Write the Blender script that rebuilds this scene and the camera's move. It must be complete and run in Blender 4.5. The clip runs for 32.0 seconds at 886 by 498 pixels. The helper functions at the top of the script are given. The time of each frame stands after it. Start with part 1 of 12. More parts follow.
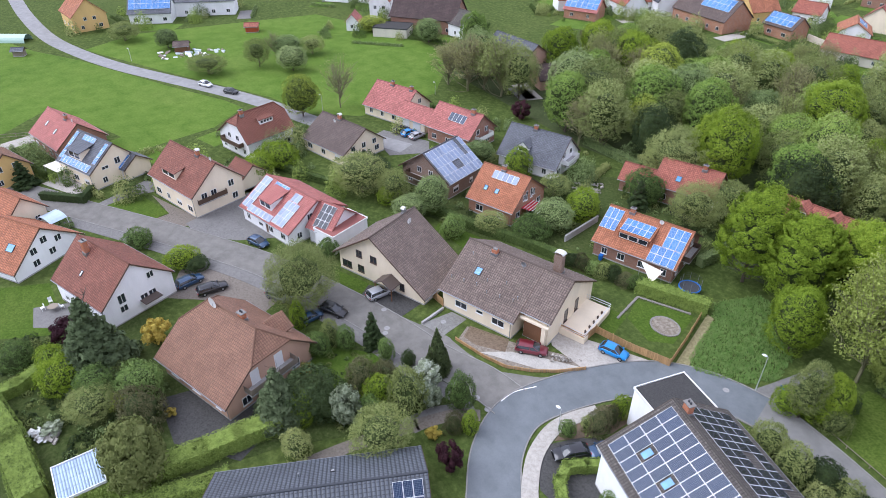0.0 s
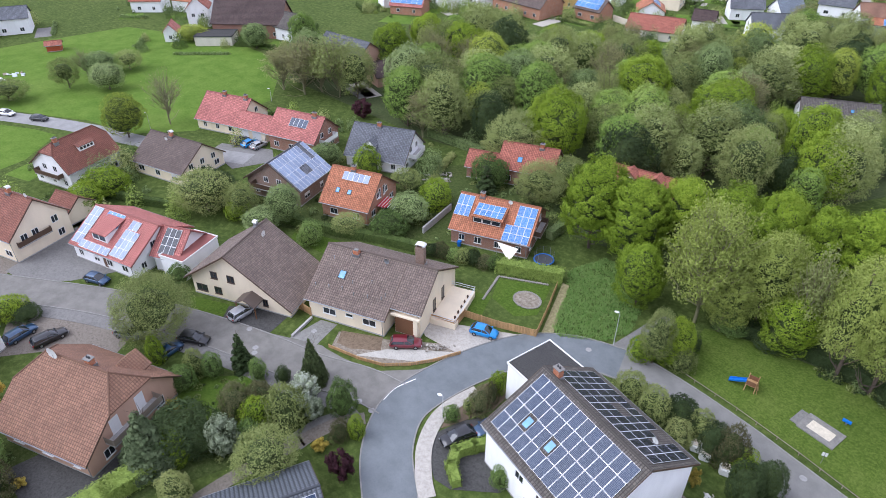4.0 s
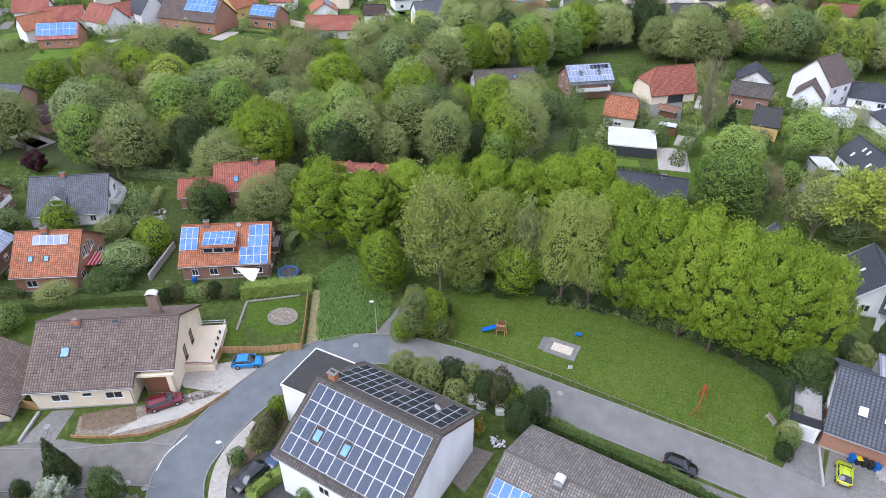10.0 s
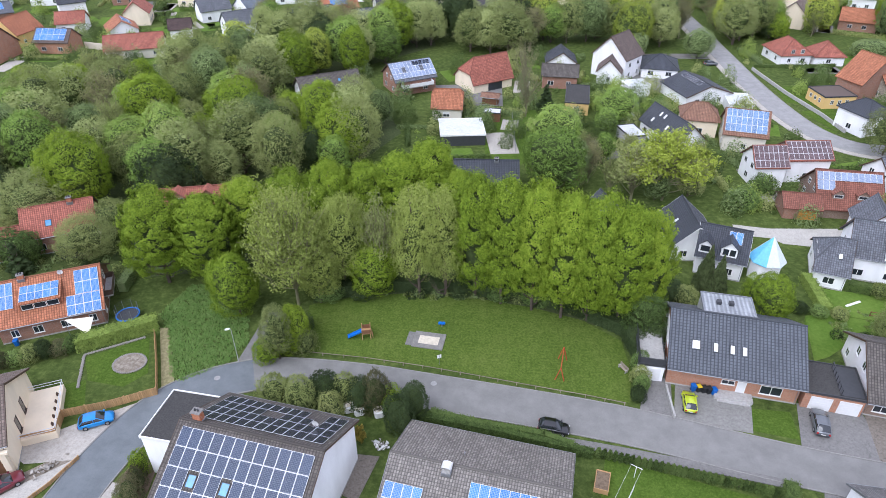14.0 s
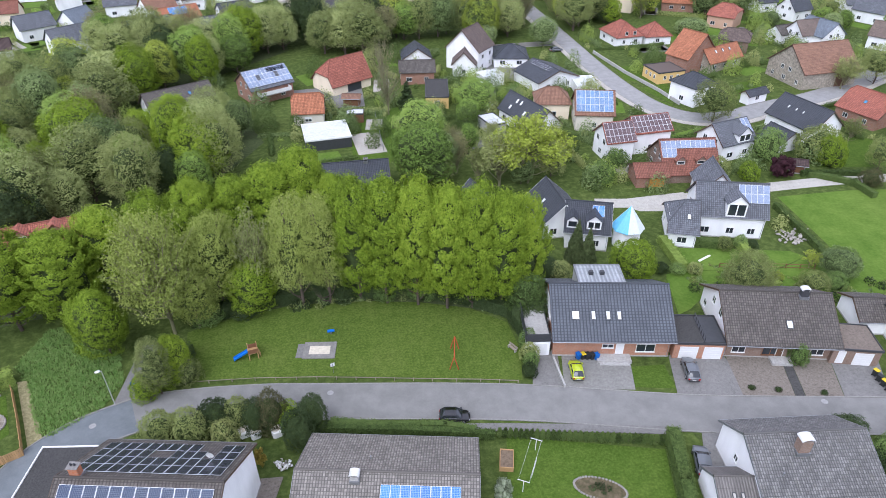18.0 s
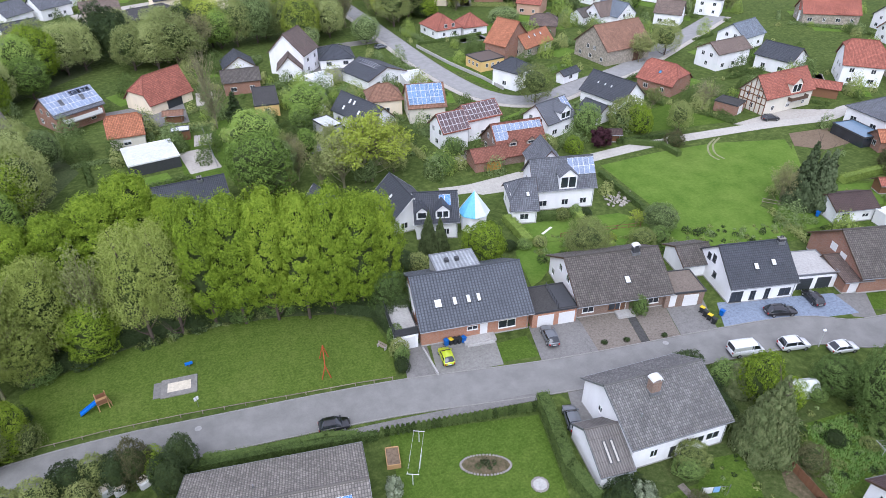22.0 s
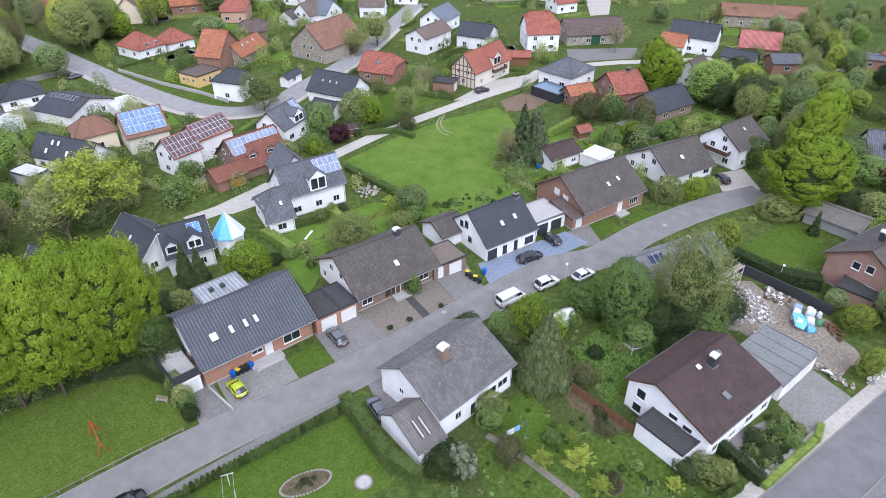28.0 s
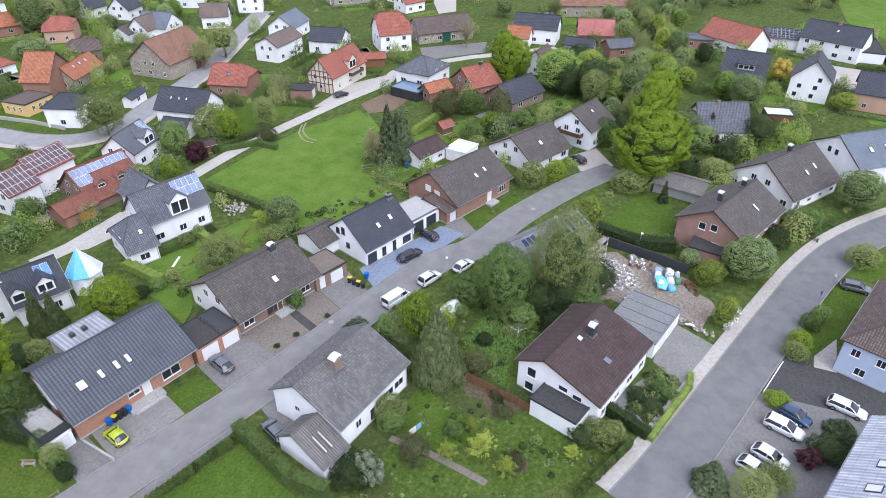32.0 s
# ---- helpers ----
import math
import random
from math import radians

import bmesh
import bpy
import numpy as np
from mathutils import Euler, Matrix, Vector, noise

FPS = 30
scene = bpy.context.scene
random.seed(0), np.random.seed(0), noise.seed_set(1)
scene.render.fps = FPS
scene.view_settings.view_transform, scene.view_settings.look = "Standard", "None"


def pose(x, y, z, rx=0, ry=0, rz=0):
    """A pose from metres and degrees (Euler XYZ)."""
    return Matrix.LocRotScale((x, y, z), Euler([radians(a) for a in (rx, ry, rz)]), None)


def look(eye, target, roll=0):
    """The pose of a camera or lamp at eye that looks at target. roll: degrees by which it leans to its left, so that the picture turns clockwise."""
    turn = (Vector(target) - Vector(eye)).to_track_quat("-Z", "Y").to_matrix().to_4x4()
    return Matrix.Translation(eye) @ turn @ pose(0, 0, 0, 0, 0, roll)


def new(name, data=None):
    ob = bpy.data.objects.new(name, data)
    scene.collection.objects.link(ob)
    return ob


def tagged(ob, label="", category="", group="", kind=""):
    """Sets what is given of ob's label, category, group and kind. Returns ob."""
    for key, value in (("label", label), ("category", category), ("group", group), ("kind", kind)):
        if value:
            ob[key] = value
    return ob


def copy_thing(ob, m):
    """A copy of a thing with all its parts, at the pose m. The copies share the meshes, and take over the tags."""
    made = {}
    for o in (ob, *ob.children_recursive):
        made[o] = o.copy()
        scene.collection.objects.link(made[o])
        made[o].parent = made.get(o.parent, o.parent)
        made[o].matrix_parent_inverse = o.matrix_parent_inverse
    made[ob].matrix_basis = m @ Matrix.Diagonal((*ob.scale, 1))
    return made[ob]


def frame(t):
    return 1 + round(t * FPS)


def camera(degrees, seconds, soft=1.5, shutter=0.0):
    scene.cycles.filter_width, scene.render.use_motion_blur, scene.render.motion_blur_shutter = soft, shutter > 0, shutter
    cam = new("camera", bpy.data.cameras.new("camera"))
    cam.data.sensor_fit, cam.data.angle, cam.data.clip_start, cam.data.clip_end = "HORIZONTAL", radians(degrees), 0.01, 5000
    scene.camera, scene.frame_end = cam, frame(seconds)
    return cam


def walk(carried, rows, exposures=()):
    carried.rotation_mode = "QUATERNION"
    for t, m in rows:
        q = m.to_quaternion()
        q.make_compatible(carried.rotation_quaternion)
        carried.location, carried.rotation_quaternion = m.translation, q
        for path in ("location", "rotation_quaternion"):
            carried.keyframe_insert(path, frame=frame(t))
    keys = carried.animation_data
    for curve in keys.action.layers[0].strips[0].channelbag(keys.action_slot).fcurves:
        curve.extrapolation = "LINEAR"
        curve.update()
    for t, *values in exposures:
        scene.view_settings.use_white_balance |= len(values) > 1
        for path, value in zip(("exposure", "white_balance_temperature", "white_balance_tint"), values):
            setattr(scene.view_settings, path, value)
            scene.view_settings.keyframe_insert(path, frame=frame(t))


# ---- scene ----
# ---- camera ----
EYE_Z = 62.0
cam = camera(69.4, 32.0, soft=0.9)
ROWS = [
    (0.0, 55.641, 0.166, 61.48),
    (0.5, 55.538, 0.165, 59.303),
    (1.0, 55.487, 0.175, 57.304),
    (1.5, 55.4, 0.172, 55.206),
    (2.0, 55.375, 0.137, 53.115),
    (2.5, 55.389, 0.062, 51.285),
    (3.0, 55.409, -0.033, 49.64),
    (3.5, 55.462, -0.098, 48.374),
    (5.5, 55.655, -0.159, 39.583),
    (6.0, 55.719, -0.189, 37.329),
    (6.5, 55.753, -0.216, 35.105),
    (7.0, 55.835, -0.231, 32.827),
    (7.5, 55.843, -0.233, 30.558),
    (8.0, 55.923, -0.223, 28.196),
    (8.5, 55.936, -0.209, 25.871),
    (9.0, 55.947, -0.193, 23.617),
    (9.5, 55.992, -0.17, 21.309),
    (10.0, 56.027, -0.135, 19.084),
    (10.5, 56.015, -0.089, 16.957),
    (11.0, 56.046, -0.041, 14.827),
    (11.5, 56.043, 0.003, 12.777),
    (12.0, 56.061, 0.035, 10.707),
    (12.5, 56.088, 0.058, 8.687),
    (13.0, 56.152, 0.078, 6.672),
    (13.5, 56.171, 0.103, 4.743),
    (14.0, 56.164, 0.133, 3.08),
    (14.5, 56.175, 0.151, 1.526),
    (16.5, 56.127, 0.129, -3.356),
    (17.0, 56.129, 0.134, -5.367),
    (17.5, 56.123, 0.142, -7.771),
    (18.0, 56.071, 0.148, -9.807),
    (18.5, 56.071, 0.149, -11.877),
    (19.0, 56.022, 0.147, -13.149),
    (19.5, 56.02, 0.139, -14.702),
    (20.0, 55.984, 0.127, -16.79),
    (20.5, 55.977, 0.112, -19.077),
    (21.0, 55.974, 0.09, -21.142),
    (21.5, 55.952, 0.058, -23.172),
    (22.0, 55.973, 0.018, -25.306),
    (22.5, 55.951, -0.02, -27.507),
    (23.0, 55.858, -0.047, -29.662),
    (23.5, 55.824, -0.057, -31.96),
    (24.0, 55.847, -0.055, -34.173),
    (24.5, 55.904, -0.046, -36.436),
    (25.0, 55.928, -0.035, -38.481),
    (25.5, 55.97, -0.023, -40.488),
    (27.5, 56.05, 0.026, -48.49),
    (28.0, 56.043, 0.01, -50.177),
    (28.5, 56.056, -0.022, -51.58),
    (29.0, 56.039, -0.053, -52.731),
    (29.5, 56.081, -0.076, -54.325),
    (30.0, 56.115, -0.088, -55.828),
    (30.5, 56.135, -0.086, -57.346),
    (31.0, 56.174, -0.07, -59.333),
    (31.5, 56.194, -0.041, -61.11),
    (32.0, 56.2, -0.001, -63.129),
]
walk(cam, [(t, pose(0, 0, EYE_Z, a, b, c)) for t, a, b, c in ROWS], [(0.0, 0.55, 5660, 13), (32.0, 0.55, 5660, 13)])

# ---- light: bright overcast sky ----
world = bpy.data.worlds.new("sky")
scene.world = world
world.use_nodes = True
_n = world.node_tree.nodes
_sky = _n.new("ShaderNodeTexSky")
_sky.sky_type = "NISHITA"
_sky.sun_disc = False
_sky.sun_elevation = radians(66)
_sky.sun_rotation = radians(215)
_sky.air_density, _sky.dust_density, _sky.ozone_density = 1.0, 4.0, 1.0
_hsv = _n.new("ShaderNodeHueSaturation")
_hsv.inputs["Saturation"].default_value = 0.6
world.node_tree.links.new(_sky.outputs[0], _hsv.inputs["Color"])
_cloud = _n.new("ShaderNodeMixRGB")
_cloud.inputs[0].default_value = 0.8
_cloud.inputs[2].default_value = (6.35, 6.15, 6.9, 1)
world.node_tree.links.new(_hsv.outputs[0], _cloud.inputs[1])
world.node_tree.links.new(_cloud.outputs[0], _n["Background"].inputs[0])
_n["Background"].inputs[1].default_value = 0.145
sun = new("sun", bpy.data.lights.new("sun", "SUN"))
sun.data.energy, sun.data.angle, sun.data.color = 1.7, radians(50), (1.0, 0.97, 0.93)
sun.matrix_basis = look((0, 0, 100), (30, 44, 45))


# ---- materials ----
class Nodes:
    """A small node-tree builder."""

    def __init__(self, name, rough=0.8, metal=0.0, spec=0.3):
        self.mat = bpy.data.materials.new(name)
        self.mat.use_nodes = True
        self.t = self.mat.node_tree
        self.b = self.t.nodes["Principled BSDF"]
        self.b.inputs["Roughness"].default_value = rough
        self.b.inputs["Metallic"].default_value = metal
        self.b.inputs["Specular IOR Level"].default_value = spec

    def n(self, kind, **props):
        node = self.t.nodes.new("ShaderNode" + kind)
        for k, v in props.items():
            if k == "op":
                node.operation = v
            elif k == "blend":
                node.blend_type = v
        return node

    def link(self, a, b):
        self.t.links.new(a, b)

    def put(self, node, key, v):
        if hasattr(v, "links") or hasattr(v, "is_linked"):
            self.link(v, node.inputs[key])
        else:
            node.inputs[key].default_value = v

    def coord(self, which="Object"):
        return self.n("TexCoord").outputs[which]

    def position(self):
        return self.n("NewGeometry").outputs["Position"]

    def noise(self, vec, scale, detail=4.0, rough=0.6):
        k = self.n("TexNoise")
        self.link(vec, k.inputs["Vector"])
        k.inputs["Scale"].default_value = scale
        k.inputs["Detail"].default_value = detail
        k.inputs["Roughness"].default_value = rough
        return k.outputs["Fac"]

    def ramp(self, fac, *stops):
        k = self.n("ValToRGB")
        self.link(fac, k.inputs[0])
        el = k.color_ramp.elements
        while len(el) < len(stops):
            el.new(0.5)
        for e, (p, c) in zip(el, stops):
            e.position = p
            e.color = (*c, 1) if len(c) == 3 else c
        return k.outputs[0]

    def maths(self, op, a, b=0.0):
        k = self.n("Math", op=op)
        self.put(k, 0, a)
        self.put(k, 1, b)
        return k.outputs[0]

    def mix(self, fac, a, b, blend="MIX"):
        k = self.n("MixRGB", blend=blend)
        self.put(k, 0, fac)
        for i, v in ((1, a), (2, b)):
            if isinstance(v, tuple):
                k.inputs[i].default_value = (*v[:3], 1)
            else:
                self.link(v, k.inputs[i])
        return k.outputs[0]

    def scaled(self, vec, x, y, z):
        k = self.n("Mapping")
        self.link(vec, k.inputs["Vector"])
        k.inputs["Scale"].default_value = (x, y, z)
        return k.outputs[0]

    def bump(self, h, strength=0.3, dist=0.02):
        k = self.n("Bump")
        self.link(h, k.inputs["Height"])
        k.inputs["Strength"].default_value = strength
        k.inputs["Distance"].default_value = dist
        self.link(k.outputs[0], self.b.inputs["Normal"])

    def color(self, c):
        if isinstance(c, tuple):
            self.b.inputs["Base Color"].default_value = (*c[:3], 1)
        else:
            self.link(c, self.b.inputs["Base Color"])
        return self.mat


def shade(c, f):
    return tuple(min(1.0, v * f) for v in c)


def plaster(name, c):
    m = Nodes(name, 0.9)
    p = m.coord()
    big = m.noise(m.scaled(p, 1, 1, 0.35), 0.5, 5)
    fine = m.noise(p, 9.0, 3)
    col = m.ramp(big, (0.25, shade(c, 0.86)), (0.6, c), (0.8, shade(c, 1.04)))
    col = m.mix(0.12, col, m.ramp(fine, (0.3, shade(c, 0.7)), (0.7, shade(c, 1.1))))
    m.bump(fine, 0.15)
    return m.color(col)


def brickwork(name, c, mortar):
    m = Nodes(name, 0.9)
    p = m.coord()
    s = m.n("SeparateXYZ")
    m.link(p, s.inputs[0])
    v = m.n("CombineXYZ")
    m.link(m.maths("ADD", s.outputs[0], s.outputs[1]), v.inputs[0])
    m.link(s.outputs[2], v.inputs[1])
    k = m.n("TexBrick")
    m.link(v.outputs[0], k.inputs["Vector"])
    k.inputs["Color1"].default_value = (*shade(c, 0.8), 1)
    k.inputs["Color2"].default_value = (*shade(c, 1.2), 1)
    k.inputs["Mortar"].default_value = (*mortar, 1)
    k.inputs["Scale"].default_value = 1.0
    k.inputs["Brick Width"].default_value = 0.25
    k.inputs["Row Height"].default_value = 0.083
    k.inputs["Mortar Size"].default_value = 0.011
    big = m.noise(p, 0.7, 4)
    col = m.mix(0.5, k.outputs[0], m.ramp(big, (0.3, shade(c, 0.75)), (0.7, shade(c, 1.15))))
    m.bump(k.outputs["Fac"], 0.3)
    return m.color(col)


def stonework(name, c):
    m = Nodes(name, 0.95)
    k = m.n("TexVoronoi")
    m.link(m.coord(), k.inputs["Vector"])
    k.inputs["Scale"].default_value = 2.2
    col = m.ramp(k.outputs["Distance"], (0.1, shade(c, 1.2)), (0.45, c), (0.75, shade(c, 0.55)))
    col = m.mix(0.4, col, m.ramp(k.outputs["Color"], (0.1, shade(c, 0.6)), (0.9, shade(c, 1.4))))
    m.bump(k.outputs["Distance"], 0.5)
    return m.color(col)


def tiles(name, c, moss=0.25, wide=0.33, course=0.38, rough=0.75, light=1.45, vary=1.0, groove=0.42, deep=0.72, lap=0.80):
    """Roof tiles over the uv of the slope, in metres: rolls along u, courses along v."""
    m = Nodes(name, rough, spec=0.35)
    uv = m.coord("UV")
    s = m.n("SeparateXYZ")
    m.link(uv, s.inputs[0])
    fu = m.maths("FRACT", m.maths("DIVIDE", s.outputs[0], wide))
    fv = m.maths("FRACT", m.maths("DIVIDE", s.outputs[1], course))
    cell = m.n("CombineXYZ")
    m.link(m.maths("FLOOR", m.maths("DIVIDE", s.outputs[0], wide)), cell.inputs[0])
    m.link(m.maths("FLOOR", m.maths("DIVIDE", s.outputs[1], course)), cell.inputs[1])
    w = m.n("TexWhiteNoise")
    m.link(cell.outputs[0], w.inputs["Vector"])
    one = m.ramp(w.outputs["Value"], (0.0, shade(c, 1 - 0.38 * vary)), (0.5, shade(c, 1.05)), (1.0, shade(c, 1 + (light * 1.15 - 1) * vary)))
    big = m.noise(uv, 0.28, 6, 0.65)
    col = m.mix(0.55, one, m.ramp(big, (0.3, shade(c, 0.62)), (0.5, c), (0.72, shade(c, 1.35))))
    lich = m.noise(m.scaled(uv, 1.0, 0.4, 1), 1.6, 6, 0.75)
    col = m.mix(m.ramp(lich, (0.52, (0, 0, 0)), (0.75, (moss, moss, moss))), col, (0.20, 0.19, 0.14))
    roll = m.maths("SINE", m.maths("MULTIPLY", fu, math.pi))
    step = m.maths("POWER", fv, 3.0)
    # relief shade of grooves and laps is put into the tile colour
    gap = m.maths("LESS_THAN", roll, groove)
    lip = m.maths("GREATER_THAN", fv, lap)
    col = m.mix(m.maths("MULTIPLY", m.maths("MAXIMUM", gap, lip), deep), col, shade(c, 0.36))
    m.bump(m.maths("ADD", roll, m.maths("MULTIPLY", step, 0.8)), 0.9, 0.07)
    return m.color(col)


def corrugated(name, c, pitch=0.18, space="UV"):
    m = Nodes(name, 0.85)
    uv = m.coord(space)
    s = m.n("SeparateXYZ")
    m.link(uv, s.inputs[0])
    wave = m.maths("SINE", m.maths("MULTIPLY", s.outputs[0], 2 * math.pi / pitch))
    big = m.noise(m.scaled(uv, 1, 0.25, 1), 0.9, 6, 0.7)
    rows_ = m.maths("LESS_THAN", m.maths("FRACT", m.maths("DIVIDE", s.outputs[1], 1.3)), 0.04)
    col = m.ramp(big, (0.25, shade(c, 0.55)), (0.5, c), (0.75, shade(c, 1.5)))
    col = m.mix(m.maths("MULTIPLY", m.maths("ADD", wave, 1.0), 0.3), col, shade(c, 0.45))
    col = m.mix(m.maths("MULTIPLY", rows_, 0.6), col, shade(c, 0.4))
    m.bump(wave, 0.8, 0.06)
    return m.color(col)


def plain(name, c, rough=0.6, metal=0.0, spec=0.4, vary=0.12, scale=3.0):
    m = Nodes(name, rough, metal, spec)
    big = m.noise(m.coord(), scale, 4)
    return m.color(m.ramp(big, (0.3, shade(c, 1 - vary)), (0.7, shade(c, 1 + vary))))


def pieces(name, c, vary=0.25, rough=0.8):
    """One shade for each object, with grain."""
    m = Nodes(name, rough)
    r = m.n("ObjectInfo").outputs["Random"]
    g = m.noise(m.scaled(m.coord(), 8, 8, 1.2), 3.0, 4)
    col = m.ramp(r, (0, shade(c, 1 - vary)), (1, shade(c, 1 + vary)))
    col = m.mix(0.35, col, m.ramp(g, (0.3, shade(c, 0.6)), (0.7, shade(c, 1.25))))
    return m.color(col)


def ground_mat(name, *cols, scale=0.05, fine=2.5, rough=0.95, bump=0.3, grain=0.5):
    """Mixed ground: big patches, tufts and grain."""
    m = Nodes(name, rough, spec=0.06)
    p = m.position()
    a = m.noise(p, scale, 6, 0.65)
    b = m.noise(p, fine, 5, 0.75)
    c = m.noise(p, scale * 7, 4, 0.6)
    n = len(cols)
    c1 = m.ramp(a, *[(0.3 + 0.4 * i / max(1, n - 1), cols[i]) for i in range(n)])
    c2 = m.ramp(b, (0.3, shade(cols[0], 0.45)), (0.5, cols[n // 2]), (0.75, shade(cols[-1], 1.5)))
    c3 = m.ramp(c, (0.35, shade(cols[0], 0.75)), (0.65, shade(cols[-1], 1.15)))
    col = m.mix(grain, m.mix(0.4, c1, c3), c2)
    m.bump(b, bump, 0.05)
    return m.color(col)


def leaves(name, dark, mid, bright, sun_through=0.18, grey=0.15, own=0.34):
    m = Nodes(name, 0.7, spec=0.10)
    isl = m.n("NewGeometry").outputs["Random Per Island"]
    obr = m.n("ObjectInfo").outputs["Random"]
    big = m.noise(m.coord(), 7.0, 3)
    # lit and dark clumps, put into the leaf colour by position
    fine = m.ramp(m.noise(m.position(), 1.5, 4, 0.75), (0.36, (0, 0, 0)), (0.64, (1, 1, 1)))
    fac = m.maths("ADD", m.maths("MULTIPLY", isl, 0.16), m.maths("ADD", m.maths("MULTIPLY", big, 0.22), m.maths("ADD", m.maths("MULTIPLY", obr, own), (0.34 - own) / 2)))
    fac = m.maths("ADD", fac, m.maths("MULTIPLY", fine, 0.26))
    dark, mid, bright = (tuple((1 - grey) * v + grey * (0.5 * c[0] + 0.5 * c[1]) for v in c) for c in (dark, mid, bright))
    # dark end lowered: shade among the leaves sits in the colour
    col = m.ramp(fac, (0.15, shade(dark, 0.45)), (0.5, mid), (0.9, bright))
    m.color(col)
    tr = m.n("BsdfTranslucent")
    m.link(col, tr.inputs["Color"])
    mx = m.n("MixShader")
    mx.inputs[0].default_value = sun_through
    m.link(m.b.outputs[0], mx.inputs[1])
    m.link(tr.outputs[0], mx.inputs[2])
    m.link(mx.outputs[0], m.t.nodes["Material Output"].inputs["Surface"])
    return m.mat


def cells(name, c, line):
    """Solar cells: a grid of dark cells with thin pale lines."""
    m = Nodes(name, 0.22, spec=0.3)
    s = m.n("SeparateXYZ")
    m.link(m.coord(), s.inputs[0])
    fx = m.maths("FRACT", m.maths("DIVIDE", s.outputs[0], 0.165))
    fy = m.maths("FRACT", m.maths("DIVIDE", s.outputs[1], 0.165))
    edge = m.maths("MAXIMUM", m.maths("GREATER_THAN", fx, 0.84), m.maths("GREATER_THAN", fy, 0.84))
    r = m.n("ObjectInfo").outputs["Random"]
    col = m.ramp(r, (0, shade(c, 0.8)), (1, shade(c, 1.2)))
    col = m.mix(m.maths("MULTIPLY", edge, 0.8), col, line)
    return m.color(col)


WHITE = plaster("white_plaster", (0.9, 0.9, 0.9))
CREAM = plaster("cream_plaster", (0.86, 0.75, 0.57))
PALE = plaster("pale_plaster", (0.70, 0.66, 0.56))
YELLOW = plaster("yellow_plaster", (0.72, 0.50, 0.20))
PINKISH = plaster("salmon_plaster", (0.55, 0.36, 0.26))
BLUEWALL = plaster("pale_blue_plaster", (0.50, 0.58, 0.72))
GREYWALL = plaster("grey_plaster", (0.42, 0.42, 0.41))
BRICK = brickwork("red_brick", (0.30, 0.15, 0.10), (0.35, 0.32, 0.28))
BRICKB = brickwork("brown_brick", (0.24, 0.16, 0.12), (0.34, 0.31, 0.27))
BRICKM = brickwork("rose_brown_brick", (0.37, 0.215, 0.165), (0.36, 0.30, 0.25))
BRICKO = brickwork("orange_brick", (0.42, 0.20, 0.12), (0.40, 0.36, 0.30))
STONE = stonework("field_stone", (0.36, 0.32, 0.26))
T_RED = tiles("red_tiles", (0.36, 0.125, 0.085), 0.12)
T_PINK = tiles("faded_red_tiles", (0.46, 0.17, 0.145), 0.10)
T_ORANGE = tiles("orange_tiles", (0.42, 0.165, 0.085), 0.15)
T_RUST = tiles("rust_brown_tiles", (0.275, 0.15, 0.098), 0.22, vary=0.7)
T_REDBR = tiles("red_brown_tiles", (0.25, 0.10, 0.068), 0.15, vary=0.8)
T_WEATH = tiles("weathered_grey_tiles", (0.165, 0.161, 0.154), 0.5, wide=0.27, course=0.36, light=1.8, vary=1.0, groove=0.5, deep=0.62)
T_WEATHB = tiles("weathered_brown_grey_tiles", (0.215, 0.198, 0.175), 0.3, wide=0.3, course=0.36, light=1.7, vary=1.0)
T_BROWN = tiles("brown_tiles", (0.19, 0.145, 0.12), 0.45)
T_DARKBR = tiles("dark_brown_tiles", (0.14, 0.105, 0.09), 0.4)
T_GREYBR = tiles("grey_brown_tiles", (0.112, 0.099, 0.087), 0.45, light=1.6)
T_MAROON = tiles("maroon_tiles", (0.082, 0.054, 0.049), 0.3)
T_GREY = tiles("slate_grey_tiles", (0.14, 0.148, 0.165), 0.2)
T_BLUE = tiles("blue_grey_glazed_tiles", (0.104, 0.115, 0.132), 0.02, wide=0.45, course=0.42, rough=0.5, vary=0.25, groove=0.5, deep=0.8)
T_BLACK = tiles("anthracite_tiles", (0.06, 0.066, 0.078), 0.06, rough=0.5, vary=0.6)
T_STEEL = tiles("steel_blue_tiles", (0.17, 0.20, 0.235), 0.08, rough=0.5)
CORRU = corrugated("weathered_fibre_cement", (0.30, 0.30, 0.30))
CORRUB = corrugated("brown_fibre_cement", (0.20, 0.185, 0.17), 0.3)
SEAMF = corrugated("grey_seam_metal", (0.36, 0.38, 0.40), 0.55, "Object")
BLUECORR = corrugated("pale_blue_corrugated_sheet", (0.48, 0.60, 0.76), 0.3, "Object")
SEAM = corrugated("pale_standing_seam_metal", (0.55, 0.58, 0.62), 0.5)
SHEETF = ground_mat("grey_roofing_sheets", (0.16, 0.168, 0.165), (0.235, 0.242, 0.232), scale=0.35, fine=4, rough=0.85, grain=0.3)
FELT = ground_mat("dark_roofing_felt", (0.045, 0.045, 0.045), (0.075, 0.073, 0.07), scale=0.6, fine=5, rough=0.9)
PALEROOF = ground_mat("pale_flat_roof", (0.50, 0.52, 0.54), (0.62, 0.63, 0.64), scale=0.3, fine=3, rough=0.8, grain=0.2)
TRIM_W = plain("white_trim", (0.78, 0.78, 0.76), 0.5, vary=0.05)
TRIM_B = plain("brown_trim", (0.09, 0.055, 0.035), 0.6)
TRIM_D = plain("anthracite_trim", (0.05, 0.052, 0.056), 0.5)
STONECAP = plain("sooty_cap_stone", (0.22, 0.21, 0.195), 0.8, vary=0.25)
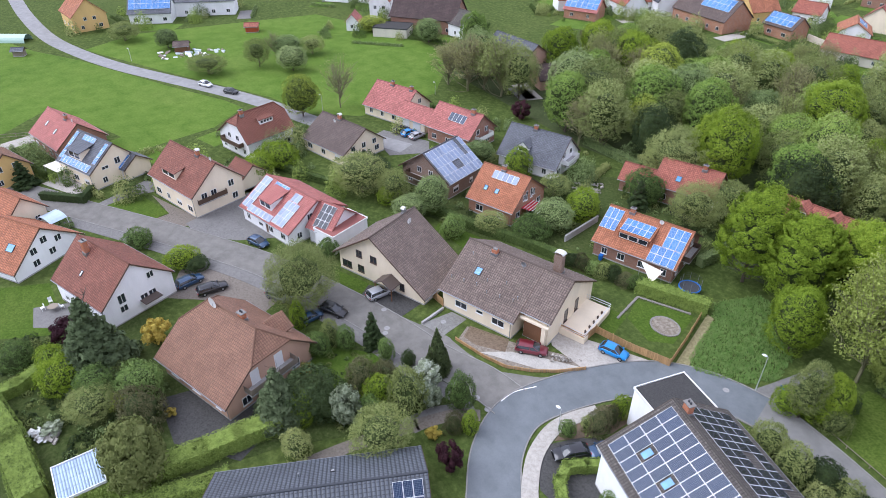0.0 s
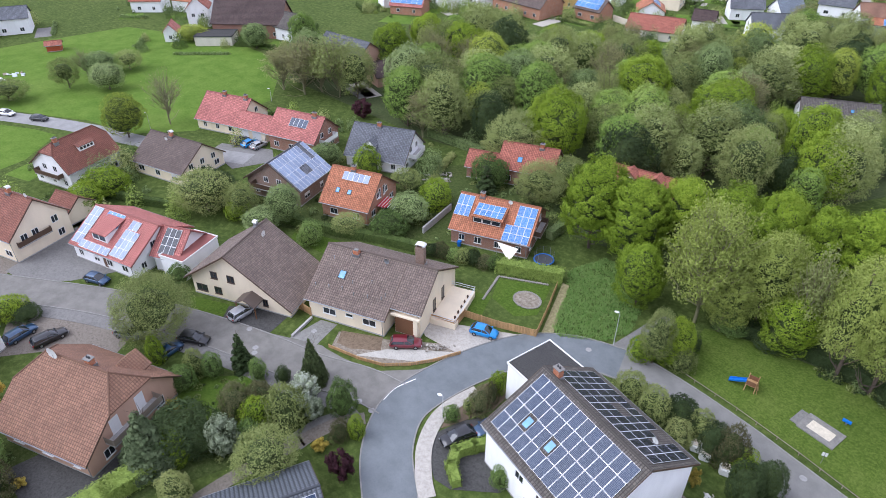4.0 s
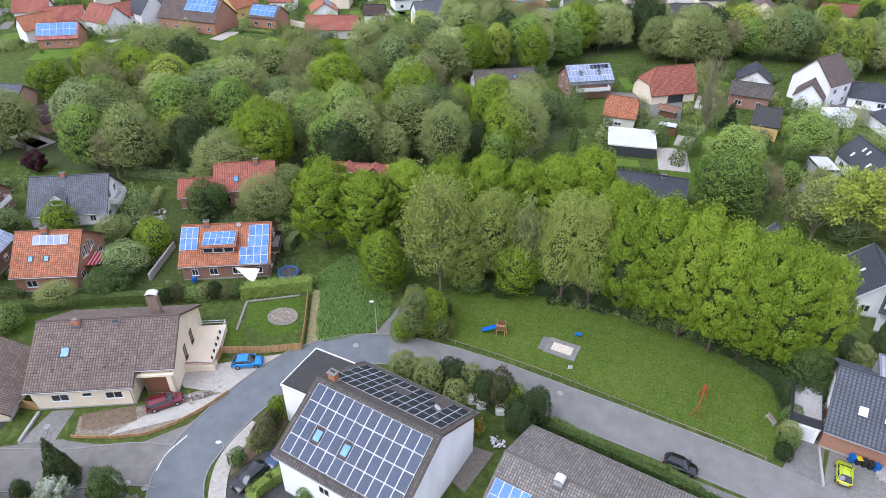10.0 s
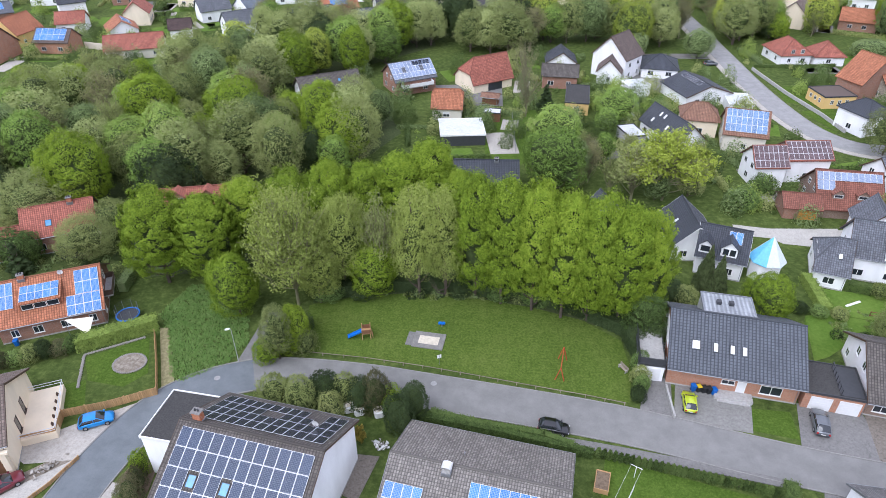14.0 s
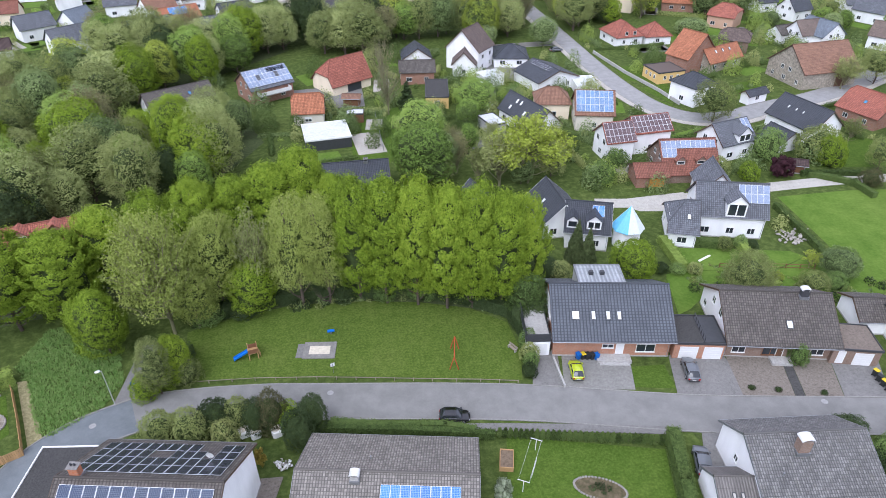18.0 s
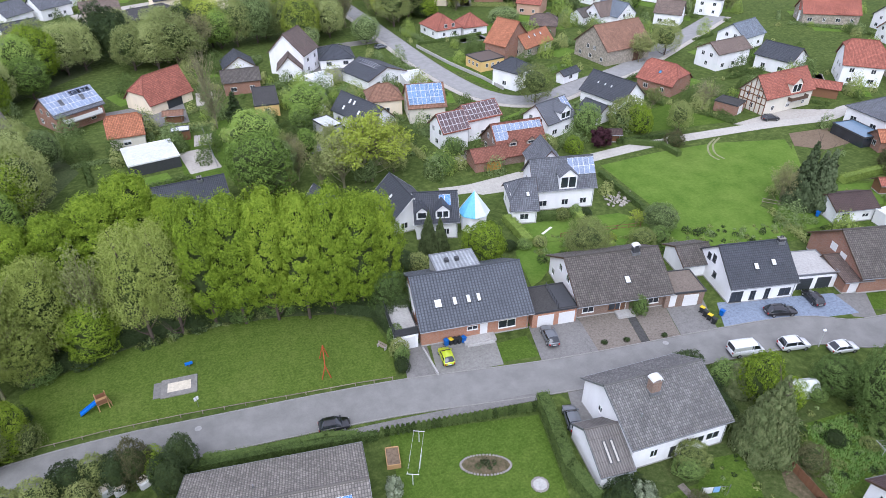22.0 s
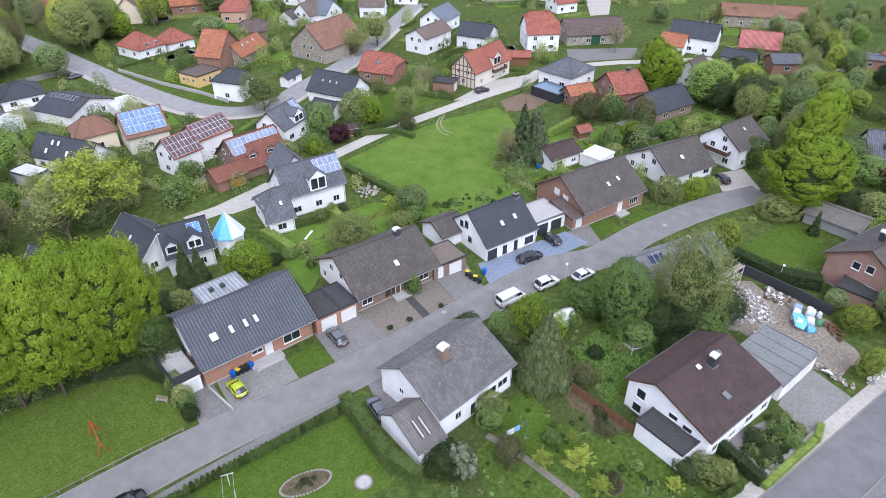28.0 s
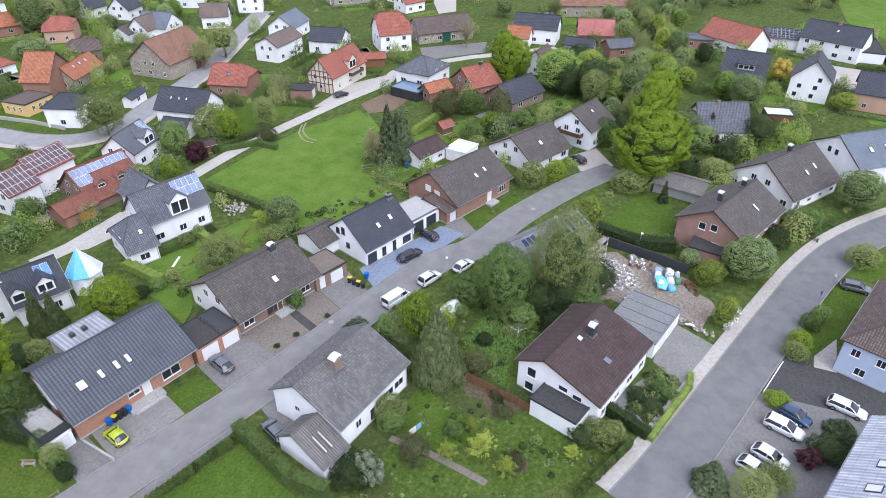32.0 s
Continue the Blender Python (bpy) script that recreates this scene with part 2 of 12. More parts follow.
ZINC = plain("zinc_gutter", (0.30, 0.31, 0.32), 0.45, 0.7)
GLASS = plain("window_glass", (0.028, 0.034, 0.042), 0.06, spec=0.8, vary=0.3, scale=0.3)
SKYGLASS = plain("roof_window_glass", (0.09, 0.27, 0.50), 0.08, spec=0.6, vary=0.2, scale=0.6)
PALEGLASS = plain("pale_pane_glass", (0.68, 0.70, 0.70), 0.25, spec=0.6, vary=0.05)
DOOR_W = plain("white_door", (0.74, 0.74, 0.73), 0.5, vary=0.04)
DOOR_B = plain("brown_door", (0.13, 0.07, 0.04), 0.5)
DOOR_D = plain("dark_door", (0.04, 0.045, 0.05), 0.4)
PV_BLUE = cells("blue_solar_cells", (0.011, 0.024, 0.060), (0.12, 0.15, 0.20))
PV_BLACK = cells("dark_solar_cells", (0.022, 0.024, 0.034), (0.10, 0.105, 0.12))
PV_DUSK = cells("reddish_grey_solar_cells", (0.095, 0.062, 0.066), (0.24, 0.19, 0.19))
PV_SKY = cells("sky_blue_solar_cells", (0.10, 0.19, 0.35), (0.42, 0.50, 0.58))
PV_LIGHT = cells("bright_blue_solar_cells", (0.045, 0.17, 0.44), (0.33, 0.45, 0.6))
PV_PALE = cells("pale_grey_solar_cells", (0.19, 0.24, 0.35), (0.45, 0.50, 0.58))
ALU = plain("aluminium", (0.70, 0.72, 0.74), 0.45, 0.1, vary=0.05)
BRICKCH = brickwork("chimney_brick", (0.42, 0.14, 0.06), (0.4, 0.36, 0.3))
CONCRETE = ground_mat("concrete", (0.34, 0.33, 0.31), (0.46, 0.45, 0.43), scale=0.4, fine=4, grain=0.25)
METALCAP = plain("chimney_cap", (0.66, 0.66, 0.64), 0.4, 0.2)
WOOD = pieces("pale_fence_wood", (0.45, 0.28, 0.13))
WOODB = pieces("brown_wood", (0.19, 0.095, 0.05))
WOODG = pieces("weathered_wood", (0.26, 0.22, 0.17))
BARK = plain("bark", (0.115, 0.09, 0.07), 0.95, vary=0.4, scale=4)
ASPHALT = ground_mat("asphalt", (0.165, 0.158, 0.143), (0.20, 0.192, 0.174), (0.235, 0.225, 0.203), scale=0.08, fine=7, grain=0.12, bump=0.15)
ASPHALTB = ground_mat("newer_asphalt", (0.19, 0.187, 0.177), (0.235, 0.231, 0.218), scale=0.06, fine=7, grain=0.14, bump=0.12)
ASPHALTN = ground_mat("fresh_bluish_asphalt", (0.145, 0.16, 0.168), (0.182, 0.199, 0.208), scale=0.06, fine=7, grain=0.14, bump=0.12)
ASPHALTD = ground_mat("dark_asphalt", (0.155, 0.155, 0.152), (0.195, 0.194, 0.19), scale=0.06, fine=7, grain=0.16, bump=0.12)
ASPHALTP = ground_mat("pale_old_asphalt", (0.25, 0.247, 0.24), (0.31, 0.307, 0.297), scale=0.08, fine=5, grain=0.15, bump=0.1)
DARKYARD = ground_mat("dark_yard_asphalt", (0.05, 0.049, 0.047), (0.09, 0.088, 0.084), scale=0.3, fine=4, grain=0.4)
LITTER = ground_mat("leaf_litter", (0.07, 0.095, 0.028), (0.105, 0.085, 0.052), (0.16, 0.125, 0.085), scale=0.35, fine=2.0, grain=0.6)
PALESHEET = plain("weathered_clear_roof_sheet", (0.42, 0.40, 0.36), 0.6, vary=0.25)
GREYPANE = plain("dull_grey_pane", (0.17, 0.18, 0.19), 0.3)
KERB = ground_mat("kerb_stone", (0.20, 0.195, 0.18), (0.30, 0.29, 0.27), scale=0.8, fine=5, grain=0.3)
PAVE = ground_mat("pale_paving", (0.35, 0.325, 0.285), (0.46, 0.43, 0.38), scale=0.25, fine=4, grain=0.25)
PAVED = ground_mat("grey_paving", (0.15, 0.146, 0.138), (0.225, 0.218, 0.205), scale=0.25, fine=4.5, grain=0.32)
PAVEB = ground_mat("blue_grey_paving", (0.14, 0.175, 0.235), (0.24, 0.28, 0.345), scale=0.25, fine=3, grain=0.45)
PAVEBR = ground_mat("brownish_paving", (0.135, 0.115, 0.095), (0.215, 0.19, 0.16), scale=0.3, fine=3.5, grain=0.55)
PAVEP = ground_mat("reddish_terrace_slabs", (0.26, 0.19, 0.17), (0.36, 0.27, 0.245), scale=0.4, fine=4, grain=0.3)
SANDY = ground_mat("pale_gravel", (0.36, 0.34, 0.30), (0.48, 0.46, 0.41), scale=0.15, fine=5, grain=0.35)
WHEEL = ground_mat("worn_grass_track", (0.16, 0.19, 0.07), (0.26, 0.26, 0.15), scale=0.3, fine=3, grain=0.45)
SOIL = ground_mat("bare_soil", (0.115, 0.08, 0.053), (0.205, 0.158, 0.11), scale=0.2, fine=3, grain=0.45)
SAND = ground_mat("play_sand", (0.55, 0.49, 0.38), (0.66, 0.60, 0.49), scale=0.4, fine=5, grain=0.2)
GRASS = ground_mat("rough_grass", (0.036, 0.058, 0.016), (0.068, 0.1, 0.023), (0.12, 0.145, 0.042), scale=0.045, fine=0.9, grain=0.6)
LAWN = ground_mat("mown_lawn", (0.043, 0.084, 0.011), (0.068, 0.118, 0.016), (0.112, 0.15, 0.03), scale=0.12, fine=3, grain=0.5)
PLAYLAWN = ground_mat("worn_mown_lawn", (0.054, 0.094, 0.014), (0.084, 0.132, 0.02), (0.138, 0.165, 0.042), scale=0.12, fine=3, grain=0.55)
ROUGHLAWN = ground_mat("unmown_lush_lawn", (0.035, 0.062, 0.011), (0.064, 0.105, 0.018), (0.115, 0.145, 0.035), scale=0.2, fine=1.6, grain=0.6)
MEADOW = ground_mat("bright_meadow", (0.068, 0.13, 0.018), (0.102, 0.176, 0.025), (0.15, 0.205, 0.044), scale=0.035, fine=1.7, grain=0.3)
YARD = ground_mat("garden_beds", (0.03, 0.05, 0.013), (0.058, 0.085, 0.022), (0.105, 0.112, 0.045), scale=0.22, fine=2.2, grain=0.55)
WOODFLOOR = ground_mat("woodland_floor", (0.045, 0.062, 0.024), (0.070, 0.095, 0.035), (0.10, 0.11, 0.055), scale=0.12, fine=2.2, grain=0.5)
L_MAPLE = leaves("spring_green_leaves", (0.06, 0.101, 0.010), (0.212, 0.312, 0.022), (0.45, 0.54, 0.056), grey=0.02, own=0.14)
L_MID = leaves("mid_green_leaves", (0.091, 0.151, 0.035), (0.232, 0.324, 0.091), (0.408, 0.476, 0.170))
L_OLIVE = leaves("olive_budding_leaves", (0.119, 0.165, 0.031), (0.259, 0.314, 0.067), (0.432, 0.454, 0.134))
L_BROWN = leaves("brownish_budding_leaves", (0.138, 0.143, 0.048), (0.286, 0.280, 0.095), (0.425, 0.399, 0.161))
L_DARK = leaves("dark_evergreen_leaves", (0.025, 0.047, 0.014), (0.055, 0.089, 0.025), (0.098, 0.140, 0.043))
L_GRASS = leaves("tall_grass_blades", (0.075, 0.175, 0.025), (0.163, 0.325, 0.044), (0.325, 0.450, 0.112))
DRYGRASS = ground_mat("dry_grass", (0.15, 0.16, 0.06), (0.26, 0.23, 0.12), (0.36, 0.32, 0.19), scale=0.3, fine=3, grain=0.5)
L_FRESH = leaves("fresh_green_leaves", (0.088, 0.150, 0.024), (0.220, 0.344, 0.054), (0.418, 0.520, 0.107), grey=0.06)
L_BUD = leaves("yellow_olive_young_leaves", (0.129, 0.174, 0.025), (0.286, 0.353, 0.062), (0.459, 0.515, 0.129), own=0.15, grey=0.06)
L_FIR = leaves("brown_green_needles", (0.062, 0.090, 0.028), (0.132, 0.180, 0.053), (0.264, 0.300, 0.105))
L_SPRUCE = leaves("blue_green_needles", (0.06, 0.09, 0.035), (0.11, 0.155, 0.06), (0.18, 0.225, 0.10))
L_YELLOW = leaves("yellow_green_leaves", (0.162, 0.230, 0.027), (0.338, 0.419, 0.047), (0.540, 0.594, 0.088), grey=0.04)
L_GARDEN = leaves("deep_green_garden_leaves", (0.060, 0.108, 0.018), (0.150, 0.246, 0.042), (0.312, 0.432, 0.084))
L_BIRCH = leaves("yellow_green_birch_leaves", (0.163, 0.211, 0.036), (0.315, 0.378, 0.091), (0.490, 0.534, 0.169))
L_BRONZE = leaves("bronze_green_twiggy_leaves", (0.05, 0.052, 0.018), (0.115, 0.115, 0.04), (0.21, 0.205, 0.08))
L_GOLD = leaves("golden_blossom", (0.30, 0.24, 0.01), (0.55, 0.42, 0.02), (0.70, 0.55, 0.05))
L_PURPLE = leaves("purple_leaves", (0.035, 0.012, 0.018), (0.075, 0.025, 0.035), (0.13, 0.045, 0.055))
L_BLOSSOM = leaves("white_blossom_and_leaves", (0.09, 0.14, 0.035), (0.34, 0.40, 0.24), (0.85, 0.86, 0.80))
L_YEW = leaves("golden_yew_leaves", (0.085, 0.11, 0.02), (0.15, 0.18, 0.035), (0.25, 0.28, 0.07))
L_HEDGE = leaves("clipped_hedge_leaves", (0.048, 0.088, 0.016), (0.097, 0.154, 0.026), (0.158, 0.220, 0.044))
L_LIME = leaves("lime_hedge_leaves", (0.138, 0.219, 0.022), (0.256, 0.362, 0.037), (0.413, 0.512, 0.073))
# dark colour standing for the shade inside crowns; also on shrub stems
CORE_SHADE_STEMS = plain("crown_core_shade_and_stems", (0.046, 0.068, 0.016), 0.95, vary=0.5, scale=14)
TWIG = plain("twigs", (0.21, 0.20, 0.11), 0.95, vary=0.3)


# ---- mesh helpers ----
def mesh_ob(name, bm, material, parent=None, label=""):
    me = bpy.data.meshes.new(name)
    bm.to_mesh(me)
    bm.free()
    for m in material if isinstance(material, (list, tuple)) else (material,):
        me.materials.append(m)
    ob = new(name, me)
    if parent:
        ob.parent = parent
    if label:
        ob["label"] = label
    return ob


def part(name, bm, material, parent, label=""):
    return mesh_ob(name, bm, material, parent, label)


def shared(name, me, parent, m, label=""):
    ob = new(name, me)
    ob.parent = parent
    ob.matrix_basis = m
    if label:
        ob["label"] = label
    return ob


def thing(name, m, label, category, group="", kind=""):
    ob = new(name)
    ob.empty_display_size = 0.5
    ob.matrix_basis = m
    return tagged(ob, label, category, group, kind)


def box(bm, x0, x1, y0, y1, z0, z1, m=None):
    vs = [bm.verts.new((x, y, z)) for z in (z0, z1) for x, y in ((x0, y0), (x1, y0), (x1, y1), (x0, y1))]
    if m:
        for v in vs:
            v.co = m @ v.co
    fs = [(3, 2, 1, 0), (4, 5, 6, 7), (0, 1, 5, 4), (1, 2, 6, 5), (2, 3, 7, 6), (3, 0, 4, 7)]
    return [bm.faces.new([vs[i] for i in f]) for f in fs]


def boxes(*bs):
    bm = bmesh.new()
    for b in bs:
        box(bm, *b)
    return bm


def tube(bm, a, b, r0, r1, n=6, caps=True):
    a, b = Vector(a), Vector(b)
    d = (b - a).normalized()
    s = d.orthogonal().normalized()
    t = d.cross(s)
    rings = []
    for c, r in ((a, r0), (b, r1)):
        rings.append([bm.verts.new(c + (s * math.cos(k * 2 * math.pi / n) + t * math.sin(k * 2 * math.pi / n)) * r) for k in range(n)])
    for k in range(n):
        bm.faces.new([rings[0][k], rings[0][(k + 1) % n], rings[1][(k + 1) % n], rings[1][k]])
    if caps:
        bm.faces.new(rings[0][::-1])
        bm.faces.new(rings[1])


def slab(bm, pts, t):
    """A flat or sloping plate with the given outline on top, t thick downwards."""
    top = [bm.verts.new(p) for p in pts]
    low = [bm.verts.new((p[0], p[1], p[2] - t)) for p in pts]
    f = bm.faces.new(top)
    bm.faces.new(low[::-1])
    n = len(pts)
    for k in range(n):
        bm.faces.new([top[k], low[k], low[(k + 1) % n], top[(k + 1) % n]])
    return f


# ---- houses ----
class House:
    """A gabled house: ridge along its own x; front eave on -y. hip: share of each gable that is hipped."""

    def __init__(self, label, plan, wall, roof, hip=(0, 0), over=0.45, trim=TRIM_B, e2=None, base=0.0, category="house", name="house", simple=False, eave=None):
        self.simple = simple
        x, y, yaw, self.L, self.W, self.e, self.r, self.o = plan
        self.top = thing(name, pose(x, y, base, 0, 0, yaw), label, category)
        self.e2 = self.e if e2 is None else e2
        self.over, self.trim = over, trim
        l, w, r, o = self.L / 2, self.W / 2, self.r, self.o
        il, iw = l - over, w - (over if eave is None else eave)
        self.il, self.iw = il, iw
        th = 0.16
        zs, zn = self.slope_z(-iw) - th - 0.03, self.slope_z(iw) - th - 0.03
        # walls: a shell that follows the roof's underside
        bm = bmesh.new()
        ends = []
        for sx, k in ((-1, hip[0]), (1, hip[1])):
            prof = [(-iw, -0.4), (iw, -0.4), (iw, zn)]
            if k > 0:
                zk = r - k * (r - max(self.e, self.e2)) - th - 0.05
                ends.append(prof + ([(self.at_z(zk, 1), zk), (self.at_z(zk, -1), zk)] if k < 0.97 else []) + [(-iw, zs)])
            else:
                ends.append(prof + [(o, r - th - 0.05), (-iw, zs)])
        rings = [[bm.verts.new((sx * il, a, b)) for a, b in prof] for sx, prof in zip((-1, 1), ends)]
        bm.faces.new(rings[0][::-1])
        bm.faces.new(rings[1])
        for a, b in (((0, -1), (0, -1)), ((1, 2), (1, 2))):
            i, j = a
            bm.faces.new([rings[0][i], rings[0][j], rings[1][j], rings[1][i]][::1 if i else -1])
        bm.normal_update()
        self.wall = part("wall", bm, wall, self.top)
        # plinth
        if not simple:
            part("plinth", boxes((-il - 0.03, il + 0.03, -iw - 0.03, iw + 0.03, -0.4, 0.22)), CONCRETE, self.top)
        # roof
        bm = bmesh.new()
        uv = bm.loops.layers.uv.new()
        ins = [k * w * 0.85 for k in hip]
        P, Q = (-l + ins[0], o, r), (l - ins[1], o, r)

        def hp(sx, side, k):
            z = r - k * (r - (self.e if side < 0 else self.e2))
            return (sx * l, o + (side * w - o) * k, z)

        faces = []
        for side, ez in ((-1, self.e), (1, self.e2)):
            pts = [(-l, side * w, ez), (l, side * w, ez)]
            if 0 < hip[1] < 0.97:
                pts.append(hp(1, side, hip[1]))
            pts += [Q, P]
            if 0 < hip[0] < 0.97:
                pts.append(hp(-1, side, hip[0]))
            run = math.hypot(side * w - o, r - ez)
            f = slab(bm, pts if side < 0 else pts[::-1], th)
            for lp in f.loops:
                c = lp.vert.co
                lp[uv].uv = (c.x, run * abs(c.y - o) / max(0.1, abs(side * w - o)))
        for sx, k, R_ in ((-1, hip[0], P), (1, hip[1], Q)):
            if k > 0:
                a, b = hp(sx, -1, k), hp(sx, 1, k)
                f = slab(bm, [a, b, R_] if sx > 0 else [b, a, R_], th)
                for lp in f.loops:
                    c = lp.vert.co
                    lp[uv].uv = (c.y, math.hypot(c.x - R_[0], c.z - r))
        bm.normal_update()
        self.roof = part("roof", bm, roof, self.top)
        # ridge tiles
        bm = bmesh.new()
        tube(bm, (P[0] - 0.02, o, r - 0.03), (Q[0] + 0.02, o, r - 0.03), 0.14, 0.14, 7)
        part("ridge", bm, roof, self.top)
        for sx, k, R_ in ((-1, hip[0], P), (1, hip[1], Q)):
            if k > 0:
                for side in (-1, 1):
                    a = hp(sx, side, k)
                    bm = bmesh.new()
                    tube(bm, (a[0], a[1], a[2] - 0.02), (R_[0], R_[1], R_[2] - 0.02), 0.12, 0.12, 6)
                    part("hip_ridge", bm, roof, self.top)
        # gutters and downpipes, verge boards
        for side, ez in () if simple else ((-1, self.e), (1, self.e2)):
            bm = bmesh.new()
            tube(bm, (-l, side * (w + 0.06), ez - 0.12), (l, side * (w + 0.06), ez - 0.12), 0.075, 0.075, 6)
            g = part("gutter", bm, ZINC, self.top)
            bm = bmesh.new()
            tube(bm, (il - 0.2, side * (iw + 0.06), 0), (il - 0.2, side * (iw + 0.06), ez - 0.45), 0.045, 0.045, 5)
            tube(bm, (il - 0.2, side * (iw + 0.06), ez - 0.45), (il - 0.2, side * (w + 0.05), ez - 0.15), 0.045, 0.045, 5)
            part("downpipe", bm, ZINC, self.top)
        def board(sx, pts):
            """A verge board: a band 0.28 high under a line of points."""
            bm = bmesh.new()
            rows = [[bm.verts.new((sx * (l - 0.01) + dx, y, z + dz)) for dx, dz in ((0, 0.02), (0.03 * sx, 0.02), (0.03 * sx, -0.26), (0, -0.26))] for y, z in pts]
            for r0, r1 in zip(rows, rows[1:]):
                for i in range(4):
                    bm.faces.new([r0[i], r0[(i + 1) % 4], r1[(i + 1) % 4], r1[i]])
            bm.faces.new(rows[0])
            bm.faces.new(rows[-1][::-1])
            bmesh.ops.recalc_face_normals(bm, faces=bm.faces)
            part("verge_board", bm, trim, self.top)

        for sx, k in () if simple and math.hypot(x, y) > 215 else ((-1, hip[0]), (1, hip[1])):
            if k == 0:
                board(sx, [(-w, self.e), (o, r), (w, self.e2)])
            elif k < 0.97:
                for side, ez in ((-1, self.e), (1, self.e2)):
                    board(sx, [(side * w, ez), hp(sx, side, k)[1:]])

    def slope_z(self, y):
        w = self.W / 2
        if y < self.o:
            return self.r - (self.r - self.e) * (self.o - y) / (self.o + w)
        return self.r - (self.r - self.e2) * (y - self.o) / (w - self.o)

    def at_z(self, z, side):
        ez = self.e if side < 0 else self.e2
        return self.o + (side * self.W / 2 - self.o) * (self.r - z) / (self.r - ez)

    def run(self, side=-1):
        ez = self.e if side < 0 else self.e2
        return math.hypot(side * self.W / 2 - self.o, self.r - ez)

    def on_roof(self, u, v, side=-1):
        """Pose on a slope: u metres along the ridge from the middle, v metres down from the ridge; y points up the slope."""
        ez = self.e if side < 0 else self.e2
        dy, dz = side * self.W / 2 - self.o, ez - self.r
        k = v / math.hypot(dy, dz)
        up = Vector((0, -dy, -dz)).normalized()
        xa = Vector((1, 0, 0)) if side < 0 else Vector((-1, 0, 0))
        n = xa.cross(up)
        m = Matrix((xa, up, n)).transposed().to_4x4()
        m.translation = (u, self.o + dy * k, self.r + dz * k)
        return m

    def on_wall(self, side, u, z):
        """Pose on a wall: s front, n back, w and e the gables; u metres along from its middle, to the right as seen from outside; z points out."""
        a = {"s": 0, "e": 90, "n": 180, "w": 270}[side]
        d = self.iw if side in "sn" else self.il
        return pose(0, 0, 0, 0, 0, a) @ pose(u, -d, z, 90, 0, 0)

    def window(self, side, u, z, w=1.2, h=1.25, bars=1, col=None, sill=True, shutter=0.0, glass=None):
        m = self.on_wall(side, u, z)
        if self.simple and self.top.matrix_basis.translation.length > 185:
            bm = bar_frame(w, h, 0.07, 0.05, bars)
            for f in box(bm, -w / 2 + 0.05, w / 2 - 0.05, -h / 2 + 0.05, h / 2 - 0.05, 0.0, 0.018):
                f.material_index = 1
            win = part("window", bm, (col or WIN_COL, glass or GLASS), self.top)
            win.matrix_basis = m
            return win
        win = part("window", bar_frame(w, h, 0.07, 0.05, bars), col or WIN_COL, self.top)
        win.matrix_basis = m
        bm = bmesh.new()
        box(bm, -w / 2 + 0.05, w / 2 - 0.05, -h / 2 + 0.05, h / 2 - 0.05, 0.0, 0.018)
        part("pane", bm, glass or GLASS, win)
        if sill and not self.simple and self.top.matrix_basis.translation.length < 110:
            part("sill", boxes((-w / 2 - 0.06, w / 2 + 0.06, -h / 2 - 0.07, -h / 2, 0.0, 0.14)), col or WIN_COL, win)
        if shutter:
            part("roller_shutter", boxes((-w / 2 + 0.05, w / 2 - 0.05, h / 2 - 0.05 - h * shutter, h / 2 - 0.04, 0.02, 0.04)), DOOR_W, win)
        return win

    def door(self, side, u, w=1.0, h=2.1, col=None, z=0.22):
        d = part("door", bar_frame(w, h, 0.09, 0.06, 0), TRIM_W, self.top)
        d.matrix_basis = self.on_wall(side, u, z + h / 2)
        part("leaf", boxes((-w / 2 + 0.08, w / 2 - 0.08, -h / 2, h / 2 - 0.08, 0, 0.03)), col or DOOR_B, d)
        bm = bmesh.new()
        tube(bm, (w * 0.3, 0, 0.03), (w * 0.3, 0.0, 0.09), 0.02, 0.02, 5)
        part("handle", bm, ALU, d)

    def garage_door(self, side, u, w=2.4, h=2.1, col=None):
        garage_door(self.top, self.on_wall(side, u, 0.05 + h / 2), w, h, col or DOOR_W)

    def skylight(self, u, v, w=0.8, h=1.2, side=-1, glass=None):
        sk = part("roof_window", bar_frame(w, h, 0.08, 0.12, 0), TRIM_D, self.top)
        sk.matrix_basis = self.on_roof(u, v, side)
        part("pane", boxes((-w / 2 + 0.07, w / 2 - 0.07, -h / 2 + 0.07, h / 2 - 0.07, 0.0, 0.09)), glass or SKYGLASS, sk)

    def chimney(self, u, v, w=0.75, d=0.6, h=1.3, mat=None, cap="slab", side=-1):
        p = self.on_roof(u, v, side).translation
        z1 = max(self.r, p.z) + h - 0.6
        c = part("chimney", boxes((u - w / 2, u + w / 2, p.y - d / 2, p.y + d / 2, p.z - 0.6, z1)), mat or BRICKCH, self.top)
        part("flashing", boxes((u - w / 2 - 0.12, u + w / 2 + 0.12, p.y - d / 2 - 0.12, p.y + d / 2 + 0.12, p.z - 0.5, p.z + 0.16)), ZINC, c)
        if cap == "bare":
            part("cap", boxes((u - w / 2 + 0.12, u + w / 2 - 0.12, p.y - d / 2 + 0.12, p.y + d / 2 - 0.12, z1, z1 + 0.25)), STONECAP, c)
        elif cap == "slab":
            part("cap", boxes((u - w / 2 - 0.1, u + w / 2 + 0.1, p.y - d / 2 - 0.1, p.y + d / 2 + 0.1, z1, z1 + 0.08)), STONECAP, c)
            bm = bmesh.new()
            for k in (-0.17, 0.17):
                tube(bm, (u + k, p.y, z1 + 0.1), (u + k, p.y, z1 + 0.35), 0.11, 0.1, 7)
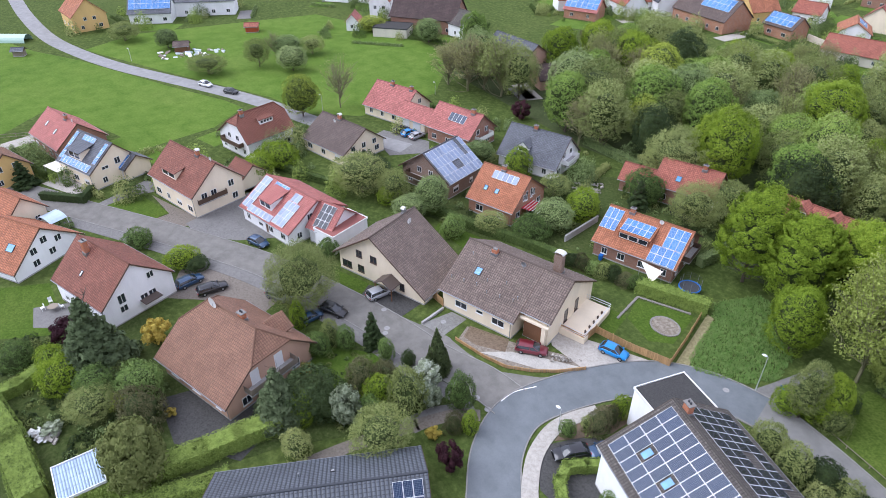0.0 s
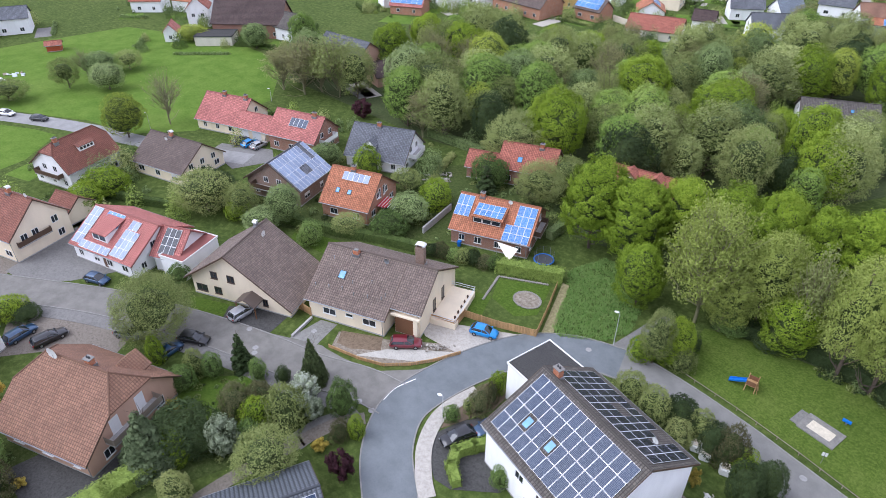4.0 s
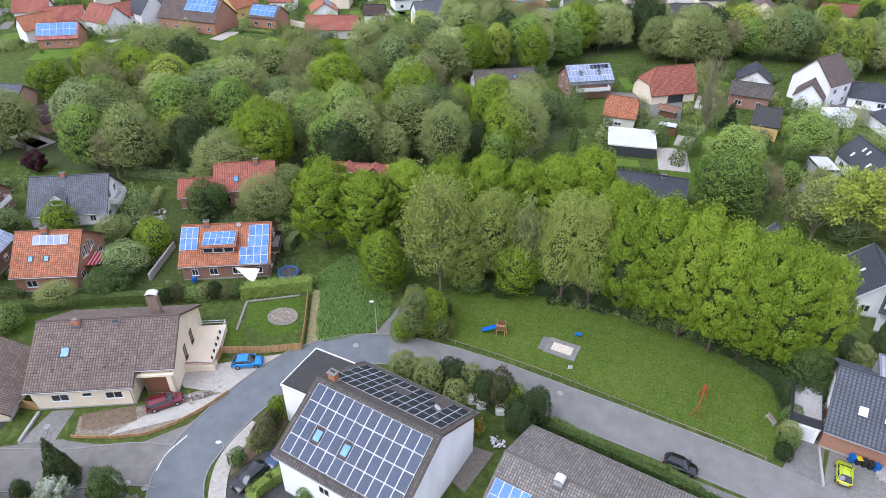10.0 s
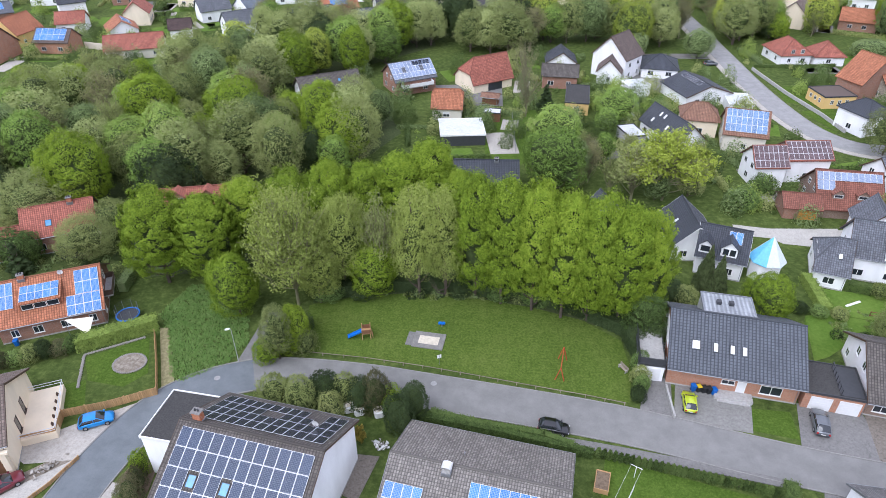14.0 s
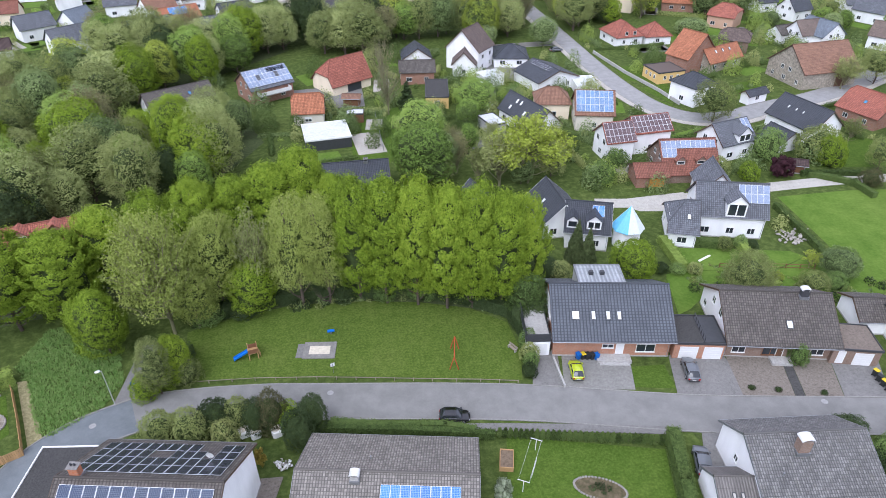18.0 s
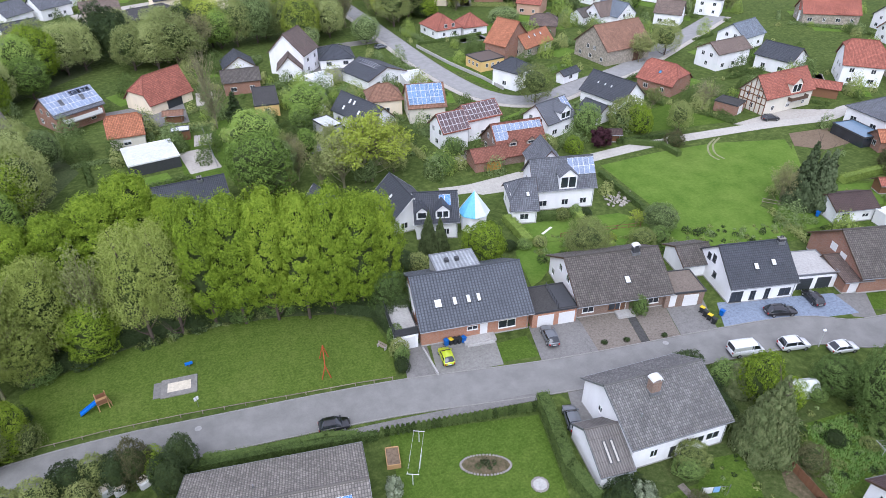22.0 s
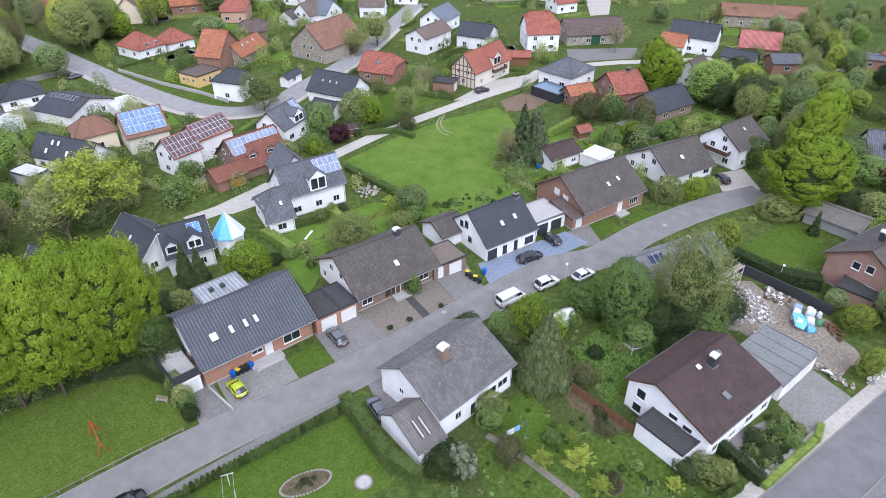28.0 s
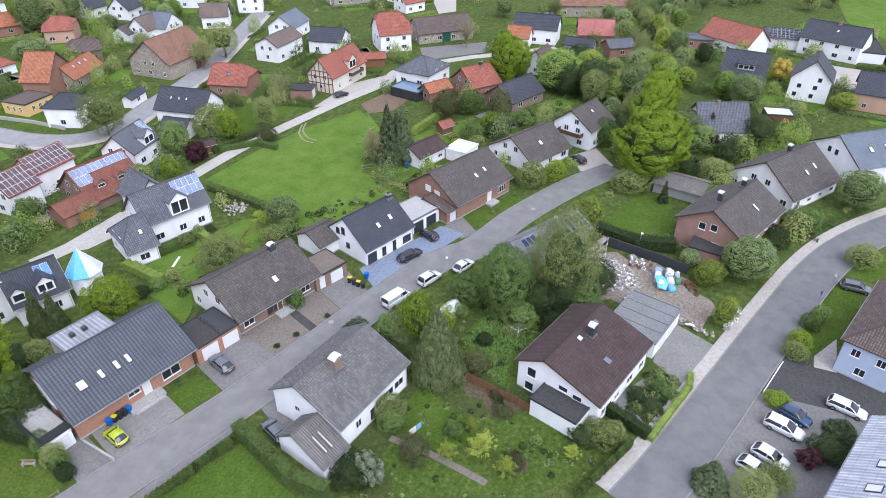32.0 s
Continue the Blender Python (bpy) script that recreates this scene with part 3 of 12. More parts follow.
            part("flue", bm, TRIM_D, c)
        else:
            bm = bmesh.new()
            n = 6
            for k in range(n):
                a0, a1 = math.pi * k / n, math.pi * (k + 1) / n
                q = [(u - math.cos(a) * (w / 2 + 0.15), z1 + 0.2 + 0.32 * math.sin(a)) for a in (a0, a1)]
                y0, y1 = p.y - d / 2 - 0.1, p.y + d / 2 + 0.1
                vs = [bm.verts.new(t) for t in ((q[0][0], y0, q[0][1]), (q[1][0], y0, q[1][1]), (q[1][0], y1, q[1][1]), (q[0][0], y1, q[0][1]))]
                bm.faces.new(vs)
            for sx in (-1, 1):
                for sy in (-1, 1):
                    tube(bm, (u + sx * w * 0.4, p.y + sy * d * 0.4, z1), (u + sx * w * 0.4, p.y + sy * d * 0.4, z1 + 0.3), 0.03, 0.03, 4)
            bmesh.ops.recalc_face_normals(bm, faces=bm.faces)
            part("cowl", bm, METALCAP, c)

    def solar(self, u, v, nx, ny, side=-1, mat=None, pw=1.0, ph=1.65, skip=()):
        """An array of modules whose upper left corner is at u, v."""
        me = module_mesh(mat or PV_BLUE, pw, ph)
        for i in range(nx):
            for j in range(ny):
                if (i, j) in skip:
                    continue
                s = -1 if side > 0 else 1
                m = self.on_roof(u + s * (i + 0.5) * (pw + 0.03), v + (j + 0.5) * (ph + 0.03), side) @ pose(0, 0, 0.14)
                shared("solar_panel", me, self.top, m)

    def dish(self, u, v, side=-1, r=0.4, mat=None):
        p = self.on_roof(u, v, side).translation
        d = part("satellite_dish", disc_dish(r), mat or PALEDISH, self.top)
        d.matrix_basis = Matrix.Translation(p + Vector((0, 0, 0.8)))
        bm = bmesh.new()
        tube(bm, (0, 0, -0.9), (0, 0, 0), 0.025, 0.025, 5)
        part("mast", bm, ZINC, d)

    def pipe(self, u, v, side=-1):
        p = self.on_roof(u, v, side).translation
        bm = bmesh.new()
        tube(bm, p - Vector((0, 0, 0.1)), p + Vector((0, 0, 0.45)), 0.07, 0.07, 6)
        tube(bm, p + Vector((0, 0, 0.45)), p + Vector((0, 0, 0.5)), 0.1, 0.1, 6)
        part("vent_pipe", bm, ZINC, self.top)

    def dormer(self, u, v0, w, h, side=-1, roof=None, wall=None, gable=False, panes=2):
        """A dormer standing on the slope: its front foot v0 metres down from the ridge."""
        m0 = self.on_roof(u, v0, side).translation
        s = side
        fy, fz = m0.y, m0.z
        slope = (self.r - (self.e if s < 0 else self.e2)) / abs(s * self.W / 2 - self.o)
        dr = part("dormer", bmesh.new(), wall or self.wall.data.materials[0], self.top)
        bm = bmesh.new()
        hh = h + (w * 0.42 if gable else 0.0)
        low = 0.22 if not gable else 0.0
        back = min(hh / max(0.2, slope - low), abs(fy - self.o))
        f = s * -1.0
        b0 = [(-w / 2, fy, fz - 0.3), (w / 2, fy, fz - 0.3)]
        bk = fy + f * back
        prof = [(-w / 2, fz - 0.3), (w / 2, fz - 0.3), (w / 2, fz + h)] + ([(0, fz + hh)] if gable else []) + [(-w / 2, fz + h)]
        rings = [[bm.verts.new((u + a, yy, b)) for a, b in prof] for yy in (fy, bk)]
        bm.faces.new(rings[0])
        bm.faces.new(rings[1][::-1])
        for k in range(len(prof)):
            bm.faces.new([rings[0][k], rings[1][k], rings[1][(k + 1) % len(prof)], rings[0][(k + 1) % len(prof)]])
        bmesh.ops.recalc_face_normals(bm, faces=bm.faces)
        bm.to_mesh(dr.data)
        bm.free()
        bm = bmesh.new()
        uv = bm.loops.layers.uv.new()
        ya, yb = fy - f * 0.25, bk
        o = 0.25
        if gable:
            for k in (-1, 1):
                q = [(u + k * (w / 2 + o), ya, fz + h - o * 0.8), (u + k * (w / 2 + o), yb, fz + h - o * 0.8), (u, yb, fz + hh + 0.06), (u, ya, fz + hh + 0.06)]
                fc = slab(bm, q, 0.1)
                for lp in fc.loops:
                    lp[uv].uv = (lp.vert.co.y, abs(lp.vert.co.x - u) * 1.3)
        else:
            q = [(u - w / 2 - o, ya, fz + h + 0.02), (u + w / 2 + o, ya, fz + h + 0.02), (u + w / 2 + o, yb, fz + h + low * back + 0.1), (u - w / 2 - o, yb, fz + h + low * back + 0.1)]
            fc = slab(bm, q, 0.12)
            for lp in fc.loops:
                lp[uv].uv = (lp.vert.co.x, abs(lp.vert.co.y))
        bmesh.ops.recalc_face_normals(bm, faces=bm.faces)
        part("dormer_roof", bm, roof or self.roof.data.materials[0], dr)
        for k in range(panes):
            pw = (w - 0.3) / panes
            wn = part("window", bar_frame(pw - 0.1, h - 0.45, 0.06, 0.05, 0), WIN_COL, dr)
            wn.matrix_basis = (pose(u - w / 2 + 0.15 + (k + 0.5) * pw, fy, fz + h / 2 - 0.02, 90, 0, 0) if s < 0 else pose(u - w / 2 + 0.15 + (k + 0.5) * pw, fy, fz + h / 2 - 0.02, 90, 0, 180))
            part_box(wn, "pane", -pw / 2 + 0.09, pw / 2 - 0.09, -h / 2 + 0.27, h / 2 - 0.27, 0, 0.015, GLASS)

    def balcony(self, side, u, z, w, d=1.4, mat=None, rail=None):
        m = self.on_wall(side, u, z)
        b = part("balcony", boxes((-w / 2, w / 2, -0.18, 0, 0, d)), CONCRETE, self.top)
        b.matrix_basis = m
        for k, q in enumerate(((-w / 2, w / 2, 0.05, 0.95, d - 0.05, d), (-w / 2, -w / 2 + 0.05, 0.05, 0.95, 0, d - 0.05), (w / 2 - 0.05, w / 2, 0.05, 0.95, 0, d - 0.05))):
            part("railing", boxes(q), rail or TRIM_B, b)

    def standard(self, seed, up=True, sides="snwe"):
        """Ordinary windows where the frames show no more than dark openings."""
        rng = random.Random(seed)
        yaw = math.atan2(self.top.matrix_basis[1][0], self.top.matrix_basis[0][0])
        home = self.top.matrix_basis.translation
        for s in sides:
            # the sides turned away from the village middle stay blank
            a = yaw + {"s": -90, "e": 0, "n": 90, "w": 180}[s] * math.pi / 180
            if math.cos(a) * home.x + math.sin(a) * home.y > 0:
                continue
            half = self.il if s in "sn" else self.iw
            eave = self.e if s != "n" else self.e2
            n = max(1, int(half * 2 / (4.4 if self.simple else 3.4)))
            for k in range(n):
                u = -half + (k + 0.5) * 2 * half / n + rng.uniform(-0.25, 0.25)
                if eave > 2.3 and s in "sn":
                    self.window(s, u, 1.5, rng.choice((1.0, 1.3, 1.6)), 1.2, shutter=rng.choice((0, 0, 0, 0.4)))
                    if eave > 5.0:
                        self.window(s, u, 4.2, 1.2, 1.2)
                elif s in "we":
                    self.window(s, u, 1.5, rng.choice((1.0, 1.3)), 1.2)
            if s in "we" and up and self.r > 6.0:
                for u in (-1.5, 1.5):
                    if self.slope_z(abs(u) + 0.9) > 4.9:
                        self.window(s, u, 4.1, 1.1, 1.2)


WIN_COL = TRIM_W
PALEDISH = plain("pale_dish", (0.62, 0.62, 0.60), 0.5, vary=0.03)


def part_box(parent, name, x0, x1, y0, y1, z0, z1, mat, label=""):
    return part(name, boxes((x0, x1, y0, y1, z0, z1)), mat, parent, label)


def bar_frame(w, h, t, d, bars):
    """A window frame as one ring, with upright bars."""
    bm = bmesh.new()
    loops = [[bm.verts.new((sx * (w / 2 - k), sy * (h / 2 - k), z)) for sx, sy in ((-1, -1), (1, -1), (1, 1), (-1, 1))] for k, z in ((0, 0), (0, d), (t, d), (t, 0))]
    for a, b in zip(loops, loops[1:] + loops[:1]):
        for i in range(4):
            bm.faces.new([a[i], a[(i + 1) % 4], b[(i + 1) % 4], b[i]])
    for k in range(bars):
        x = -w / 2 + (k + 1) * w / (bars + 1)
        box(bm, x - t / 2, x + t / 2, -h / 2 + t, h / 2 - t, 0, d)
    return bm


def garage_door(parent, m, w, h, col):
    d = part("garage_door", bar_frame(w, h, 0.08, 0.05, 0), col, parent)
    d.matrix_basis = m
    n = 5
    for k in range(n):
        z0 = -h / 2 + 0.06 + k * (h - 0.14) / n
        part_box(d, "door_panel", -w / 2 + 0.08, w / 2 - 0.08, z0, z0 + (h - 0.14) / n - 0.015, 0, 0.03, col)


_modules = {}


def module_mesh(mat, w, h):
    key = (mat.name, w, h)
    if key not in _modules:
        bm = bmesh.new()
        box(bm, -w / 2, w / 2, -h / 2, h / 2, -0.03, 0.0)
        fs = box(bm, -w / 2 + 0.035, w / 2 - 0.035, -h / 2 + 0.035, h / 2 - 0.035, 0.0, 0.006)
        for f in fs:
            f.material_index = 1
        me = bpy.data.meshes.new("solar_panel")
        bm.to_mesh(me)
        bm.free()
        me.materials.append(ALU)
        me.materials.append(mat)
        _modules[key] = me
    return _modules[key]


def disc_dish(r):
    bm = bmesh.new()
    c = bm.verts.new((0, 0.12, 0))
    rings = []
    for f in (0.5, 1.0):
        rings.append([bm.verts.new((r * f * math.cos(k * math.pi / 6), 0.12 - 0.12 * f * f, r * f * math.sin(k * math.pi / 6))) for k in range(12)])
    for k in range(12):
        bm.faces.new([c, rings[0][k], rings[0][(k + 1) % 12]])
        bm.faces.new([rings[0][k], rings[1][k], rings[1][(k + 1) % 12], rings[0][(k + 1) % 12]])
    tube(bm, (0, 0.1, 0), (0, -0.35, -0.05), 0.015, 0.015, 4)
    return bm


class FlatBlock:
    """A flat-roofed block: garage, annex, carport body."""

    def __init__(self, label, plan, h, wall, roof=None, category="garage", name="garage", edge=None, lip=0.15, parent=None):
        x, y, yaw, self.L, self.W = plan
        self.h = h
        self.simple = True
        self.top = thing(name, pose(x, y, 0, 0, 0, yaw), label, category)
        l, w = self.L / 2, self.W / 2
        self.il, self.iw = l, w
        part_box(self.top, "wall", -l, l, -w, w, -0.4, h - 0.12, wall)
        part_box(self.top, "roof", -l - 0.08, l + 0.08, -w - 0.08, w + 0.08, h - 0.12, h, roof or FELT)
        for b in ((-l - 0.12, l + 0.12, -w - 0.12, -w), (-l - 0.12, l + 0.12, w, w + 0.12), (-l - 0.12, -l, -w, w), (l, l + 0.12, -w, w)):
            part_box(self.top, "roof_edge", *b, h - 0.2, h + lip, edge or TRIM_D)

    on_wall = House.on_wall
    window = House.window
    garage_door = House.garage_door
    door = House.door


# ---- plants ----
def leaf_cards(bm, centres, rng, size, count, flat=0.5, droop=0.0, shell=(0.72, 1.06), clump=5, core=0.70):
    """Sprays of small leaves on the outside of lobes: centres is a list of (centre, radius). Each spray is a shallow rosette; a
    darker, knobbly heart of each lobe closes the view through the crown."""
    g = np.random.default_rng(rng.randrange(1 << 30))
    cs = np.array([c[:] for c, _ in centres])
    rs = np.array([r for _, r in centres])
    n = max(8, count // clump)
    pick = g.choice(len(rs), size=n * 3, p=rs ** 2 / np.sum(rs ** 2))
    z = g.uniform(-0.6, 1, n * 3)
    a = g.uniform(0, 2 * math.pi, n * 3)
    q = np.sqrt(1 - z * z)
    d = np.stack((q * np.cos(a), q * np.sin(a), z), axis=1)
    p = cs[pick] + d * (rs[pick] * g.uniform(*shell, n * 3))[:, None]
    deep = np.min(np.linalg.norm(p[:, None, :] - cs[None], axis=2) / rs[None], axis=1)
    keep = np.argsort(-(deep > shell[0] * 0.97).astype(float), kind="stable")[:n]
    p, d = np.repeat(p[keep], clump, axis=0), np.repeat(d[keep], clump, axis=0)
    m = len(p)
    # each leaf stands a little off the spray's middle and leans outwards from it
    t = np.cross(d, g.normal(size=(m, 3)))
    t /= np.linalg.norm(t, axis=1)[:, None] + 1e-9
    off = g.uniform(0.15, 0.95, (m, 1)) * size * (0.9 if clump > 1 else 0.0)
    nr = d + t * off / size * 0.55 + g.normal(0, flat, (m, 3)) + np.array((0, 0, 0.12))
    nr /= np.linalg.norm(nr, axis=1)[:, None]
    p = p + t * off - d * off * 0.35
    e = np.cross(nr, g.normal(size=(m, 3)))
    e /= np.linalg.norm(e, axis=1)[:, None] + 1e-9
    f = np.cross(nr, e)
    k = size * g.uniform(0.6, 1.25, (m, 1))
    dn = np.array((0, 0, -droop)) * k
    tri = np.stack((p - e * k * 0.5 - f * k * 0.32, p + e * k * 0.6 + dn, p - e * k * 0.3 + f * k * 0.5), axis=1)
    for x, y, w in tri.tolist():
        bm.faces.new([bm.verts.new(x), bm.verts.new(y), bm.verts.new(w)])
    if core:
        for (c, r) in centres:
            ring = [[bm.verts.new(c + Vector((math.cos(h * 1.0472 + o), math.sin(h * 1.0472 + o), v)).normalized() * (r * core * rng.uniform(0.86, 1.1))) for h in range(6)] for v, o in ((-0.5, 0.0), (0.35, 0.5))]
            lo, hi = bm.verts.new(c - Vector((0, 0, r * core))), bm.verts.new(c + Vector((0, 0, r * core)))
            for h in range(6):
                i = (h + 1) % 6
                bm.faces.new((ring[0][h], ring[0][i], ring[1][h]))
                bm.faces.new((ring[0][i], ring[1][i], ring[1][h]))
                bm.faces.new((ring[1][h], ring[1][i], hi))
                bm.faces.new((ring[0][i], ring[0][h], lo))


def crown_skin(bm, rng, w, foot, size, count, egg=0.0, cells=(24, 150), amp=(0.17, 0.07), flat=0.4, stray=0.12, droop=0.0, core=0.8, thin=0.0, low=-0.8, peak=1.0, gaps=1.0, tuft=0.55):
    """A crown as one uneven skin of leaves: an egg with big and small swellings, creases between them, and stray sprays."""
    g = np.random.default_rng(rng.randrange(1 << 30))
    mid, hz, hw = (peak + foot) / 2, (peak - foot) / 2, w / 2

    def base(d):
        q = np.stack((d[:, 0] * hw, d[:, 1] * hw, d[:, 2] * hz), axis=1) / (1 + 0.8 * (amp[0] + amp[1]))
        q[:, :2] *= (1.0 - egg * d[:, 2:3])
        return q

    def sphere(n, lo):
        z = g.uniform(lo, 1, n)
        a = g.uniform(0, 2 * math.pi, n)
        k = np.sqrt(1 - z * z)
        return np.stack((k * np.cos(a), k * np.sin(a), z), axis=1)

    centres, reach, swell = [], [], []
    for n in cells:
        k = np.arange(n) + 0.5
        z, a = 1 - 1.85 * k / n, k * 2.39996 + g.uniform(-0.5, 0.5, n)
        q = np.sqrt(np.maximum(0, 1 - z * z))
        centres.append(base(np.stack((q * np.cos(a), q * np.sin(a), z), axis=1)))
        reach.append(1.25 * math.sqrt(4 * hw * (hw + 2 * hz) / 3 / n))
        swell.append(g.uniform(0.3, 1.3, n))

    crease, under = [0, 0], [0]

    def skin(d, levels=2):
        p0 = base(d)
        p, nr = p0.copy(), d * np.array((1 / hw, 1 / hw, 1 / hz))
        nr /= np.linalg.norm(nr, axis=1)[:, None]
        for lv in range(levels):
            dist = np.linalg.norm(p0[:, None, :] - centres[lv][None], axis=2)
            c = np.argmin(dist, axis=1)
            f = np.min(dist, axis=1) / reach[lv]
            bump = amp[lv] * swell[lv][c] * (1 - f * f)
            if lv:
                # each tuft overhangs the one below it
                under[0] = (p0 - centres[lv][c])[:, 2] / reach[lv]
                bump = bump * np.clip(1 + tuft * under[0] * 1.4, 0.0, 1.6)
            crease[lv] = f
            p = p + nr * (bump * hw)[:, None]
            nr = nr + (p0 - centres[lv][c]) / reach[lv] * (0.9, 0.6)[lv]
        return p, nr / np.linalg.norm(nr, axis=1)[:, None]

    # fewer leaves in the creases, where the painted dark core shows
    d = sphere(int(count * 1.6), low)
    p, nr = skin(d)
    odds = np.clip(1.25 - 0.75 * crease[0] ** 2, 0.1, 1) * np.clip(1.3 - gaps * crease[1] ** 2, 0.05, 1) * np.clip(1.15 + 1.7 * tuft * under[0], 0.08, 1)
    best = np.argsort(-odds * g.uniform(0.35, 1, len(d)))[:count]
    p, nr = p[best], nr[best]
    depth = 1 - np.abs(g.normal(0, 0.035 + thin, count))
    out = g.random(count) < stray
    depth[out] = g.uniform(1.0, 1.09, int(out.sum()))
    p = p * depth[:, None] + np.array((0, 0, mid))
    nr = nr + g.normal(0, flat, (count, 3))
    nr /= np.linalg.norm(nr, axis=1)[:, None]
    e = np.cross(nr, g.normal(size=(count, 3)))
    e /= np.linalg.norm(e, axis=1)[:, None] + 1e-9
    f = np.cross(nr, e)
    k = size * g.uniform(0.55, 1.35, (count, 1))
    tri = np.stack((p - e * k * 0.5 - f * k * 0.34, p + e * k * 0.6 + np.array((0, 0, -droop)) * k, p - e * k * 0.3 + f * k * 0.52), axis=1)
    for x, y, v in tri.tolist():
        bm.faces.new([bm.verts.new(x), bm.verts.new(y), bm.verts.new(v)])
    # closed core whose dark colour is painted shade between the leaves
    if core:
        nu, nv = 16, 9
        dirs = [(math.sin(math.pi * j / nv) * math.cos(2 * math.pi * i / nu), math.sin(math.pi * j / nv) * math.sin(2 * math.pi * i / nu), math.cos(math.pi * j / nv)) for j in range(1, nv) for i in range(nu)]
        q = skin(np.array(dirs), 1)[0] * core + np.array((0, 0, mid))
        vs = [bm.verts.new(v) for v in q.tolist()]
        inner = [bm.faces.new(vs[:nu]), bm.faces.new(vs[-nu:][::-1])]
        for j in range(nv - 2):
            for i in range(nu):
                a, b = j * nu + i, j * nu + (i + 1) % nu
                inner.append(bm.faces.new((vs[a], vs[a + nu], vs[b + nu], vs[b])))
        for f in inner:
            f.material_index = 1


def skin_proto(name, seed, mat, w=0.75, foot=0.1, limbs=7, stem=0.018, label="", category="tree", **k):
    """A tree or shrub one metre tall, to be scaled: trunk with limbs, and a crown of one uneven skin of leaves."""
    rng = random.Random(seed)
    bm = bmesh.new()
    make_trunk(bm, rng, 1.0, w, limbs, stem, 0.72)
    if category == "shrub":
        woody = len(bm.faces)
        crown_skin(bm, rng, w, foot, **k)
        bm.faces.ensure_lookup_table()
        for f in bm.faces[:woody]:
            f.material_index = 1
        return tagged(mesh_ob(name, bm, (mat, CORE_SHADE_STEMS)), label, category)
    top = thing(name, Matrix.Identity(4), label, category)
    part("trunk", bm, BARK, top)
    bm = bmesh.new()
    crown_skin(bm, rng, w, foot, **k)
    part("crown", bm, (mat, CORE_SHADE_STEMS), top)
    return top


def make_trunk(bm, rng, h, w, limbs, r0, top=0.75):
    base = Vector((0, 0, 0))
    pts = [Vector((0, 0, -0.3))]
    n = 4
    for k in range(1, n + 1):
        pts.append(Vector((rng.gauss(0, 0.02) * h, rng.gauss(0, 0.02) * h, h * top * k / n)))
    for k in range(n):
        tube(bm, pts[k], pts[k + 1], r0 * (1 - 0.2 * k), r0 * (1 - 0.2 * (k + 1)), 6, False)
    for k in range(limbs):
        f = rng.uniform(0.3, 0.95)
        p = pts[0].lerp(pts[-1], f)
        a = rng.uniform(0, 6.28)
        reach = w * 0.45 * rng.uniform(0.6, 1.0) * (1.1 - 0.4 * f)
        e = p + Vector((math.cos(a) * reach, math.sin(a) * reach, h * rng.uniform(0.12, 0.3)))
        mid = p.lerp(e, 0.5) + Vector((0, 0, -0.03 * h))
        tube(bm, p, mid, r0 * 0.4, r0 * 0.26, 5, False)
        tube(bm, mid, e, r0 * 0.26, r0 * 0.08, 5, False)
        for j in range(2):
            e2 = mid.lerp(e, 0.6) + Vector((rng.gauss(0, 0.12) * w, rng.gauss(0, 0.12) * w, h * 0.1))
            tube(bm, mid.lerp(e, 0.3), e2, r0 * 0.14, r0 * 0.05, 4, False)


def tree_proto(name, seed, mat, w=0.75, lobes=26, lobe=(0.13, 0.22), shell=(0.72, 1.06), count=2600, size=0.05, foot=0.22, limbs=7, shape="round", label="", category="tree", flat=0.38, droop=0.0, stem=0.018, spread=(0.55, 0.82), clump=4, core=0.70):
    """A tree one metre tall, to be scaled: trunk with limbs, and a crown of leaf sprays on many lobes."""
    rng = random.Random(seed)
    bm = bmesh.new()
    make_trunk(bm, rng, 1.0, w, limbs, stem, 0.72 if shape != "cone" else 0.97)
    whole = category == "shrub"
    if not whole:
        top = thing(name, Matrix.Identity(4), label, category)
        part("trunk", bm, BARK, top)
        bm = bmesh.new()
    woody = len(bm.faces)
    cs = []
    mid, hz = (1 + foot) / 2, (1 - foot) / 2
    for k in range(lobes):
        if shape == "cone":
            f = (k + 0.5) / lobes
            a = k * 2.4 + rng.uniform(-0.3, 0.3)
            rad = w / 2 * (1 - f) ** 0.85 * rng.uniform(0.6, 0.85)
            cs.append((Vector((rad * math.cos(a), rad * math.sin(a), foot + (1 - foot) * f * 0.97)), max(0.035, w * 0.23 * (1 - f) + 0.02)))
            continue
        z = 1 - 2 * (k + 0.5) / lobes
        a = k * 2.39996 + rng.uniform(-0.3, 0.3)
        q = math.sqrt(1 - z * z)
        rr = rng.uniform(*spread)
        if shape == "egg":
            q *= 1.0 - 0.3 * z
        r = rng.uniform(*lobe) * w
        cs.append((Vector((q * math.cos(a) * (w / 2 - r * 0.5) * rr * 1.2, q * math.sin(a) * (w / 2 - r * 0.5) * rr * 1.2, mid + z * (hz - r * 0.75))), r))
    leaf_cards(bm, cs, rng, size, count, flat, droop, shell, clump, core)
    if whole:
        bm.faces.ensure_lookup_table()
        for f in bm.faces[:woody]:
            f.material_index = 1
        return tagged(mesh_ob(name, bm, (mat, BARK)), label, category)
    part("crown", bm, mat, top)
    return top


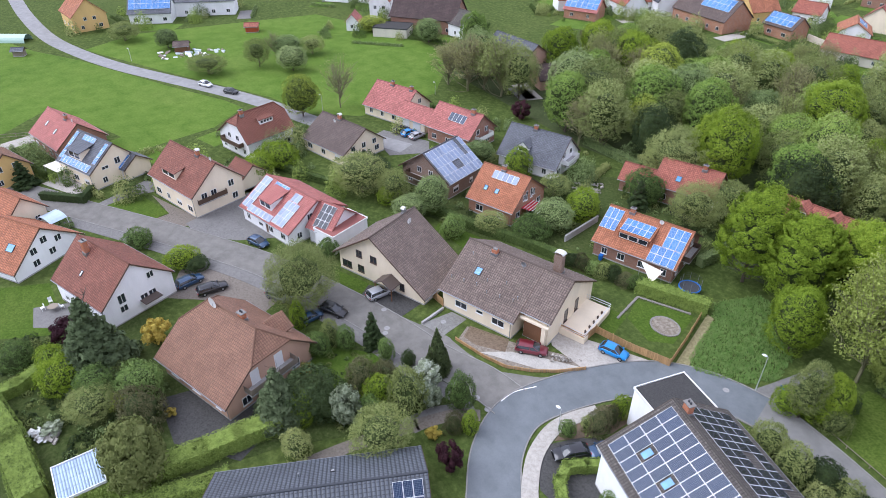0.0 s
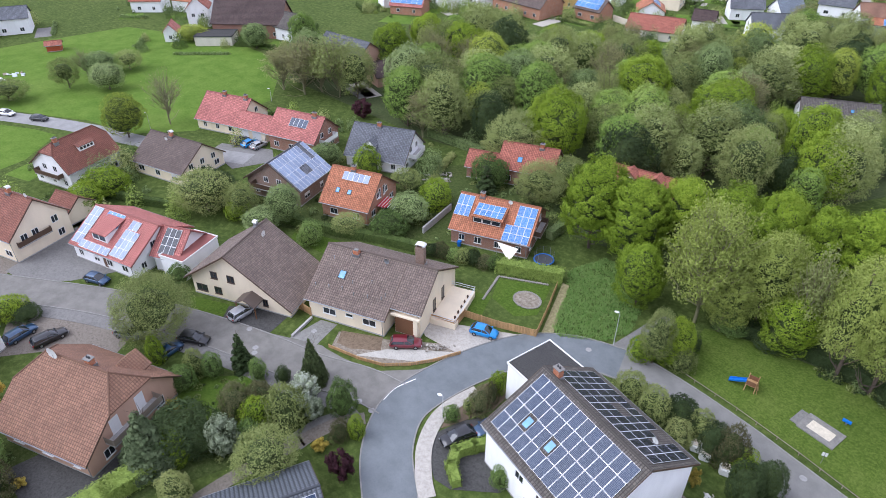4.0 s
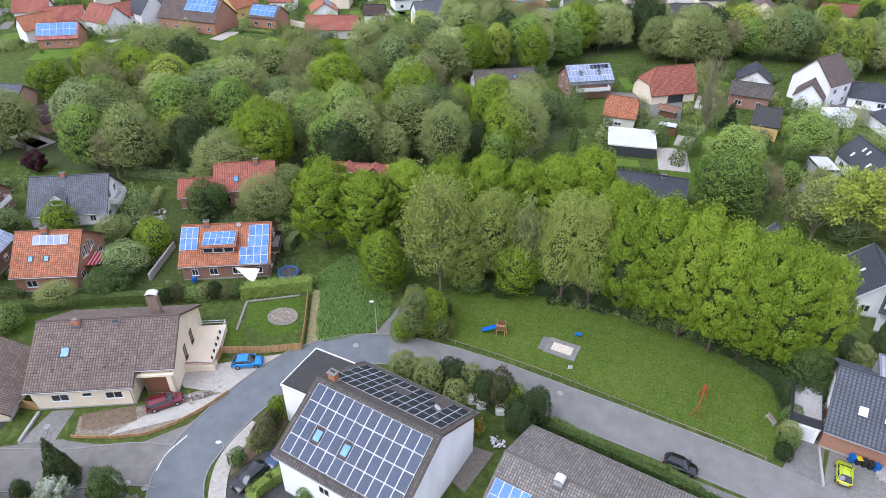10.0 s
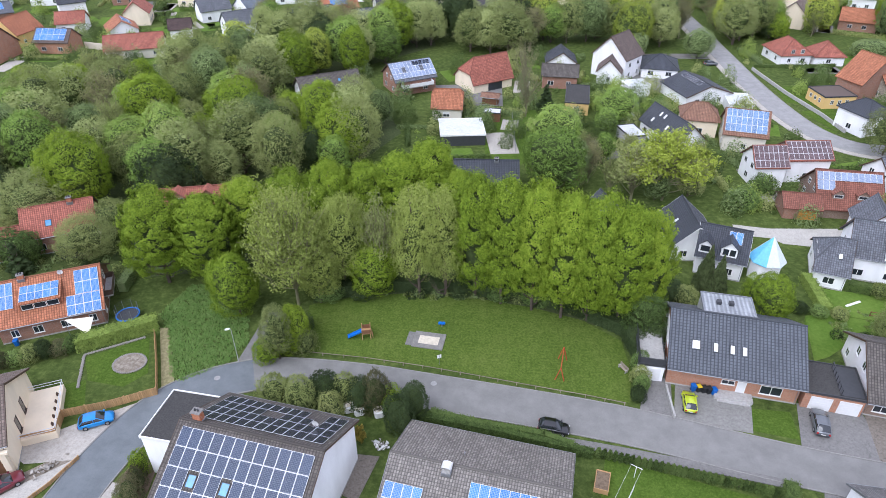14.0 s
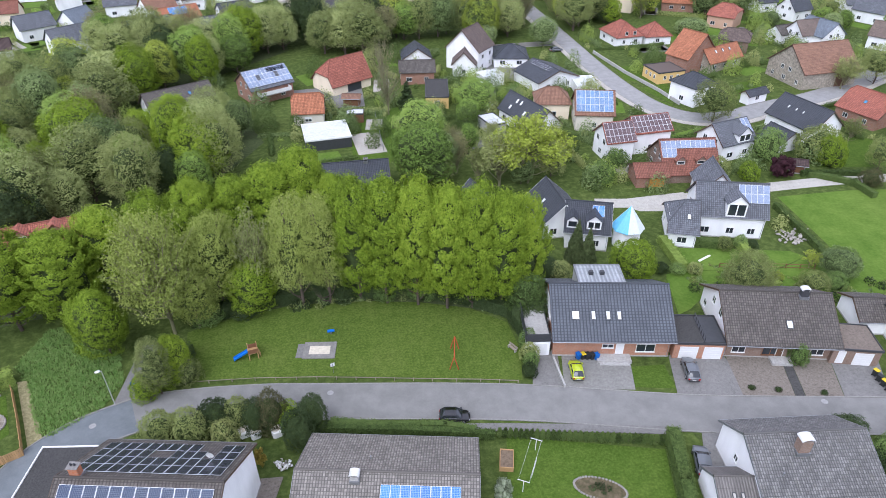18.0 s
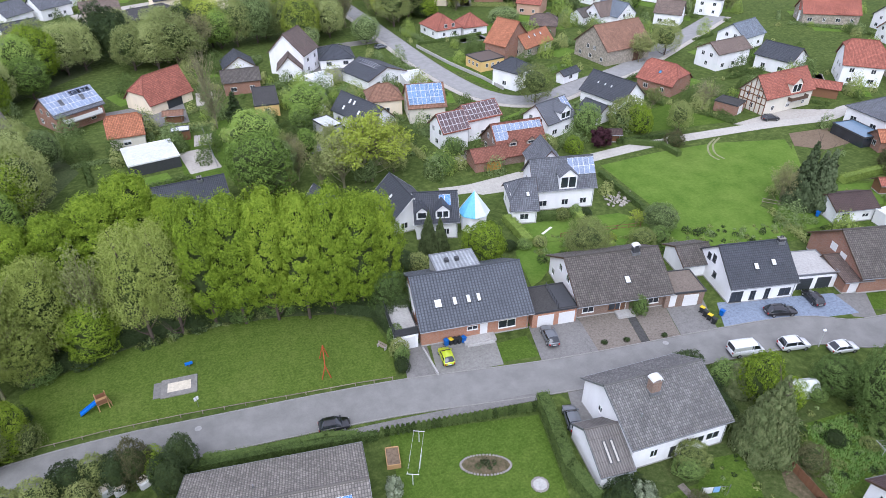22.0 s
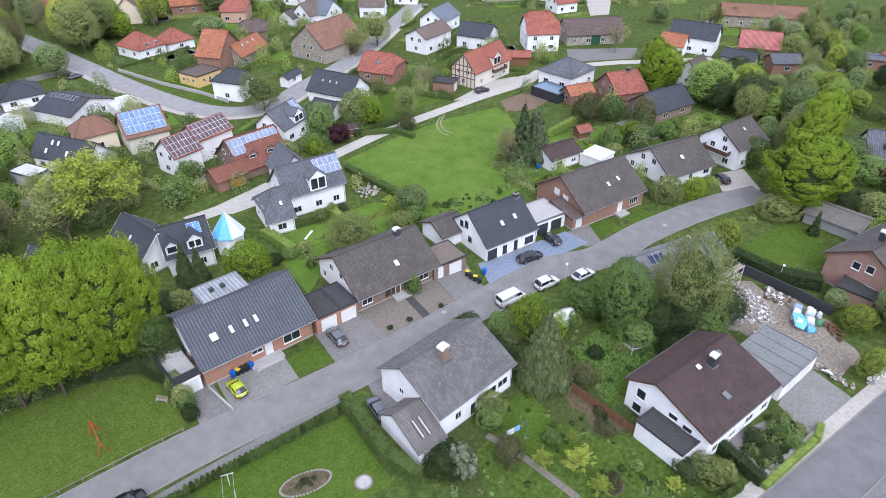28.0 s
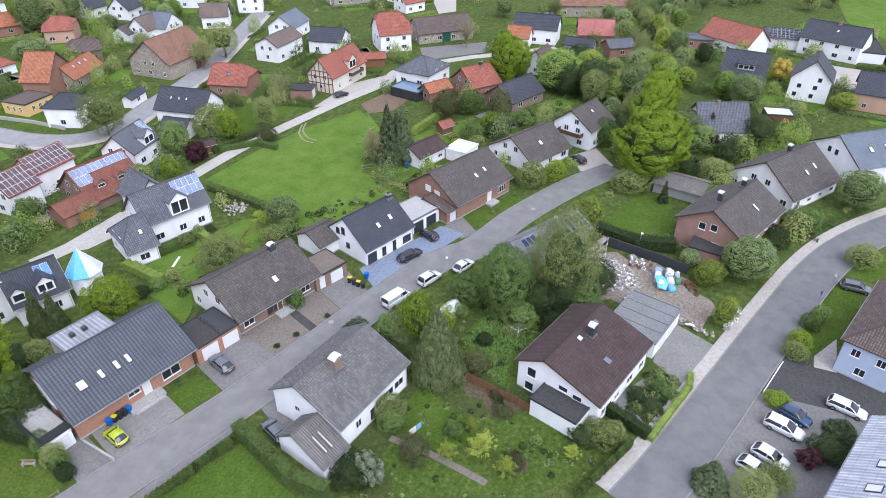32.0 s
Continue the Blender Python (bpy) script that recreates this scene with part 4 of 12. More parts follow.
def bare_proto(name, seed, mat, w=0.8, label="", count=1500, size=0.035, branches=64, thick=1.0, low=0.45):
    """A tree just in bud: many rising branches and a thin veil of small leaves."""
    rng = random.Random(seed)
    top = thing(name, Matrix.Identity(4), label, "tree")
    bm = bmesh.new()
    make_trunk(bm, rng, 1.0, w, 5, 0.016, 0.6)
    ends = []
    for k in range(branches):
        f = rng.uniform(0.12, 0.55)
        p = Vector((0, 0, f))
        a = rng.uniform(0, 6.28)
        z = rng.uniform(low, 1.0)
        reach = w / 2 * math.sqrt(max(0.05, 1 - ((z - 0.6) / 0.42) ** 2)) * rng.uniform(0.3, 1.0)
        e = Vector((math.cos(a) * reach, math.sin(a) * reach, z))
        mid = p.lerp(e, 0.5) + Vector((0, 0, -0.03))
        tube(bm, p, mid, 0.006 * thick, 0.004 * thick, 4, False)
        tube(bm, mid, e, 0.004 * thick, 0.0012 * thick, 3, False)
        ends.append((e, mid))
        for j in range(3):
            e2 = mid.lerp(e, rng.uniform(0.2, 0.9)) + Vector((rng.gauss(0, 0.06), rng.gauss(0, 0.06), rng.uniform(0.02, 0.12)))
            tube(bm, mid.lerp(e, 0.3), e2, 0.003, 0.001, 3, False)
            ends.append((e2, mid))
    part("trunk", bm, TWIG, top)
    bm = bmesh.new()
    cs = [(b.lerp(a, rng.uniform(0.5, 1.0)), 0.07) for a, b in ends]
    leaf_cards(bm, cs, rng, size, count, 0.9, 0.0, (0.3, 1.1), 3, 0)
    part("crown", bm, mat, top)
    return top


_used = {}


def plant(proto, x, y, h, w=None, seed=0, z=0.0, label="", group=""):
    """A copy of a plant of height h and crown width w at x, y."""
    rng = random.Random(int(x * 71 + y * 13 + h * 7) + seed)
    base = PROTO_W[proto.name]
    sx = (w / base) if w else h
    m = pose(x, y, z, 0, 0, rng.uniform(0, 360))
    ob = copy_thing(proto, m)
    k = rng.uniform(-0.16, 0.16) if h < 5.5 else rng.uniform(-0.07, 0.07)
    ob.scale = (sx * (1 + k), sx * (1 - k), h)
    if label:
        ob["label"] = label
    if group:
        ob["group"] = group
    return ob


PROTO_W = {}


def proto(fn, *a, **k):
    ob = fn(*a, **k)
    PROTO_W[ob.name] = k.get("w", 0.75)
    PROTOS.append(ob)
    return ob


PROTOS = []


def hedge(points, w, h, mat=None, label="clipped green hedge along a garden edge", size=0.17, per=62, name="hedge", top_round=0.0):
    """A clipped hedge along a line: a dense core and leaf sprays all over it."""
    rng = random.Random(int(points[0][0] * 31 + points[0][1] * 17))
    ob = thing(name, Matrix.Translation((points[0][0], points[0][1], 0)), label, "hedge")
    core, bm = bmesh.new(), bmesh.new()
    x0, y0 = points[0]
    for (ax, ay), (bx, by) in zip(points, points[1:]):
        d = Vector((bx - ax, by - ay, 0))
        n = d.length
        if n < 0.1:
            continue
        d /= n
        s = Vector((-d.y, d.x, 0))
        m = Matrix((d, s, Vector((0, 0, 1)))).transposed().to_4x4()
        m.translation = (ax - x0, ay - y0, 0)
        box(core, -w * 0.3, n + w * 0.3, -w * 0.4, w * 0.4, -0.1, h * 0.93, m)
        for _ in range(int(per * n * (w + 2 * h))):
            u = rng.uniform(-w * 0.4, n + w * 0.4)
            k = rng.uniform(0, w + 2 * h)
            if k < h:
                p, nr = Vector((u, -w / 2, k)), Vector((0, -1, 0.2))
            elif k < h + w:
                p, nr = Vector((u, k - h - w / 2, h)), Vector((0, 0, 1))
            else:
                p, nr = Vector((u, w / 2, k - h - w)), Vector((0, 1, 0.2))
            p += Vector((rng.gauss(0, 0.05), rng.gauss(0, 0.06), rng.gauss(0, 0.06) + 0.06 * math.sin(u * 1.7)))
            nr = (nr + Vector((rng.gauss(0, 0.35), rng.gauss(0, 0.35), rng.gauss(0, 0.35)))).normalized()
            e = nr.orthogonal().normalized()
            e.rotate(Matrix.Rotation(rng.uniform(0, 6.28), 3, nr))
            f = nr.cross(e)
            q = size * rng.uniform(0.6, 1.3)
            bm.faces.new([bm.verts.new(m @ v) for v in (p - e * q * 0.5 - f * q * 0.3, p + e * q * 0.6, p - e * q * 0.3 + f * q * 0.5)])
    part("core", core, mat or L_HEDGE, ob)
    part("leaves", bm, mat or L_HEDGE, ob)
    return ob


# ---- ground pieces ----
YARDS = []


def sheet(name, pts, z, mat, label="", category="", kind="structure", t=0.06):
    if name in ("driveway", "bare_ground", "terrace"):
        YARDS.append(pts)
    bm = bmesh.new()
    slab(bm, [(x, y, z) for x, y in pts], t + z)
    bmesh.ops.recalc_face_normals(bm, faces=bm.faces)
    ob = mesh_ob(name, bm, mat)
    return tagged(ob, label, category, "", kind)


def smooth(points, n=6):
    out = []
    p = [Vector((*q, 0)) for q in points]
    for i in range(len(p) - 1):
        a, b, c, d = p[max(0, i - 1)], p[i], p[i + 1], p[min(len(p) - 1, i + 2)]
        for k in range(n):
            t = k / n
            out.append(0.5 * (2 * b + (c - a) * t + (2 * a - 5 * b + 4 * c - d) * t * t + (3 * b - a - 3 * c + d) * t ** 3))
    out.append(p[-1])
    return out


def ribbon(bm, line, lo, hi, z0, z1):
    """A strip beside a line, from lo to hi metres to its left, with thickness."""
    prev = None
    n = len(line)
    for i, p in enumerate(line):
        d = (line[min(n - 1, i + 1)] - line[max(0, i - 1)]).normalized()
        s = Vector((-d.y, d.x, 0))
        row = [bm.verts.new((*(p + s * o).xy, z)) for o, z in ((lo, z0), (lo, z1), (hi, z1), (hi, z0))]
        if prev:
            for k in range(3):
                bm.faces.new([prev[k], row[k], row[k + 1], prev[k + 1]])
        prev = row
    bmesh.ops.recalc_face_normals(bm, faces=bm.faces)


ROADS = []


def road(name, points, w, mat, label, z=0.03, kerbs=(1, 1), n=6):
    line = smooth(points, n)
    ROADS.append((line, w / 2))
    bm = bmesh.new()
    ribbon(bm, line, -w / 2, w / 2, -0.1, z)
    ob = tagged(mesh_ob(name, bm, mat), label, "road", "", "structure")
    for side, on in ((1, kerbs[0]), (-1, kerbs[1])):
        if on:
            bm = bmesh.new()
            a, b = sorted((side * w / 2, side * (w / 2 + 0.16)))
            ribbon(bm, line, a, b, -0.1, z + 0.07)
            part("kerb", bm, KERB, ob)
    return ob


def fence_posts(points, step, h, mat, label, rails=2, boards=0.0, gap=0.02, name="fence", thick=0.03):
    """A fence: posts, rails, and upright boards of the given width."""
    ob = thing(name, Matrix.Translation((*points[0], 0)), label, "fence")
    x0, y0 = points[0]
    bm = bmesh.new()
    box(bm, -0.05, 0.05, -0.05, 0.05, -0.2, h)
    post = bpy.data.meshes.new("post")
    bm.to_mesh(post)
    bm.free()
    post.materials.append(mat)
    board = None
    if boards:
        bm = bmesh.new()
        box(bm, -boards / 2, boards / 2, -thick / 2, thick / 2, 0.06, h * 0.96)
        board = bpy.data.meshes.new("board")
        bm.to_mesh(board)
        bm.free()
        board.materials.append(mat)
    for (ax, ay), (bx, by) in zip(points, points[1:]):
        dx, dy = bx - ax, by - ay
        n = math.hypot(dx, dy)
        a = math.degrees(math.atan2(dy, dx))
        k = max(1, round(n / step))
        for i in range(k + 1):
            shared("post", post, ob, pose(ax - x0 + dx * i / k, ay - y0 + dy * i / k, 0, 0, 0, a))
        for r in range(rails):
            z = h * (0.25 + 0.6 * r / max(1, rails - 1)) if rails > 1 else h * 0.85
            q = part("rail", boxes((0, n, -0.03, 0.03, z - 0.04, z + 0.04)), mat, ob)
            q.matrix_basis = pose(ax - x0, ay - y0, 0, 0, 0, a)
        if boards:
            c = int(n / (boards + gap))
            for i in range(c):
                f = (i + 0.5) / c
                off = 0.045
                shared("board", board, ob, pose(ax - x0 + dx * f + off * dy / n, ay - y0 + dy * f - off * dx / n, 0, 0, 0, a))
    return ob


# ---- cars ----
CAR_GLASS = plain("car_glass", (0.02, 0.024, 0.028), 0.05, spec=0.9, vary=0.1)
TYRE = plain("tyre_rubber", (0.02, 0.02, 0.02), 0.9)
RIM = plain("alloy_rim", (0.42, 0.43, 0.44), 0.35, 0.8)
LAMP_R = plain("red_lamp", (0.35, 0.02, 0.02), 0.2)
LAMP_W = plain("clear_lamp", (0.7, 0.72, 0.74), 0.15)
PLATE = plain("pale_plate", (0.6, 0.6, 0.58), 0.5)


def paint(name, c):
    m = Nodes(name, 0.28, 0.25, 0.6)
    m.b.inputs["Coat Weight"].default_value = 0.8
    return m.color(m.ramp(m.noise(m.coord(), 1.2, 2), (0.3, shade(c, 0.93)), (0.7, shade(c, 1.05))))


def car(x, y, yaw, col, label, L=4.2, W=1.78, H=1.5, van=False, z=0.05, estate=False):
    """A parked car: nose along its own x."""
    top = thing("car", pose(x, y, z, 0, 0, yaw), label, "car")
    l, w = L / 2, W / 2
    # body: cross-sections along x: (x, half width, sill, shoulder height)
    bel = H * 0.60
    secs = [(-l, 0.80, 0.42, bel * 0.82), (-l + 0.10, 0.92, 0.28, bel * 0.98), (-l * 0.6, 1.0, 0.22, bel), (0, 1.0, 0.2, bel), (l * 0.42, 1.0, 0.22, bel * 0.97), (l * 0.75, 0.97, 0.25, bel * 0.88), (l - 0.15, 0.88, 0.3, bel * 0.76), (l, 0.72, 0.4, bel * 0.58)]
    if van:
        secs = [(-l, 0.92, 0.4, bel), (-l + 0.08, 0.97, 0.28, bel), (0, 1, 0.24, bel), (l * 0.55, 1, 0.24, bel * 0.98), (l * 0.85, 0.95, 0.28, bel * 0.85), (l, 0.8, 0.4, bel * 0.62)]
    bm = bmesh.new()
    prev = None
    for sx, k, lo, hi in secs:
        ww = w * k
        ring = [bm.verts.new(v) for v in ((sx, -ww * 0.9, lo), (sx, -ww, lo + 0.18), (sx, -ww * 0.98, hi - 0.08), (sx, -ww * 0.86, hi), (sx, ww * 0.86, hi), (sx, ww * 0.98, hi - 0.08), (sx, ww, lo + 0.18), (sx, ww * 0.9, lo))]
        if prev:
            for i in range(8):
                bm.faces.new([prev[i], prev[(i + 1) % 8], ring[(i + 1) % 8], ring[i]])
        else:
            bm.faces.new(ring)
        prev = ring
    bm.faces.new(prev[::-1])
    bmesh.ops.recalc_face_normals(bm, faces=bm.faces)
    for f in bm.faces:
        f.smooth = True
    body = part("body", bm, col, top)
    # cabin: glass house and roof
    if van:
        b0, b1, r0, r1 = -l + 0.02, l * 0.72, -l + 0.08, l * 0.45
    elif estate:
        b0, b1, r0, r1 = -l + 0.08, l * 0.52, -l * 0.80, l * 0.08
    else:
        b0, b1, r0, r1 = -l * 0.93, l * 0.52, -l * 0.62, l * 0.08
    zr = H - 0.03
    bw, rw = w * 0.90, w * 0.72 if not van else w * 0.82
    def loft(bm, stations, lower, shift=0.0):
        """Rounded cross-sections along the cabin."""
        prev = None
        for x, z, k in stations:
            q = bw + (rw - bw) * k
            ring = [bm.verts.new(v) for v in ((x, -bw + (bw - q) * 0.3 * lower, bel * 0.93 + (z - bel * 0.93) * lower * 0.86), (x, -q, z - 0.10 * k + shift), (x, -q * 0.82, z - 0.02 * k + shift), (x, 0, z + 0.02 * k + shift), (x, q * 0.82, z - 0.02 * k + shift), (x, q, z - 0.10 * k + shift), (x, bw - (bw - q) * 0.3 * lower, bel * 0.93 + (z - bel * 0.93) * lower * 0.86))]
            if prev:
                for a in range(6):
                    bm.faces.new([prev[a], prev[a + 1], ring[a + 1], ring[a]])
            prev = ring
        bmesh.ops.recalc_face_normals(bm, faces=bm.faces)
        for f in bm.faces:
            f.smooth = True

    st = [(b0, bel * 0.94, 0.0), (b0 + (r0 - b0) * 0.55, bel * 0.94 + (zr - bel * 0.94) * 0.72, 0.7), (r0, zr - 0.03, 1.0), ((r0 + r1) / 2, zr, 1.0), (r1, zr - 0.03, 1.0), (r1 + (b1 - r1) * 0.5, bel * 0.92 + (zr - bel * 0.92) * 0.62, 0.6), (b1, bel * 0.91, 0.0)]
    bm = bmesh.new()
    loft(bm, st, 0.0)
    part("cabin_glass", bm, CAR_GLASS, top)
    bm = bmesh.new()
    loft(bm, [(x, z, k) for x, z, k in st[2:5]], 1.0, 0.012)
    part("roof", bm, col, top)
    for sy in (-1, 1):
        for (xa, xb) in ((b0, r0), (b1, r1)) + (((-0.05 * L, -0.04 * L),) if not van else ((l * 0.2, l * 0.18),)):
            bm = bmesh.new()
            tube(bm, (xa, sy * bw, bel * 0.93), (xb, sy * rw, zr - 0.05), 0.05, 0.045, 5)
            part("pillar", bm, col, top)
        if van:
            part_box(top, "side_panel", b0, l * 0.1, min(sy * bw * 0.97, sy * (bw * 0.97 + 0.02)), max(sy * bw * 0.97, sy * (bw * 0.97 + 0.02)), bel * 0.9, zr - 0.1, col)
        bm = bmesh.new()
        box(bm, b1 - 0.25, b1 - 0.05, min(sy * w * 0.98, sy * (w + 0.16)), max(sy * w * 0.98, sy * (w + 0.16)), bel * 0.93, bel * 0.93 + 0.14)
        part("mirror", bm, col, top)
        for sx in (-1, 1):
            wx = sx * L * 0.30
            bm = bmesh.new()
            tube(bm, (wx, sy * (w - 0.22), 0.31), (wx, sy * (w + 0.01), 0.31), 0.32, 0.32, 14)
            wh = part("wheel", bm, TYRE, top)
            bm = bmesh.new()
            tube(bm, (wx, sy * (w - 0.02), 0.31), (wx, sy * (w + 0.02), 0.31), 0.2, 0.18, 10)
            part("rim", bm, RIM, wh)
        part_box(top, "headlight", l - 0.22, l - 0.04, min(sy * w * 0.5, sy * w * 0.8), max(sy * w * 0.5, sy * w * 0.8), bel * 0.50, bel * 0.64, LAMP_W)
        part_box(top, "tail_light", -l - 0.01, -l + 0.12, min(sy * w * 0.62, sy * w * 0.86), max(sy * w * 0.62, sy * w * 0.86), bel * 0.62, bel * 0.88, LAMP_R)
    part_box(top, "number_plate", -l - 0.02, -l + 0.03, -0.26, 0.26, 0.5, 0.62, PLATE)
    part_box(top, "rear_bumper", -l - 0.03, -l + 0.1, -w * 0.8, w * 0.8, 0.3, 0.46, TRIM_D)
    return top


def bin_(x, y, yaw, col, lid, label):
    top = thing("wheelie_bin", pose(x, y, 0.05, 0, 0, yaw), label, "bin")
    bm = bmesh.new()
    lo = [bm.verts.new(v) for v in ((-0.22, -0.25, 0.05), (0.22, -0.25, 0.05), (0.22, 0.2, 0.05), (-0.22, 0.2, 0.05))]
    hi = [bm.verts.new(v) for v in ((-0.29, -0.36, 0.98), (0.29, -0.36, 0.98), (0.29, 0.3, 0.98), (-0.29, 0.3, 0.98))]
    for i in range(4):
        bm.faces.new([lo[i], lo[(i + 1) % 4], hi[(i + 1) % 4], hi[i]])
    bm.faces.new(lo[::-1])
    part("body", bm, col, top)
    bm = bmesh.new()
    box(bm, -0.31, 0.31, -0.4, 0.33, 0.98, 1.06)
    bmesh.ops.bevel(bm, geom=bm.edges[:], offset=0.025, segments=1, affect="EDGES")
    part("lid", bm, lid, top)
    for s in (-1, 1):
        bm = bmesh.new()
        tube(bm, (s * 0.22, 0.22, 0.1), (s * 0.28, 0.22, 0.1), 0.1, 0.1, 8)
        part("wheel", bm, TYRE, top)
    bm = bmesh.new()
    tube(bm, (-0.25, 0.36, 0.95), (0.25, 0.36, 0.95), 0.02, 0.02, 5)
    part("handle", bm, col, top)


LAMP_POST = plain("pale_lamp_post", (0.50, 0.51, 0.50), 0.5, vary=0.08)


def street_lamp(x, y, h, yaw):
    top = thing("street_lamp", pose(x, y, 0, 0, 0, yaw), "slim grey street lamp with a flat pale head at the roadside", "street lamp", "street lamps")
    bm = bmesh.new()
    tube(bm, (0, 0, -0.2), (0, 0, 1.0), 0.07, 0.065, 8)
    tube(bm, (0, 0, 1.0), (0, 0, h), 0.05, 0.035, 8)
    part("post", bm, LAMP_POST, top)
    bm = bmesh.new()
    tube(bm, (0, 0, h - 0.02), (0.3, 0, h + 0.06), 0.035, 0.03, 6)
    part("arm", bm, LAMP_POST, top)
    bm = bmesh.new()
    bmesh.ops.create_uvsphere(bm, u_segments=12, v_segments=6, radius=0.3, matrix=Matrix.Translation((0.42, 0, h + 0.07)) @ Matrix.Diagonal((1.15, 0.75, 0.3, 1)))
    part("lamp_head", bm, LAMP_W, top)


# ---- ground ----
_bm = bmesh.new()
bmesh.ops.create_grid(_bm, x_segments=24, y_segments=24, size=2400)
ground = tagged(mesh_ob("ground", _bm, GRASS), "grassy ground reaching to the horizon", "ground", "", "structure")

CONCRETED = ground_mat("worn_dark_concrete", (0.17, 0.165, 0.15), (0.26, 0.255, 0.235), scale=0.3, fine=4, grain=0.3)
RUBSOIL = ground_mat("dusty_building_soil", (0.14, 0.115, 0.085), (0.235, 0.2, 0.155), (0.34, 0.31, 0.265), scale=0.3, fine=2.2, grain=0.55)

# ---- streets ----
STREET_A = [(-30.4, 22.1), (-34.6, 24.9), (-39.6, 28.5), (-43.0, 33.3), (-43.6, 38.5), (-42.3, 46.5), (-39.5, 53.7), (-34.8, 58.3), (-28.9, 60.7), (-22.1, 61.0), (-13.7, 60.3), (-7.3, 59.3), (18.5, 54.7), (42.1, 48.6), (75.5, 42.0), (85.8, 36.9), (99.4, 34.0), (115.3, 28.6), (126.9, 22.7)]
road("road", STREET_A[:9], 5.9, ASPHALTN, "fresh bluish asphalt street round a sweeping bend", z=0.064)
road("road", STREET_A[7:], 5.9, ASPHALTB, "long straight street of grey asphalt", z=0.06)
STREET_B = [(-45.3, 34.2), (-50.5, 32.8), (-57.1, 29.5), (-65.6, 26.6), (-75.3, 22.5), (-88.8, 15.7), (-99.1, 8.7), (-111.7, -0.6), (-123.7, -10.1), (-134.9, -18.5), (-152.3, -32.8)]
road("road", STREET_B, 5.6, ASPHALT, "worn grey asphalt side street between houses", z=0.05)
STREET_C = [(-335.5, -24.7), (-291.1, -19.6), (-254.2, -13.0), (-230.3, -4.9), (-210.2, 4.6), (-191.7, 16.0), (-173.3, 27.6), (-158.3, 35.6), (-144.3, 41.4), (-129.8, 48.7), (-118.7, 55.0)]
road("road", STREET_C, 5.0, ASPHALTP, "narrow asphalt lane through the meadows", z=0.045, kerbs=(0, 0))
STREET_D = [(46.4, 0.5), (53.8, -2.0), (64.9, -5.2), (76.7, -8.4), (89.4, -12.0), (102.7, -16.0), (113.1, -20.2), (124.0, -26.7), (136.6, -36.7), (150.2, -51.3)]
road("road", STREET_D, 6.2, ASPHALTD, "smooth grey asphalt street curving past a parking bay", z=0.06)
_bm = bmesh.new()
ribbon(_bm, smooth(STREET_D), 3.3, 5.0, -0.1, 0.14)
tagged(mesh_ob("pavement", _bm, PAVE), "pale concrete pavement along the street", "pavement", "", "structure")
STREET_E = [(76.7, 287.6), (77.2, 242.4), (77.1, 206.3), (77.0, 180.1), (78.1, 159.3), (80.8, 145.8), (87.0, 137.8), (97.0, 136.8), (108.5, 140.6), (130.8, 147.0), (163.9, 162.8), (199.9, 180.8)]
road("road", STREET_E, 6.4, ASPHALTP, "pale asphalt village street with a long bend", z=0.05)
_bm = bmesh.new()
ribbon(_bm, smooth(STREET_E), -5.0, -3.4, -0.1, 0.13)
tagged(mesh_ob("pavement", _bm, PAVE), "pale pavement beside the village street", "pavement", "", "structure")
road("road", [(37.6, 202.0), (55.1, 204.5), (75.8, 205.2)], 4.5, ASPHALT, "side street joining the village street", z=0.04)
TRACK = [(47.4, 101.4), (58.8, 99.9), (78.7, 101.2), (100.2, 101.6), (115.0, 100.2), (133.3, 98.0), (150.7, 95.1), (163.5, 96.6), (181.6, 84.7), (188.1, 78.6), (205.3, 62.3)]
road("road", TRACK, 3.4, SANDY, "pale gravel track along the meadow", z=0.04, kerbs=(0, 0))
for _d in (0.0, 1.5):
    road("wheel_track", [(117.4 - _d, 97.4), (113.0 - _d, 95.0), (110.2 - _d, 91.4), (110.0 - _d, 88.6)], 0.45, WHEEL, "worn wheel rut curving into the meadow", z=0.03, kerbs=(0, 0))
road("footpath", [(-31.0, 62.3), (-30.5, 65.9), (-30.0, 70.4), (-29.5, 73.9)], 2.2, PAVED, "grey footpath leading off beside the trees", z=0.045, kerbs=(0, 0))
road("footpath", [(-47.8, 21.9), (-47.0, 26.6), (-45.3, 29.7)], 1.8, PAVEBR, "brown garden path between shrubs", z=0.04, kerbs=(0, 0))
road("footpath", [(-48.7, 5.5), (-48.7, 13.7), (-47.7, 22.2)], 1.8, PAVEBR, "brown garden path behind shrubs", z=0.04, kerbs=(0, 0))
road("footpath", [(43.1, 29.0), (43.2, 23.3), (42.5, 16.1)], 0.9, PAVEBR, "old paving path across a rough garden", z=0.03, kerbs=(0, 0))
_bm = bmesh.new()
ribbon(_bm, smooth(STREET_B[1:9]), 3.0, 5.2, -0.1, 0.075)
tagged(mesh_ob("pavement", _bm, PAVED), "grey paved strip beside the side street", "pavement", "", "structure")
# pale pavement inside the bend
_bm = bmesh.new()
ribbon(_bm, smooth([(-31.7, 27.8), (-33.9, 29.2), (-37.0, 32.1), (-39.0, 35.8), (-39.4, 39.1), (-38.8, 43.0)]), -0.95, 0.95, -0.1, 0.15)
tagged(mesh_ob("pavement", _bm, PAVE), "pale pavement round the inside of the bend", "pavement", "", "structure")
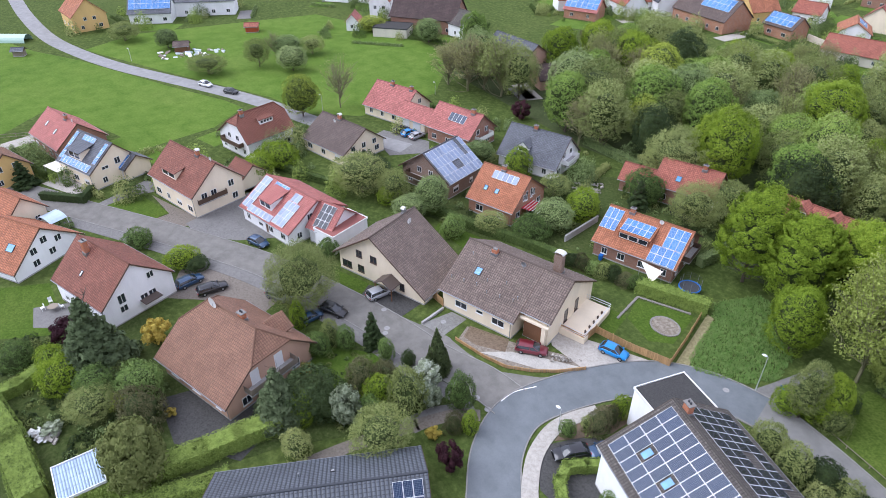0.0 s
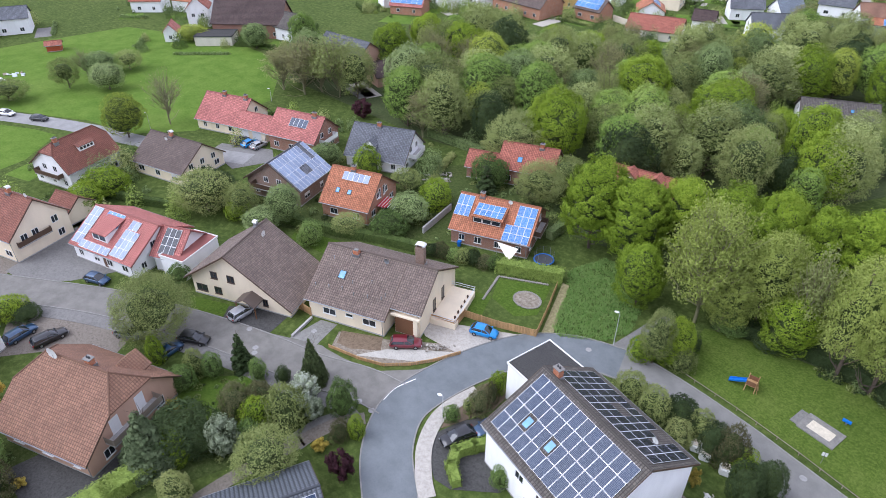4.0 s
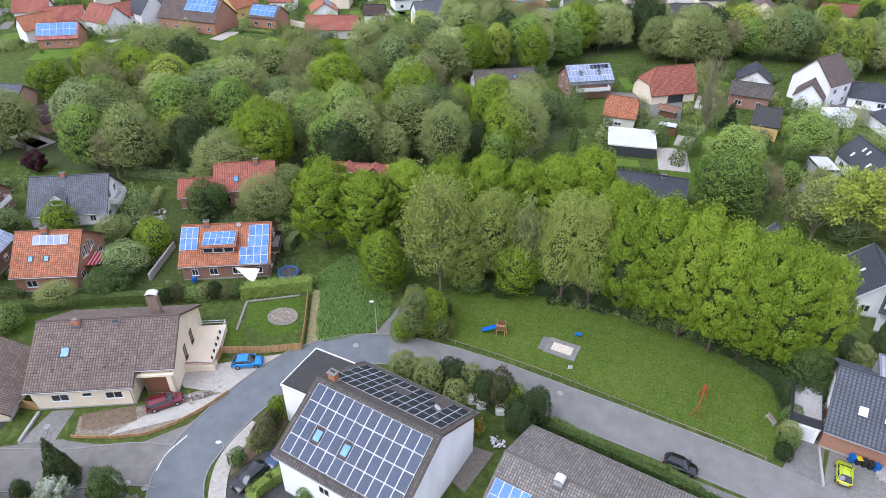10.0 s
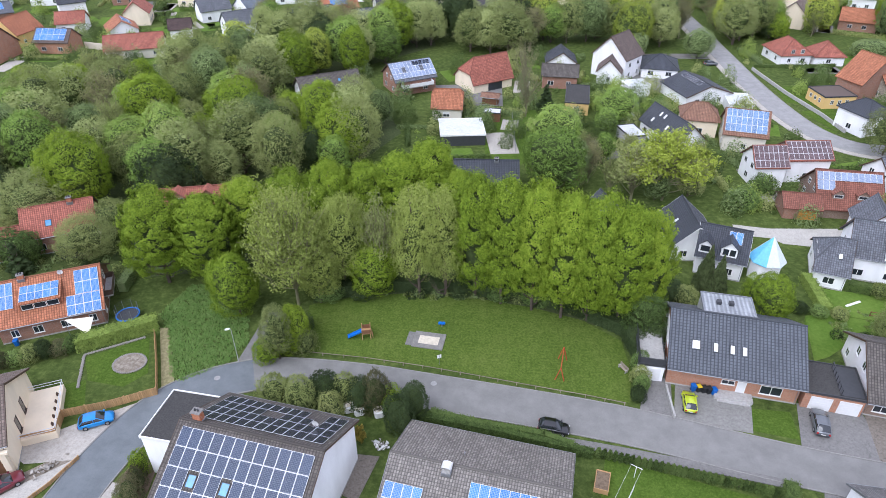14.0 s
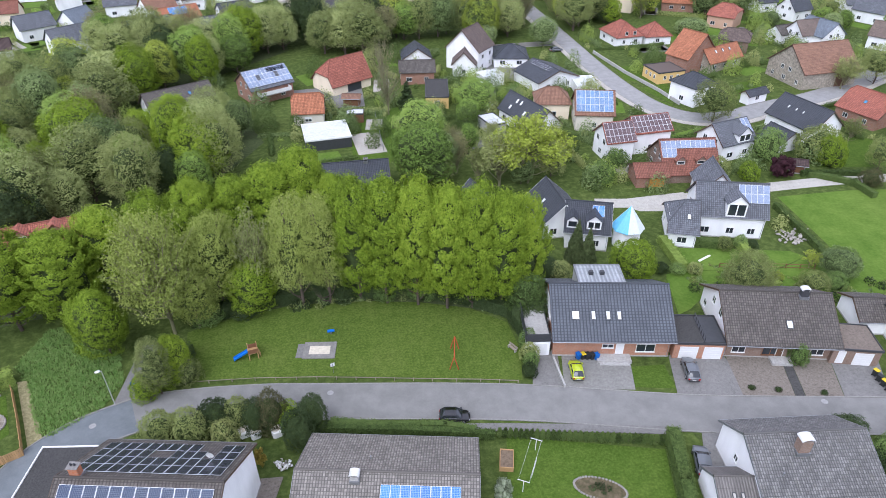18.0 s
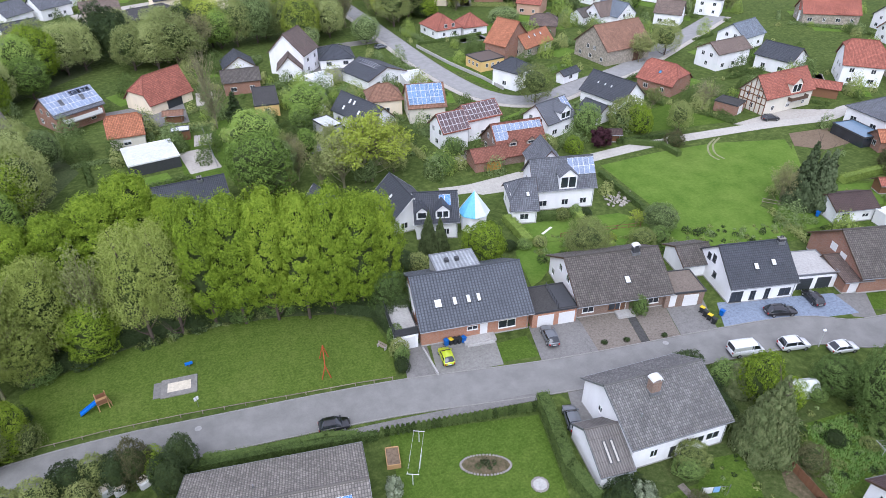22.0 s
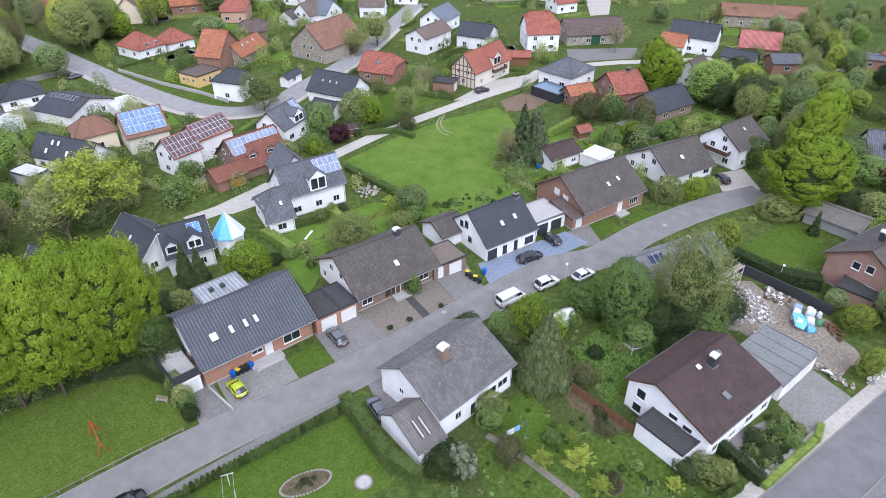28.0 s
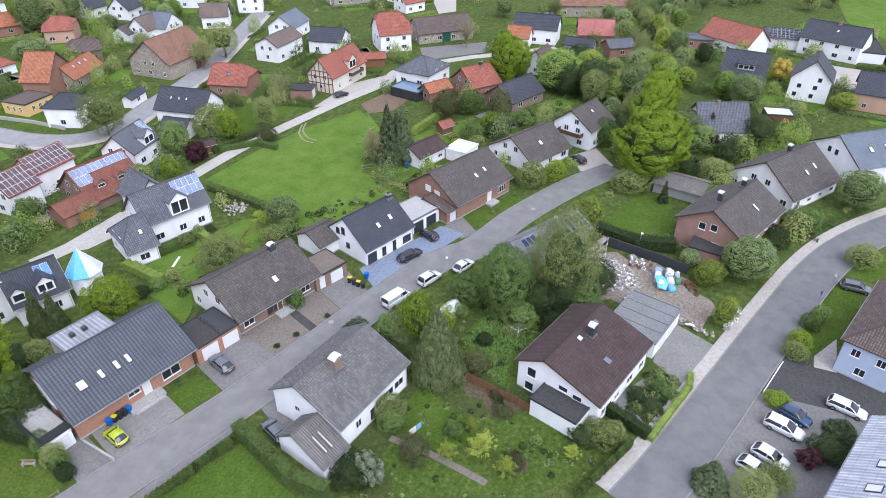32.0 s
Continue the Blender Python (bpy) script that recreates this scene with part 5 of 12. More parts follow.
# narrow pavement strip on the lower side of the long street
_bm = bmesh.new()
ribbon(_bm, smooth([(-3.3, 54.7), (6.2, 52.9), (20.0, 50.5), (33.8, 47.7), (36.4, 47.1)]), -0.9, 0.3, -0.1, 0.10)
tagged(mesh_ob("pavement", _bm, PAVED), "narrow grey pavement strip beside the street", "pavement", "", "structure")

# ---- meadows, lawns, yards ----
for _pts in ([(-179.9, -25.3), (-258.4, -27.1), (-239.1, -17.3), (-222.3, -5.4), (-185.6, 15.0), (-167.1, 26.2), (-160.3, 28.9), (-151.2, 19.9), (-146.8, 4.0), (-159.4, -1.8), (-184.0, -14.1), (-170.4, -25.1)], [(-232.6, -3.1), (-243.4, 13.3), (-240.8, 46.9), (-238.1, 75.5), (-198.7, 93.7), (-170.2, 95.3), (-145.4, 76.3), (-140.6, 53.2), (-149.1, 41.6), (-163.7, 37.2), (-197.2, 16.9)], [(83.5, 97.5), (97.8, 97.5), (114.1, 95.7), (130.3, 90.2), (124.9, 82.1), (100.7, 70.4), (101.8, 61.1), (91.1, 64.7), (80.5, 70.4), (82.1, 81.0)], [(322.5, -20.1), (331.9, -38.5), (285.0, -58.6), (265.2, -34.9), (284.2, -23.6)]):
    sheet("meadow", _pts, 0.012, MEADOW, "bright green meadow of spring grass", "meadow")
_played = False
for _pts in ([(-24.8, 75.8), (-17.5, 78.3), (-9.6, 79.6), (0.8, 78.8), (9.6, 76.9), (16.8, 74.2), (21.6, 70.0), (22.0, 64.0), (20.6, 58.3), (8.8, 60.7), (-2.5, 63.0), (-14.4, 64.6), (-23.6, 65.6)],
             [(16.2, 49.5), (34.2, 44.4), (31.0, 32.9), (14.2, 39.4), (15.0, 44.7)],
             [(-53.3, 62.7), (-46.2, 67.3), (-43.3, 60.3), (-45.5, 57.6), (-50.8, 58.5)], [(-54.9, 57.0), (-51.0, 58.6), (-48.4, 53.1), (-52.0, 54.1)],
             [(1.8, 149.1), (10.4, 152.2), (9.1, 123.8), (2.4, 122.9)], [(11.5, 157.8), (18.8, 157.4), (16.2, 133.4), (9.2, 125.1)],
             [(35.5, 58.1), (40.5, 57.7), (40.0, 53.3), (33.2, 54.8)], [(93.3, 43.8), (98.0, 41.6), (96.7, 37.7), (90.8, 40.7)], [(101.2, 40.2), (105.7, 38.9), (105.4, 34.7), (99.6, 37.2)],
             [(101.0, 19.8), (117.4, 16.2), (119.9, 9.9), (106.3, 7.2), (100.0, 11.4)], [(-123.8, -8.6), (-124.8, 0.1), (-115.3, 3.9), (-113.6, -0.2)], [(-62.9, 11.8), (-66.2, 17.4), (-61.0, 23.8), (-58.0, 20.2), (-57.6, 14.6)],
             [(-103.8, -23.6), (-101.5, -16.5), (-86.8, -14.7), (-90.1, -23.3)], [(-88.1, 47.1), (-79.8, 50.6), (-77.0, 46.6), (-86.1, 44.9)],
             [(49.8, 76.4), (61.2, 77.9), (58.7, 73.7), (48.0, 71.3)], [(38.0, 104.3), (47.6, 101.8), (41.5, 97.2)], [(82.7, 178.0), (95.4, 179.6), (91.6, 162.5), (81.4, 166.3)], [(82.5, 159.7), (91.6, 162.5), (89.9, 150.2), (85.6, 149.2)], [(106.9, 158.4), (118.8, 160.3), (113.7, 147.5), (105.3, 150.1)],
             [(98.0, 125.6), (120.5, 119.3), (127.5, 103.2), (100.3, 107.8)], [(191.6, -8.7), (189.5, -18.3), (178.9, -14.5), (177.4, -7.3)], [(84.5, -13.4), (100.9, -19.3), (103.4, -20.9), (98.5, -22.4), (81.8, -18.5)], [(107.0, -20.9), (115.6, -26.9), (106.2, -26.4), (106.0, -22.6)],
             [(41.7, 178.9), (58.0, 170.6), (54.7, 162.3), (39.1, 165.5)], [(80.2, 154.8), (86.3, 147.1), (81.5, 144.0), (76.9, 151.2)]):
    sheet("lawn", _pts, 0.024, LAWN if _played else PLAYLAWN, "mown green lawn of a garden" if _played else "worn mown lawn of a playground", "lawn")
    _played = True
for _pts in ([(-90.1, -23.3), (-91.5, -4.1), (-67.3, -1.7), (-61.0, 7.7), (-66.9, 19.2), (-49.3, 31.2), (-44.4, 26.7), (-48.4, 19.5), (-52.5, 6.7), (-53.3, -2.9), (-54.6, -11.7), (-59.1, -22.6)], [(38.6, 46.0), (61.6, 41.8), (70.5, 23.2), (59.4, 21.0), (55.7, 7.6), (61.6, 3.0), (43.7, 12.8), (32.7, 26.0), (42.1, 34.5)],
             [(-107.1, 39.3), (-99.1, 69.2), (-71.2, 104.7), (-54.2, 79.7), (-60.4, 68.2), (-69.8, 61.5), (-79.8, 50.6), (-97.7, 42.5)], [(54.2, 81.9), (67.7, 74.5), (98.8, 64.7), (101.2, 58.0), (77.7, 62.5), (52.4, 70.8)], [(119.4, 74.6), (167.2, 41.2), (139.1, 38.3), (99.7, 58.9)],
             [(157.5, 31.9), (187.0, -8.9), (166.5, -17.1), (138.1, 5.8), (129.8, 22.2)], [(-163.4, -24.9), (-126.0, 0.2), (-131.9, 20.6), (-112.5, 24.8), (-133.4, 6.7), (-149.2, -5.1)]):
    sheet("garden", _pts, 0.018, ROUGHLAWN if _pts[0][0] in (54.2, 119.4) else YARD, "planted garden ground with beds and rough grass", "garden")
for _pts in ([(-53.0, 81.7), (-31.9, 85.8), (-22.4, 78.3), (-3.6, 79.0), (11.1, 75.9), (24.3, 71.2), (32.1, 90.0), (20.7, 102.9), (-8.4, 114.9), (-46.1, 110.5), (-57.6, 93.8)], [(-156.5, 88.4), (-101.1, 89.5), (-80.5, 94.6), (-62.4, 101.5), (-41.8, 107.1), (-30.8, 113.1), (-17.7, 141.5), (-24.5, 160.5), (-44.0, 143.7), (-56.9, 166.1), (-13.9, 212.3), (-16.0, 227.5), (-85.1, 207.9), (-128.3, 169.2), (-163.0, 130.4), (-180.6, 109.1)]):
    sheet("woodland_floor", _pts, 0.018, WOODFLOOR, "dark leafy woodland floor", "ground")
sheet("lawn", [(112.4, 66.0), (119.5, 70.4), (133.0, 66.2), (138.6, 61.6), (134.0, 56.8), (126.0, 58.4), (119.8, 62.4)], 0.0265, MEADOW, "mown lawn behind a row of houses", "lawn")
for _pts in ([(50.2, 77.1), (53.4, 77.7), (58.3, 76.6), (63.1, 75.0), (70.0, 75.4), (75.9, 77.8), (77.3, 71.4), (77.2, 66.8), (70.2, 69.0), (61.6, 70.2), (55.0, 72.0), (49.9, 68.2), (47.4, 67.2)], [(55.6, 84.0), (62.3, 82.9), (67.3, 81.4), (74.3, 79.8), (75.9, 77.8), (69.2, 75.5), (62.3, 75.9), (57.2, 77.1), (54.1, 78.5)]):
    sheet("lawn", _pts, 0.0275 if _pts[0][1] < 74 else 0.0285, MEADOW, "bright mown lawn behind the long street", "lawn")
sheet("meadow", [(129.7, 87.4), (117.3, 73.3), (107.8, 59.9), (87.5, 61.8), (72.2, 66.0), (74.4, 74.2), (82.9, 71.0), (97.5, 65.5)], 0.0195, MEADOW, "bright green edge of a meadow behind gardens", "meadow")
sheet("bare_ground", [(134.0, 92.2), (147.0, 90.2), (145.3, 82.4), (134.1, 82.3), (129.4, 86.8)], 0.026, SOIL, "bare brown soil at the meadow's edge", "soil")
sheet("bare_ground", [(88.4, 19.8), (92.6, 18.6), (95.4, 14.7), (93.4, 11.6), (95.2, 8.0), (93.6, 5.4), (92.6, 2.2), (90.0, 1.2), (88.6, -1.8), (86.2, -3.4), (84.4, -2.0), (81.2, -1.6), (80.4, 2.2), (82.2, 4.4), (80.9, 9.3), (81.9, 12.1), (80.4, 14.5), (84.0, 17.5)], 0.03, RUBSOIL, "bare soil of a building site", "soil")
sheet("bare_ground", [(-60.4, 37.1), (-55.2, 40.5), (-53.3, 38.6), (-56.5, 35.8), (-58.8, 35.1)], 0.03, SOIL, "bare soil bed in a front garden", "soil")
for _pts in ([(56.6, 26.2), (57.4, 24.0), (56.4, 21.0), (55.9, 18.2), (54.6, 16.6), (53.2, 17.4), (51.9, 18.8), (52.6, 20.4), (53.9, 21.6), (53.4, 23.4), (54.6, 25.2)], [(47.4, 14.7), (47.9, 13.6), (47.0, 12.6), (45.6, 12.9), (45.1, 13.9), (45.9, 15.0)], [(56.6, 31.0), (58.0, 28.4), (56.4, 26.9), (53.8, 27.4), (52.9, 29.3), (54.4, 31.2)]):
    sheet("bare_ground", _pts, 0.026, LITTER, "leaf litter and bare soil in a rough garden", "soil")
for _pts in ([(55.0, 15.4), (51.6, 18.2), (50.2, 24.0), (46.0, 28.2), (40.2, 28.6), (36.4, 24.0), (43.0, 12.0), (46.5, 7.6), (54.0, 4.0)], [(57.9, 25.4), (57.0, 19.2), (61.8, 17.6), (70.0, 17.4), (71.8, 21.4), (69.6, 27.0), (62.0, 29.0)]):
    sheet("lawn", _pts, 0.0225, ROUGHLAWN, "unmown rough lawn with weeds", "lawn")
sheet("path", [(-49.4, 20.6), (-49.4, 25.2), (-47.9, 29.8), (-46.2, 29.6), (-46.9, 25.6), (-46.7, 21.4)], 0.03, PAVED, "worn grey garden path", "path")
sheet("flower_bed", [(-37.7, 35.4), (-39.0, 38.0), (-38.7, 39.7), (-39.5, 42.5), (-39.0, 44.8), (-38.4, 47.6), (-35.6, 45.0), (-35.3, 42.2), (-36.1, 40.0), (-36.7, 38.0)], 0.05, SOIL, "brown planted bed between a pavement and a yard", "flower bed")
sheet("path", [(59.9, 7.4), (66.9, 3.9), (66.0, 2.8), (61.6, 5.0), (58.6, 1.0), (57.4, 1.4)], 0.03, PAVED, "narrow paved walk between a house and its flower bed", "path")
sheet("bare_ground", [(-60.5, 36.7), (-54.4, 40.7), (-46.2, 47.8), (-45.3, 46.2), (-46.7, 42.5), (-48.4, 39.6), (-50.7, 37.0), (-53.9, 35.4), (-58.7, 34.1)], 0.0255, RUBSOIL, "gravelly soil of a front garden", "soil")
sheet("road", [(-79.6, 22.6), (-66.8, 29.4), (-59.6, 33.3), (-57.9, 33.2), (-54.2, 34.4), (-50.3, 35.9), (-47.2, 39.2), (-45.8, 41.2), (-44.2, 33.4), (-49.7, 31.8), (-57.3, 26.9), (-73.5, 19.0)], 0.0265, ASPHALT, "worn asphalt apron between the side street and the houses", "road")
sheet("road", [(-60.5, 33.0), (-54.2, 34.2), (-50.4, 36.0), (-47.0, 40.0), (-44.4, 46.5), (-40.3, 56.4), (-38.6, 57.0), (-41.2, 50.0), (-44.3, 42.0), (-45.8, 36.0), (-48.0, 33.0)], 0.0262, ASPHALT, "worn asphalt edge outside a low fence", "road")
sheet("lawn", [(-83.1, 24.8), (-76.8, 28.2), (-74.8, 25.9), (-79.0, 23.2)], 0.03, LAWN, "small front lawn beside a dark yard", "lawn")
# driveways and yards
for _i, (_pts, _m, _l) in enumerate((([(23.4, 63.0), (26.9, 62.9), (25.5, 55.7), (21.5, 56.3)], PAVED, "grey paved garage drive"), ([(27.5, 62.8), (36.6, 60.7), (34.7, 54.0), (25.6, 55.7)], CONCRETED, "worn concrete forecourt"),
                     ([(41.9, 59.3), (49.4, 57.9), (49.4, 49.6), (39.7, 52.1)], PAVED, "grey paved garage drive"), ([(49.7, 58.3), (56.9, 56.5), (54.3, 48.6), (47.9, 50.1)], PAVEBR, "brown gravel front bed"), ([(56.95, 56.5), (58.15, 56.2), (55.6, 48.3), (54.35, 48.6)], DARKYARD, "dark slab walk between two gravel beds"), ([(58.2, 56.2), (63.4, 54.9), (60.3, 47.2), (55.65, 48.3)], PAVEBR, "brown gravel front bed"), ([(63.4, 54.7), (69.8, 53.4), (65.9, 45.7), (60.3, 47.0)], PAVED, "dark grey paved garage drive"),
                     ([(71.0, 51.6), (89.3, 45.6), (88.6, 40.6), (67.5, 46.4)], PAVEB, "blue grey stone forecourt of a white house"), ([(89.0, 45.3), (94.2, 43.7), (90.0, 38.6), (87.1, 40.4)], PAVED, "grey drive beside a brick house"), ([(128.7, 33.3), (135.1, 29.4), (128.1, 23.6), (122.3, 29.2)], PAVE, "pale concrete drive at the street's end"),
                     ([(-54.5, 46.9), (-49.0, 50.8), (-38.9, 57.2), (-38.9, 55.8), (-42.5, 49.8), (-44.9, 46.1), (-51.3, 45.1)], PAVE, "pale concrete forecourt with a car"), ([(-64.4, 36.3), (-61.9, 37.4), (-60.4, 32.8), (-64.2, 30.9)], CONCRETED, "grey concrete forecourt pad"), ([(-53.0, 39.3), (-50.0, 42.4), (-45.5, 46.3), (-44.9, 46.1), (-48.4, 40.7), (-55.1, 35.4)], SANDY, "pale gravel bed in a front garden"),
                     ([(-76.5, 27.9), (-71.4, 34.5), (-68.4, 33.2), (-67.0, 29.0), (-74.1, 25.3)], DARKYARD, "dark asphalt yard beside a steep-roofed house"), ([(-109.6, 5.9), (-115.7, 18.9), (-96.6, 20.0), (-99.5, 12.7), (-104.7, 7.0)], PAVED, "grey paved yard"), ([(-123.7, -10.1), (-130.9, 1.9), (-124.5, 5.3), (-125.3, -0.9), (-123.3, -7.7)], PAVED, "dark asphalt drive"), ([(-123.7, 2.0), (-113.8, 6.7), (-113.5, 18.3), (-108.6, 5.7), (-113.6, -0.2), (-114.7, 3.8)], PAVEBR, "brownish paved yard by a cream house"),
                     ([(-63.8, -1.3), (-61.2, 3.4), (-61.3, 9.3), (-57.4, 10.3), (-55.6, 6.2), (-57.8, -1.4)], DARKYARD, "dark paved yard under a brick house"), ([(-67.3, -5.0), (-66.5, 3.1), (-59.9, 7.6), (-57.0, 8.5), (-52.8, 1.8), (-59.1, -4.5)], DARKYARD, "dark asphalt yard behind a brick house"), ([(-130.1, 54.6), (-119.4, 61.1), (-114.2, 58.4), (-117.2, 50.2), (-128.5, 51.0)], PAVED, "grey parking yard"), ([(-88.4, -0.6), (-95.9, 2.7), (-95.8, 7.1), (-88.1, 11.8), (-79.7, 14.4), (-77.9, 11.7), (-83.4, 7.1)], PAVEBR, "reddish paved parking yard"),
                     ([(-95.7, -18.9), (-94.3, -13.6), (-87.0, -12.5), (-90.6, -19.0)], PAVED, "grey paved terrace with garden chairs"),
                     ([(-37.6, 34.6), (-36.8, 37.9), (-35.5, 40.6), (-31.4, 39.4), (-26.2, 37.2), (-26.8, 34.0), (-30.8, 30.4), (-33.0, 30.0), (-35.6, 31.4)], DARKYARD, "dark asphalt and gravel parking yard"), ([(-14.5, 43.4), (-13.1, 48.5), (-10.2, 48.3), (-11.9, 42.1)], PAVEBR, "gravel side yard"),
                     ([(75.8, 3.6), (80.6, 2.5), (77.8, -4.2), (67.4, -1.7), (70.8, 3.4)], CONCRETED, "worn dark concrete garage yard"), ([(81.4, -13.2), (79.2, -25.0), (72.9, -24.6), (69.9, -9.7)], DARKYARD, "dark asphalt parking area"), ([(71.0, -9.3), (72.9, -24.6), (57.3, -20.2), (49.1, -4.1), (59.5, -6.2)], PAVED, "asphalt parking bay"),
                     ([(82.0, -16.4), (87.4, -19.2), (79.8, -19.2), (79.6, -16.4)], PAVE, "pale paved terrace"), ([(39.9, 46.5), (42.5, 46.4), (38.6, 38.0), (36.7, 38.9)], PAVED, "grey drive beside a white house"),
                     ([(126.2, 101.9), (145.6, 103.4), (158.9, 97.1), (149.7, 95.6), (134.6, 96.3)], PAVE, "pale gravel yard of a farmhouse"), ([(185.2, 102.3), (201.1, 85.4), (190.3, 81.2), (174.0, 95.0)], PAVED, "grey farmyard"), ([(272.2, 146.7), (285.7, 137.6), (234.0, 112.8), (227.6, 117.2)], PAVE, "pale paved farmyard"),
                     ([(49.6, 101.8), (66.2, 102.5), (65.6, 95.2), (54.6, 97.0)], SANDY, "pale gravel drive"), ([(42.5, 190.4), (67.8, 179.4), (59.0, 168.6), (45.5, 174.0)], PAVED, "dark paved yard between bungalows"), ([(-11.9, 174.9), (7.0, 177.0), (6.9, 159.9), (-9.3, 160.1)], PAVED, "grey yard of a farm"),
                     ([(-20.8, 285.1), (21.1, 300.1), (18.6, 279.4), (-13.8, 258.8)], PAVE, "pale car park far off"), ([(226.9, -13.5), (224.1, -31.6), (204.9, -25.2), (205.0, -15.4)], PAVE, "pale paved yard"))):
    sheet("driveway", _pts, 0.0275 + 0.005 * (_i % 4), _m, _l, "driveway")


# ---- houses: the near rows ----
def u_of(h, f):
    return (f - 0.5) * h.L


PAN = House("white house with a brown roof covered in solar panels", (-21.70, 41.79, -11.98, 16.11, 16.36, 6.43, 10.98, 0.06), WHITE, T_GREYBR, trim=TRIM_B)
_r = PAN.run()
PAN.solar(-PAN.L / 2 + 0.75, 0.7, 12, 4, skip=((2, 2), (5, 2)), pw=1.19, ph=1.92)
PAN.skylight(-PAN.L / 2 + 0.75 + 2.5 * 1.22, 0.7 + 2.5 * 1.95, 0.95, 1.3)
PAN.skylight(-PAN.L / 2 + 0.75 + 5.5 * 1.22, 0.7 + 2.5 * 1.95, 0.95, 1.3)
PAN.solar(PAN.L / 2 - 0.7, 1.0, 13, 4, 1, PV_BLACK, pw=1.08, ph=1.75, skip=((2, 2), (2, 3), (3, 3), (6, 2), (7, 2)))
PAN.chimney(-PAN.L / 2 + 1.9, 0.5, 0.9, 0.7, 1.6, side=1)
PAN.dish(PAN.L / 2 - 3.0, 4.5, 1)
for _u in (-1.5, 2, 5.5):
    PAN.window("s", _u, 4.4, 1.4, 1.2)
part_box(PAN.top, "terrace", -0.4, PAN.il, -PAN.iw - 3.2, -PAN.iw, -0.1, 2.2, PAVEP, "reddish paved raised terrace")
for _k in range(9):
    part_box(PAN.top, "baluster", -0.3 + _k * 0.5, -0.18 + _k * 0.5, -PAN.iw - 3.2, -PAN.iw - 3.08, 2.2, 3.0, TRIM_W)
part_box(PAN.top, "terrace_rail", -0.36, 4.0, -PAN.iw - 3.22, -PAN.iw - 3.06, 3.0, 3.1, TRIM_W)
for _u in (-4, 0, 4):
    PAN.window("n", _u, 1.6)
    PAN.window("n", _u, 4.3)
PAN.door("s", 0.3, 1.1)
ANX = FlatBlock("white flat-roofed annex with dark roofing felt", (-32.30, 47.77, -8.3, 5.75, 6.88), 6.2, WHITE, FELT, "annex", "annex", TRIM_W)
ANX.window("w", -0.9, 4.6, 0.8, 1.1, 0)
ANX.window("w", 0.6, 4.6, 0.8, 1.1, 0)
CORR = House("low bungalow with a weathered tiled roof and blue solar panels", (1.31, 42.55, -11.89, 19.32, 14.49, 2.80, 6.06, -0.16), WHITE, T_WEATHB, trim=ZINC)
CORR.solar(-0.5, 1.3, 8, 2, mat=PV_LIGHT)
CORR.solar(-9.3, 3.0, 4, 2, mat=PV_LIGHT)
CORR.chimney(-3.2, 0.8, 0.8, 0.8, 0.9, mat=CONCRETE, cap="cowl")
CORR.pipe(-2, 2.5, 1)
CORR.standard(3)
LFT = House("salmon brick house with a rust brown half-hipped tiled roof", (-68.26, 5.64, 24.26, 14.94, 14.92, 3.00, 8.99, 0.53), PINKISH, T_RUST, (0.42, 0.42), over=0.7)
LFT.chimney(1.6, 0.6, 0.9, 0.7, 1.2, side=1)
LFT.dish(-3.2, 0.6, -1, 0.8)
LFT.dormer(2.6, LFT.run(1) * 0.8, 3.6, 1.2, side=1, gable=True, panes=1)
LFT.window("e", -2.2, 4.1, 1.3, 2.1, 0, shutter=0.95)
LFT.window("e", 1.6, 4.1, 1.3, 2.1, 0, shutter=0.95)
LFT.balcony("e", -0.3, 2.9, 7.5, 1.5, rail=WOODG)
LFT.standard(5, up=False, sides="snw")
for _u in (-4, 0.5, 4):
    LFT.window("e", _u, 1.4, 1.4, 1.3)
WHT = House("white gabled house with a red brown tiled roof", (-92.66, -6.97, 26.28, 13.57, 11.99, 3.93, 8.93, -0.13), WHITE, T_REDBR, over=0.35)
WHT.chimney(-2.6, 1.6, 0.8, 0.7, 1.6)
WHT.skylight(-1.2, 4.6, 0.5, 0.9, glass=PALEGLASS)
for _u, _z, _w, _h2 in ((-2.6, 4.0, 1.2, 1.6), (2.4, 5.4, 1.1, 1.1), (0.6, 2.3, 1.2, 1.2), (2.0, 2.3, 1.2, 1.2), (-2.7, 2.3, 1.2, 1.1)):
    WHT.window("e", _u, _z, _w, _h2)
WHT.standard(6, sides="snw")
part_box(WHT.top, "porch_roof", WHT.il, WHT.il + 1.6, -0.2, 2.6, 2.0, 2.15, T_BROWN)
WH2 = House("white house with an orange tiled roof", (-111.98, -19.36, 38.22, 12.00, 13.48, 1.91, 7.00, -0.07), WHITE, T_ORANGE)
for _u, _z in ((-2.2, 3.6), (0, 4.6), (2.4, 3.6), (0.8, 2.0), (-2.4, 1.5)):
    WH2.window("e", _u, _z, 1.2, 1.2)
WH2.skylight(2.5, 4.4, 1.6, 1.4)
WH2.standard(7, sides="sn")
R0 = House("small house with an orange tiled roof", (-125.27, -21.35, 30, 11, 8, 3, 6.6, 0), CREAM, T_ORANGE)
R0.standard(8)
R00 = House("ochre house with a rust tiled roof", (-146.03, -24.02, 25, 12, 9, 3.4, 7.2, 0), YELLOW, T_RUST)
R00.standard(9)
R1 = House("house with a faded red tiled roof at the meadow", (-154.75, -10.30, 20.57, 14.66, 11.04, 3.55, 7.89, 0.07), BRICK, T_PINK)
R1.skylight(-3, 3.2, 0.7, 1.3, glass=PALEGLASS)
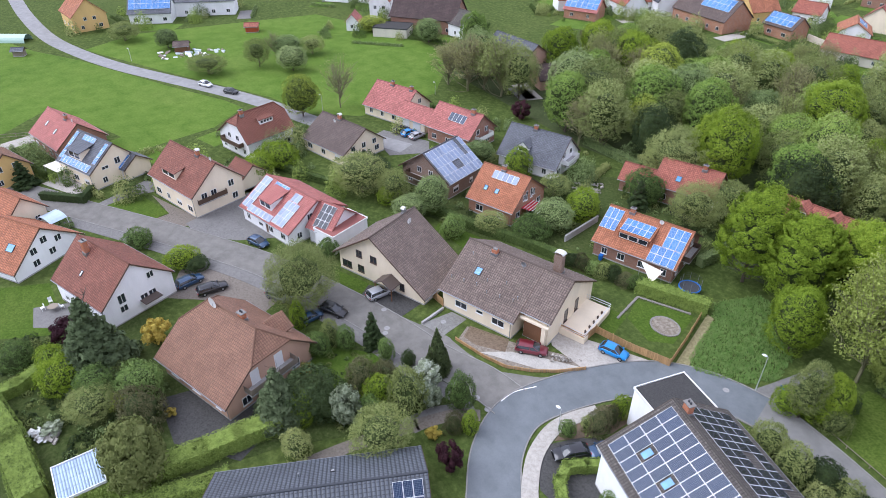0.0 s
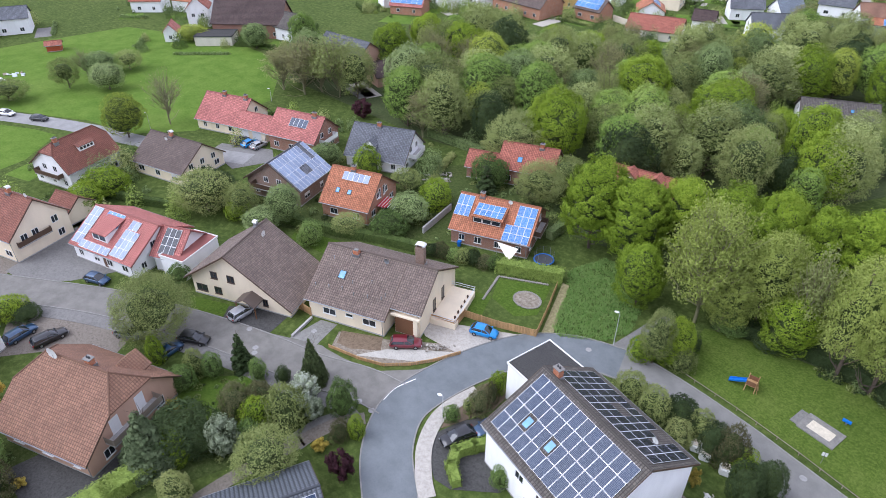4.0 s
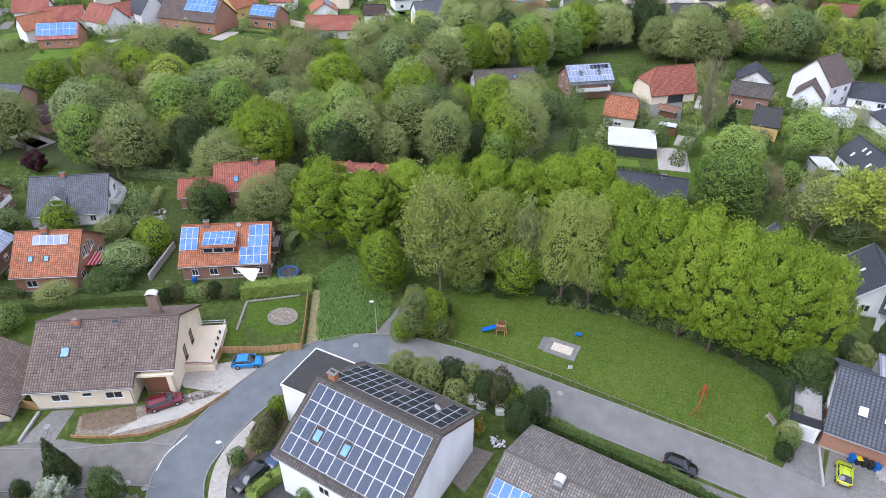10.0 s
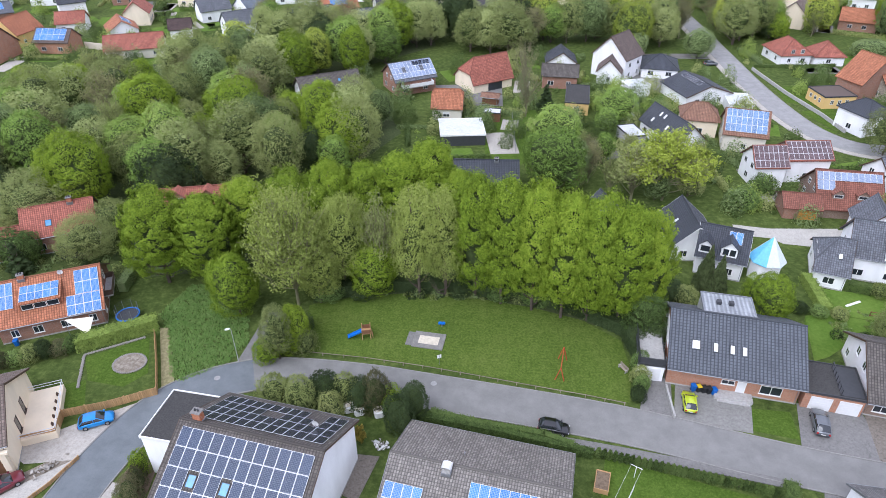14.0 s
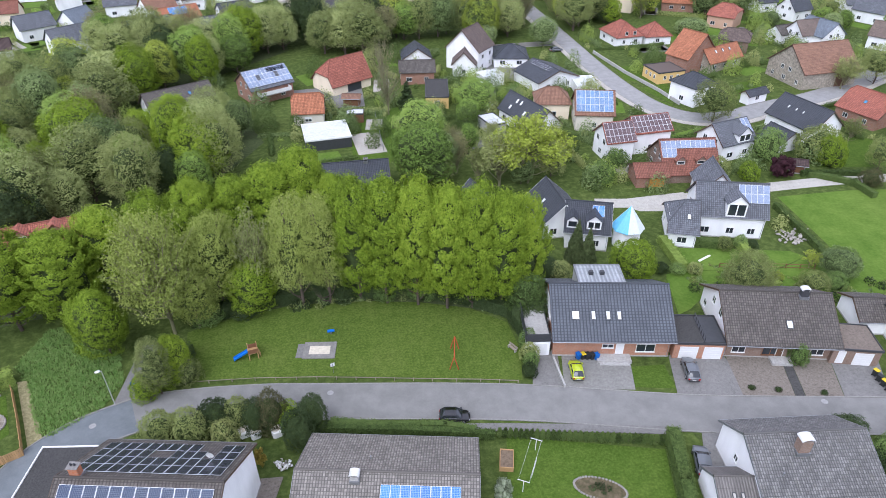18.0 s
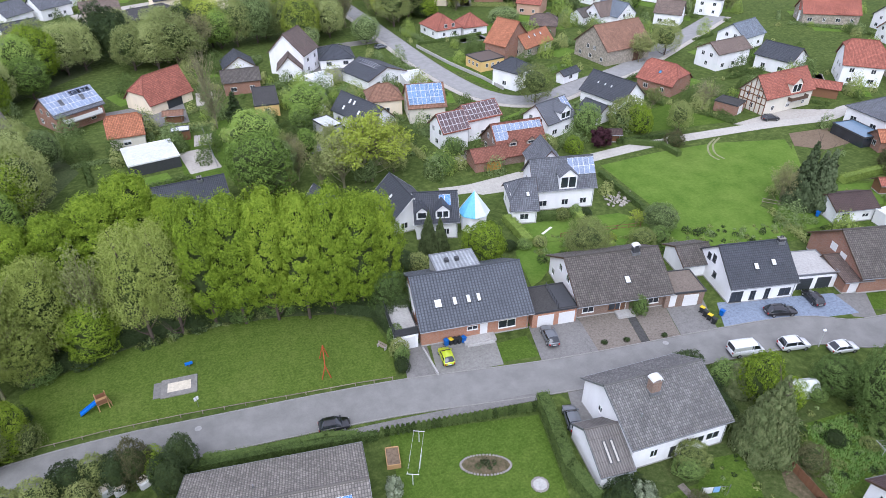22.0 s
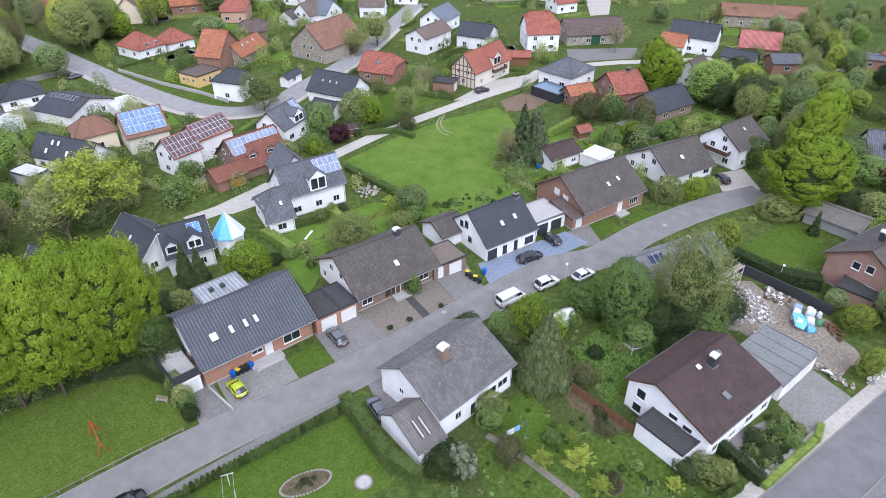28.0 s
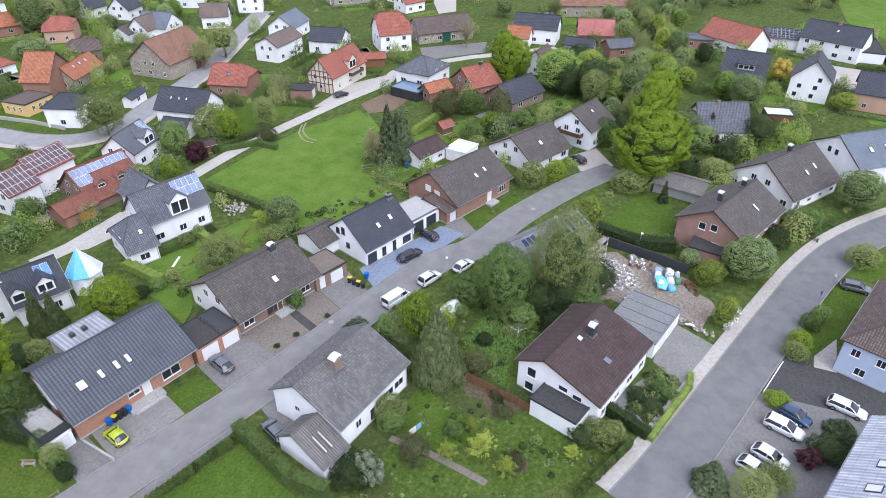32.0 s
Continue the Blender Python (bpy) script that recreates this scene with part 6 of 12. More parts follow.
R1.skylight(2, 3.8, 0.7, 1.3, glass=PALEGLASS)
R1.chimney(2.5, 0.3)
R1.dish(6, 0.5)
R1.standard(10)
R2 = House("cream house with a grey roof framed in blue solar panels", (-138.14, -5.71, 27.16, 12.10, 10.63, 3.75, 8.17, 0.91), CREAM, T_GREY, over=0.3)
R2.dormer(-0.8, R2.run() * 0.75, 4.2, 1.7)
for _u, _v, _nx, _ny in ((-R2.L / 2 + 0.3, 0.4, 1, 4), (-R2.L / 2 + 1.4, R2.run() - 1.75, 9, 1), (R2.L / 2 - 1.5, 0.6, 1, 3)):
    R2.solar(_u, _v, _nx, _ny, mat=PV_LIGHT, pw=1.05, ph=1.55)
R2.solar(-2.7, 0.4, 4, 1, mat=PV_LIGHT)
R2.window("e", -1.8, 3.9, 1.4, 0.7)
R2.window("e", 1.0, 4.4, 1.2, 1.4)
R2.standard(11, up=False)
R2G = House("low grey-roofed garage with blue solar panels", (-135.61, 0.11, -138.14, -5.71, 27.2, 5.5, 6.5, 2.6, 4.6, 0)[:2] + (27, 5.5, 6.5, 2.6, 4.8, 0), CREAM, T_GREY, category="garage", name="garage")
R2G.solar(-1.6, 0.5, 3, 2, mat=PV_LIGHT)
R2G.garage_door("s", 0)
R3 = House("cream house with a red brown tiled roof and loggia", (-119.07, 10.46, 21.12, 15.40, 11.50, 4.45, 9.39, 0.32), CREAM, T_REDBR)
R3.dormer(-1.4, R3.run() * 0.8, 4.6, 1.4)
R3.chimney(2.2, 0.2, cap="cowl")
R3.dish(6.6, 0.3)
R3.balcony("e", -1.5, 2.6, 6.0, 0.5)
for _u, _z in ((-3, 3.7), (-1, 3.7), (2.8, 4.2), (3.2, 1.4)):
    R3.window("e", _u, _z, 1.2, 1.3)
R3.standard(12, up=False, sides="snw")
R3G = House("red-brown-roofed garage wing of a cream house", (-119.93, 19.95, 20, 6, 6, 2.6, 4.8, 0), CREAM, T_REDBR, category="garage", name="garage")
R4 = House("white house with a red brown half-hipped roof", (-136.33, 26.62, 110.24, 12.52, 11.51, 3.96, 9.19, -1.32), WHITE, T_REDBR, (0.35, 0.35))
R4.dormer(0.5, R4.run() * 0.55, 3.4, 1.1, panes=4)
R4.chimney(-4, 0.4)
R4.balcony("w", 0, 2.7, 7, 1.2)
R4.standard(13)
R5 = House("cream house with a dark brown tiled roof", (-124.92, 42.72, 18.71, 14.42, 12.18, 2.82, 6.88, 0.56), CREAM, T_DARKBR)
R5.chimney(-1, 0.3, cap="cowl")
R5.dish(-1.2, 1.8)
for _u in (-3, 0, 3):
    R5.window("e", _u, 3.2, 1.1, 1.2)
R5.standard(14, up=False)
RED1 = House("cream house with a faded red roof", (-138.12, 61.98, 23.19, 12.84, 11.63, 2.57, 7.21, 0.10), CREAM, T_PINK)
RED1.chimney(-1, 0.3)
RED1.chimney(5, 0.3)
RED1.standard(15)
RED2 = House("brick house with a faded red roof and four solar panels", (-116.56, 67.78, 20.58, 12.85, 10.11, 3.51, 7.77, -0.00), BRICK, T_PINK)
RED2.solar(-1.6, 1.6, 4, 1, mat=PV_BLUE, pw=1.1, ph=2.0)
RED2.chimney(3.8, 0.4, 0.9)
RED2.balcony("e", 0, 2.6, 5, 1.4, rail=TRIM_W)
RED2.standard(16)
RED3 = House("red-roofed garage wing between two houses", (-128.31, 63.41, 22, 9, 7, 2.6, 5.2, 0), CREAM, T_PINK, category="garage", name="garage")
RED3.garage_door("s", -2)
RED3.garage_door("s", 1.5)
GRY = House("white house with a slate grey roof", (*(-98.67, 76.42, 26.04, 14.12, 6.28, 2.44, 7.18, 2.04)[:3], 14.0, 11.5, 2.6, 7.6, 0.2), WHITE, T_GREY)
GRY.dormer(-1.5, GRY.run() * 0.75, 2.4, 1.3, gable=True, panes=1)
GRY.chimney(-1, 0.3)
GRY.balcony("e", 0, 2.6, 5, 1.6, rail=TRIM_W)
GRY.standard(17)
PVH = House("brown brick house with a pale solar-panelled roof", (-101.49, 54.41, 111.34, 10.59, 13.25, 3.56, 8.06, 0.13), BRICKB, T_GREY, over=0.6)
PVH.solar(-PVH.L / 2 + 0.3, 0.3, 10, 4, mat=PV_PALE, pw=1.02, ph=1.95, skip=((8, 0), (8, 1), (4, 2), (5, 2)))
PVH.standard(18)
PVH.balcony("w", 0, 2.7, 8, 1.6)
OR1 = House("orange brick house with an orange tiled roof", (-86.79, 60.66, 23.48, 10.31, 12.30, 3.00, 7.84, -0.31), BRICKO, T_ORANGE)
OR1.solar(-2.2, 0.8, 5, 1, mat=PV_PALE, pw=1.05, ph=1.6)
OR1.skylight(-2.2, 4.6, 0.8, 1.0)
OR1.skylight(0.2, 4.6, 0.8, 1.0)
OR1.chimney(-0.5, 0.3)
OR1.standard(19)
OR1.window("e", -0.8, 4.2, 0.7, 1.9, 0)
OR1.window("e", 0.8, 4.2, 0.7, 1.9, 0)
DRK = House("cream house with a steep dark brown roof and timber porch", (-77.66, 33.98, 115.76, 11.22, 18.75, 1.78, 9.05, 1.06), CREAM, T_BROWN, over=0.8, e2=3.25, eave=0.8)
DRK.dish(2.2, 2.0, -1, 0.5)
DRK.chimney(3.4, 0.5, 0.6, 0.5, 1.0, side=1, mat=ZINC, cap="cowl")
for _u, _z, _w in ((-4.2, 4.4, 1.2), (-1.2, 4.4, 1.3), (-4.0, 1.6, 1.3), (4.4, 1.6, 0.9), (-7.0, 1.4, 2.0)):
    DRK.window("w", _u, _z, _w, 1.3, col=TRIM_B)
DRK.standard(20, up=False, sides="ne")
DRK.door("w", 2.4)
_p = part_box(DRK.top, "porch_beam", -DRK.il - 2.2, -DRK.il, -3.8, -3.65, 2.2, 2.4, WOODB)
_bm = bmesh.new()
slab(_bm, [(-DRK.il - 2.4, -2.4, 3.3), (-DRK.il, -2.4, 3.3), (-DRK.il, -4.2, 2.3), (-DRK.il - 2.4, -4.2, 2.3)], 0.12)
slab(_bm, [(-DRK.il - 2.4, -2.4, 3.3), (-DRK.il - 2.4, -0.6, 2.3), (-DRK.il, -0.6, 2.3), (-DRK.il, -2.4, 3.3)], 0.12)
bmesh.ops.recalc_face_normals(_bm, faces=_bm.faces)
part("porch_roof", _bm, T_BROWN, DRK.top)
for _y in (-4.0, -0.8):
    part_box(DRK.top, "porch_post", -DRK.il - 2.2, -DRK.il - 2.06, _y - 0.07, _y + 0.07, 0, 2.3, WOODB)
BRN = House("cream bungalow with a broad brown tiled roof", (-63.80, 45.15, 23.90, 13.17, 16.01, 3.46, 8.27, -0.08), CREAM, T_BROWN, over=0.5)
BRN.skylight(-2.3, 4.3, 1.1, 1.3)
BRN.chimney(-1.5, 0.7, 0.9, 0.7, 0.9, cap="bare")
BRN.dish(3.7, 1.3, -1, 0.45, ZINC)
for _k in range(6):
    BRN.pipe(-5.6 + _k * 2.1, 6.9 - 0.25 * (_k % 3))
for _u, _v in ((-4.6, 2.2), (-0.2, 5.2), (2.6, 4.4), (5.3, 5.8)):
    BRN.pipe(_u, _v)
BRN.window("s", -2.7, 1.9, 2.1, 1.1, 1)
BRN.window("s", 0.6, 2.2, 1.2, 0.6, 0)
BRN.window("s", 3.8, 1.9, 2.1, 1.1, 1)
BRN.standard(21, sides="nw")
BRW = House("porch bay of a cream bungalow under the same brown roof", (-55.97, 49.60, 23.90, 4.765, 14.20, 4.55, 8.27, -0.98), CREAM, T_BROWN, over=0.42, e2=3.46, category="house wing")
BRW.chimney(-1.3, 2.4, 1.3, 0.9, 2.4, mat=BRICKB, side=1, cap="cowl")
BRW.window("e", -1.6, 2.3, 1.0, 2.2, 0, col=TRIM_B)
BRW.window("e", 1.6, 2.3, 1.0, 2.2, 0, col=TRIM_B)
part_box(BRW.top, "porch_panel", -1.9, 0.9, -BRW.iw - 0.06, -BRW.iw, 0.1, 3.3, WOODB, "brown timber porch wall")
part_box(BRW.top, "porch_pillar", 1.2, 1.8, -7.3, -6.7, -0.1, 3.6, CREAM)
part_box(BRW.top, "porch_beam", -2.3, 2.2, -7.4, -6.9, 3.5, 3.8, CREAM)
part_box(BRW.top, "terrace", BRW.il, BRW.il + 3.9, -3.2, 5.2, -0.3, 1.0, CREAM)
for _k in range(5):
    _bm = bmesh.new()
    tube(_bm, (BRW.il + 3.4, -1.9 + _k * 1.3, 1.0), (BRW.il + 3.4, -1.9 + _k * 1.3, 1.35), 0.14, 0.18, 8)
    tube(_bm, (BRW.il + 3.4, -1.9 + _k * 1.3, 1.35), (BRW.il + 3.4, -1.9 + _k * 1.3, 1.6), 0.16, 0.05, 7)
    part("plant_pot", _bm, TRIM_B, BRW.top)
for _b in ((0, 3.9, 5.14, 5.2), (0, 3.9, -3.2, -3.14), (3.84, 3.9, -3.14, 5.14)):
    for _z in (1.45, 1.85):
        part_box(BRW.top, "terrace_rail", BRW.il + _b[0], BRW.il + _b[1], _b[2], _b[3], _z, _z + 0.05, ALU)
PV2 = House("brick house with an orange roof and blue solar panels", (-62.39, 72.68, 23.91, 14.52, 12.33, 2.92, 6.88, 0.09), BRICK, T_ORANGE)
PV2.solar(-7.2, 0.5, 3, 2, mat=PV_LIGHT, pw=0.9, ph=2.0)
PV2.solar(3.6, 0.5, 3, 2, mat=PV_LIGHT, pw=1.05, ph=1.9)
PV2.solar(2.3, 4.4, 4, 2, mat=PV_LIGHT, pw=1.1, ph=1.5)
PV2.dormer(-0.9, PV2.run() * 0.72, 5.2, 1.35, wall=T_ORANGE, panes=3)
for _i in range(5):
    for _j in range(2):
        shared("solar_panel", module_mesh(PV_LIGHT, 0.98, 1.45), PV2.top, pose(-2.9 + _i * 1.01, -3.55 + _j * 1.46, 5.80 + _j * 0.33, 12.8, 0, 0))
PV2.chimney(-3.2, 0.2)
PV2.dish(2.0, 1.0)
PV2.standard(22)
PV2.balcony("e", 0, 2.6, 5, 1.3)
OR2 = House("brick house with a red tiled roof among trees", (-72.29, 92.69, 25.08, 11.66, 9.73, 3.49, 7.21, -0.01), BRICK, T_RED)
OR2.chimney(2.2, 0.4)
OR2.skylight(-1.5, 3.6, 1.0, 1.2)
OR2.standard(23)
part_box(OR2.top, "conservatory", -0.5, 3.5, -OR2.iw - 3.2, -OR2.iw, -0.1, 2.6, GLASS)
for _k in range(5):
    part_box(OR2.top, "conservatory_bar", -0.55 + _k, -0.45 + _k, -OR2.iw - 3.26, -OR2.iw, 2.6, 2.68, TRIM_D)
OR2L = House("low red-roofed wing of a brick house", (-79.56, 87.09, 25, 7, 6, 2.6, 5.2, 0), BRICK, T_RED, category="house wing")
HID = House("red-roofed house hidden behind trees", (-49.11, 96.73, 12.38, 12.79, 10.00, 5.00, 8.76, 0.00), BRICK, T_RED)
HID.dormer(-2.5, HID.run() * 0.5, 2.4, 1.4, gable=True, panes=1)
HID.dormer(2.5, HID.run() * 0.5, 2.4, 1.4, gable=True, panes=1)
HID.standard(24)
RPV = House("white house with a faded red roof and solar panels", (-101.37, 23.93, 19.28, 14.72, 13.31, 2.91, 6.80, 0.12), WHITE, T_PINK, trim=T_PINK)
RPV.solar(-7.0, 0.3, 2, 4, mat=PV_PALE, pw=1.05, ph=1.7)
RPV.dormer(-1.4, RPV.run() * 0.72, 3.4, 1.5)
RPV.solar(-3.6, 0.3, 4, 2, mat=PV_LIGHT, pw=0.95, ph=1.3)
RPV.solar(-5.0, RPV.run() - 1.5, 6, 1, mat=PV_PALE, pw=1.1, ph=1.3)
RPV.solar(2.2, 0.6, 2, 1, mat=PV_PALE)
RPV.solar(2.0, 2.4, 3, 3, mat=PV_PALE, pw=1.05, ph=1.6)
RPV.standard(25)
RPV.door("s", 0.5)
RPV2 = House("white lower wing with a faded red roof and dark solar panels", (-92.83, 28.59, 27.70, 5.54, 8.75, 3.00, 6.38, -0.04), WHITE, T_PINK, trim=T_PINK, category="house wing")
RPV2.solar(-1.4, 0.4, 3, 3, mat=PV_BLACK, pw=0.95, ph=1.45)
RPV3 = FlatBlock("white flat garage behind a red-roofed house", (-90.61, 29.02, 112.7, 8.02, 4.67), 3.6, WHITE, T_PINK, edge=TRIM_W)
FGR = House("long house with a grey glazed tile roof and solar panels", (-40.80, 7.58, 70.48, 22.50, 11.74, 3.00, 6.40, -0.10), WHITE, T_BLUE)
FGR.solar(7.5, 0.6, 3, 2, mat=PV_BLUE)
FGR.pipe(-2, 3, 1)
FGR.skylight(1.5, 3.2, 0.5, 0.5, 1, PALEGLASS)
FGR.standard(26)

RUSTFELT = ground_mat("rusty_gravel_roof", (0.13, 0.108, 0.088), (0.2, 0.168, 0.14), scale=0.5, fine=4, grain=0.4)

# ---- houses along the long street ----
SKY = House("orange brick house with a blue grey glazed roof", (34.90, 66.44, -10.67, 16.74, 14.24, 3.63, 8.04, 0.13), BRICKO, T_BLUE, over=0.4, trim=TRIM_D, eave=1.15)
for _f, _w in ((0.20, 1.1), (0.345, 0.65), (0.465, 0.65), (0.555, 0.65)):
    SKY.skylight(u_of(SKY, _f), SKY.run() * 0.56, _w, 1.3, glass=PALEGLASS)
SKY.pipe(u_of(SKY, 0.27), 1.0)
SKY.window("s", u_of(SKY, 0.78), 1.6, 2.6, 1.4, 1)
SKY.window("s", u_of(SKY, 0.47), 1.9, 1.6, 0.7, 1)
SKY.door("s", u_of(SKY, 0.57), 1.1, col=DOOR_W)
SKY.standard(27, sides="nwe")
part_box(SKY.top, "entrance_steps", u_of(SKY, 0.38), u_of(SKY, 0.66), -SKY.iw - 1.5, -SKY.iw, -0.1, 0.45, CONCRETE)
part_box(SKY.top, "entrance_step_lower", u_of(SKY, 0.40), u_of(SKY, 0.64), -SKY.iw - 1.9, -SKY.iw - 1.5, -0.1, 0.22, CONCRETE)
part_box(SKY.top, "white_wall_end", -SKY.il - 0.05, -SKY.il, -2.0, 5.0, 2.6, 5.2, WHITE)
SKYD = FlatBlock("white rear block with a standing seam metal roof", (34.65, 69.50, -9.6, 6.47, 4.19), 7.6, GREYWALL, SEAMF, "roof block", "rear_block", ZINC)
SKYD.pipes = [part_box(SKYD.top, "roof_vent", _x - 0.3, _x + 0.3, -0.3, 0.3, 7.55, 8.1, TRIM_D) for _x in (-1.2, 0.4)]
SKYG = FlatBlock("white garage with a railed roof terrace", (24.40, 65.95, -8.0, 3.29, 7.09), 2.8, WHITE, CONCRETE)
SKYG.garage_door("s", 0, 2.5)
for _b in ((-1, 1, -1, -0.96), (-1, -0.97, -1, 1)):
    part_box(SKYG.top, "terrace_railing", _b[0] * SKYG.il, _b[1] * SKYG.il, _b[2] * SKYG.iw, _b[3] * SKYG.iw, 2.9, 3.8, TRIM_D)
GAR2 = FlatBlock("double garage with a flat roof and white doors", (46.01, 60.86, -12.0, 6.82, 5.83), 2.8, BRICKO, FELT)
GAR2.garage_door("s", -GAR2.L * 0.2, 2.5)
GAR2.garage_door("s", GAR2.L * 0.28, 2.5)
part_box(GAR2.top, "terrace_floor", 0.6, GAR2.il - 0.1, -GAR2.iw + 0.3, GAR2.iw - 0.2, 2.8, 2.86, TRIM_D)
for _k in range(7):
    part_box(GAR2.top, "rail_post", 0.5, 0.58, -GAR2.iw + 0.2 + _k * 0.85, -GAR2.iw + 0.26 + _k * 0.85, 2.75, 3.75, TRIM_D)
part_box(GAR2.top, "handrail", 0.5, 0.58, -GAR2.iw + 0.2, -GAR2.iw + 5.36, 3.75, 3.81, TRIM_D)
H2 = House("white house with brick front and mossy grey brown roof", (57.74, 61.97, -13.08, 15.44, 13.84, 2.91, 7.04, 0.03), WHITE, T_GREYBR, over=0.45, eave=1.0)
H2.chimney(u_of(H2, 0.74), 0.6, 1.0, 0.8, 1.3, mat=TRIM_D, cap="cowl")
H2.skylight(u_of(H2, 0.57), H2.run() * 0.6, 0.9, 1.2, glass=PALEGLASS)
for _f in (0.14, 0.82):
    H2.window("s", u_of(H2, _f), 1.5, 1.8, 1.3)
H2.window("s", u_of(H2, 0.42), 1.4, 2.2, 1.6, 1, col=WOODB)
H2.door("s", u_of(H2, 0.5))
H2.standard(28, sides="nwe")
part_box(H2.top, "doorstep", u_of(H2, 0.42), u_of(H2, 0.6), -H2.iw - 1.6, -H2.iw, -0.1, 0.4, CONCRETE)
part_box(H2.top, "brick_front", -H2.il + 0.02, H2.il - 0.02, -H2.iw - 0.012, -H2.iw, 0.22, H2.e - 0.45, BRICKB)
GAR3 = FlatBlock("low garage with a rust flat roof and white door", (66.41, 55.77, -16.0, 6.21, 5.30), 2.7, BRICKB, RUSTFELT)
GAR3.garage_door("s", 1.0)
GAR3.door("s", -1.9, col=DOOR_W)
H3 = House("white house with an anthracite tiled roof", (78.86, 54.35, -15.46, 11.39, 11.23, 3.03, 7.37, 0.07), WHITE, T_BLACK, over=0.3, trim=TRIM_D)
H3.skylight(-0.6, H3.run() * 0.55, 0.8, 1.1, glass=PALEGLASS)
H3.skylight(2.4, H3.run() * 0.5, 0.8, 1.1, glass=PALEGLASS)
H3.chimney(4.6, 0.4, 0.9, 0.7, 1.0, mat=TRIM_D)
for _u, _w, _h2 in ((-4.3, 2.0, 1.9), (-1.6, 0.9, 1.6), (0.8, 0.8, 1.9), (3.8, 1.9, 1.3)):
    H3.window("s", _u, 1.3, _w, _h2, 1, col=TRIM_D)
H3.window("w", -0.5, 4.6, 0.9, 1.3, 0, col=TRIM_D)
H3.window("w", -1.9, 4.2, 0.9, 1.1, 0, col=TRIM_D)
H3.window("w", 0.5, 2.2, 0.9, 1.0, 0, col=TRIM_D)
H3.standard(29, sides="ne")
GAR4 = FlatBlock("white flat-roofed double garage with dark doors", (88.11, 50.79, -17.1, 7.42, 6.08), 2.9, WHITE, CONCRETE, edge=ZINC)
GAR4.garage_door("s", -1.6, 2.4, col=DOOR_D)
GAR4.garage_door("s", 1.6, 2.4, col=DOOR_D)
H3B = House("dark-roofed rear wing between two houses", (73.70, 61.17, -13, 6, 7, 2.6, 4.4, 0), WHITE, T_GREYBR, category="house wing")
H4 = House("red brick house with a brown tiled roof", (101.83, 47.90, -16.93, 16.46, 13.79, 3.14, 7.66, 0.22), BRICK, T_GREYBR)
H4.skylight(0.6, H4.run() * 0.55, 0.8, 1.1, glass=PALEGLASS)
H4.skylight(3.4, H4.run() * 0.5, 0.8, 1.1, glass=PALEGLASS)
H4.window("s", 5.2, 1.6, 2.2, 1.4, 3)
H4.door("s", 1.5, 1.2, col=DOOR_W)
H4.window("w", -1.0, 4.0, 1.4, 1.3, 0, shutter=0.95)
H4.window("w", 1.4, 3.6, 1.4, 1.3, 0, shutter=0.95)
H4.standard(30, sides="ne")
part_box(H4.top, "doorstep", 0.2, 2.8, -H4.iw - 1.6, -H4.iw, -0.1, 0.4, CONCRETE)
GAR5 = House("garage lean-to with a dark tiled roof", (93.17, 47.30, -17, 5.0, 7.0, 2.5, 3.6, 2.6), BRICK, T_DARKBR, category="garage", name="garage")
GAR5.garage_door("s", 0)
H5 = House("white house with a grey brown roof", (124.20, 41.72, -20.28, 13.21, 13.44, 2.54, 6.64, -0.19), WHITE, T_GREYBR)
H5.skylight(-0.5, H5.run() * 0.5, 1.0, 1.2, glass=PALEGLASS)
H5.standard(31)
H6 = House("white and brick house with a dark roof", (138.65, 33.88, -14.85, 10.66, 10.41, 4.77, 8.46, 0.47), WHITE, T_GREYBR)
H6.skylight(0.5, 2.4, 0.7, 1.0, glass=PALEGLASS)
H6.window("w", 1.0, 6.0, 1.1, 1.2)
H6.balcony("w", 0, 3.0, 6, 1.5)
H6.standard(32)
HSM = House("small white annex with a brown tiled roof", (112.17, 61.74, -15, 9, 7, 2.8, 4.6, 0), WHITE, T_MAROON, category="outbuilding")
HSM.standard(33)
TENT = FlatBlock("white canopy roof in a garden", (117.21, 54.70, -95.5, 4.88, 5.60), 2.6, WHITE, PALEROOF, "canopy", "canopy", TRIM_W)
GREY2 = House("white house with a weathered grey slate roof", (*(45.90, 37.61, -6.68, 13.51, 11.74, 3.99, 6.73, 1.62)[:5], 4.2, 7.4, 1.2), WHITE, T_WEATH, over=0.4, trim=ZINC)
GREY2.chimney(-1.2, 2.0, 1.2, 1.0, 1.5, mat=BRICKB, cap="cowl")
GREY2.pipe(-4, 4.5)
GREY2.window("w", 2.2, 2.2, 1.1, 1.4)
GREY2.window("w", -1.5, 3.0, 0.8, 0.9)
for _u, _w in ((-3.4, 1.0), (0.4, 1.2), (2.4, 2.0), (4.6, 1.8)):
    GREY2.window("s", _u, 2.0, _w, 1.2, 1)
GREY2.door("s", -0.8, col=DOOR_D)
GREY2.standard(34, sides="ne")
EXT = House("white lean-to wing with a mossy corrugated roof", (37.07, 35.62, -10.77, 4.25, 7.83, 2.40, 4.56, 1.12), WHITE, CORRUB, over=0.15, trim=ZINC, category="house wing")
for _u in (-0.45, 0.45):
    EXT.skylight(_u, 3.0, 0.42, 2.6, glass=PALESHEET)
MAR = House("white house with a maroon tiled roof", (63.81, 11.44, -12.87, 14.77, 12.26, 4.25, 6.9, 1.95), WHITE, T_MAROON, over=0.4, e2=4.56)
MAR.chimney(1.2, 2.0, 0.9, 0.8, 1.5, mat=TRIM_D, cap="cowl")
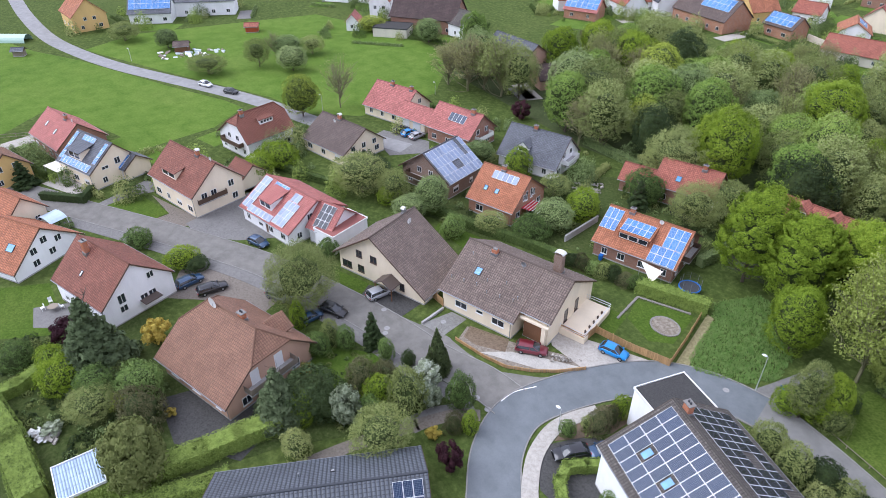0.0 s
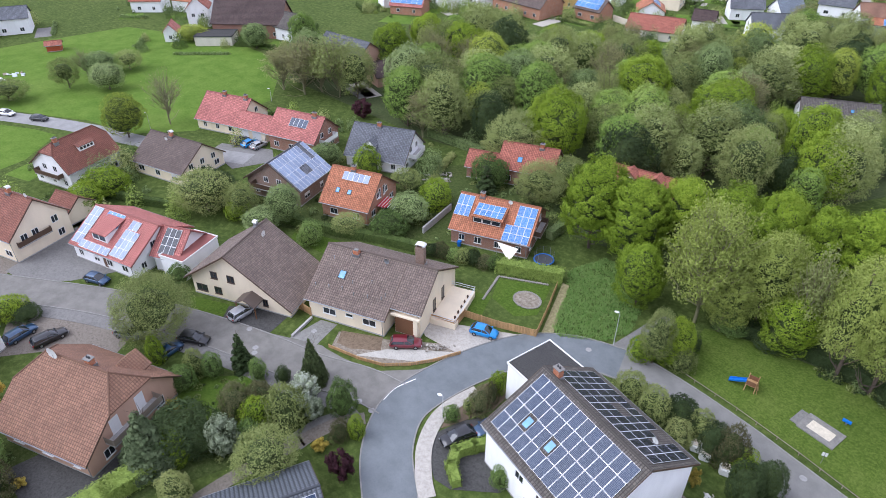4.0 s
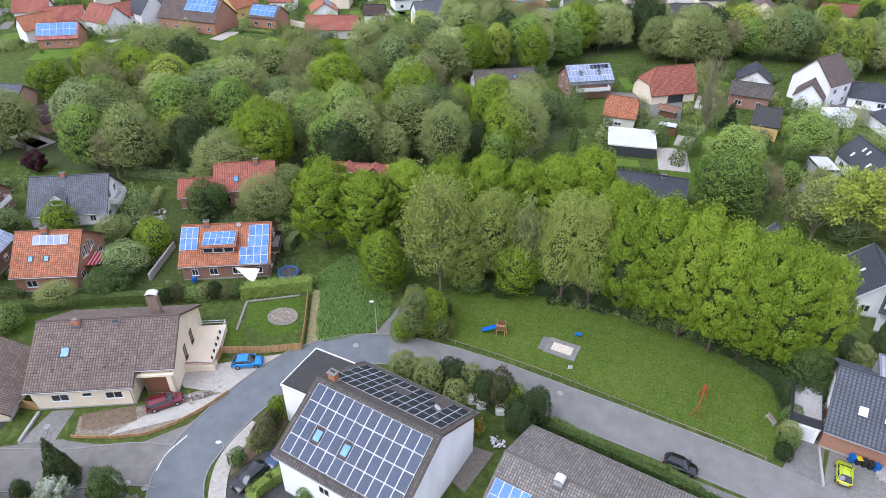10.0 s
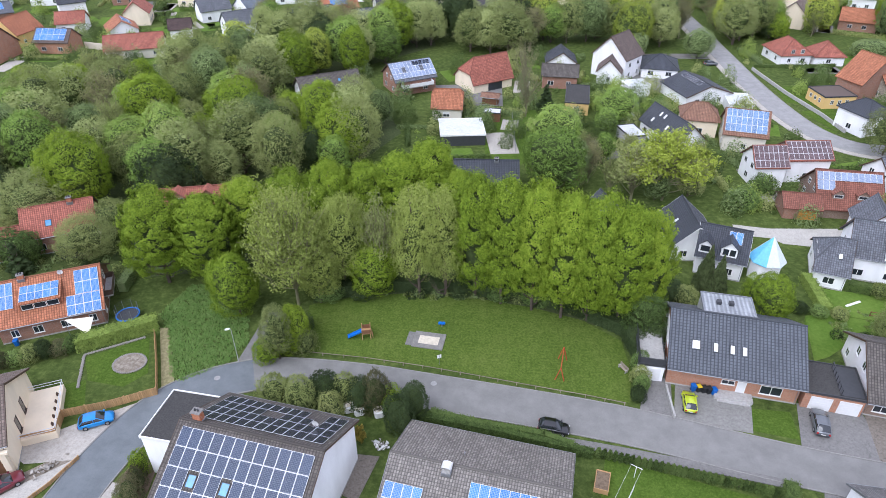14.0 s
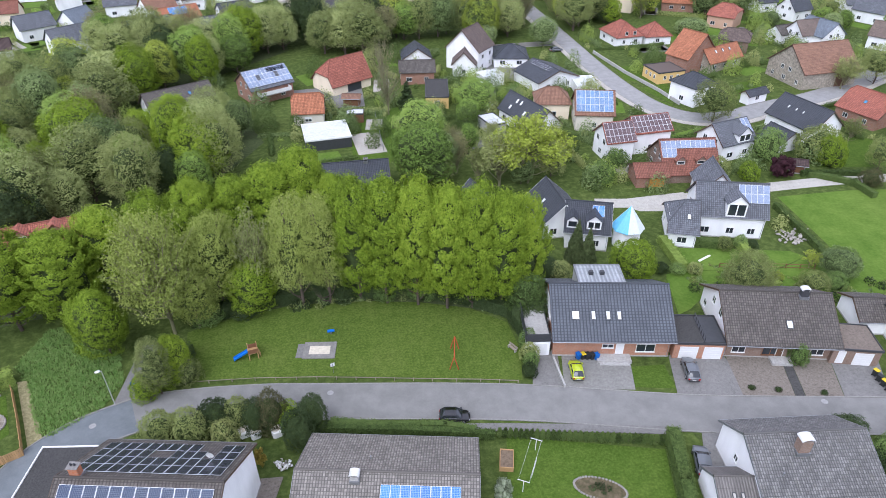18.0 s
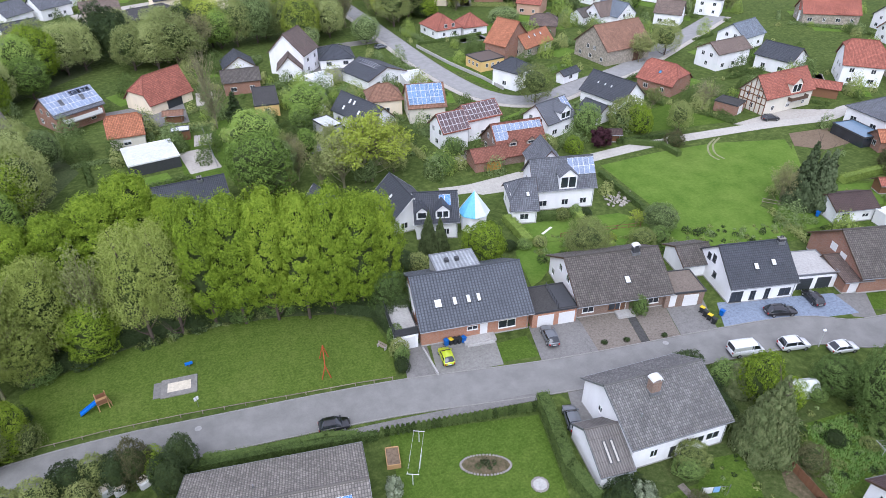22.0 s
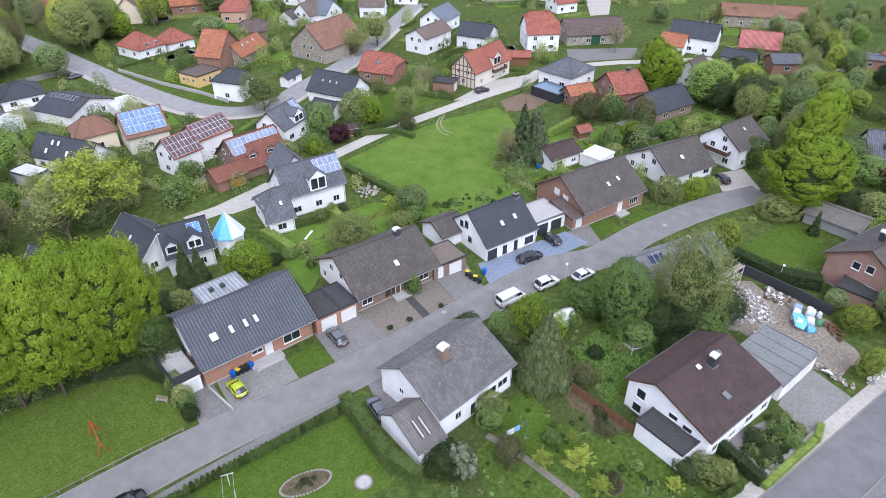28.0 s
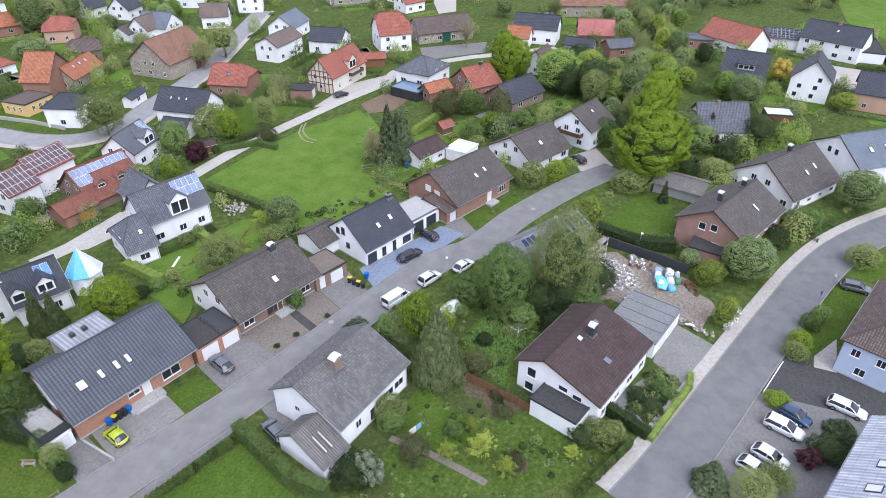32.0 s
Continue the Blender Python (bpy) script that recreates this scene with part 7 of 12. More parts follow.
MAR.skylight(-0.6, 5.6, 1.0, 1.1, glass=GREYPANE)
MAR.skylight(-0.6, 1.2, 0.9, 0.8, glass=PALEGLASS)
MAR.skylight(3.6, 1.2, 0.9, 0.8, glass=GREYPANE)
MAR.window("w", -3.7, 3.5, 1.3, 1.5, 0)
MAR.window("w", -3.9, 1.0, 1.3, 1.4, 0)
MAR.window("w", 0.9, 3.6, 1.3, 0.8, 0)
MAR.window("w", 2.9, 3.3, 1.3, 0.8, 0)
MAR.standard(35, sides="sne")
MARP = FlatBlock("white-walled covered patio with a dark flat roof", (55.15, 11.9, -102.87, 6.30, 3.3), 2.9, WHITE, FELT, "patio", "patio", TRIM_D)
MARG = FlatBlock("long garage with a grey sheeted flat roof", (76.56, 6.38, -11.2, 9.32, 7.35), 2.8, WHITE, SHEETF, edge=ZINC)
for _x in (-2.2, 0.1, 2.4):
    part_box(MARG.top, "roof_seam", _x - 0.03, _x + 0.03, -3.6, 3.6, 2.8, 2.83, TRIM_D)
MARG.garage_door("s", -1.6, 2.4)
MARG.garage_door("s", 1.8, 2.4)
DEM = House("low grey house under demolition with a stripped roof", (90.23, 25.94, -24.05, 16.62, 6.77, 3.00, 4.88, 0.52), GREYWALL, CORRU, trim=ZINC)
DEM.solar(-6.5, 0.6, 3, 1, mat=PV_BLUE)
DEM.solar(4.0, 0.6, 4, 2, mat=PV_BLUE)
DEM.chimney(2.5, 0.4, 0.7, 0.7, 1.0, cap="cowl", mat=CONCRETE)
B1 = House("rose brown brick house with a grey brown roof", (108.61, -1.31, -18.85, 16.39, 12.56, 5.11, 8.87, 0.04), BRICKM, T_GREYBR, over=0.5)
B1.chimney(-3.0, 1.6, 0.8, 0.7, 1.3, mat=TRIM_D, cap="cowl", side=1)
B1.chimney(4.5, 0.8, 0.8, 0.7, 1.3, mat=TRIM_D, cap="cowl", side=1)
B1.skylight(1.5, 3.8, 0.7, 1.6, glass=PALEGLASS)
B1.window("w", 0.6, 5.6, 1.2, 1.3, 0)
B1.window("w", -1.4, 5.2, 1.2, 1.3, 0)
B1.window("w", 1.5, 2.2, 1.6, 1.6)
B1.standard(36, sides="sne", up=False)
B1A = FlatBlock("rose brown brick annex with a dark flat roof", (101.52, 0.68, -95.9, 5.16, 7.38), 2.9, BRICKM, FELT, "annex", "annex")
B2 = House("white house with a dark grey brown roof", (133.39, -8.79, -29.44, 16.29, 15.42, 2.85, 8.09, -0.22), WHITE, T_GREYBR)
B2.skylight(0.2, 5.0, 0.8, 1.3, glass=PALEGLASS)
B2.skylight(3.4, 4.4, 0.8, 1.3, glass=PALEGLASS)
B2.chimney(1, 1, 0.8, 0.7, 1.2, mat=TRIM_D, cap="cowl", side=1)
B2.standard(37)
B3 = House("white house with a steel blue tiled roof", (149.94, -23.29, -47.06, 16.47, 14.60, 4.50, 8.95, -0.05), WHITE, T_STEEL)
B3.skylight(-3, 4.4, 1.0, 1.3, glass=PALEGLASS)
B3.skylight(1, 4.2, 1.0, 1.3, glass=PALEGLASS)
for _u, _z in ((-1.5, 5.2), (0.4, 5.2), (-3, 3.0)):
    B3.window("w", _u, _z, 1.0, 1.3, 0)
B3.standard(38, sides="sne")
SHED = House("long garden shed with a weathered brown grey roof", (122.6, 8.6, -99, 10.2, 7.2, 2.3, 3.5, 0), GREYWALL, T_WEATHB, category="shed", name="shed")
RHH = House("pale blue house with a dark hipped roof", (87.45, -24.07, 163.34, 17.93, 7.22, 5.54, 8.25, 0.00), BLUEWALL, T_DARKBR, (0, 1))
RHH.standard(39)
WMR = House("large building with a pale standing seam metal roof", (57.07, -24.14, 162.04, 17.86, 12.00, 5.05, 9.55, 0.00), WHITE, SEAM, trim=TRIM_W)
for _u in (-4, 0, 4):
    WMR.skylight(_u, 3.6, 1.2, 1.6, glass=PALEGLASS)
WMR.standard(40)
SCAF = thing("scaffold", pose(90.32, 16.95, 0, 0, 0, -15), "steel scaffold beside a house under demolition", "scaffold")
for _x in (-2.4, 0.0, 2.4):
    for _y in (-0.4, 0.5):
        _bm = bmesh.new()
        tube(_bm, (_x, _y, -0.1), (_x, _y, 4.2), 0.04, 0.04, 6)
        part("standard", _bm, ALU, SCAF)
for _z in (1.0, 2.0, 3.0, 4.0):
    for _y in (-0.4, 0.5):
        _bm = bmesh.new()
        tube(_bm, (-2.5, _y, _z), (2.5, _y, _z), 0.035, 0.035, 5)
        part("ledger", _bm, ALU, SCAF)
for _z in (2.0, 4.0):
    part_box(SCAF, "plank", -2.4, 2.4, -0.35, 0.45, _z + 0.04, _z + 0.1, WOODG)
GREEN = thing("greenhouse", pose(66.83, 33.01, 0, 0, 0, -20), "small greenhouse with pale panes in an allotment garden", "greenhouse")
for _k in range(7):
    _x = -1.8 + _k * 0.6
    _bm = bmesh.new()
    for _a, _b in (((_x, -1.1, 0), (_x, -1.1, 1.5)), ((_x, 1.1, 0), (_x, 1.1, 1.5)), ((_x, -1.1, 1.5), (_x, 0, 2.3)), ((_x, 1.1, 1.5), (_x, 0, 2.3))):
        tube(_bm, _a, _b, 0.03, 0.03, 4)
    part("rib", _bm, ALU, GREEN)
_bm = bmesh.new()
for _s in (-1, 1):
    slab(_bm, [(-1.8, _s * 1.1, 1.5), (1.8, _s * 1.1, 1.5), (1.8, 0, 2.3), (-1.8, 0, 2.3)], 0.02)
    box(_bm, -1.8, 1.8, _s * 1.1 - 0.01, _s * 1.1 + 0.01, 0, 1.5)
bmesh.ops.recalc_face_normals(_bm, faces=_bm.faces)
part("pane", _bm, PALEGLASS, GREEN)

# ---- houses of the dark-roofed pair ----
DK1A = House("white house wing with a steep anthracite roof", (37.02, 95.78, -88.46, 10.84, 8.56, 3.00, 6.98, -0.18), WHITE, T_BLACK, trim=TRIM_W)
DK1A.skylight(0, 3.0, 0.8, 1.3, glass=PALEGLASS)
DK1A.standard(41)
DK1B = House("white house with anthracite roof and dormers", (41.00, 90.18, -19.12, 8.05, 8.98, 3.50, 7.44, -0.12), WHITE, T_BLACK, trim=TRIM_W)
DK1B.dormer(-2.6, DK1B.run() * 0.85, 1.9, 1.6, gable=True, panes=1)
DK1B.dormer(1.0, DK1B.run() * 0.85, 2.4, 1.7, gable=True, panes=2)
DK1B.solar(0.6, 0.7, 2, 1, mat=PV_LIGHT, pw=1.0, ph=2.0)
DK1B.standard(42)
TOWER = thing("corner_tower", pose(47.29, 87.10, 0), "round corner tower with its roof half covered by blue sheeting", "tower")
BLUESHEET = plain("blue_sheeting", (0.16, 0.48, 0.72), 0.35, vary=0.15)
WHITESHEET = plain("pale_sheeting", (0.62, 0.68, 0.72), 0.35, vary=0.1)
_bm = bmesh.new()
tube(_bm, (0, 0, -0.2), (0, 0, 3.6), 2.4, 2.4, 8)
part("tower_wall", _bm, WHITE, TOWER)
for _k in range(8):
    _a0, _a1 = _k * math.pi / 4 + math.pi / 8, (_k + 1) * math.pi / 4 + math.pi / 8
    _bm = bmesh.new()
    slab(_bm, [(2.9 * math.cos(_a0), 2.9 * math.sin(_a0), 3.5), (2.9 * math.cos(_a1), 2.9 * math.sin(_a1), 3.5), (0, 0, 7.6)], 0.1)
    bmesh.ops.recalc_face_normals(_bm, faces=_bm.faces)
    part("roof_side", _bm, BLUESHEET if _k in (4, 3) else WHITESHEET, TOWER)
DK2 = House("white house with slate roof, cross gable and solar panels", (66.93, 89.67, -16.08, 12.47, 9.10, 4.34, 9.08, -0.29), WHITE, T_GREY)
DK2.dormer(0.4, DK2.run() * 0.97, 3.3, 2.7, gable=True, panes=2)
DK2.solar(1.0, 0.4, 5, 2, mat=PV_PALE, pw=1.0, ph=1.6)
DK2.standard(43)
DK2L = House("white low wing with a slate hipped roof", (57.85, 88.53, -20.27, 5.39, 10.02, 2.93, 7.04, -0.04), WHITE, T_GREY, (0.7, 0), category="house wing")
DK2L.skylight(0.8, 3.2, 0.7, 1.0, glass=PALEGLASS)
DK2L.standard(44)
DK2B = House("white rear wing with a slate roof", (69.87, 99.05, 74, 8, 7, 3.6, 7.4, 0), WHITE, T_GREY, category="house wing")
TRH = House("house with an anthracite roof behind a grove", (*(2.27, 114.96, 0.49, 10.89, 3.74, 3.00, 4.32, -0.06)[:3], 13, 9, 3, 6.4, 0), GREYWALL, T_BLACK)
TRH.chimney(2, 0.3, 0.7, 0.6, 1.0, mat=TRIM_D)
PK = House("small house with a dark steep roof behind a grove", (*(23.98, 101.02, -73.42, 6.65, 4.58, 3.00, 4.53, -0.01)[:3], 7, 6.5, 3, 6.2, 0), WHITE, T_BLACK, trim=TRIM_W)


# ---- houses: the village beyond ----
def far(label, plan, wall, roof, seed, hip=(0, 0), sides="sw", up=True, **k):
    h = House(label, plan, wall, roof, hip, simple=True, **k)
    h.standard(seed, up, sides)
    return h


BGR = far("house with a steel blue tiled roof among shrubs", (156.07, 6.49, -64.32, 12.07, 11.17, 2.60, 7.96, -0.12), WHITE, T_GREY, 50)
BGR.chimney(-1, 0.3, 0.5, 0.5, 1.0)
DKR = far("house with a dark roof and wide dormer", (197.97, 4.68, -90.84, 11.96, 12.56, 3.55, 8.73, 0.01), GREYWALL, T_BLACK, 51)
DKR.dormer(0.5, DKR.run() * 0.75, 4.4, 1.5, panes=3)
BARN2 = far("long barn with a red tiled roof", (230.51, 10.87, -120.11, 18.74, 11.38, 3.61, 8.34, -0.02), WHITE, T_RED, 52)
SOLB = House("low hall with a dark solar roof", (242.1, -3.9, -83, 14, 12, 3.5, 5.5, 0), WHITE, T_BLACK)
for _k in range(4):
    SOLB.solar(-5.6, 0.4 + _k * 1.45, 9, 1, mat=PV_BLACK, pw=1.2, ph=1.0)
LONG = far("long white house with a dark roof and many windows", (237.89, -18.08, -107.90, 18.56, 11.80, 5.15, 9.67, 0.03), WHITE, T_BLACK, 53)
LONG.chimney(0, 0.3)
LONG.skylight(0.5, 3, 0.7, 0.9, glass=PALEGLASS)
LONGG = FlatBlock("white garage with a dark flat roof", (242.22, -27.90, -83.6, 6.53, 18.25), 3.2, WHITE, FELT)
WG = far("white gabled house with a dark roof", (194.07, -12.31, -4.04, 11.00, 10.44, 5.78, 10.86, -0.11), WHITE, T_BLACK, 54, sides="s")
for _u, _z in ((2.0, 6.0), (1.4, 3.9), (-2.4, 3.9), (-3.0, 1.6), (1.0, 1.6)):
    WG.window("w", _u, _z, 1.1, 1.2, 0)
EDGE = far("salmon house with a dark roof at the village edge", (192.4, -28.5, -93, 12, 10, 4.5, 9, 0), PINKISH, T_BLACK, 55)
CARP = FlatBlock("timber carport with a pale roof in a garden", (171.19, -6.01, -73.4, 6.09, 4.73), 2.4, WOODB, PALEROOF, "carport", "carport")
C1 = far("white house with a grey brown roof by the wood", (-39.23, 162.76, 28.46, 16.76, 10.47, 3.29, 7.17, 0.01), WHITE, T_GREYBR, 56)
C1.skylight(-1.5, 2.6, 0.8, 0.9, glass=PALEGLASS)
C1.skylight(2.5, 2.6, 0.8, 0.9)
C1.balcony("s", 3, 2.5, 7, 1.4, rail=TRIM_W)
C2 = far("brick house with a pale solar roof and white balcony", (-18.83, 172.53, 29.24, 12.48, 10.67, 3.86, 7.61, 0.04), BRICK, T_GREY, 57)
C2.solar(-C2.L / 2 + 0.2, 0.2, 12, 3, mat=PV_PALE, pw=1.0, ph=1.75, skip=((3, 1), (8, 1)))
C2.solar(0.5, 0.4, 5, 1, mat=PV_BLACK, ph=1.4)
C2.balcony("s", 0, 2.5, 9, 1.8, rail=TRIM_W)
C3 = far("barn with a red hipped tile roof and open front", (1.75, 175.94, 32.90, 13.50, 10.65, 2.43, 8.71, -1.02), CREAM, T_RED, 58, hip=(0.6, 0), sides="e")
# dark panel on the wall paints the shade inside the open front
part_box(C3.top, "barn_opening", -1.5, 3.0, -C3.iw - 0.04, -C3.iw + 0.2, 0, 2.9, DOOR_D)
C4 = far("small house with an orange tiled roof", (*(-7.16, 153.02, -2.03, 3.82, 7.24, 3.00, 6.35, 0.13)[:3], 8, 7.2, 3, 7.0, 0), PALE, T_ORANGE, 59, hip=(0.3, 0.3))
# solid dark walls stand for the shadow under an open-fronted carport
WFL = FlatBlock("long carport with a white flat roof", (-3.30, 139.80, 6.0, 10.2, 9.6), 2.6, TRIM_D, PALEROOF, "carport", "carport", TRIM_W)
SHD = House("small shed with a reddish roof", (3.7, 161.6, -12, 5, 3.5, 2.2, 3, 0), WOODB, T_RUST, category="shed", name="shed")
SHE = FlatBlock("small carport with a blue grey roof", (3.98, 150.81, -7.0, 3.95, 2.93), 2.3, WOODB, PALEROOF, "carport", "carport")
C5 = far("white gabled house with a dark blue roof", (24.58, 191.36, 88.18, 9.05, 9.25, 3.00, 6.08, -0.18), WHITE, T_BLACK, 60)
C6 = far("brick house with a dark brown roof", (22.94, 176.95, -5.41, 10.32, 7.29, 3.46, 6.00, -0.02), BRICK, T_GREYBR, 61)
C7 = far("tall white gabled house with a dark roof", (40.30, 187.15, 49.66, 10.00, 11.66, 6.00, 11.75, 0.15), WHITE, T_DARKBR, 62)
C7B = far("white gabled front wing with a dark roof", (37.45, 181.00, 75.53, 7.00, 7.37, 3.36, 7.04, 0.10), WHITE, T_DARKBR, 63, category="house wing")
C8 = FlatBlock("yellow outbuilding with a grey flat roof", (26.03, 161.31, -8.3, 5.89, 13.28), 3.2, YELLOW, FELT, "outbuilding", "outbuilding")
C8.window("s", 0, 1.6, 1.4, 1.2)
C9 = far("white bungalow with a dark hipped roof", (*(53.04, 188.67, -10.18, 10.82, 11.57, 2.80, 7.14, 0.00)[:6], 5.6, 0), WHITE, T_BLACK, 64, hip=(1, 1))
CUBE = FlatBlock("small white flat-roofed block", (42.79, 170.83, 14.6, 6.23, 5.11), 3.0, WHITE, PALEROOF, "annex", "annex", TRIM_W)
C10 = far("white bungalow with a wide dark roof", (58.05, 168.37, 107.63, 13.00, 13.75, 3.00, 5.51, 0.05), WHITE, T_BLACK, 65)
C10.solar(4.5, 0.4, 8, 1, 1, PV_BLACK)
CPT = FlatBlock("pale carport with white arches", (66.79, 160.98, -7.2, 5.81, 8.45), 2.6, WHITE, PALEROOF, "carport", "carport", TRIM_W)
C11 = far("house with a black tiled roof and roof windows", (44.83, 139.29, -70.17, 15.76, 7.96, 3.00, 6.98, -0.29), WHITE, T_BLACK, 66)
for _u, _v in ((-3, 1.6), (-1.4, 1.6), (1.5, 3.4), (-4, 3.6)):
    C11.skylight(_u, _v, 0.8, 1.2, glass=PALEGLASS)
C11B = far("small white gabled house with a dark roof", (36.3, 153.8, 63, 8, 6, 2.8, 5.6, 0), WHITE, T_BLACK, 67)
C11C = FlatBlock("shed with a pale grey roof", (35.80, 139.66, 15.6, 4.04, 6.64), 2.6, GREYWALL, PALEROOF, "shed", "shed")
C12 = far("cream house with a brown hipped roof", (*(52.61, 146.43, -11.06, 5.77, 6.66, 4.00, 6.51, -0.07)[:3], 9, 8, 4, 7.2, 0), CREAM, T_RUST, 68, hip=(0.9, 0.9))
C13 = far("cream house with a solar-panelled roof", (*(60.62, 139.16, -14.06, 8.83, 10.96, 4.00, 8.34, -0.00)[:3], 9.6, 10.7, 4, 8.3, 0), PALE, T_RUST, 69)
C13.solar(-4.4, 0.2, 8, 3, mat=PV_SKY, pw=1.05, ph=1.85)
C14 = far("white house with a red roof and dark solar panels", (58.77, 121.27, 4.08, 7.07, 7.52, 4.50, 7.95, -0.21), WHITE, T_RED, 70)
C14.solar(-3.4, 0.2, 7, 3, mat=PV_DUSK, pw=0.94, ph=1.5)
C14B = far("white house with a red roof and grey solar panels", (67.41, 124.06, 4.07, 9.38, 7.48, 5.00, 7.73, -0.04), WHITE, T_RED, 71)
C14B.solar(-4.5, 0.2, 9, 3, mat=PV_DUSK, pw=0.96, ph=1.35)
C15 = far("brick house with a red roof, dormers and solar panels", (70.05, 111.56, -6.35, 11.98, 12.08, 1.97, 7.36, -0.04), BRICKB, T_REDBR, 72)
C15.solar(-C15.L / 2 + 0.3, 0.5, 11, 1, mat=PV_PALE, pw=1.0, ph=1.7)
C15.solar(-C15.L / 2 + 0.3, 2.25, 3, 1, mat=PV_PALE, pw=1.0, ph=1.9)
C15.dormer(-2.2, C15.run() * 0.72, 1.9, 1.1, gable=True, panes=1)
C15.dormer(2.0, C15.run() * 0.72, 1.9, 1.1, gable=True, panes=1)
C15G = far("low red-roofed garage wing with an orange door", (61.0, 108.3, -7, 7, 6.5, 2.4, 4.2, 0), BRICK, T_REDBR, 73, category="garage", name="garage", sides="")
part_box(C15G.top, "garage_door", -0.5, 2.6, -C15G.iw - 0.05, -C15G.iw, 0.05, 2.2, plain("orange_door", (0.50, 0.24, 0.05), 0.5))
C16 = far("white house with a slate roof and cross gable", (83.41, 118.11, 14.71, 10.01, 8.68, 3.91, 7.60, 0.12), WHITE, T_GREY, 74)
C16.dormer(1.0, C16.run() * 0.95, 3.4, 1.9, gable=True, panes=2)
C16.solar(2.6, 0.2, 2, 2, mat=PV_PALE)
C17 = far("house with a wide dark grey roof and timber gable", (107.87, 125.70, -76.73, 13.96, 10.15, 3.00, 7.38, -0.07), WHITE, T_BLACK, 75)
for _u in (-3, -0.8, 1.2):
    C17.skylight(_u, 3.0, 0.5, 0.8, glass=PALEGLASS)
C17B = far("lower roof wing in dark grey tiles", (97.6, 119.0, -77, 7, 7, 2.2, 4.6, 0), WHITE, T_BLACK, 76, category="house wing", sides="")
C18 = far("house with a red hipped roof", (127.83, 128.88, -71.83, 11.29, 10.93, 3.00, 7.35, -0.01), BRICK, T_RED, 77, hip=(0.2, 0.6))
C18.skylight(0, 3.5, 0.8, 0.9)
C19 = far("old field stone barn with a brown roof", (133.13, 158.48, 5.30, 18.38, 15.33, 4.40, 10.55, -0.20), STONE, T_RUST, 78, sides="w")
part_box(C19.top, "barn_gate", 2.0, 5.4, -C19.iw - 0.05, -C19.iw, 0, 3.8, DOOR_B)
C20 = far("house with a large orange tiled roof", (104.21, 173.60, -65.65, 8.48, 13.53, 4.50, 10.80, -0.03), BRICK, T_ORANGE, 79)
C20B = far("field stone house with an orange roof and roof windows", (112.49, 173.20, 22.14, 15.06, 7.44, 2.89, 6.51, -0.24), STONE, T_ORANGE, 80)
for _u in (-3, 0, 3):
    C20B.skylight(_u, 1.6, 0.7, 1.0, glass=PALEGLASS)
C21 = FlatBlock("yellow bungalow with a purple brown flat roof", (92.36, 166.20, -82.6, 7.76, 8.38), 3.2, YELLOW, T_BROWN, "bungalow", "bungalow")
for _u in (-2, 0, 2):
    C21.window("s", _u, 1.7, 0.9, 1.1)
    C21.window("e", _u, 1.7, 0.9, 1.1)
C22 = far("white two-storey house with a dark hipped roof", (*(91.82, 149.00, -67.03, 8.53, 5.48, 4.36, 6.41, 0.00)[:3], 9.0, 8.5, 5.0, 7.6, 0), WHITE, T_BLACK, 81, hip=(1, 1), sides="snwe")
C23 = far("white garage with a dark gabled roof", (107.57, 145.31, 17.55, 7.60, 3.52, 2.35, 3.58, -0.04), WHITE, T_BLACK, 82, category="garage", name="garage", sides="s")
C24 = far("white bungalow with a red hipped roof", (95.11, 203.18, -82.57, 12.05, 10.24, 3.01, 6.85, 0.00), WHITE, T_RED, 83, hip=(1, 1), sides="snwe")
C24B = far("white bungalow wing with a red hipped roof", (105.60, 201.36, -90.25, 9.18, 9.59, 2.79, 6.39, 0.00), WHITE, T_RED, 84, hip=(1, 1), sides="snwe")
C25 = far("house with a red hipped roof at the wood's edge", (139.52, 215.73, -47.99, 9.80, 11.26, 4.00, 7.64, 0.07), PINKISH, T_RED, 85, hip=(0.6, 0.6))
C26 = far("house with a dark brown hipped roof", (127.58, 189.18, -35.44, 9.72, 8.74, 3.50, 6.50, 0.01), BRICKB, T_DARKBR, 86, hip=(0.6, 0.6))
C27 = far("white house with a grey roof", (150.43, 194.71, 11.88, 13.08, 7.16, 2.99, 5.41, -0.00), WHITE, T_GREYBR, 87)
C28 = far("white house with a blue grey roof", (157.12, 188.56, 101.64, 12.00, 10.63, 4.00, 8.13, -0.05), WHITE, T_STEEL, 88)
C29 = far("white house with dark gables", (165.1, 233.4, 7, 9, 8, 3.5, 7.6, 0), WHITE, T_BLACK, 89)
C30 = far("white house with a dark blue roof", (169.8, 220.4, 17, 10, 9, 3.5, 8, 0), WHITE, T_BLACK, 90)
C31 = far("house with a pale grey roof", (178.21, 149.99, 11.98, 12.84, 10.37, 4.00, 7.74, 0.02), WHITE, T_STEEL, 91)
C32 = far("white house with a brown roof on the street", (176.1, 181.2, -53, 10, 9, 4, 8, 0), WHITE, T_BROWN, 92)
C33 = far("white house with a dark roof in the village", (194.8, 210.7, -63, 12, 9, 4, 8, 0), WHITE, T_GREY, 93)
C34 = far("white house with a grey roof in the village", (199.3, 185.3, -53, 10, 9, 6, 9, 0), WHITE, T_GREY, 94)
C35 = far("red-roofed farm building in the village", (229.7, 158.5, -34, 20, 11, 3.5, 8, 0), STONE, T_RED, 95)
C36 = far("white house with a dark slate roof in the village", (243.0, 139.1, -14, 16, 11, 4.5, 9, 0), WHITE, T_BLACK, 96)
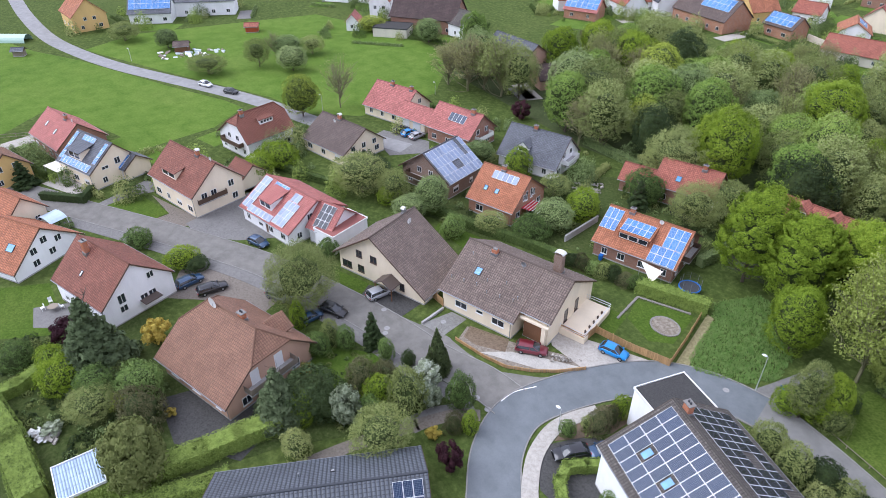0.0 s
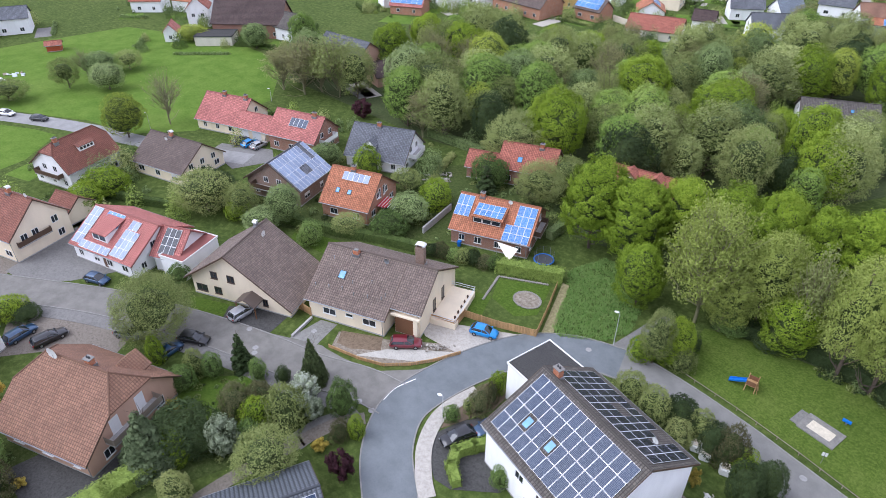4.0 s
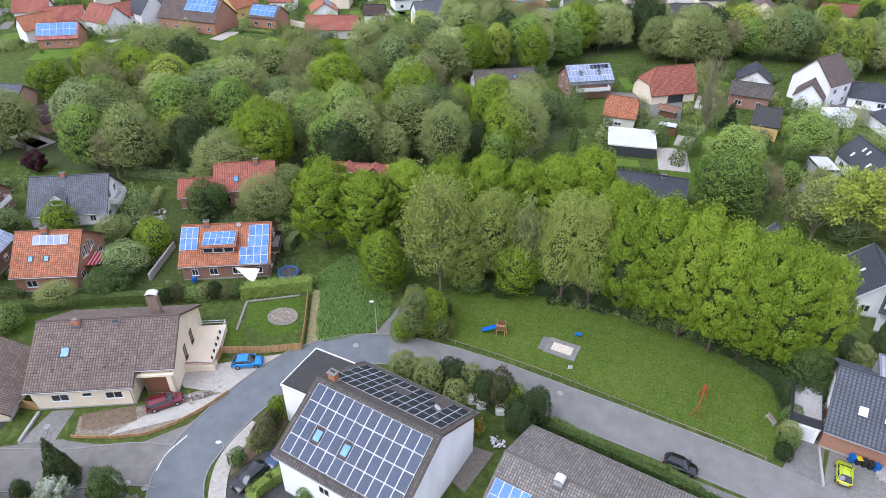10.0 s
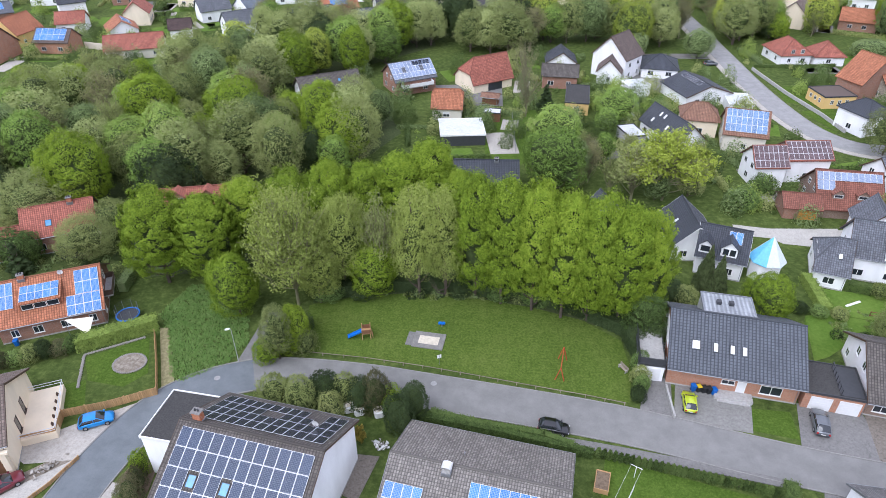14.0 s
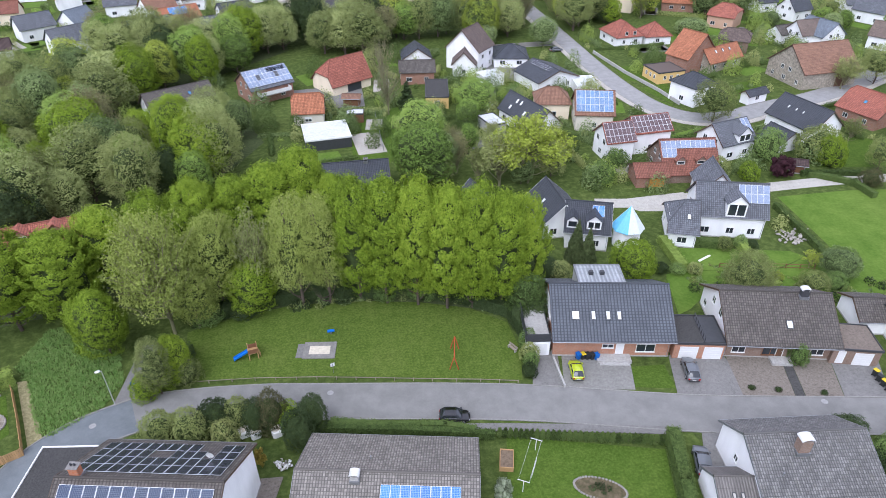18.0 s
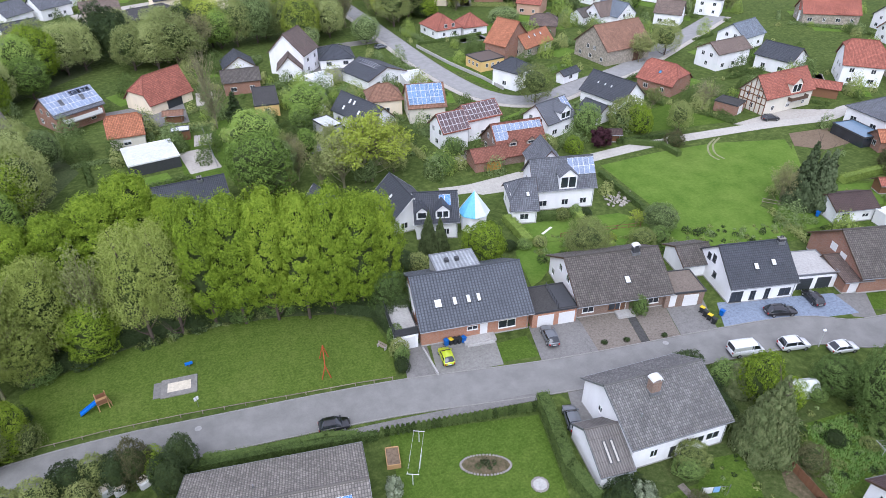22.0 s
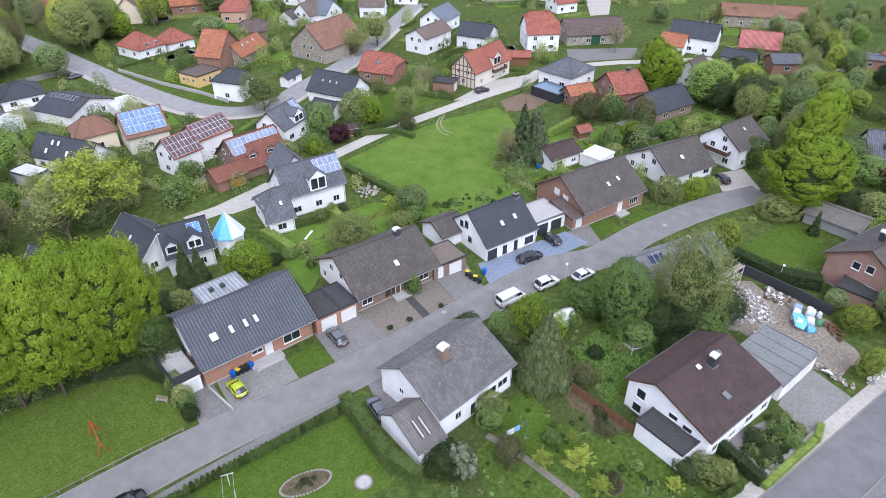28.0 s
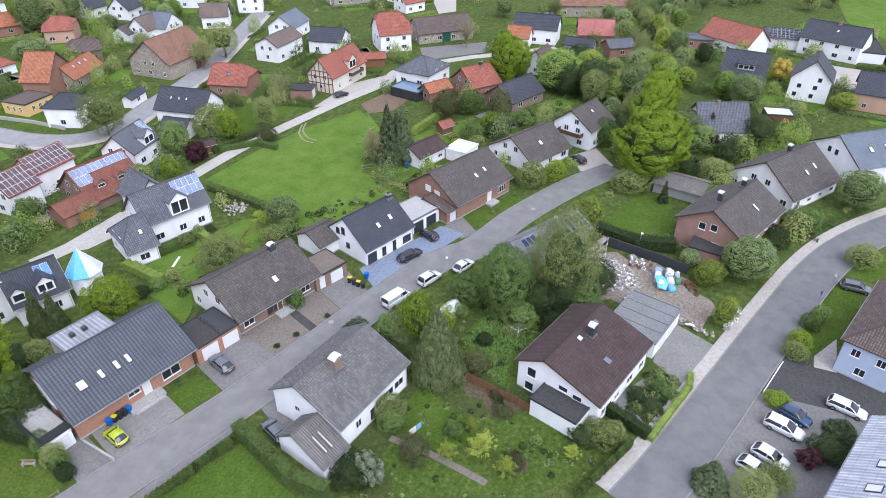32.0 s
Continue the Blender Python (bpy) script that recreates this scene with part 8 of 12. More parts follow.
C37 = far("red-roofed house on the village green", (227.7, 130.2, -24, 10, 9, 3.5, 7, 0), WHITE, T_RED, 97)
C38 = far("long stone barn with a red roof", (271.8, 114.7, -34, 24, 11, 3.5, 8.5, 0), STONE, T_RED, 98)
HSTK = far("white house with a dark roof and red chimney", (153.2, 189.7, 6, 11, 9, 4, 8, 0), WHITE, T_BROWN, 99)
T1 = far("white farmhouse with a red half-hipped roof", (*(181.96, 111.09, -44.08, 10.40, 16.58, 5.48, 11.16, 0.15)[:3], 11, 12.5, 5.5, 11.2, 0), WHITE, T_RED, 100, hip=(0.3, 0.5))
T2 = far("long stone barn with a dark brown roof and green gate", (199.29, 101.94, -41.40, 20.34, 11.94, 3.25, 7.31, 0.07), STONE, T_DARKBR, 101)
part_box(T2.top, "green_gate", -1.5, 1.5, -T2.iw - 0.06, -T2.iw, 0, 3.0, plain("green_paint", (0.02, 0.09, 0.05), 0.6))
T3 = far("white two-storey house with a dark roof", (211.07, 71.26, -81.71, 15.10, 10.16, 4.84, 8.68, -0.00), WHITE, T_BLACK, 102)
T3B = far("white gabled house behind trees", (181.0, 59.3, -3, 9, 7, 3.5, 7, 0), WHITE, T_DARKBR, 103)
T3C = far("small white house with an orange roof", (202.5, 74.3, -83, 8, 7, 3.2, 6.5, 0), WHITE, T_ORANGE, 104)
T4 = far("white house with a brown tiled roof", (157.81, 137.68, 3.87, 14.24, 9.11, 4.94, 7.62, -0.39), WHITE, T_BROWN, 105)
T5 = far("white house with a dark grey roof", (170.08, 127.08, -76.85, 11.61, 10.14, 4.01, 7.25, 0.06), WHITE, T_BLACK, 106)
T6 = far("house with a faded red roof by orchards", (217.66, 53.26, -69.57, 12.08, 10.63, 3.50, 7.55, 0.01), BRICK, T_PINK, 107)
T7 = far("low building with a dark roof and skylights", (202.97, 53.94, -87.74, 10.00, 5.82, 3.00, 5.02, -0.03), GREYWALL, T_BLACK, 108)
T8 = far("long red-roofed barn at the village edge", (254.04, 63.74, -65.20, 28.63, 9.31, 4.00, 7.38, 0.00), STONE, T_RUST, 109)
T9 = far("brick farm building with a red roof", (229.0, 22.1, -73, 10, 8, 3, 3.4, 0), BRICK, T_GREY, 110)
RB1 = far("half-timbered farmhouse with an orange red roof", (145.33, 107.05, 1.09, 17.71, 9.09, 4.21, 9.06, -0.17), PALE, T_RED, 111)
RB1.dormer(1.5, RB1.run() * 0.95, 3.4, 2.4, gable=True, panes=2)
RB1.balcony("s", 2.5, 2.6, 6, 1.2)
for _side in (-1, 1):
    for _v, _top in ((-4.0, 4.2), (-2.7, 5.6), (-1.35, 6.9), (0, 8.2), (1.35, 6.9), (2.7, 5.6), (4.0, 4.2)):
        part_box(RB1.top, "timber", _side * (RB1.il + 0.03) - 0.05, _side * (RB1.il + 0.03) + 0.05, _v - 0.13, _v + 0.13, 0, _top, WOODB)
    for _z, _h in ((2.5, 4.1), (4.2, 3.9), (5.7, 2.5)):
        part_box(RB1.top, "timber", _side * (RB1.il + 0.035) - 0.05, _side * (RB1.il + 0.035) + 0.05, -_h, _h, _z - 0.12, _z + 0.12, WOODB)
RB1G = FlatBlock("brick garage with a dark flat roof", (131.70, 108.94, -69.4, 5.77, 4.84), 2.7, BRICK, FELT)
RB1G.garage_door("e", 0)
RB1S = far("open red-roofed shelter beside a farmhouse", (163.0, 106.5, -53, 8, 5, 2.6, 4, 0), WOODB, T_RED, 112, category="shelter", name="shelter", sides="")
HIPW = far("new white house with a dark hipped roof", (*(157.71, 86.29, -93.43, 10.61, 14.63, 3.91, 9.40, 0.00)[:3], 11.5, 12.5, 3.9, 7.2, 0), WHITE, T_GREY, 113, hip=(1, 1), sides="snwe")
CONS = FlatBlock("blue glass conservatory of a white house", (145.38, 83.51, -98.1, 8.97, 5.84), 2.5, GLASS, plain("blue_glass_roof", (0.10, 0.17, 0.24), 0.15, spec=0.7), "conservatory", "conservatory")
RB2 = far("red brick house with an orange red roof", (156.31, 69.11, -29.25, 9.68, 11.20, 3.23, 7.29, 0.48), BRICK, T_RED, 114)
RB2.chimney(1.5, 0.4, 0.8, 0.7, 1.3, mat=TRIM_D)
RB2L = far("low orange-roofed wing of a brick house", (*(147.26, 76.85, -25.49, 7.73, 3.45, 2.80, 4.45, -0.59)[:3], 8, 5.5, 2.6, 4.6, 0), BRICK, T_ORANGE, 115, category="house wing")
RB3 = far("brown brick house with a dark grey roof", (*(153.58, 56.83, -17.94, 13.88, 10.27, 2.00, 6.06, -0.02)[:5], 2.6, 6.3, 0), BRICKB, T_BLACK, 116)
F9 = far("house with a dark roof and balconies by the wood", (-152.52, 106.96, 6.98, 18.05, 8.40, 5.67, 8.74, -0.14), PINKISH, T_GREY, 117)
F9.balcony("e", 0, 2.7, 5, 1.3)
F9B = far("dark red-roofed wing of a house by the wood", (-135.9, 106.7, 77, 9, 8, 2.8, 6, 0), PINKISH, T_MAROON, 118, category="house wing")
# far rows
F1 = far("ochre barn with a faded red roof", (-262.1, -0.3, 12, 15, 12, 5, 10.5, 0), YELLOW, T_ORANGE, 120, sides="se")
F2 = far("white house with a blue solar roof", (-259.0, 21.8, 70, 15, 11, 3.5, 8, 0), WHITE, T_GREY, 121)
F2.solar(-7, 0.3, 7, 2, mat=PV_LIGHT, pw=2.0, ph=2.4)
F3 = far("long white row of flats with a grey roof", (-261.1, 39.2, 70, 26, 10, 5, 8, 0), WHITE, T_GREY, 122)
F4 = far("small white gabled house in the fields", (-213.6, 80.9, 147, 7, 5, 3, 5.6, 0), WHITE, T_PINK, 123)
F5 = far("tall white house with a red roof", (-224.0, 95.8, 147, 9, 8, 6, 10, 0), WHITE, T_RED, 124)
F6 = far("large brick barn with a red roof", (-202.3, 104.2, 42, 24, 14, 4.5, 11, 0), BRICK, T_MAROON, 125)
F7 = far("white house with a dark roof on a corner", (-191.1, 110.2, 12, 12, 10, 4, 8, 0), WHITE, T_GREYBR, 126)
F8 = FlatBlock("low grey outbuilding with a flat roof", (-200.62, 89.75, 47.8, 11.71, 7.93), 3.0, PALE, FELT, "outbuilding", "outbuilding")
G1 = far("low house with a pale blue solar roof", (-187.1, 160.0, 29, 13, 10, 3, 7, 0), BRICKO, T_PINK, 130)
G1.solar(-6.2, 0.3, 6, 2, mat=PV_LIGHT, pw=2.0, ph=2.4)
G2 = far("red-roofed house with a white gable", (-184.5, 177.4, -11, 13, 10, 4, 9, 0), WHITE, T_RED, 131)
G3 = far("tall white gabled house with a dark roof", (-178.1, 189.9, -21, 13, 11, 5, 11, 0), WHITE, T_BLACK, 132)
G4 = far("red timber barn with a wide solar roof", (-158.0, 192.3, -1, 24, 14, 4, 10, 0), BRICKO, T_DARKBR, 133)
G4.solar(-2, 0.4, 6, 2, mat=PV_LIGHT, pw=2.0, ph=2.4)
G5 = far("white gabled house with an ochre wall", (-153.8, 210.5, 79, 12, 10, 4, 9, 0), YELLOW, T_ORANGE, 134)
G6 = far("small barn with a blue solar roof", (-135.9, 202.6, -1, 12, 9, 3.5, 7, 0), BRICKO, T_DARKBR, 135)
G6.solar(-5.5, 0.3, 5, 2, mat=PV_LIGHT, pw=2.0, ph=2.2)
G7 = far("low house with a red tiled roof", (-108.5, 199.3, 19, 18, 11, 3, 6.6, 0), PALE, T_RED, 136)
G8 = far("small red-roofed house at the field wall", (-102.4, 220.3, 19, 8, 7, 3, 6, 0), WHITE, T_MAROON, 137)
G9 = far("white house at the wood's far edge", (-82.7, 224.0, 39, 12, 9, 4, 8, 0), WHITE, T_GREY, 138)
G10 = far("house with a dark blue solar roof", (-59.1, 230.8, 24, 16, 11, 3.5, 8, 0), YELLOW, T_DARKBR, 139)
G10.solar(-7, 0.4, 7, 2, mat=PV_BLUE, pw=1.95, ph=2.4)
G11 = far("dark house with small gables", (-37.7, 232.1, 24, 13, 9, 3.5, 7.5, 0), GREYWALL, T_GREY, 140)
G12 = far("white house with a flat dark roof", (-34.2, 253.3, 24, 12, 9, 4, 7, 0), WHITE, T_BLACK, 141)
G13 = FlatBlock("wide grey hall with a flat roof", (4.00, 250.01, 23.3, 23.82, 18.14), 6.0, GREYWALL, FELT, "hall", "hall")
for _k, (_p, _w, _r) in enumerate((((-199.7, 162.6, 67, 11, 9, 4, 8, 0), WHITE, T_ORANGE), ((-198.5, 174.4, 37, 12, 9, 4, 8, 0), WHITE, T_RED), ((-255.7, 91.4, 47, 12, 10, 4, 8, 0), WHITE, T_RED), ((-244.0, 103.3, 27, 14, 10, 4, 9, 0), WHITE, T_ORANGE), ((-99.2, 243.4, 37, 12, 9, 4, 8, 0), WHITE, T_GREY), ((-86.8, 248.8, 57, 10, 9, 4, 8, 0), WHITE, T_STEEL), ((-63.1, 264.2, 37, 12, 9, 4, 8, 0), WHITE, T_RUST), ((-54.6, 278.3, 47, 12, 9, 4, 8, 0), WHITE, T_BROWN), ((-39.0, 280.0, 47, 12, 10, 4, 8, 0), WHITE, T_GREY), ((-27.0, 287.3, 37, 13, 10, 4, 8, 0), WHITE, T_GREY), ((-20.2, 305.2, 37, 12, 9, 4, 8, 0), WHITE, T_BROWN), ((-178.2, 194.7, 82, 12, 10, 4, 9, 0), WHITE, T_GREY), ((-184.4, 183.6, 72, 11, 9, 4, 8, 0), WHITE, T_RED))):
    far("far village house with a tiled roof", _p, _w, _r, 150 + _k, sides="s")
for _k, (_p, _w, _r) in enumerate((((-175.2, 265.3, 12, 13, 10, 4, 8, 0), WHITE, T_RED), ((-77.8, 271.6, 12, 12, 9, 4, 8, 0), WHITE, T_GREY), ((-53.2, 277.0, 2, 12, 9, 4, 8, 0), WHITE, T_GREY), ((97.7, 263.8, -17, 12, 9, 4, 8, 0), WHITE, T_RED), ((196.7, 222.7, -7, 12, 9, 4, 8, 0), WHITE, T_GREY), ((207.3, 209.7, -27, 12, 9, 4, 8, 0), WHITE, T_BLACK), ((231.3, 209.0, 3, 12, 9, 4, 8, 0), WHITE, T_RED), ((227.9, 160.5, -50, 14, 9, 4, 8, 0), WHITE, T_RED), ((207.5, 42.9, -50, 9, 7, 3, 5, 0), BRICK, T_GREY))):
    far("village house beyond the main street", _p, _w, _r, 170 + _k, sides="s")


# ---- the close rows of the village beyond the wood ----
_rng = random.Random(19)
_spots = [o.matrix_basis.translation.copy() for o in scene.objects if o.type == "EMPTY" and o.parent is None]
_walls = ((WHITE, "white"), (WHITE, "white"), (PALE, "pale"), (CREAM, "cream"), (BRICK, "red brick"))
_roofs = ((T_RED, "a red tiled roof"), (T_ORANGE, "an orange tiled roof"), (T_GREY, "a slate grey roof"), (T_BLACK, "an anthracite roof"), (T_BROWN, "a brown tiled roof"), (T_REDBR, "a red brown roof"))
for _a0, _a1, _r0, _r1 in ((100, 143, 250, 330), (54, 100, 272, 325)):
    _r = _r0
    while _r < _r1:
        _a = _a0 + _rng.uniform(0, 3)
        while _a < _a1:
            _d = _r + _rng.uniform(-5, 5)
            _x, _y = _d * math.cos(radians(_a)), _d * math.sin(radians(_a))
            _a += _rng.uniform(3.8, 5.4)
            if any((_x - s.x) ** 2 + (_y - s.y) ** 2 < 17 ** 2 for s in _spots) or any((_x - v.x) ** 2 + (_y - v.y) ** 2 < 11 ** 2 for line, w in ROADS for v in line):
                continue
            _spots.append(Vector((_x, _y, 0)))
            (_w, _wn), (_f, _fn) = _rng.choice(_walls), _rng.choice(_roofs)
            _e = _rng.choice((3.2, 4.2, 5.2))
            _h = House(_wn + " village house with " + _fn, (_x, _y, _a - 90 + _rng.choice((-20, 0, 10, 75, 90)), _rng.uniform(10, 14), _rng.uniform(8.5, 10.5), _e, _e + _rng.uniform(3.2, 4.4), 0), _w, _f, simple=True)
            for _u in (-2.4, 2.0):
                _h.window("s", _u, 1.6, 1.4, 1.2)
            if _rng.random() < 0.3:
                _h.solar(-3.5, 0.5, 3, 1, mat=PV_LIGHT, pw=2.1, ph=3.2)
        _r += 19


# ---- plants: kinds ----
MAPLE = proto(skin_proto, "maple_tree", 1, L_MAPLE, w=0.56, foot=0.05, size=0.0125, count=44000, cells=(26, 150), amp=(0.22, 0.22), flat=0.30, gaps=1.0, core=0.81, tuft=0.75, stray=0.12, label="broad maple in fresh spring leaf")
MAPLE2 = proto(skin_proto, "maple_tree", 2, L_MAPLE, w=0.52, foot=0.05, egg=0.16, size=0.0125, count=44000, cells=(30, 160), amp=(0.24, 0.22), flat=0.30, gaps=1.0, core=0.81, tuft=0.75, stray=0.12, label="tall maple in fresh spring leaf")
MID1 = proto(skin_proto, "broadleaf_tree", 4, L_MID, w=0.72, foot=0.06, size=0.0175, count=11000, cells=(20, 130), amp=(0.30, 0.13), gaps=0.5, core=0.86, flat=0.35, label="round broadleaf tree in mid green leaf")
MID2 = proto(skin_proto, "broadleaf_tree", 5, L_FRESH, w=0.62, foot=0.06, egg=0.15, size=0.0165, count=11000, cells=(18, 140), amp=(0.30, 0.13), gaps=0.5, core=0.86, flat=0.35, label="upright broadleaf tree in fresh green leaf")
MID3 = proto(skin_proto, "broadleaf_tree", 6, L_OLIVE, w=0.66, foot=0.08, size=0.0155, count=11000, gaps=0.5, cells=(22, 150), amp=(0.32, 0.14), flat=0.55, stray=0.25, thin=0.05, core=0.62, limbs=12, label="broadleaf tree in thin olive young leaf")
DRKT = proto(skin_proto, "dark_tree", 7, L_DARK, w=0.72, foot=0.05, egg=0.2, size=0.019, count=12000, cells=(22, 150), amp=(0.3, 0.18), label="dense dark green evergreen tree")
BARE1 = proto(bare_proto, "budding_tree", 8, L_OLIVE, w=0.66, label="tree just coming into olive bud with visible branches", count=8000, size=0.017)
BARE2 = proto(bare_proto, "budding_tree", 9, L_BROWN, w=0.7, label="brownish budding tree with visible branches", count=7000, size=0.014)
BARE3 = proto(bare_proto, "bare_tree", 10, L_BROWN, w=0.85, label="nearly bare tree with fine grey twigs", count=700, size=0.016)
BIGBUD = proto(bare_proto, "budding_tree", 30, L_BUD, w=0.72, label="large tree in thin yellow olive bud with pale spreading branches", count=42000, size=0.0125, branches=190, thick=0.42, low=0.3)
WILLOW = proto(skin_proto, "willow_tree", 11, L_BIRCH, w=0.85, foot=0.03, egg=0.12, size=0.0125, count=36000, cells=(22, 190), amp=(0.36, 0.2), flat=0.6, stray=0.35, thin=0.08, droop=0.5, core=0.68, limbs=12, label="tall yellow green tree with drooping fine twigs")
YELT = proto(skin_proto, "yellow_green_tree", 12, L_YELLOW, w=0.7, foot=0.06, egg=0.1, size=0.0175, count=10000, cells=(20, 130), amp=(0.30, 0.13), gaps=0.5, core=0.86, flat=0.35, label="tree in bright yellow green leaf")
SPRUCE = proto(tree_proto, "spruce_tree", 13, L_SPRUCE, w=0.5, lobes=60, count=6000, size=0.04, foot=0.03, shape="cone", droop=0.6, label="dark blue green spruce with hanging boughs")
FIR = proto(tree_proto, "spruce_tree", 27, L_FIR, w=0.8, lobes=90, count=15000, size=0.026, foot=0.02, shape="cone", droop=0.9, flat=0.6, label="broad brown green spruce with drooping boughs")
NEARMID = proto(skin_proto, "broadleaf_tree", 28, L_GARDEN, w=0.8, foot=0.04, size=0.017, count=24000, cells=(22, 200), amp=(0.34, 0.2), flat=0.45, gaps=1.1, label="dense broadleaf garden tree in fresh leaf")
THIN = proto(skin_proto, "young_leaf_tree", 29, L_BUD, w=0.5, foot=0.14, egg=0.2, size=0.0108, count=26000, cells=(30, 220), amp=(0.34, 0.2), flat=0.6, stray=0.3, thin=0.08, core=0.6, limbs=18, label="tree in thin olive green young leaf")
CYPRESS = proto(tree_proto, "cypress_tree", 14, L_DARK, w=0.38, lobes=34, count=3000, size=0.045, foot=0.01, shape="cone", label="narrow dark green clipped conifer")
YEW = proto(tree_proto, "yew_tree", 24, L_YEW, w=0.95, lobes=46, count=7000, size=0.04, foot=0.0, shape="egg", limbs=4, label="broad golden green yew clipped to a dome")
YBARE = proto(bare_proto, "yellow_budding_tree", 25, L_YELLOW, w=0.95, label="broad thin tree in yellow green young leaf", count=16000, size=0.02, branches=100)
BUSH1 = proto(skin_proto, "shrub", 15, L_GARDEN, w=1.2, foot=-0.15, limbs=3, size=0.04, count=6000, cells=(9, 80), amp=(0.36, 0.2), stray=0.25, flat=0.42, low=-0.45, label="rounded green garden shrub", category="shrub")
BUSH2 = proto(skin_proto, "shrub", 16, L_DARK, w=1.2, foot=-0.15, limbs=3, size=0.04, count=6000, cells=(9, 80), amp=(0.32, 0.18), stray=0.25, flat=0.42, low=-0.45, label="dark evergreen garden shrub", category="shrub")
BUSH3 = proto(skin_proto, "shrub", 17, L_OLIVE, w=1.2, foot=-0.15, limbs=3, size=0.04, count=6000, cells=(9, 80), amp=(0.42, 0.24), stray=0.25, flat=0.6, low=-0.45, label="olive budding garden shrub", category="shrub")
BUSH4 = proto(skin_proto, "shrub", 18, L_MAPLE, w=1.2, foot=-0.15, limbs=3, size=0.04, count=6000, cells=(9, 80), amp=(0.36, 0.2), stray=0.25, flat=0.42, low=-0.45, label="bright lime green garden shrub", category="shrub")
PURPLE = proto(tree_proto, "purple_shrub", 19, L_PURPLE, w=1.15, lobes=16, count=2800, size=0.065, foot=0.0, limbs=3, label="dark purple leaved shrub", category="shrub")
GOLD = proto(tree_proto, "golden_shrub", 20, L_GOLD, w=1.2, lobes=12, count=1300, size=0.1, foot=0.0, limbs=3, label="golden yellow flowering shrub", category="shrub")
BLOSS = proto(tree_proto, "blossom_shrub", 21, L_BLOSSOM, w=1.1, lobes=18, count=2400, size=0.065, foot=0.0, limbs=4, label="shrub covered in white blossom", category="shrub")
BRIGHT = proto(skin_proto, "broadleaf_tree", 33, L_MAPLE, w=0.7, foot=0.05, egg=0.1, size=0.0155, count=22000, cells=(20, 140), amp=(0.30, 0.15), gaps=0.6, core=0.84, flat=0.36, label="round broadleaf tree in bright spring green leaf")
UPRIGHT = proto(skin_proto, "upright_tree", 31, L_BIRCH, w=0.42, foot=0.05, egg=0.25, size=0.0135, count=12000, cells=(22, 150), amp=(0.34, 0.2), flat=0.6, stray=0.3, thin=0.06, gaps=0.9, core=0.66, limbs=10, label="slender upright tree in fine young leaf")
TWIGB = proto(bare_proto, "thin_shrub", 32, L_YELLOW, w=1.0, label="thin twiggy shrub in yellow green young leaf", count=2600, size=0.035, branches=60, low=0.3)
BROWNB = proto(skin_proto, "shrub", 22, L_BRONZE, w=1.2, foot=-0.15, limbs=3, size=0.04, count=6000, cells=(9, 80), amp=(0.42, 0.24), stray=0.25, flat=0.6, low=-0.45, label="brown twiggy shrub coming into leaf", category="shrub")


def trees(kinds, *rows, group=""):
    for k, (x, y, h, w) in enumerate(rows):
        plant(kinds[k % len(kinds)], x, y, h, w, group=group)


# ---- the grove behind the playground ----
trees((MAPLE, MAPLE2), (-48.77, 80.92, 17.2, 9.4), (-40.95, 81.05, 16.7, 8.6), (0.68, 78.92, 22.1, 7.6), (5.01, 77.92, 22.5, 8.1), (9.37, 76.72, 22.1, 7.8), (13.66, 75.31, 21.8, 8.0), (17.6, 74.54, 21.7, 8.0), (21.3, 73.69, 21.0, 7.8), (24.4, 74.4, 19.4, 6.4), group="maple grove")
trees((MAPLE2, MAPLE), (-36.4, 87.08, 16.3, 8.8), (-29.54, 88.01, 17.1, 9.5), (-23.69, 90.92, 17.8, 8.6), (-17.98, 92.73, 16.4, 8.6), (-12.51, 95.25, 17.4, 9.7), (-7.26, 97.19, 18.5, 9.6), (-2.61, 93.43, 15.5, 7.2), (-24.37, 85.51, 16.0, 7.8), (-45.7, 84.44, 13.5, 5.9), group="maple grove")
trees((UPRIGHT, BRIGHT), (-26.2, 63.9, 9.6, 3.8), (-25.0, 65.3, 4.8, 3.6), group="grove undergrowth")
trees((BIGBUD,), (-26.44, 75.68, 20.3, 12.6), group="maple grove")
trees((THIN, THIN, BARE1), (-19.75, 80.24, 17.0, 7.7), (-7.97, 79.16, 19.2, 7.7), (-14.2, 80.22, 16.7, 7.6), (-4.17, 79.29, 19.1, 6.9), (-23.03, 76.62, 10.6, 6.1), group="maple grove")
trees((BRIGHT,), (-34.85, 73.23, 10.8, 7.0), (-15.32, 79.86, 9.4, 7.5), (-24.34, 66.2, 7.4, 3.8), group="maple grove")
trees((DRKT, NEARMID, DRKT, BUSH4, BUSH3), (20.0, 75.6, 9.0, 6.0), (24.6, 71.4, 7.4, 5.2), (13.6, 78.0, 7.0, 4.9), (-27.87, 63.7, 3.4, 3.2), (-23.1, 65.4, 3.6, 3.2), group="grove undergrowth")
trees((BUSH1, BUSH2, BUSH2, BUSH1), (-22.1, 77.8, 2.4, 4.3), (-16.8, 78.6, 2.2, 4.3), (-1.7, 80.4, 2.6, 4.4), (4.3, 79.6, 2.6, 4.2), (10.1, 78.3, 2.8, 4.0), (16.4, 76.0, 3.0, 3.6), (23.4, 69.0, 3.4, 3.4), (23.2, 64.2, 3.0, 2.6), (22.4, 60.4, 2.4, 2.0), (-24.4, 70.2, 2.6, 3.0), (-26.2, 67.0, 2.4, 2.6), (-27.6, 64.6, 1.8, 2.2), group="grove undergrowth")

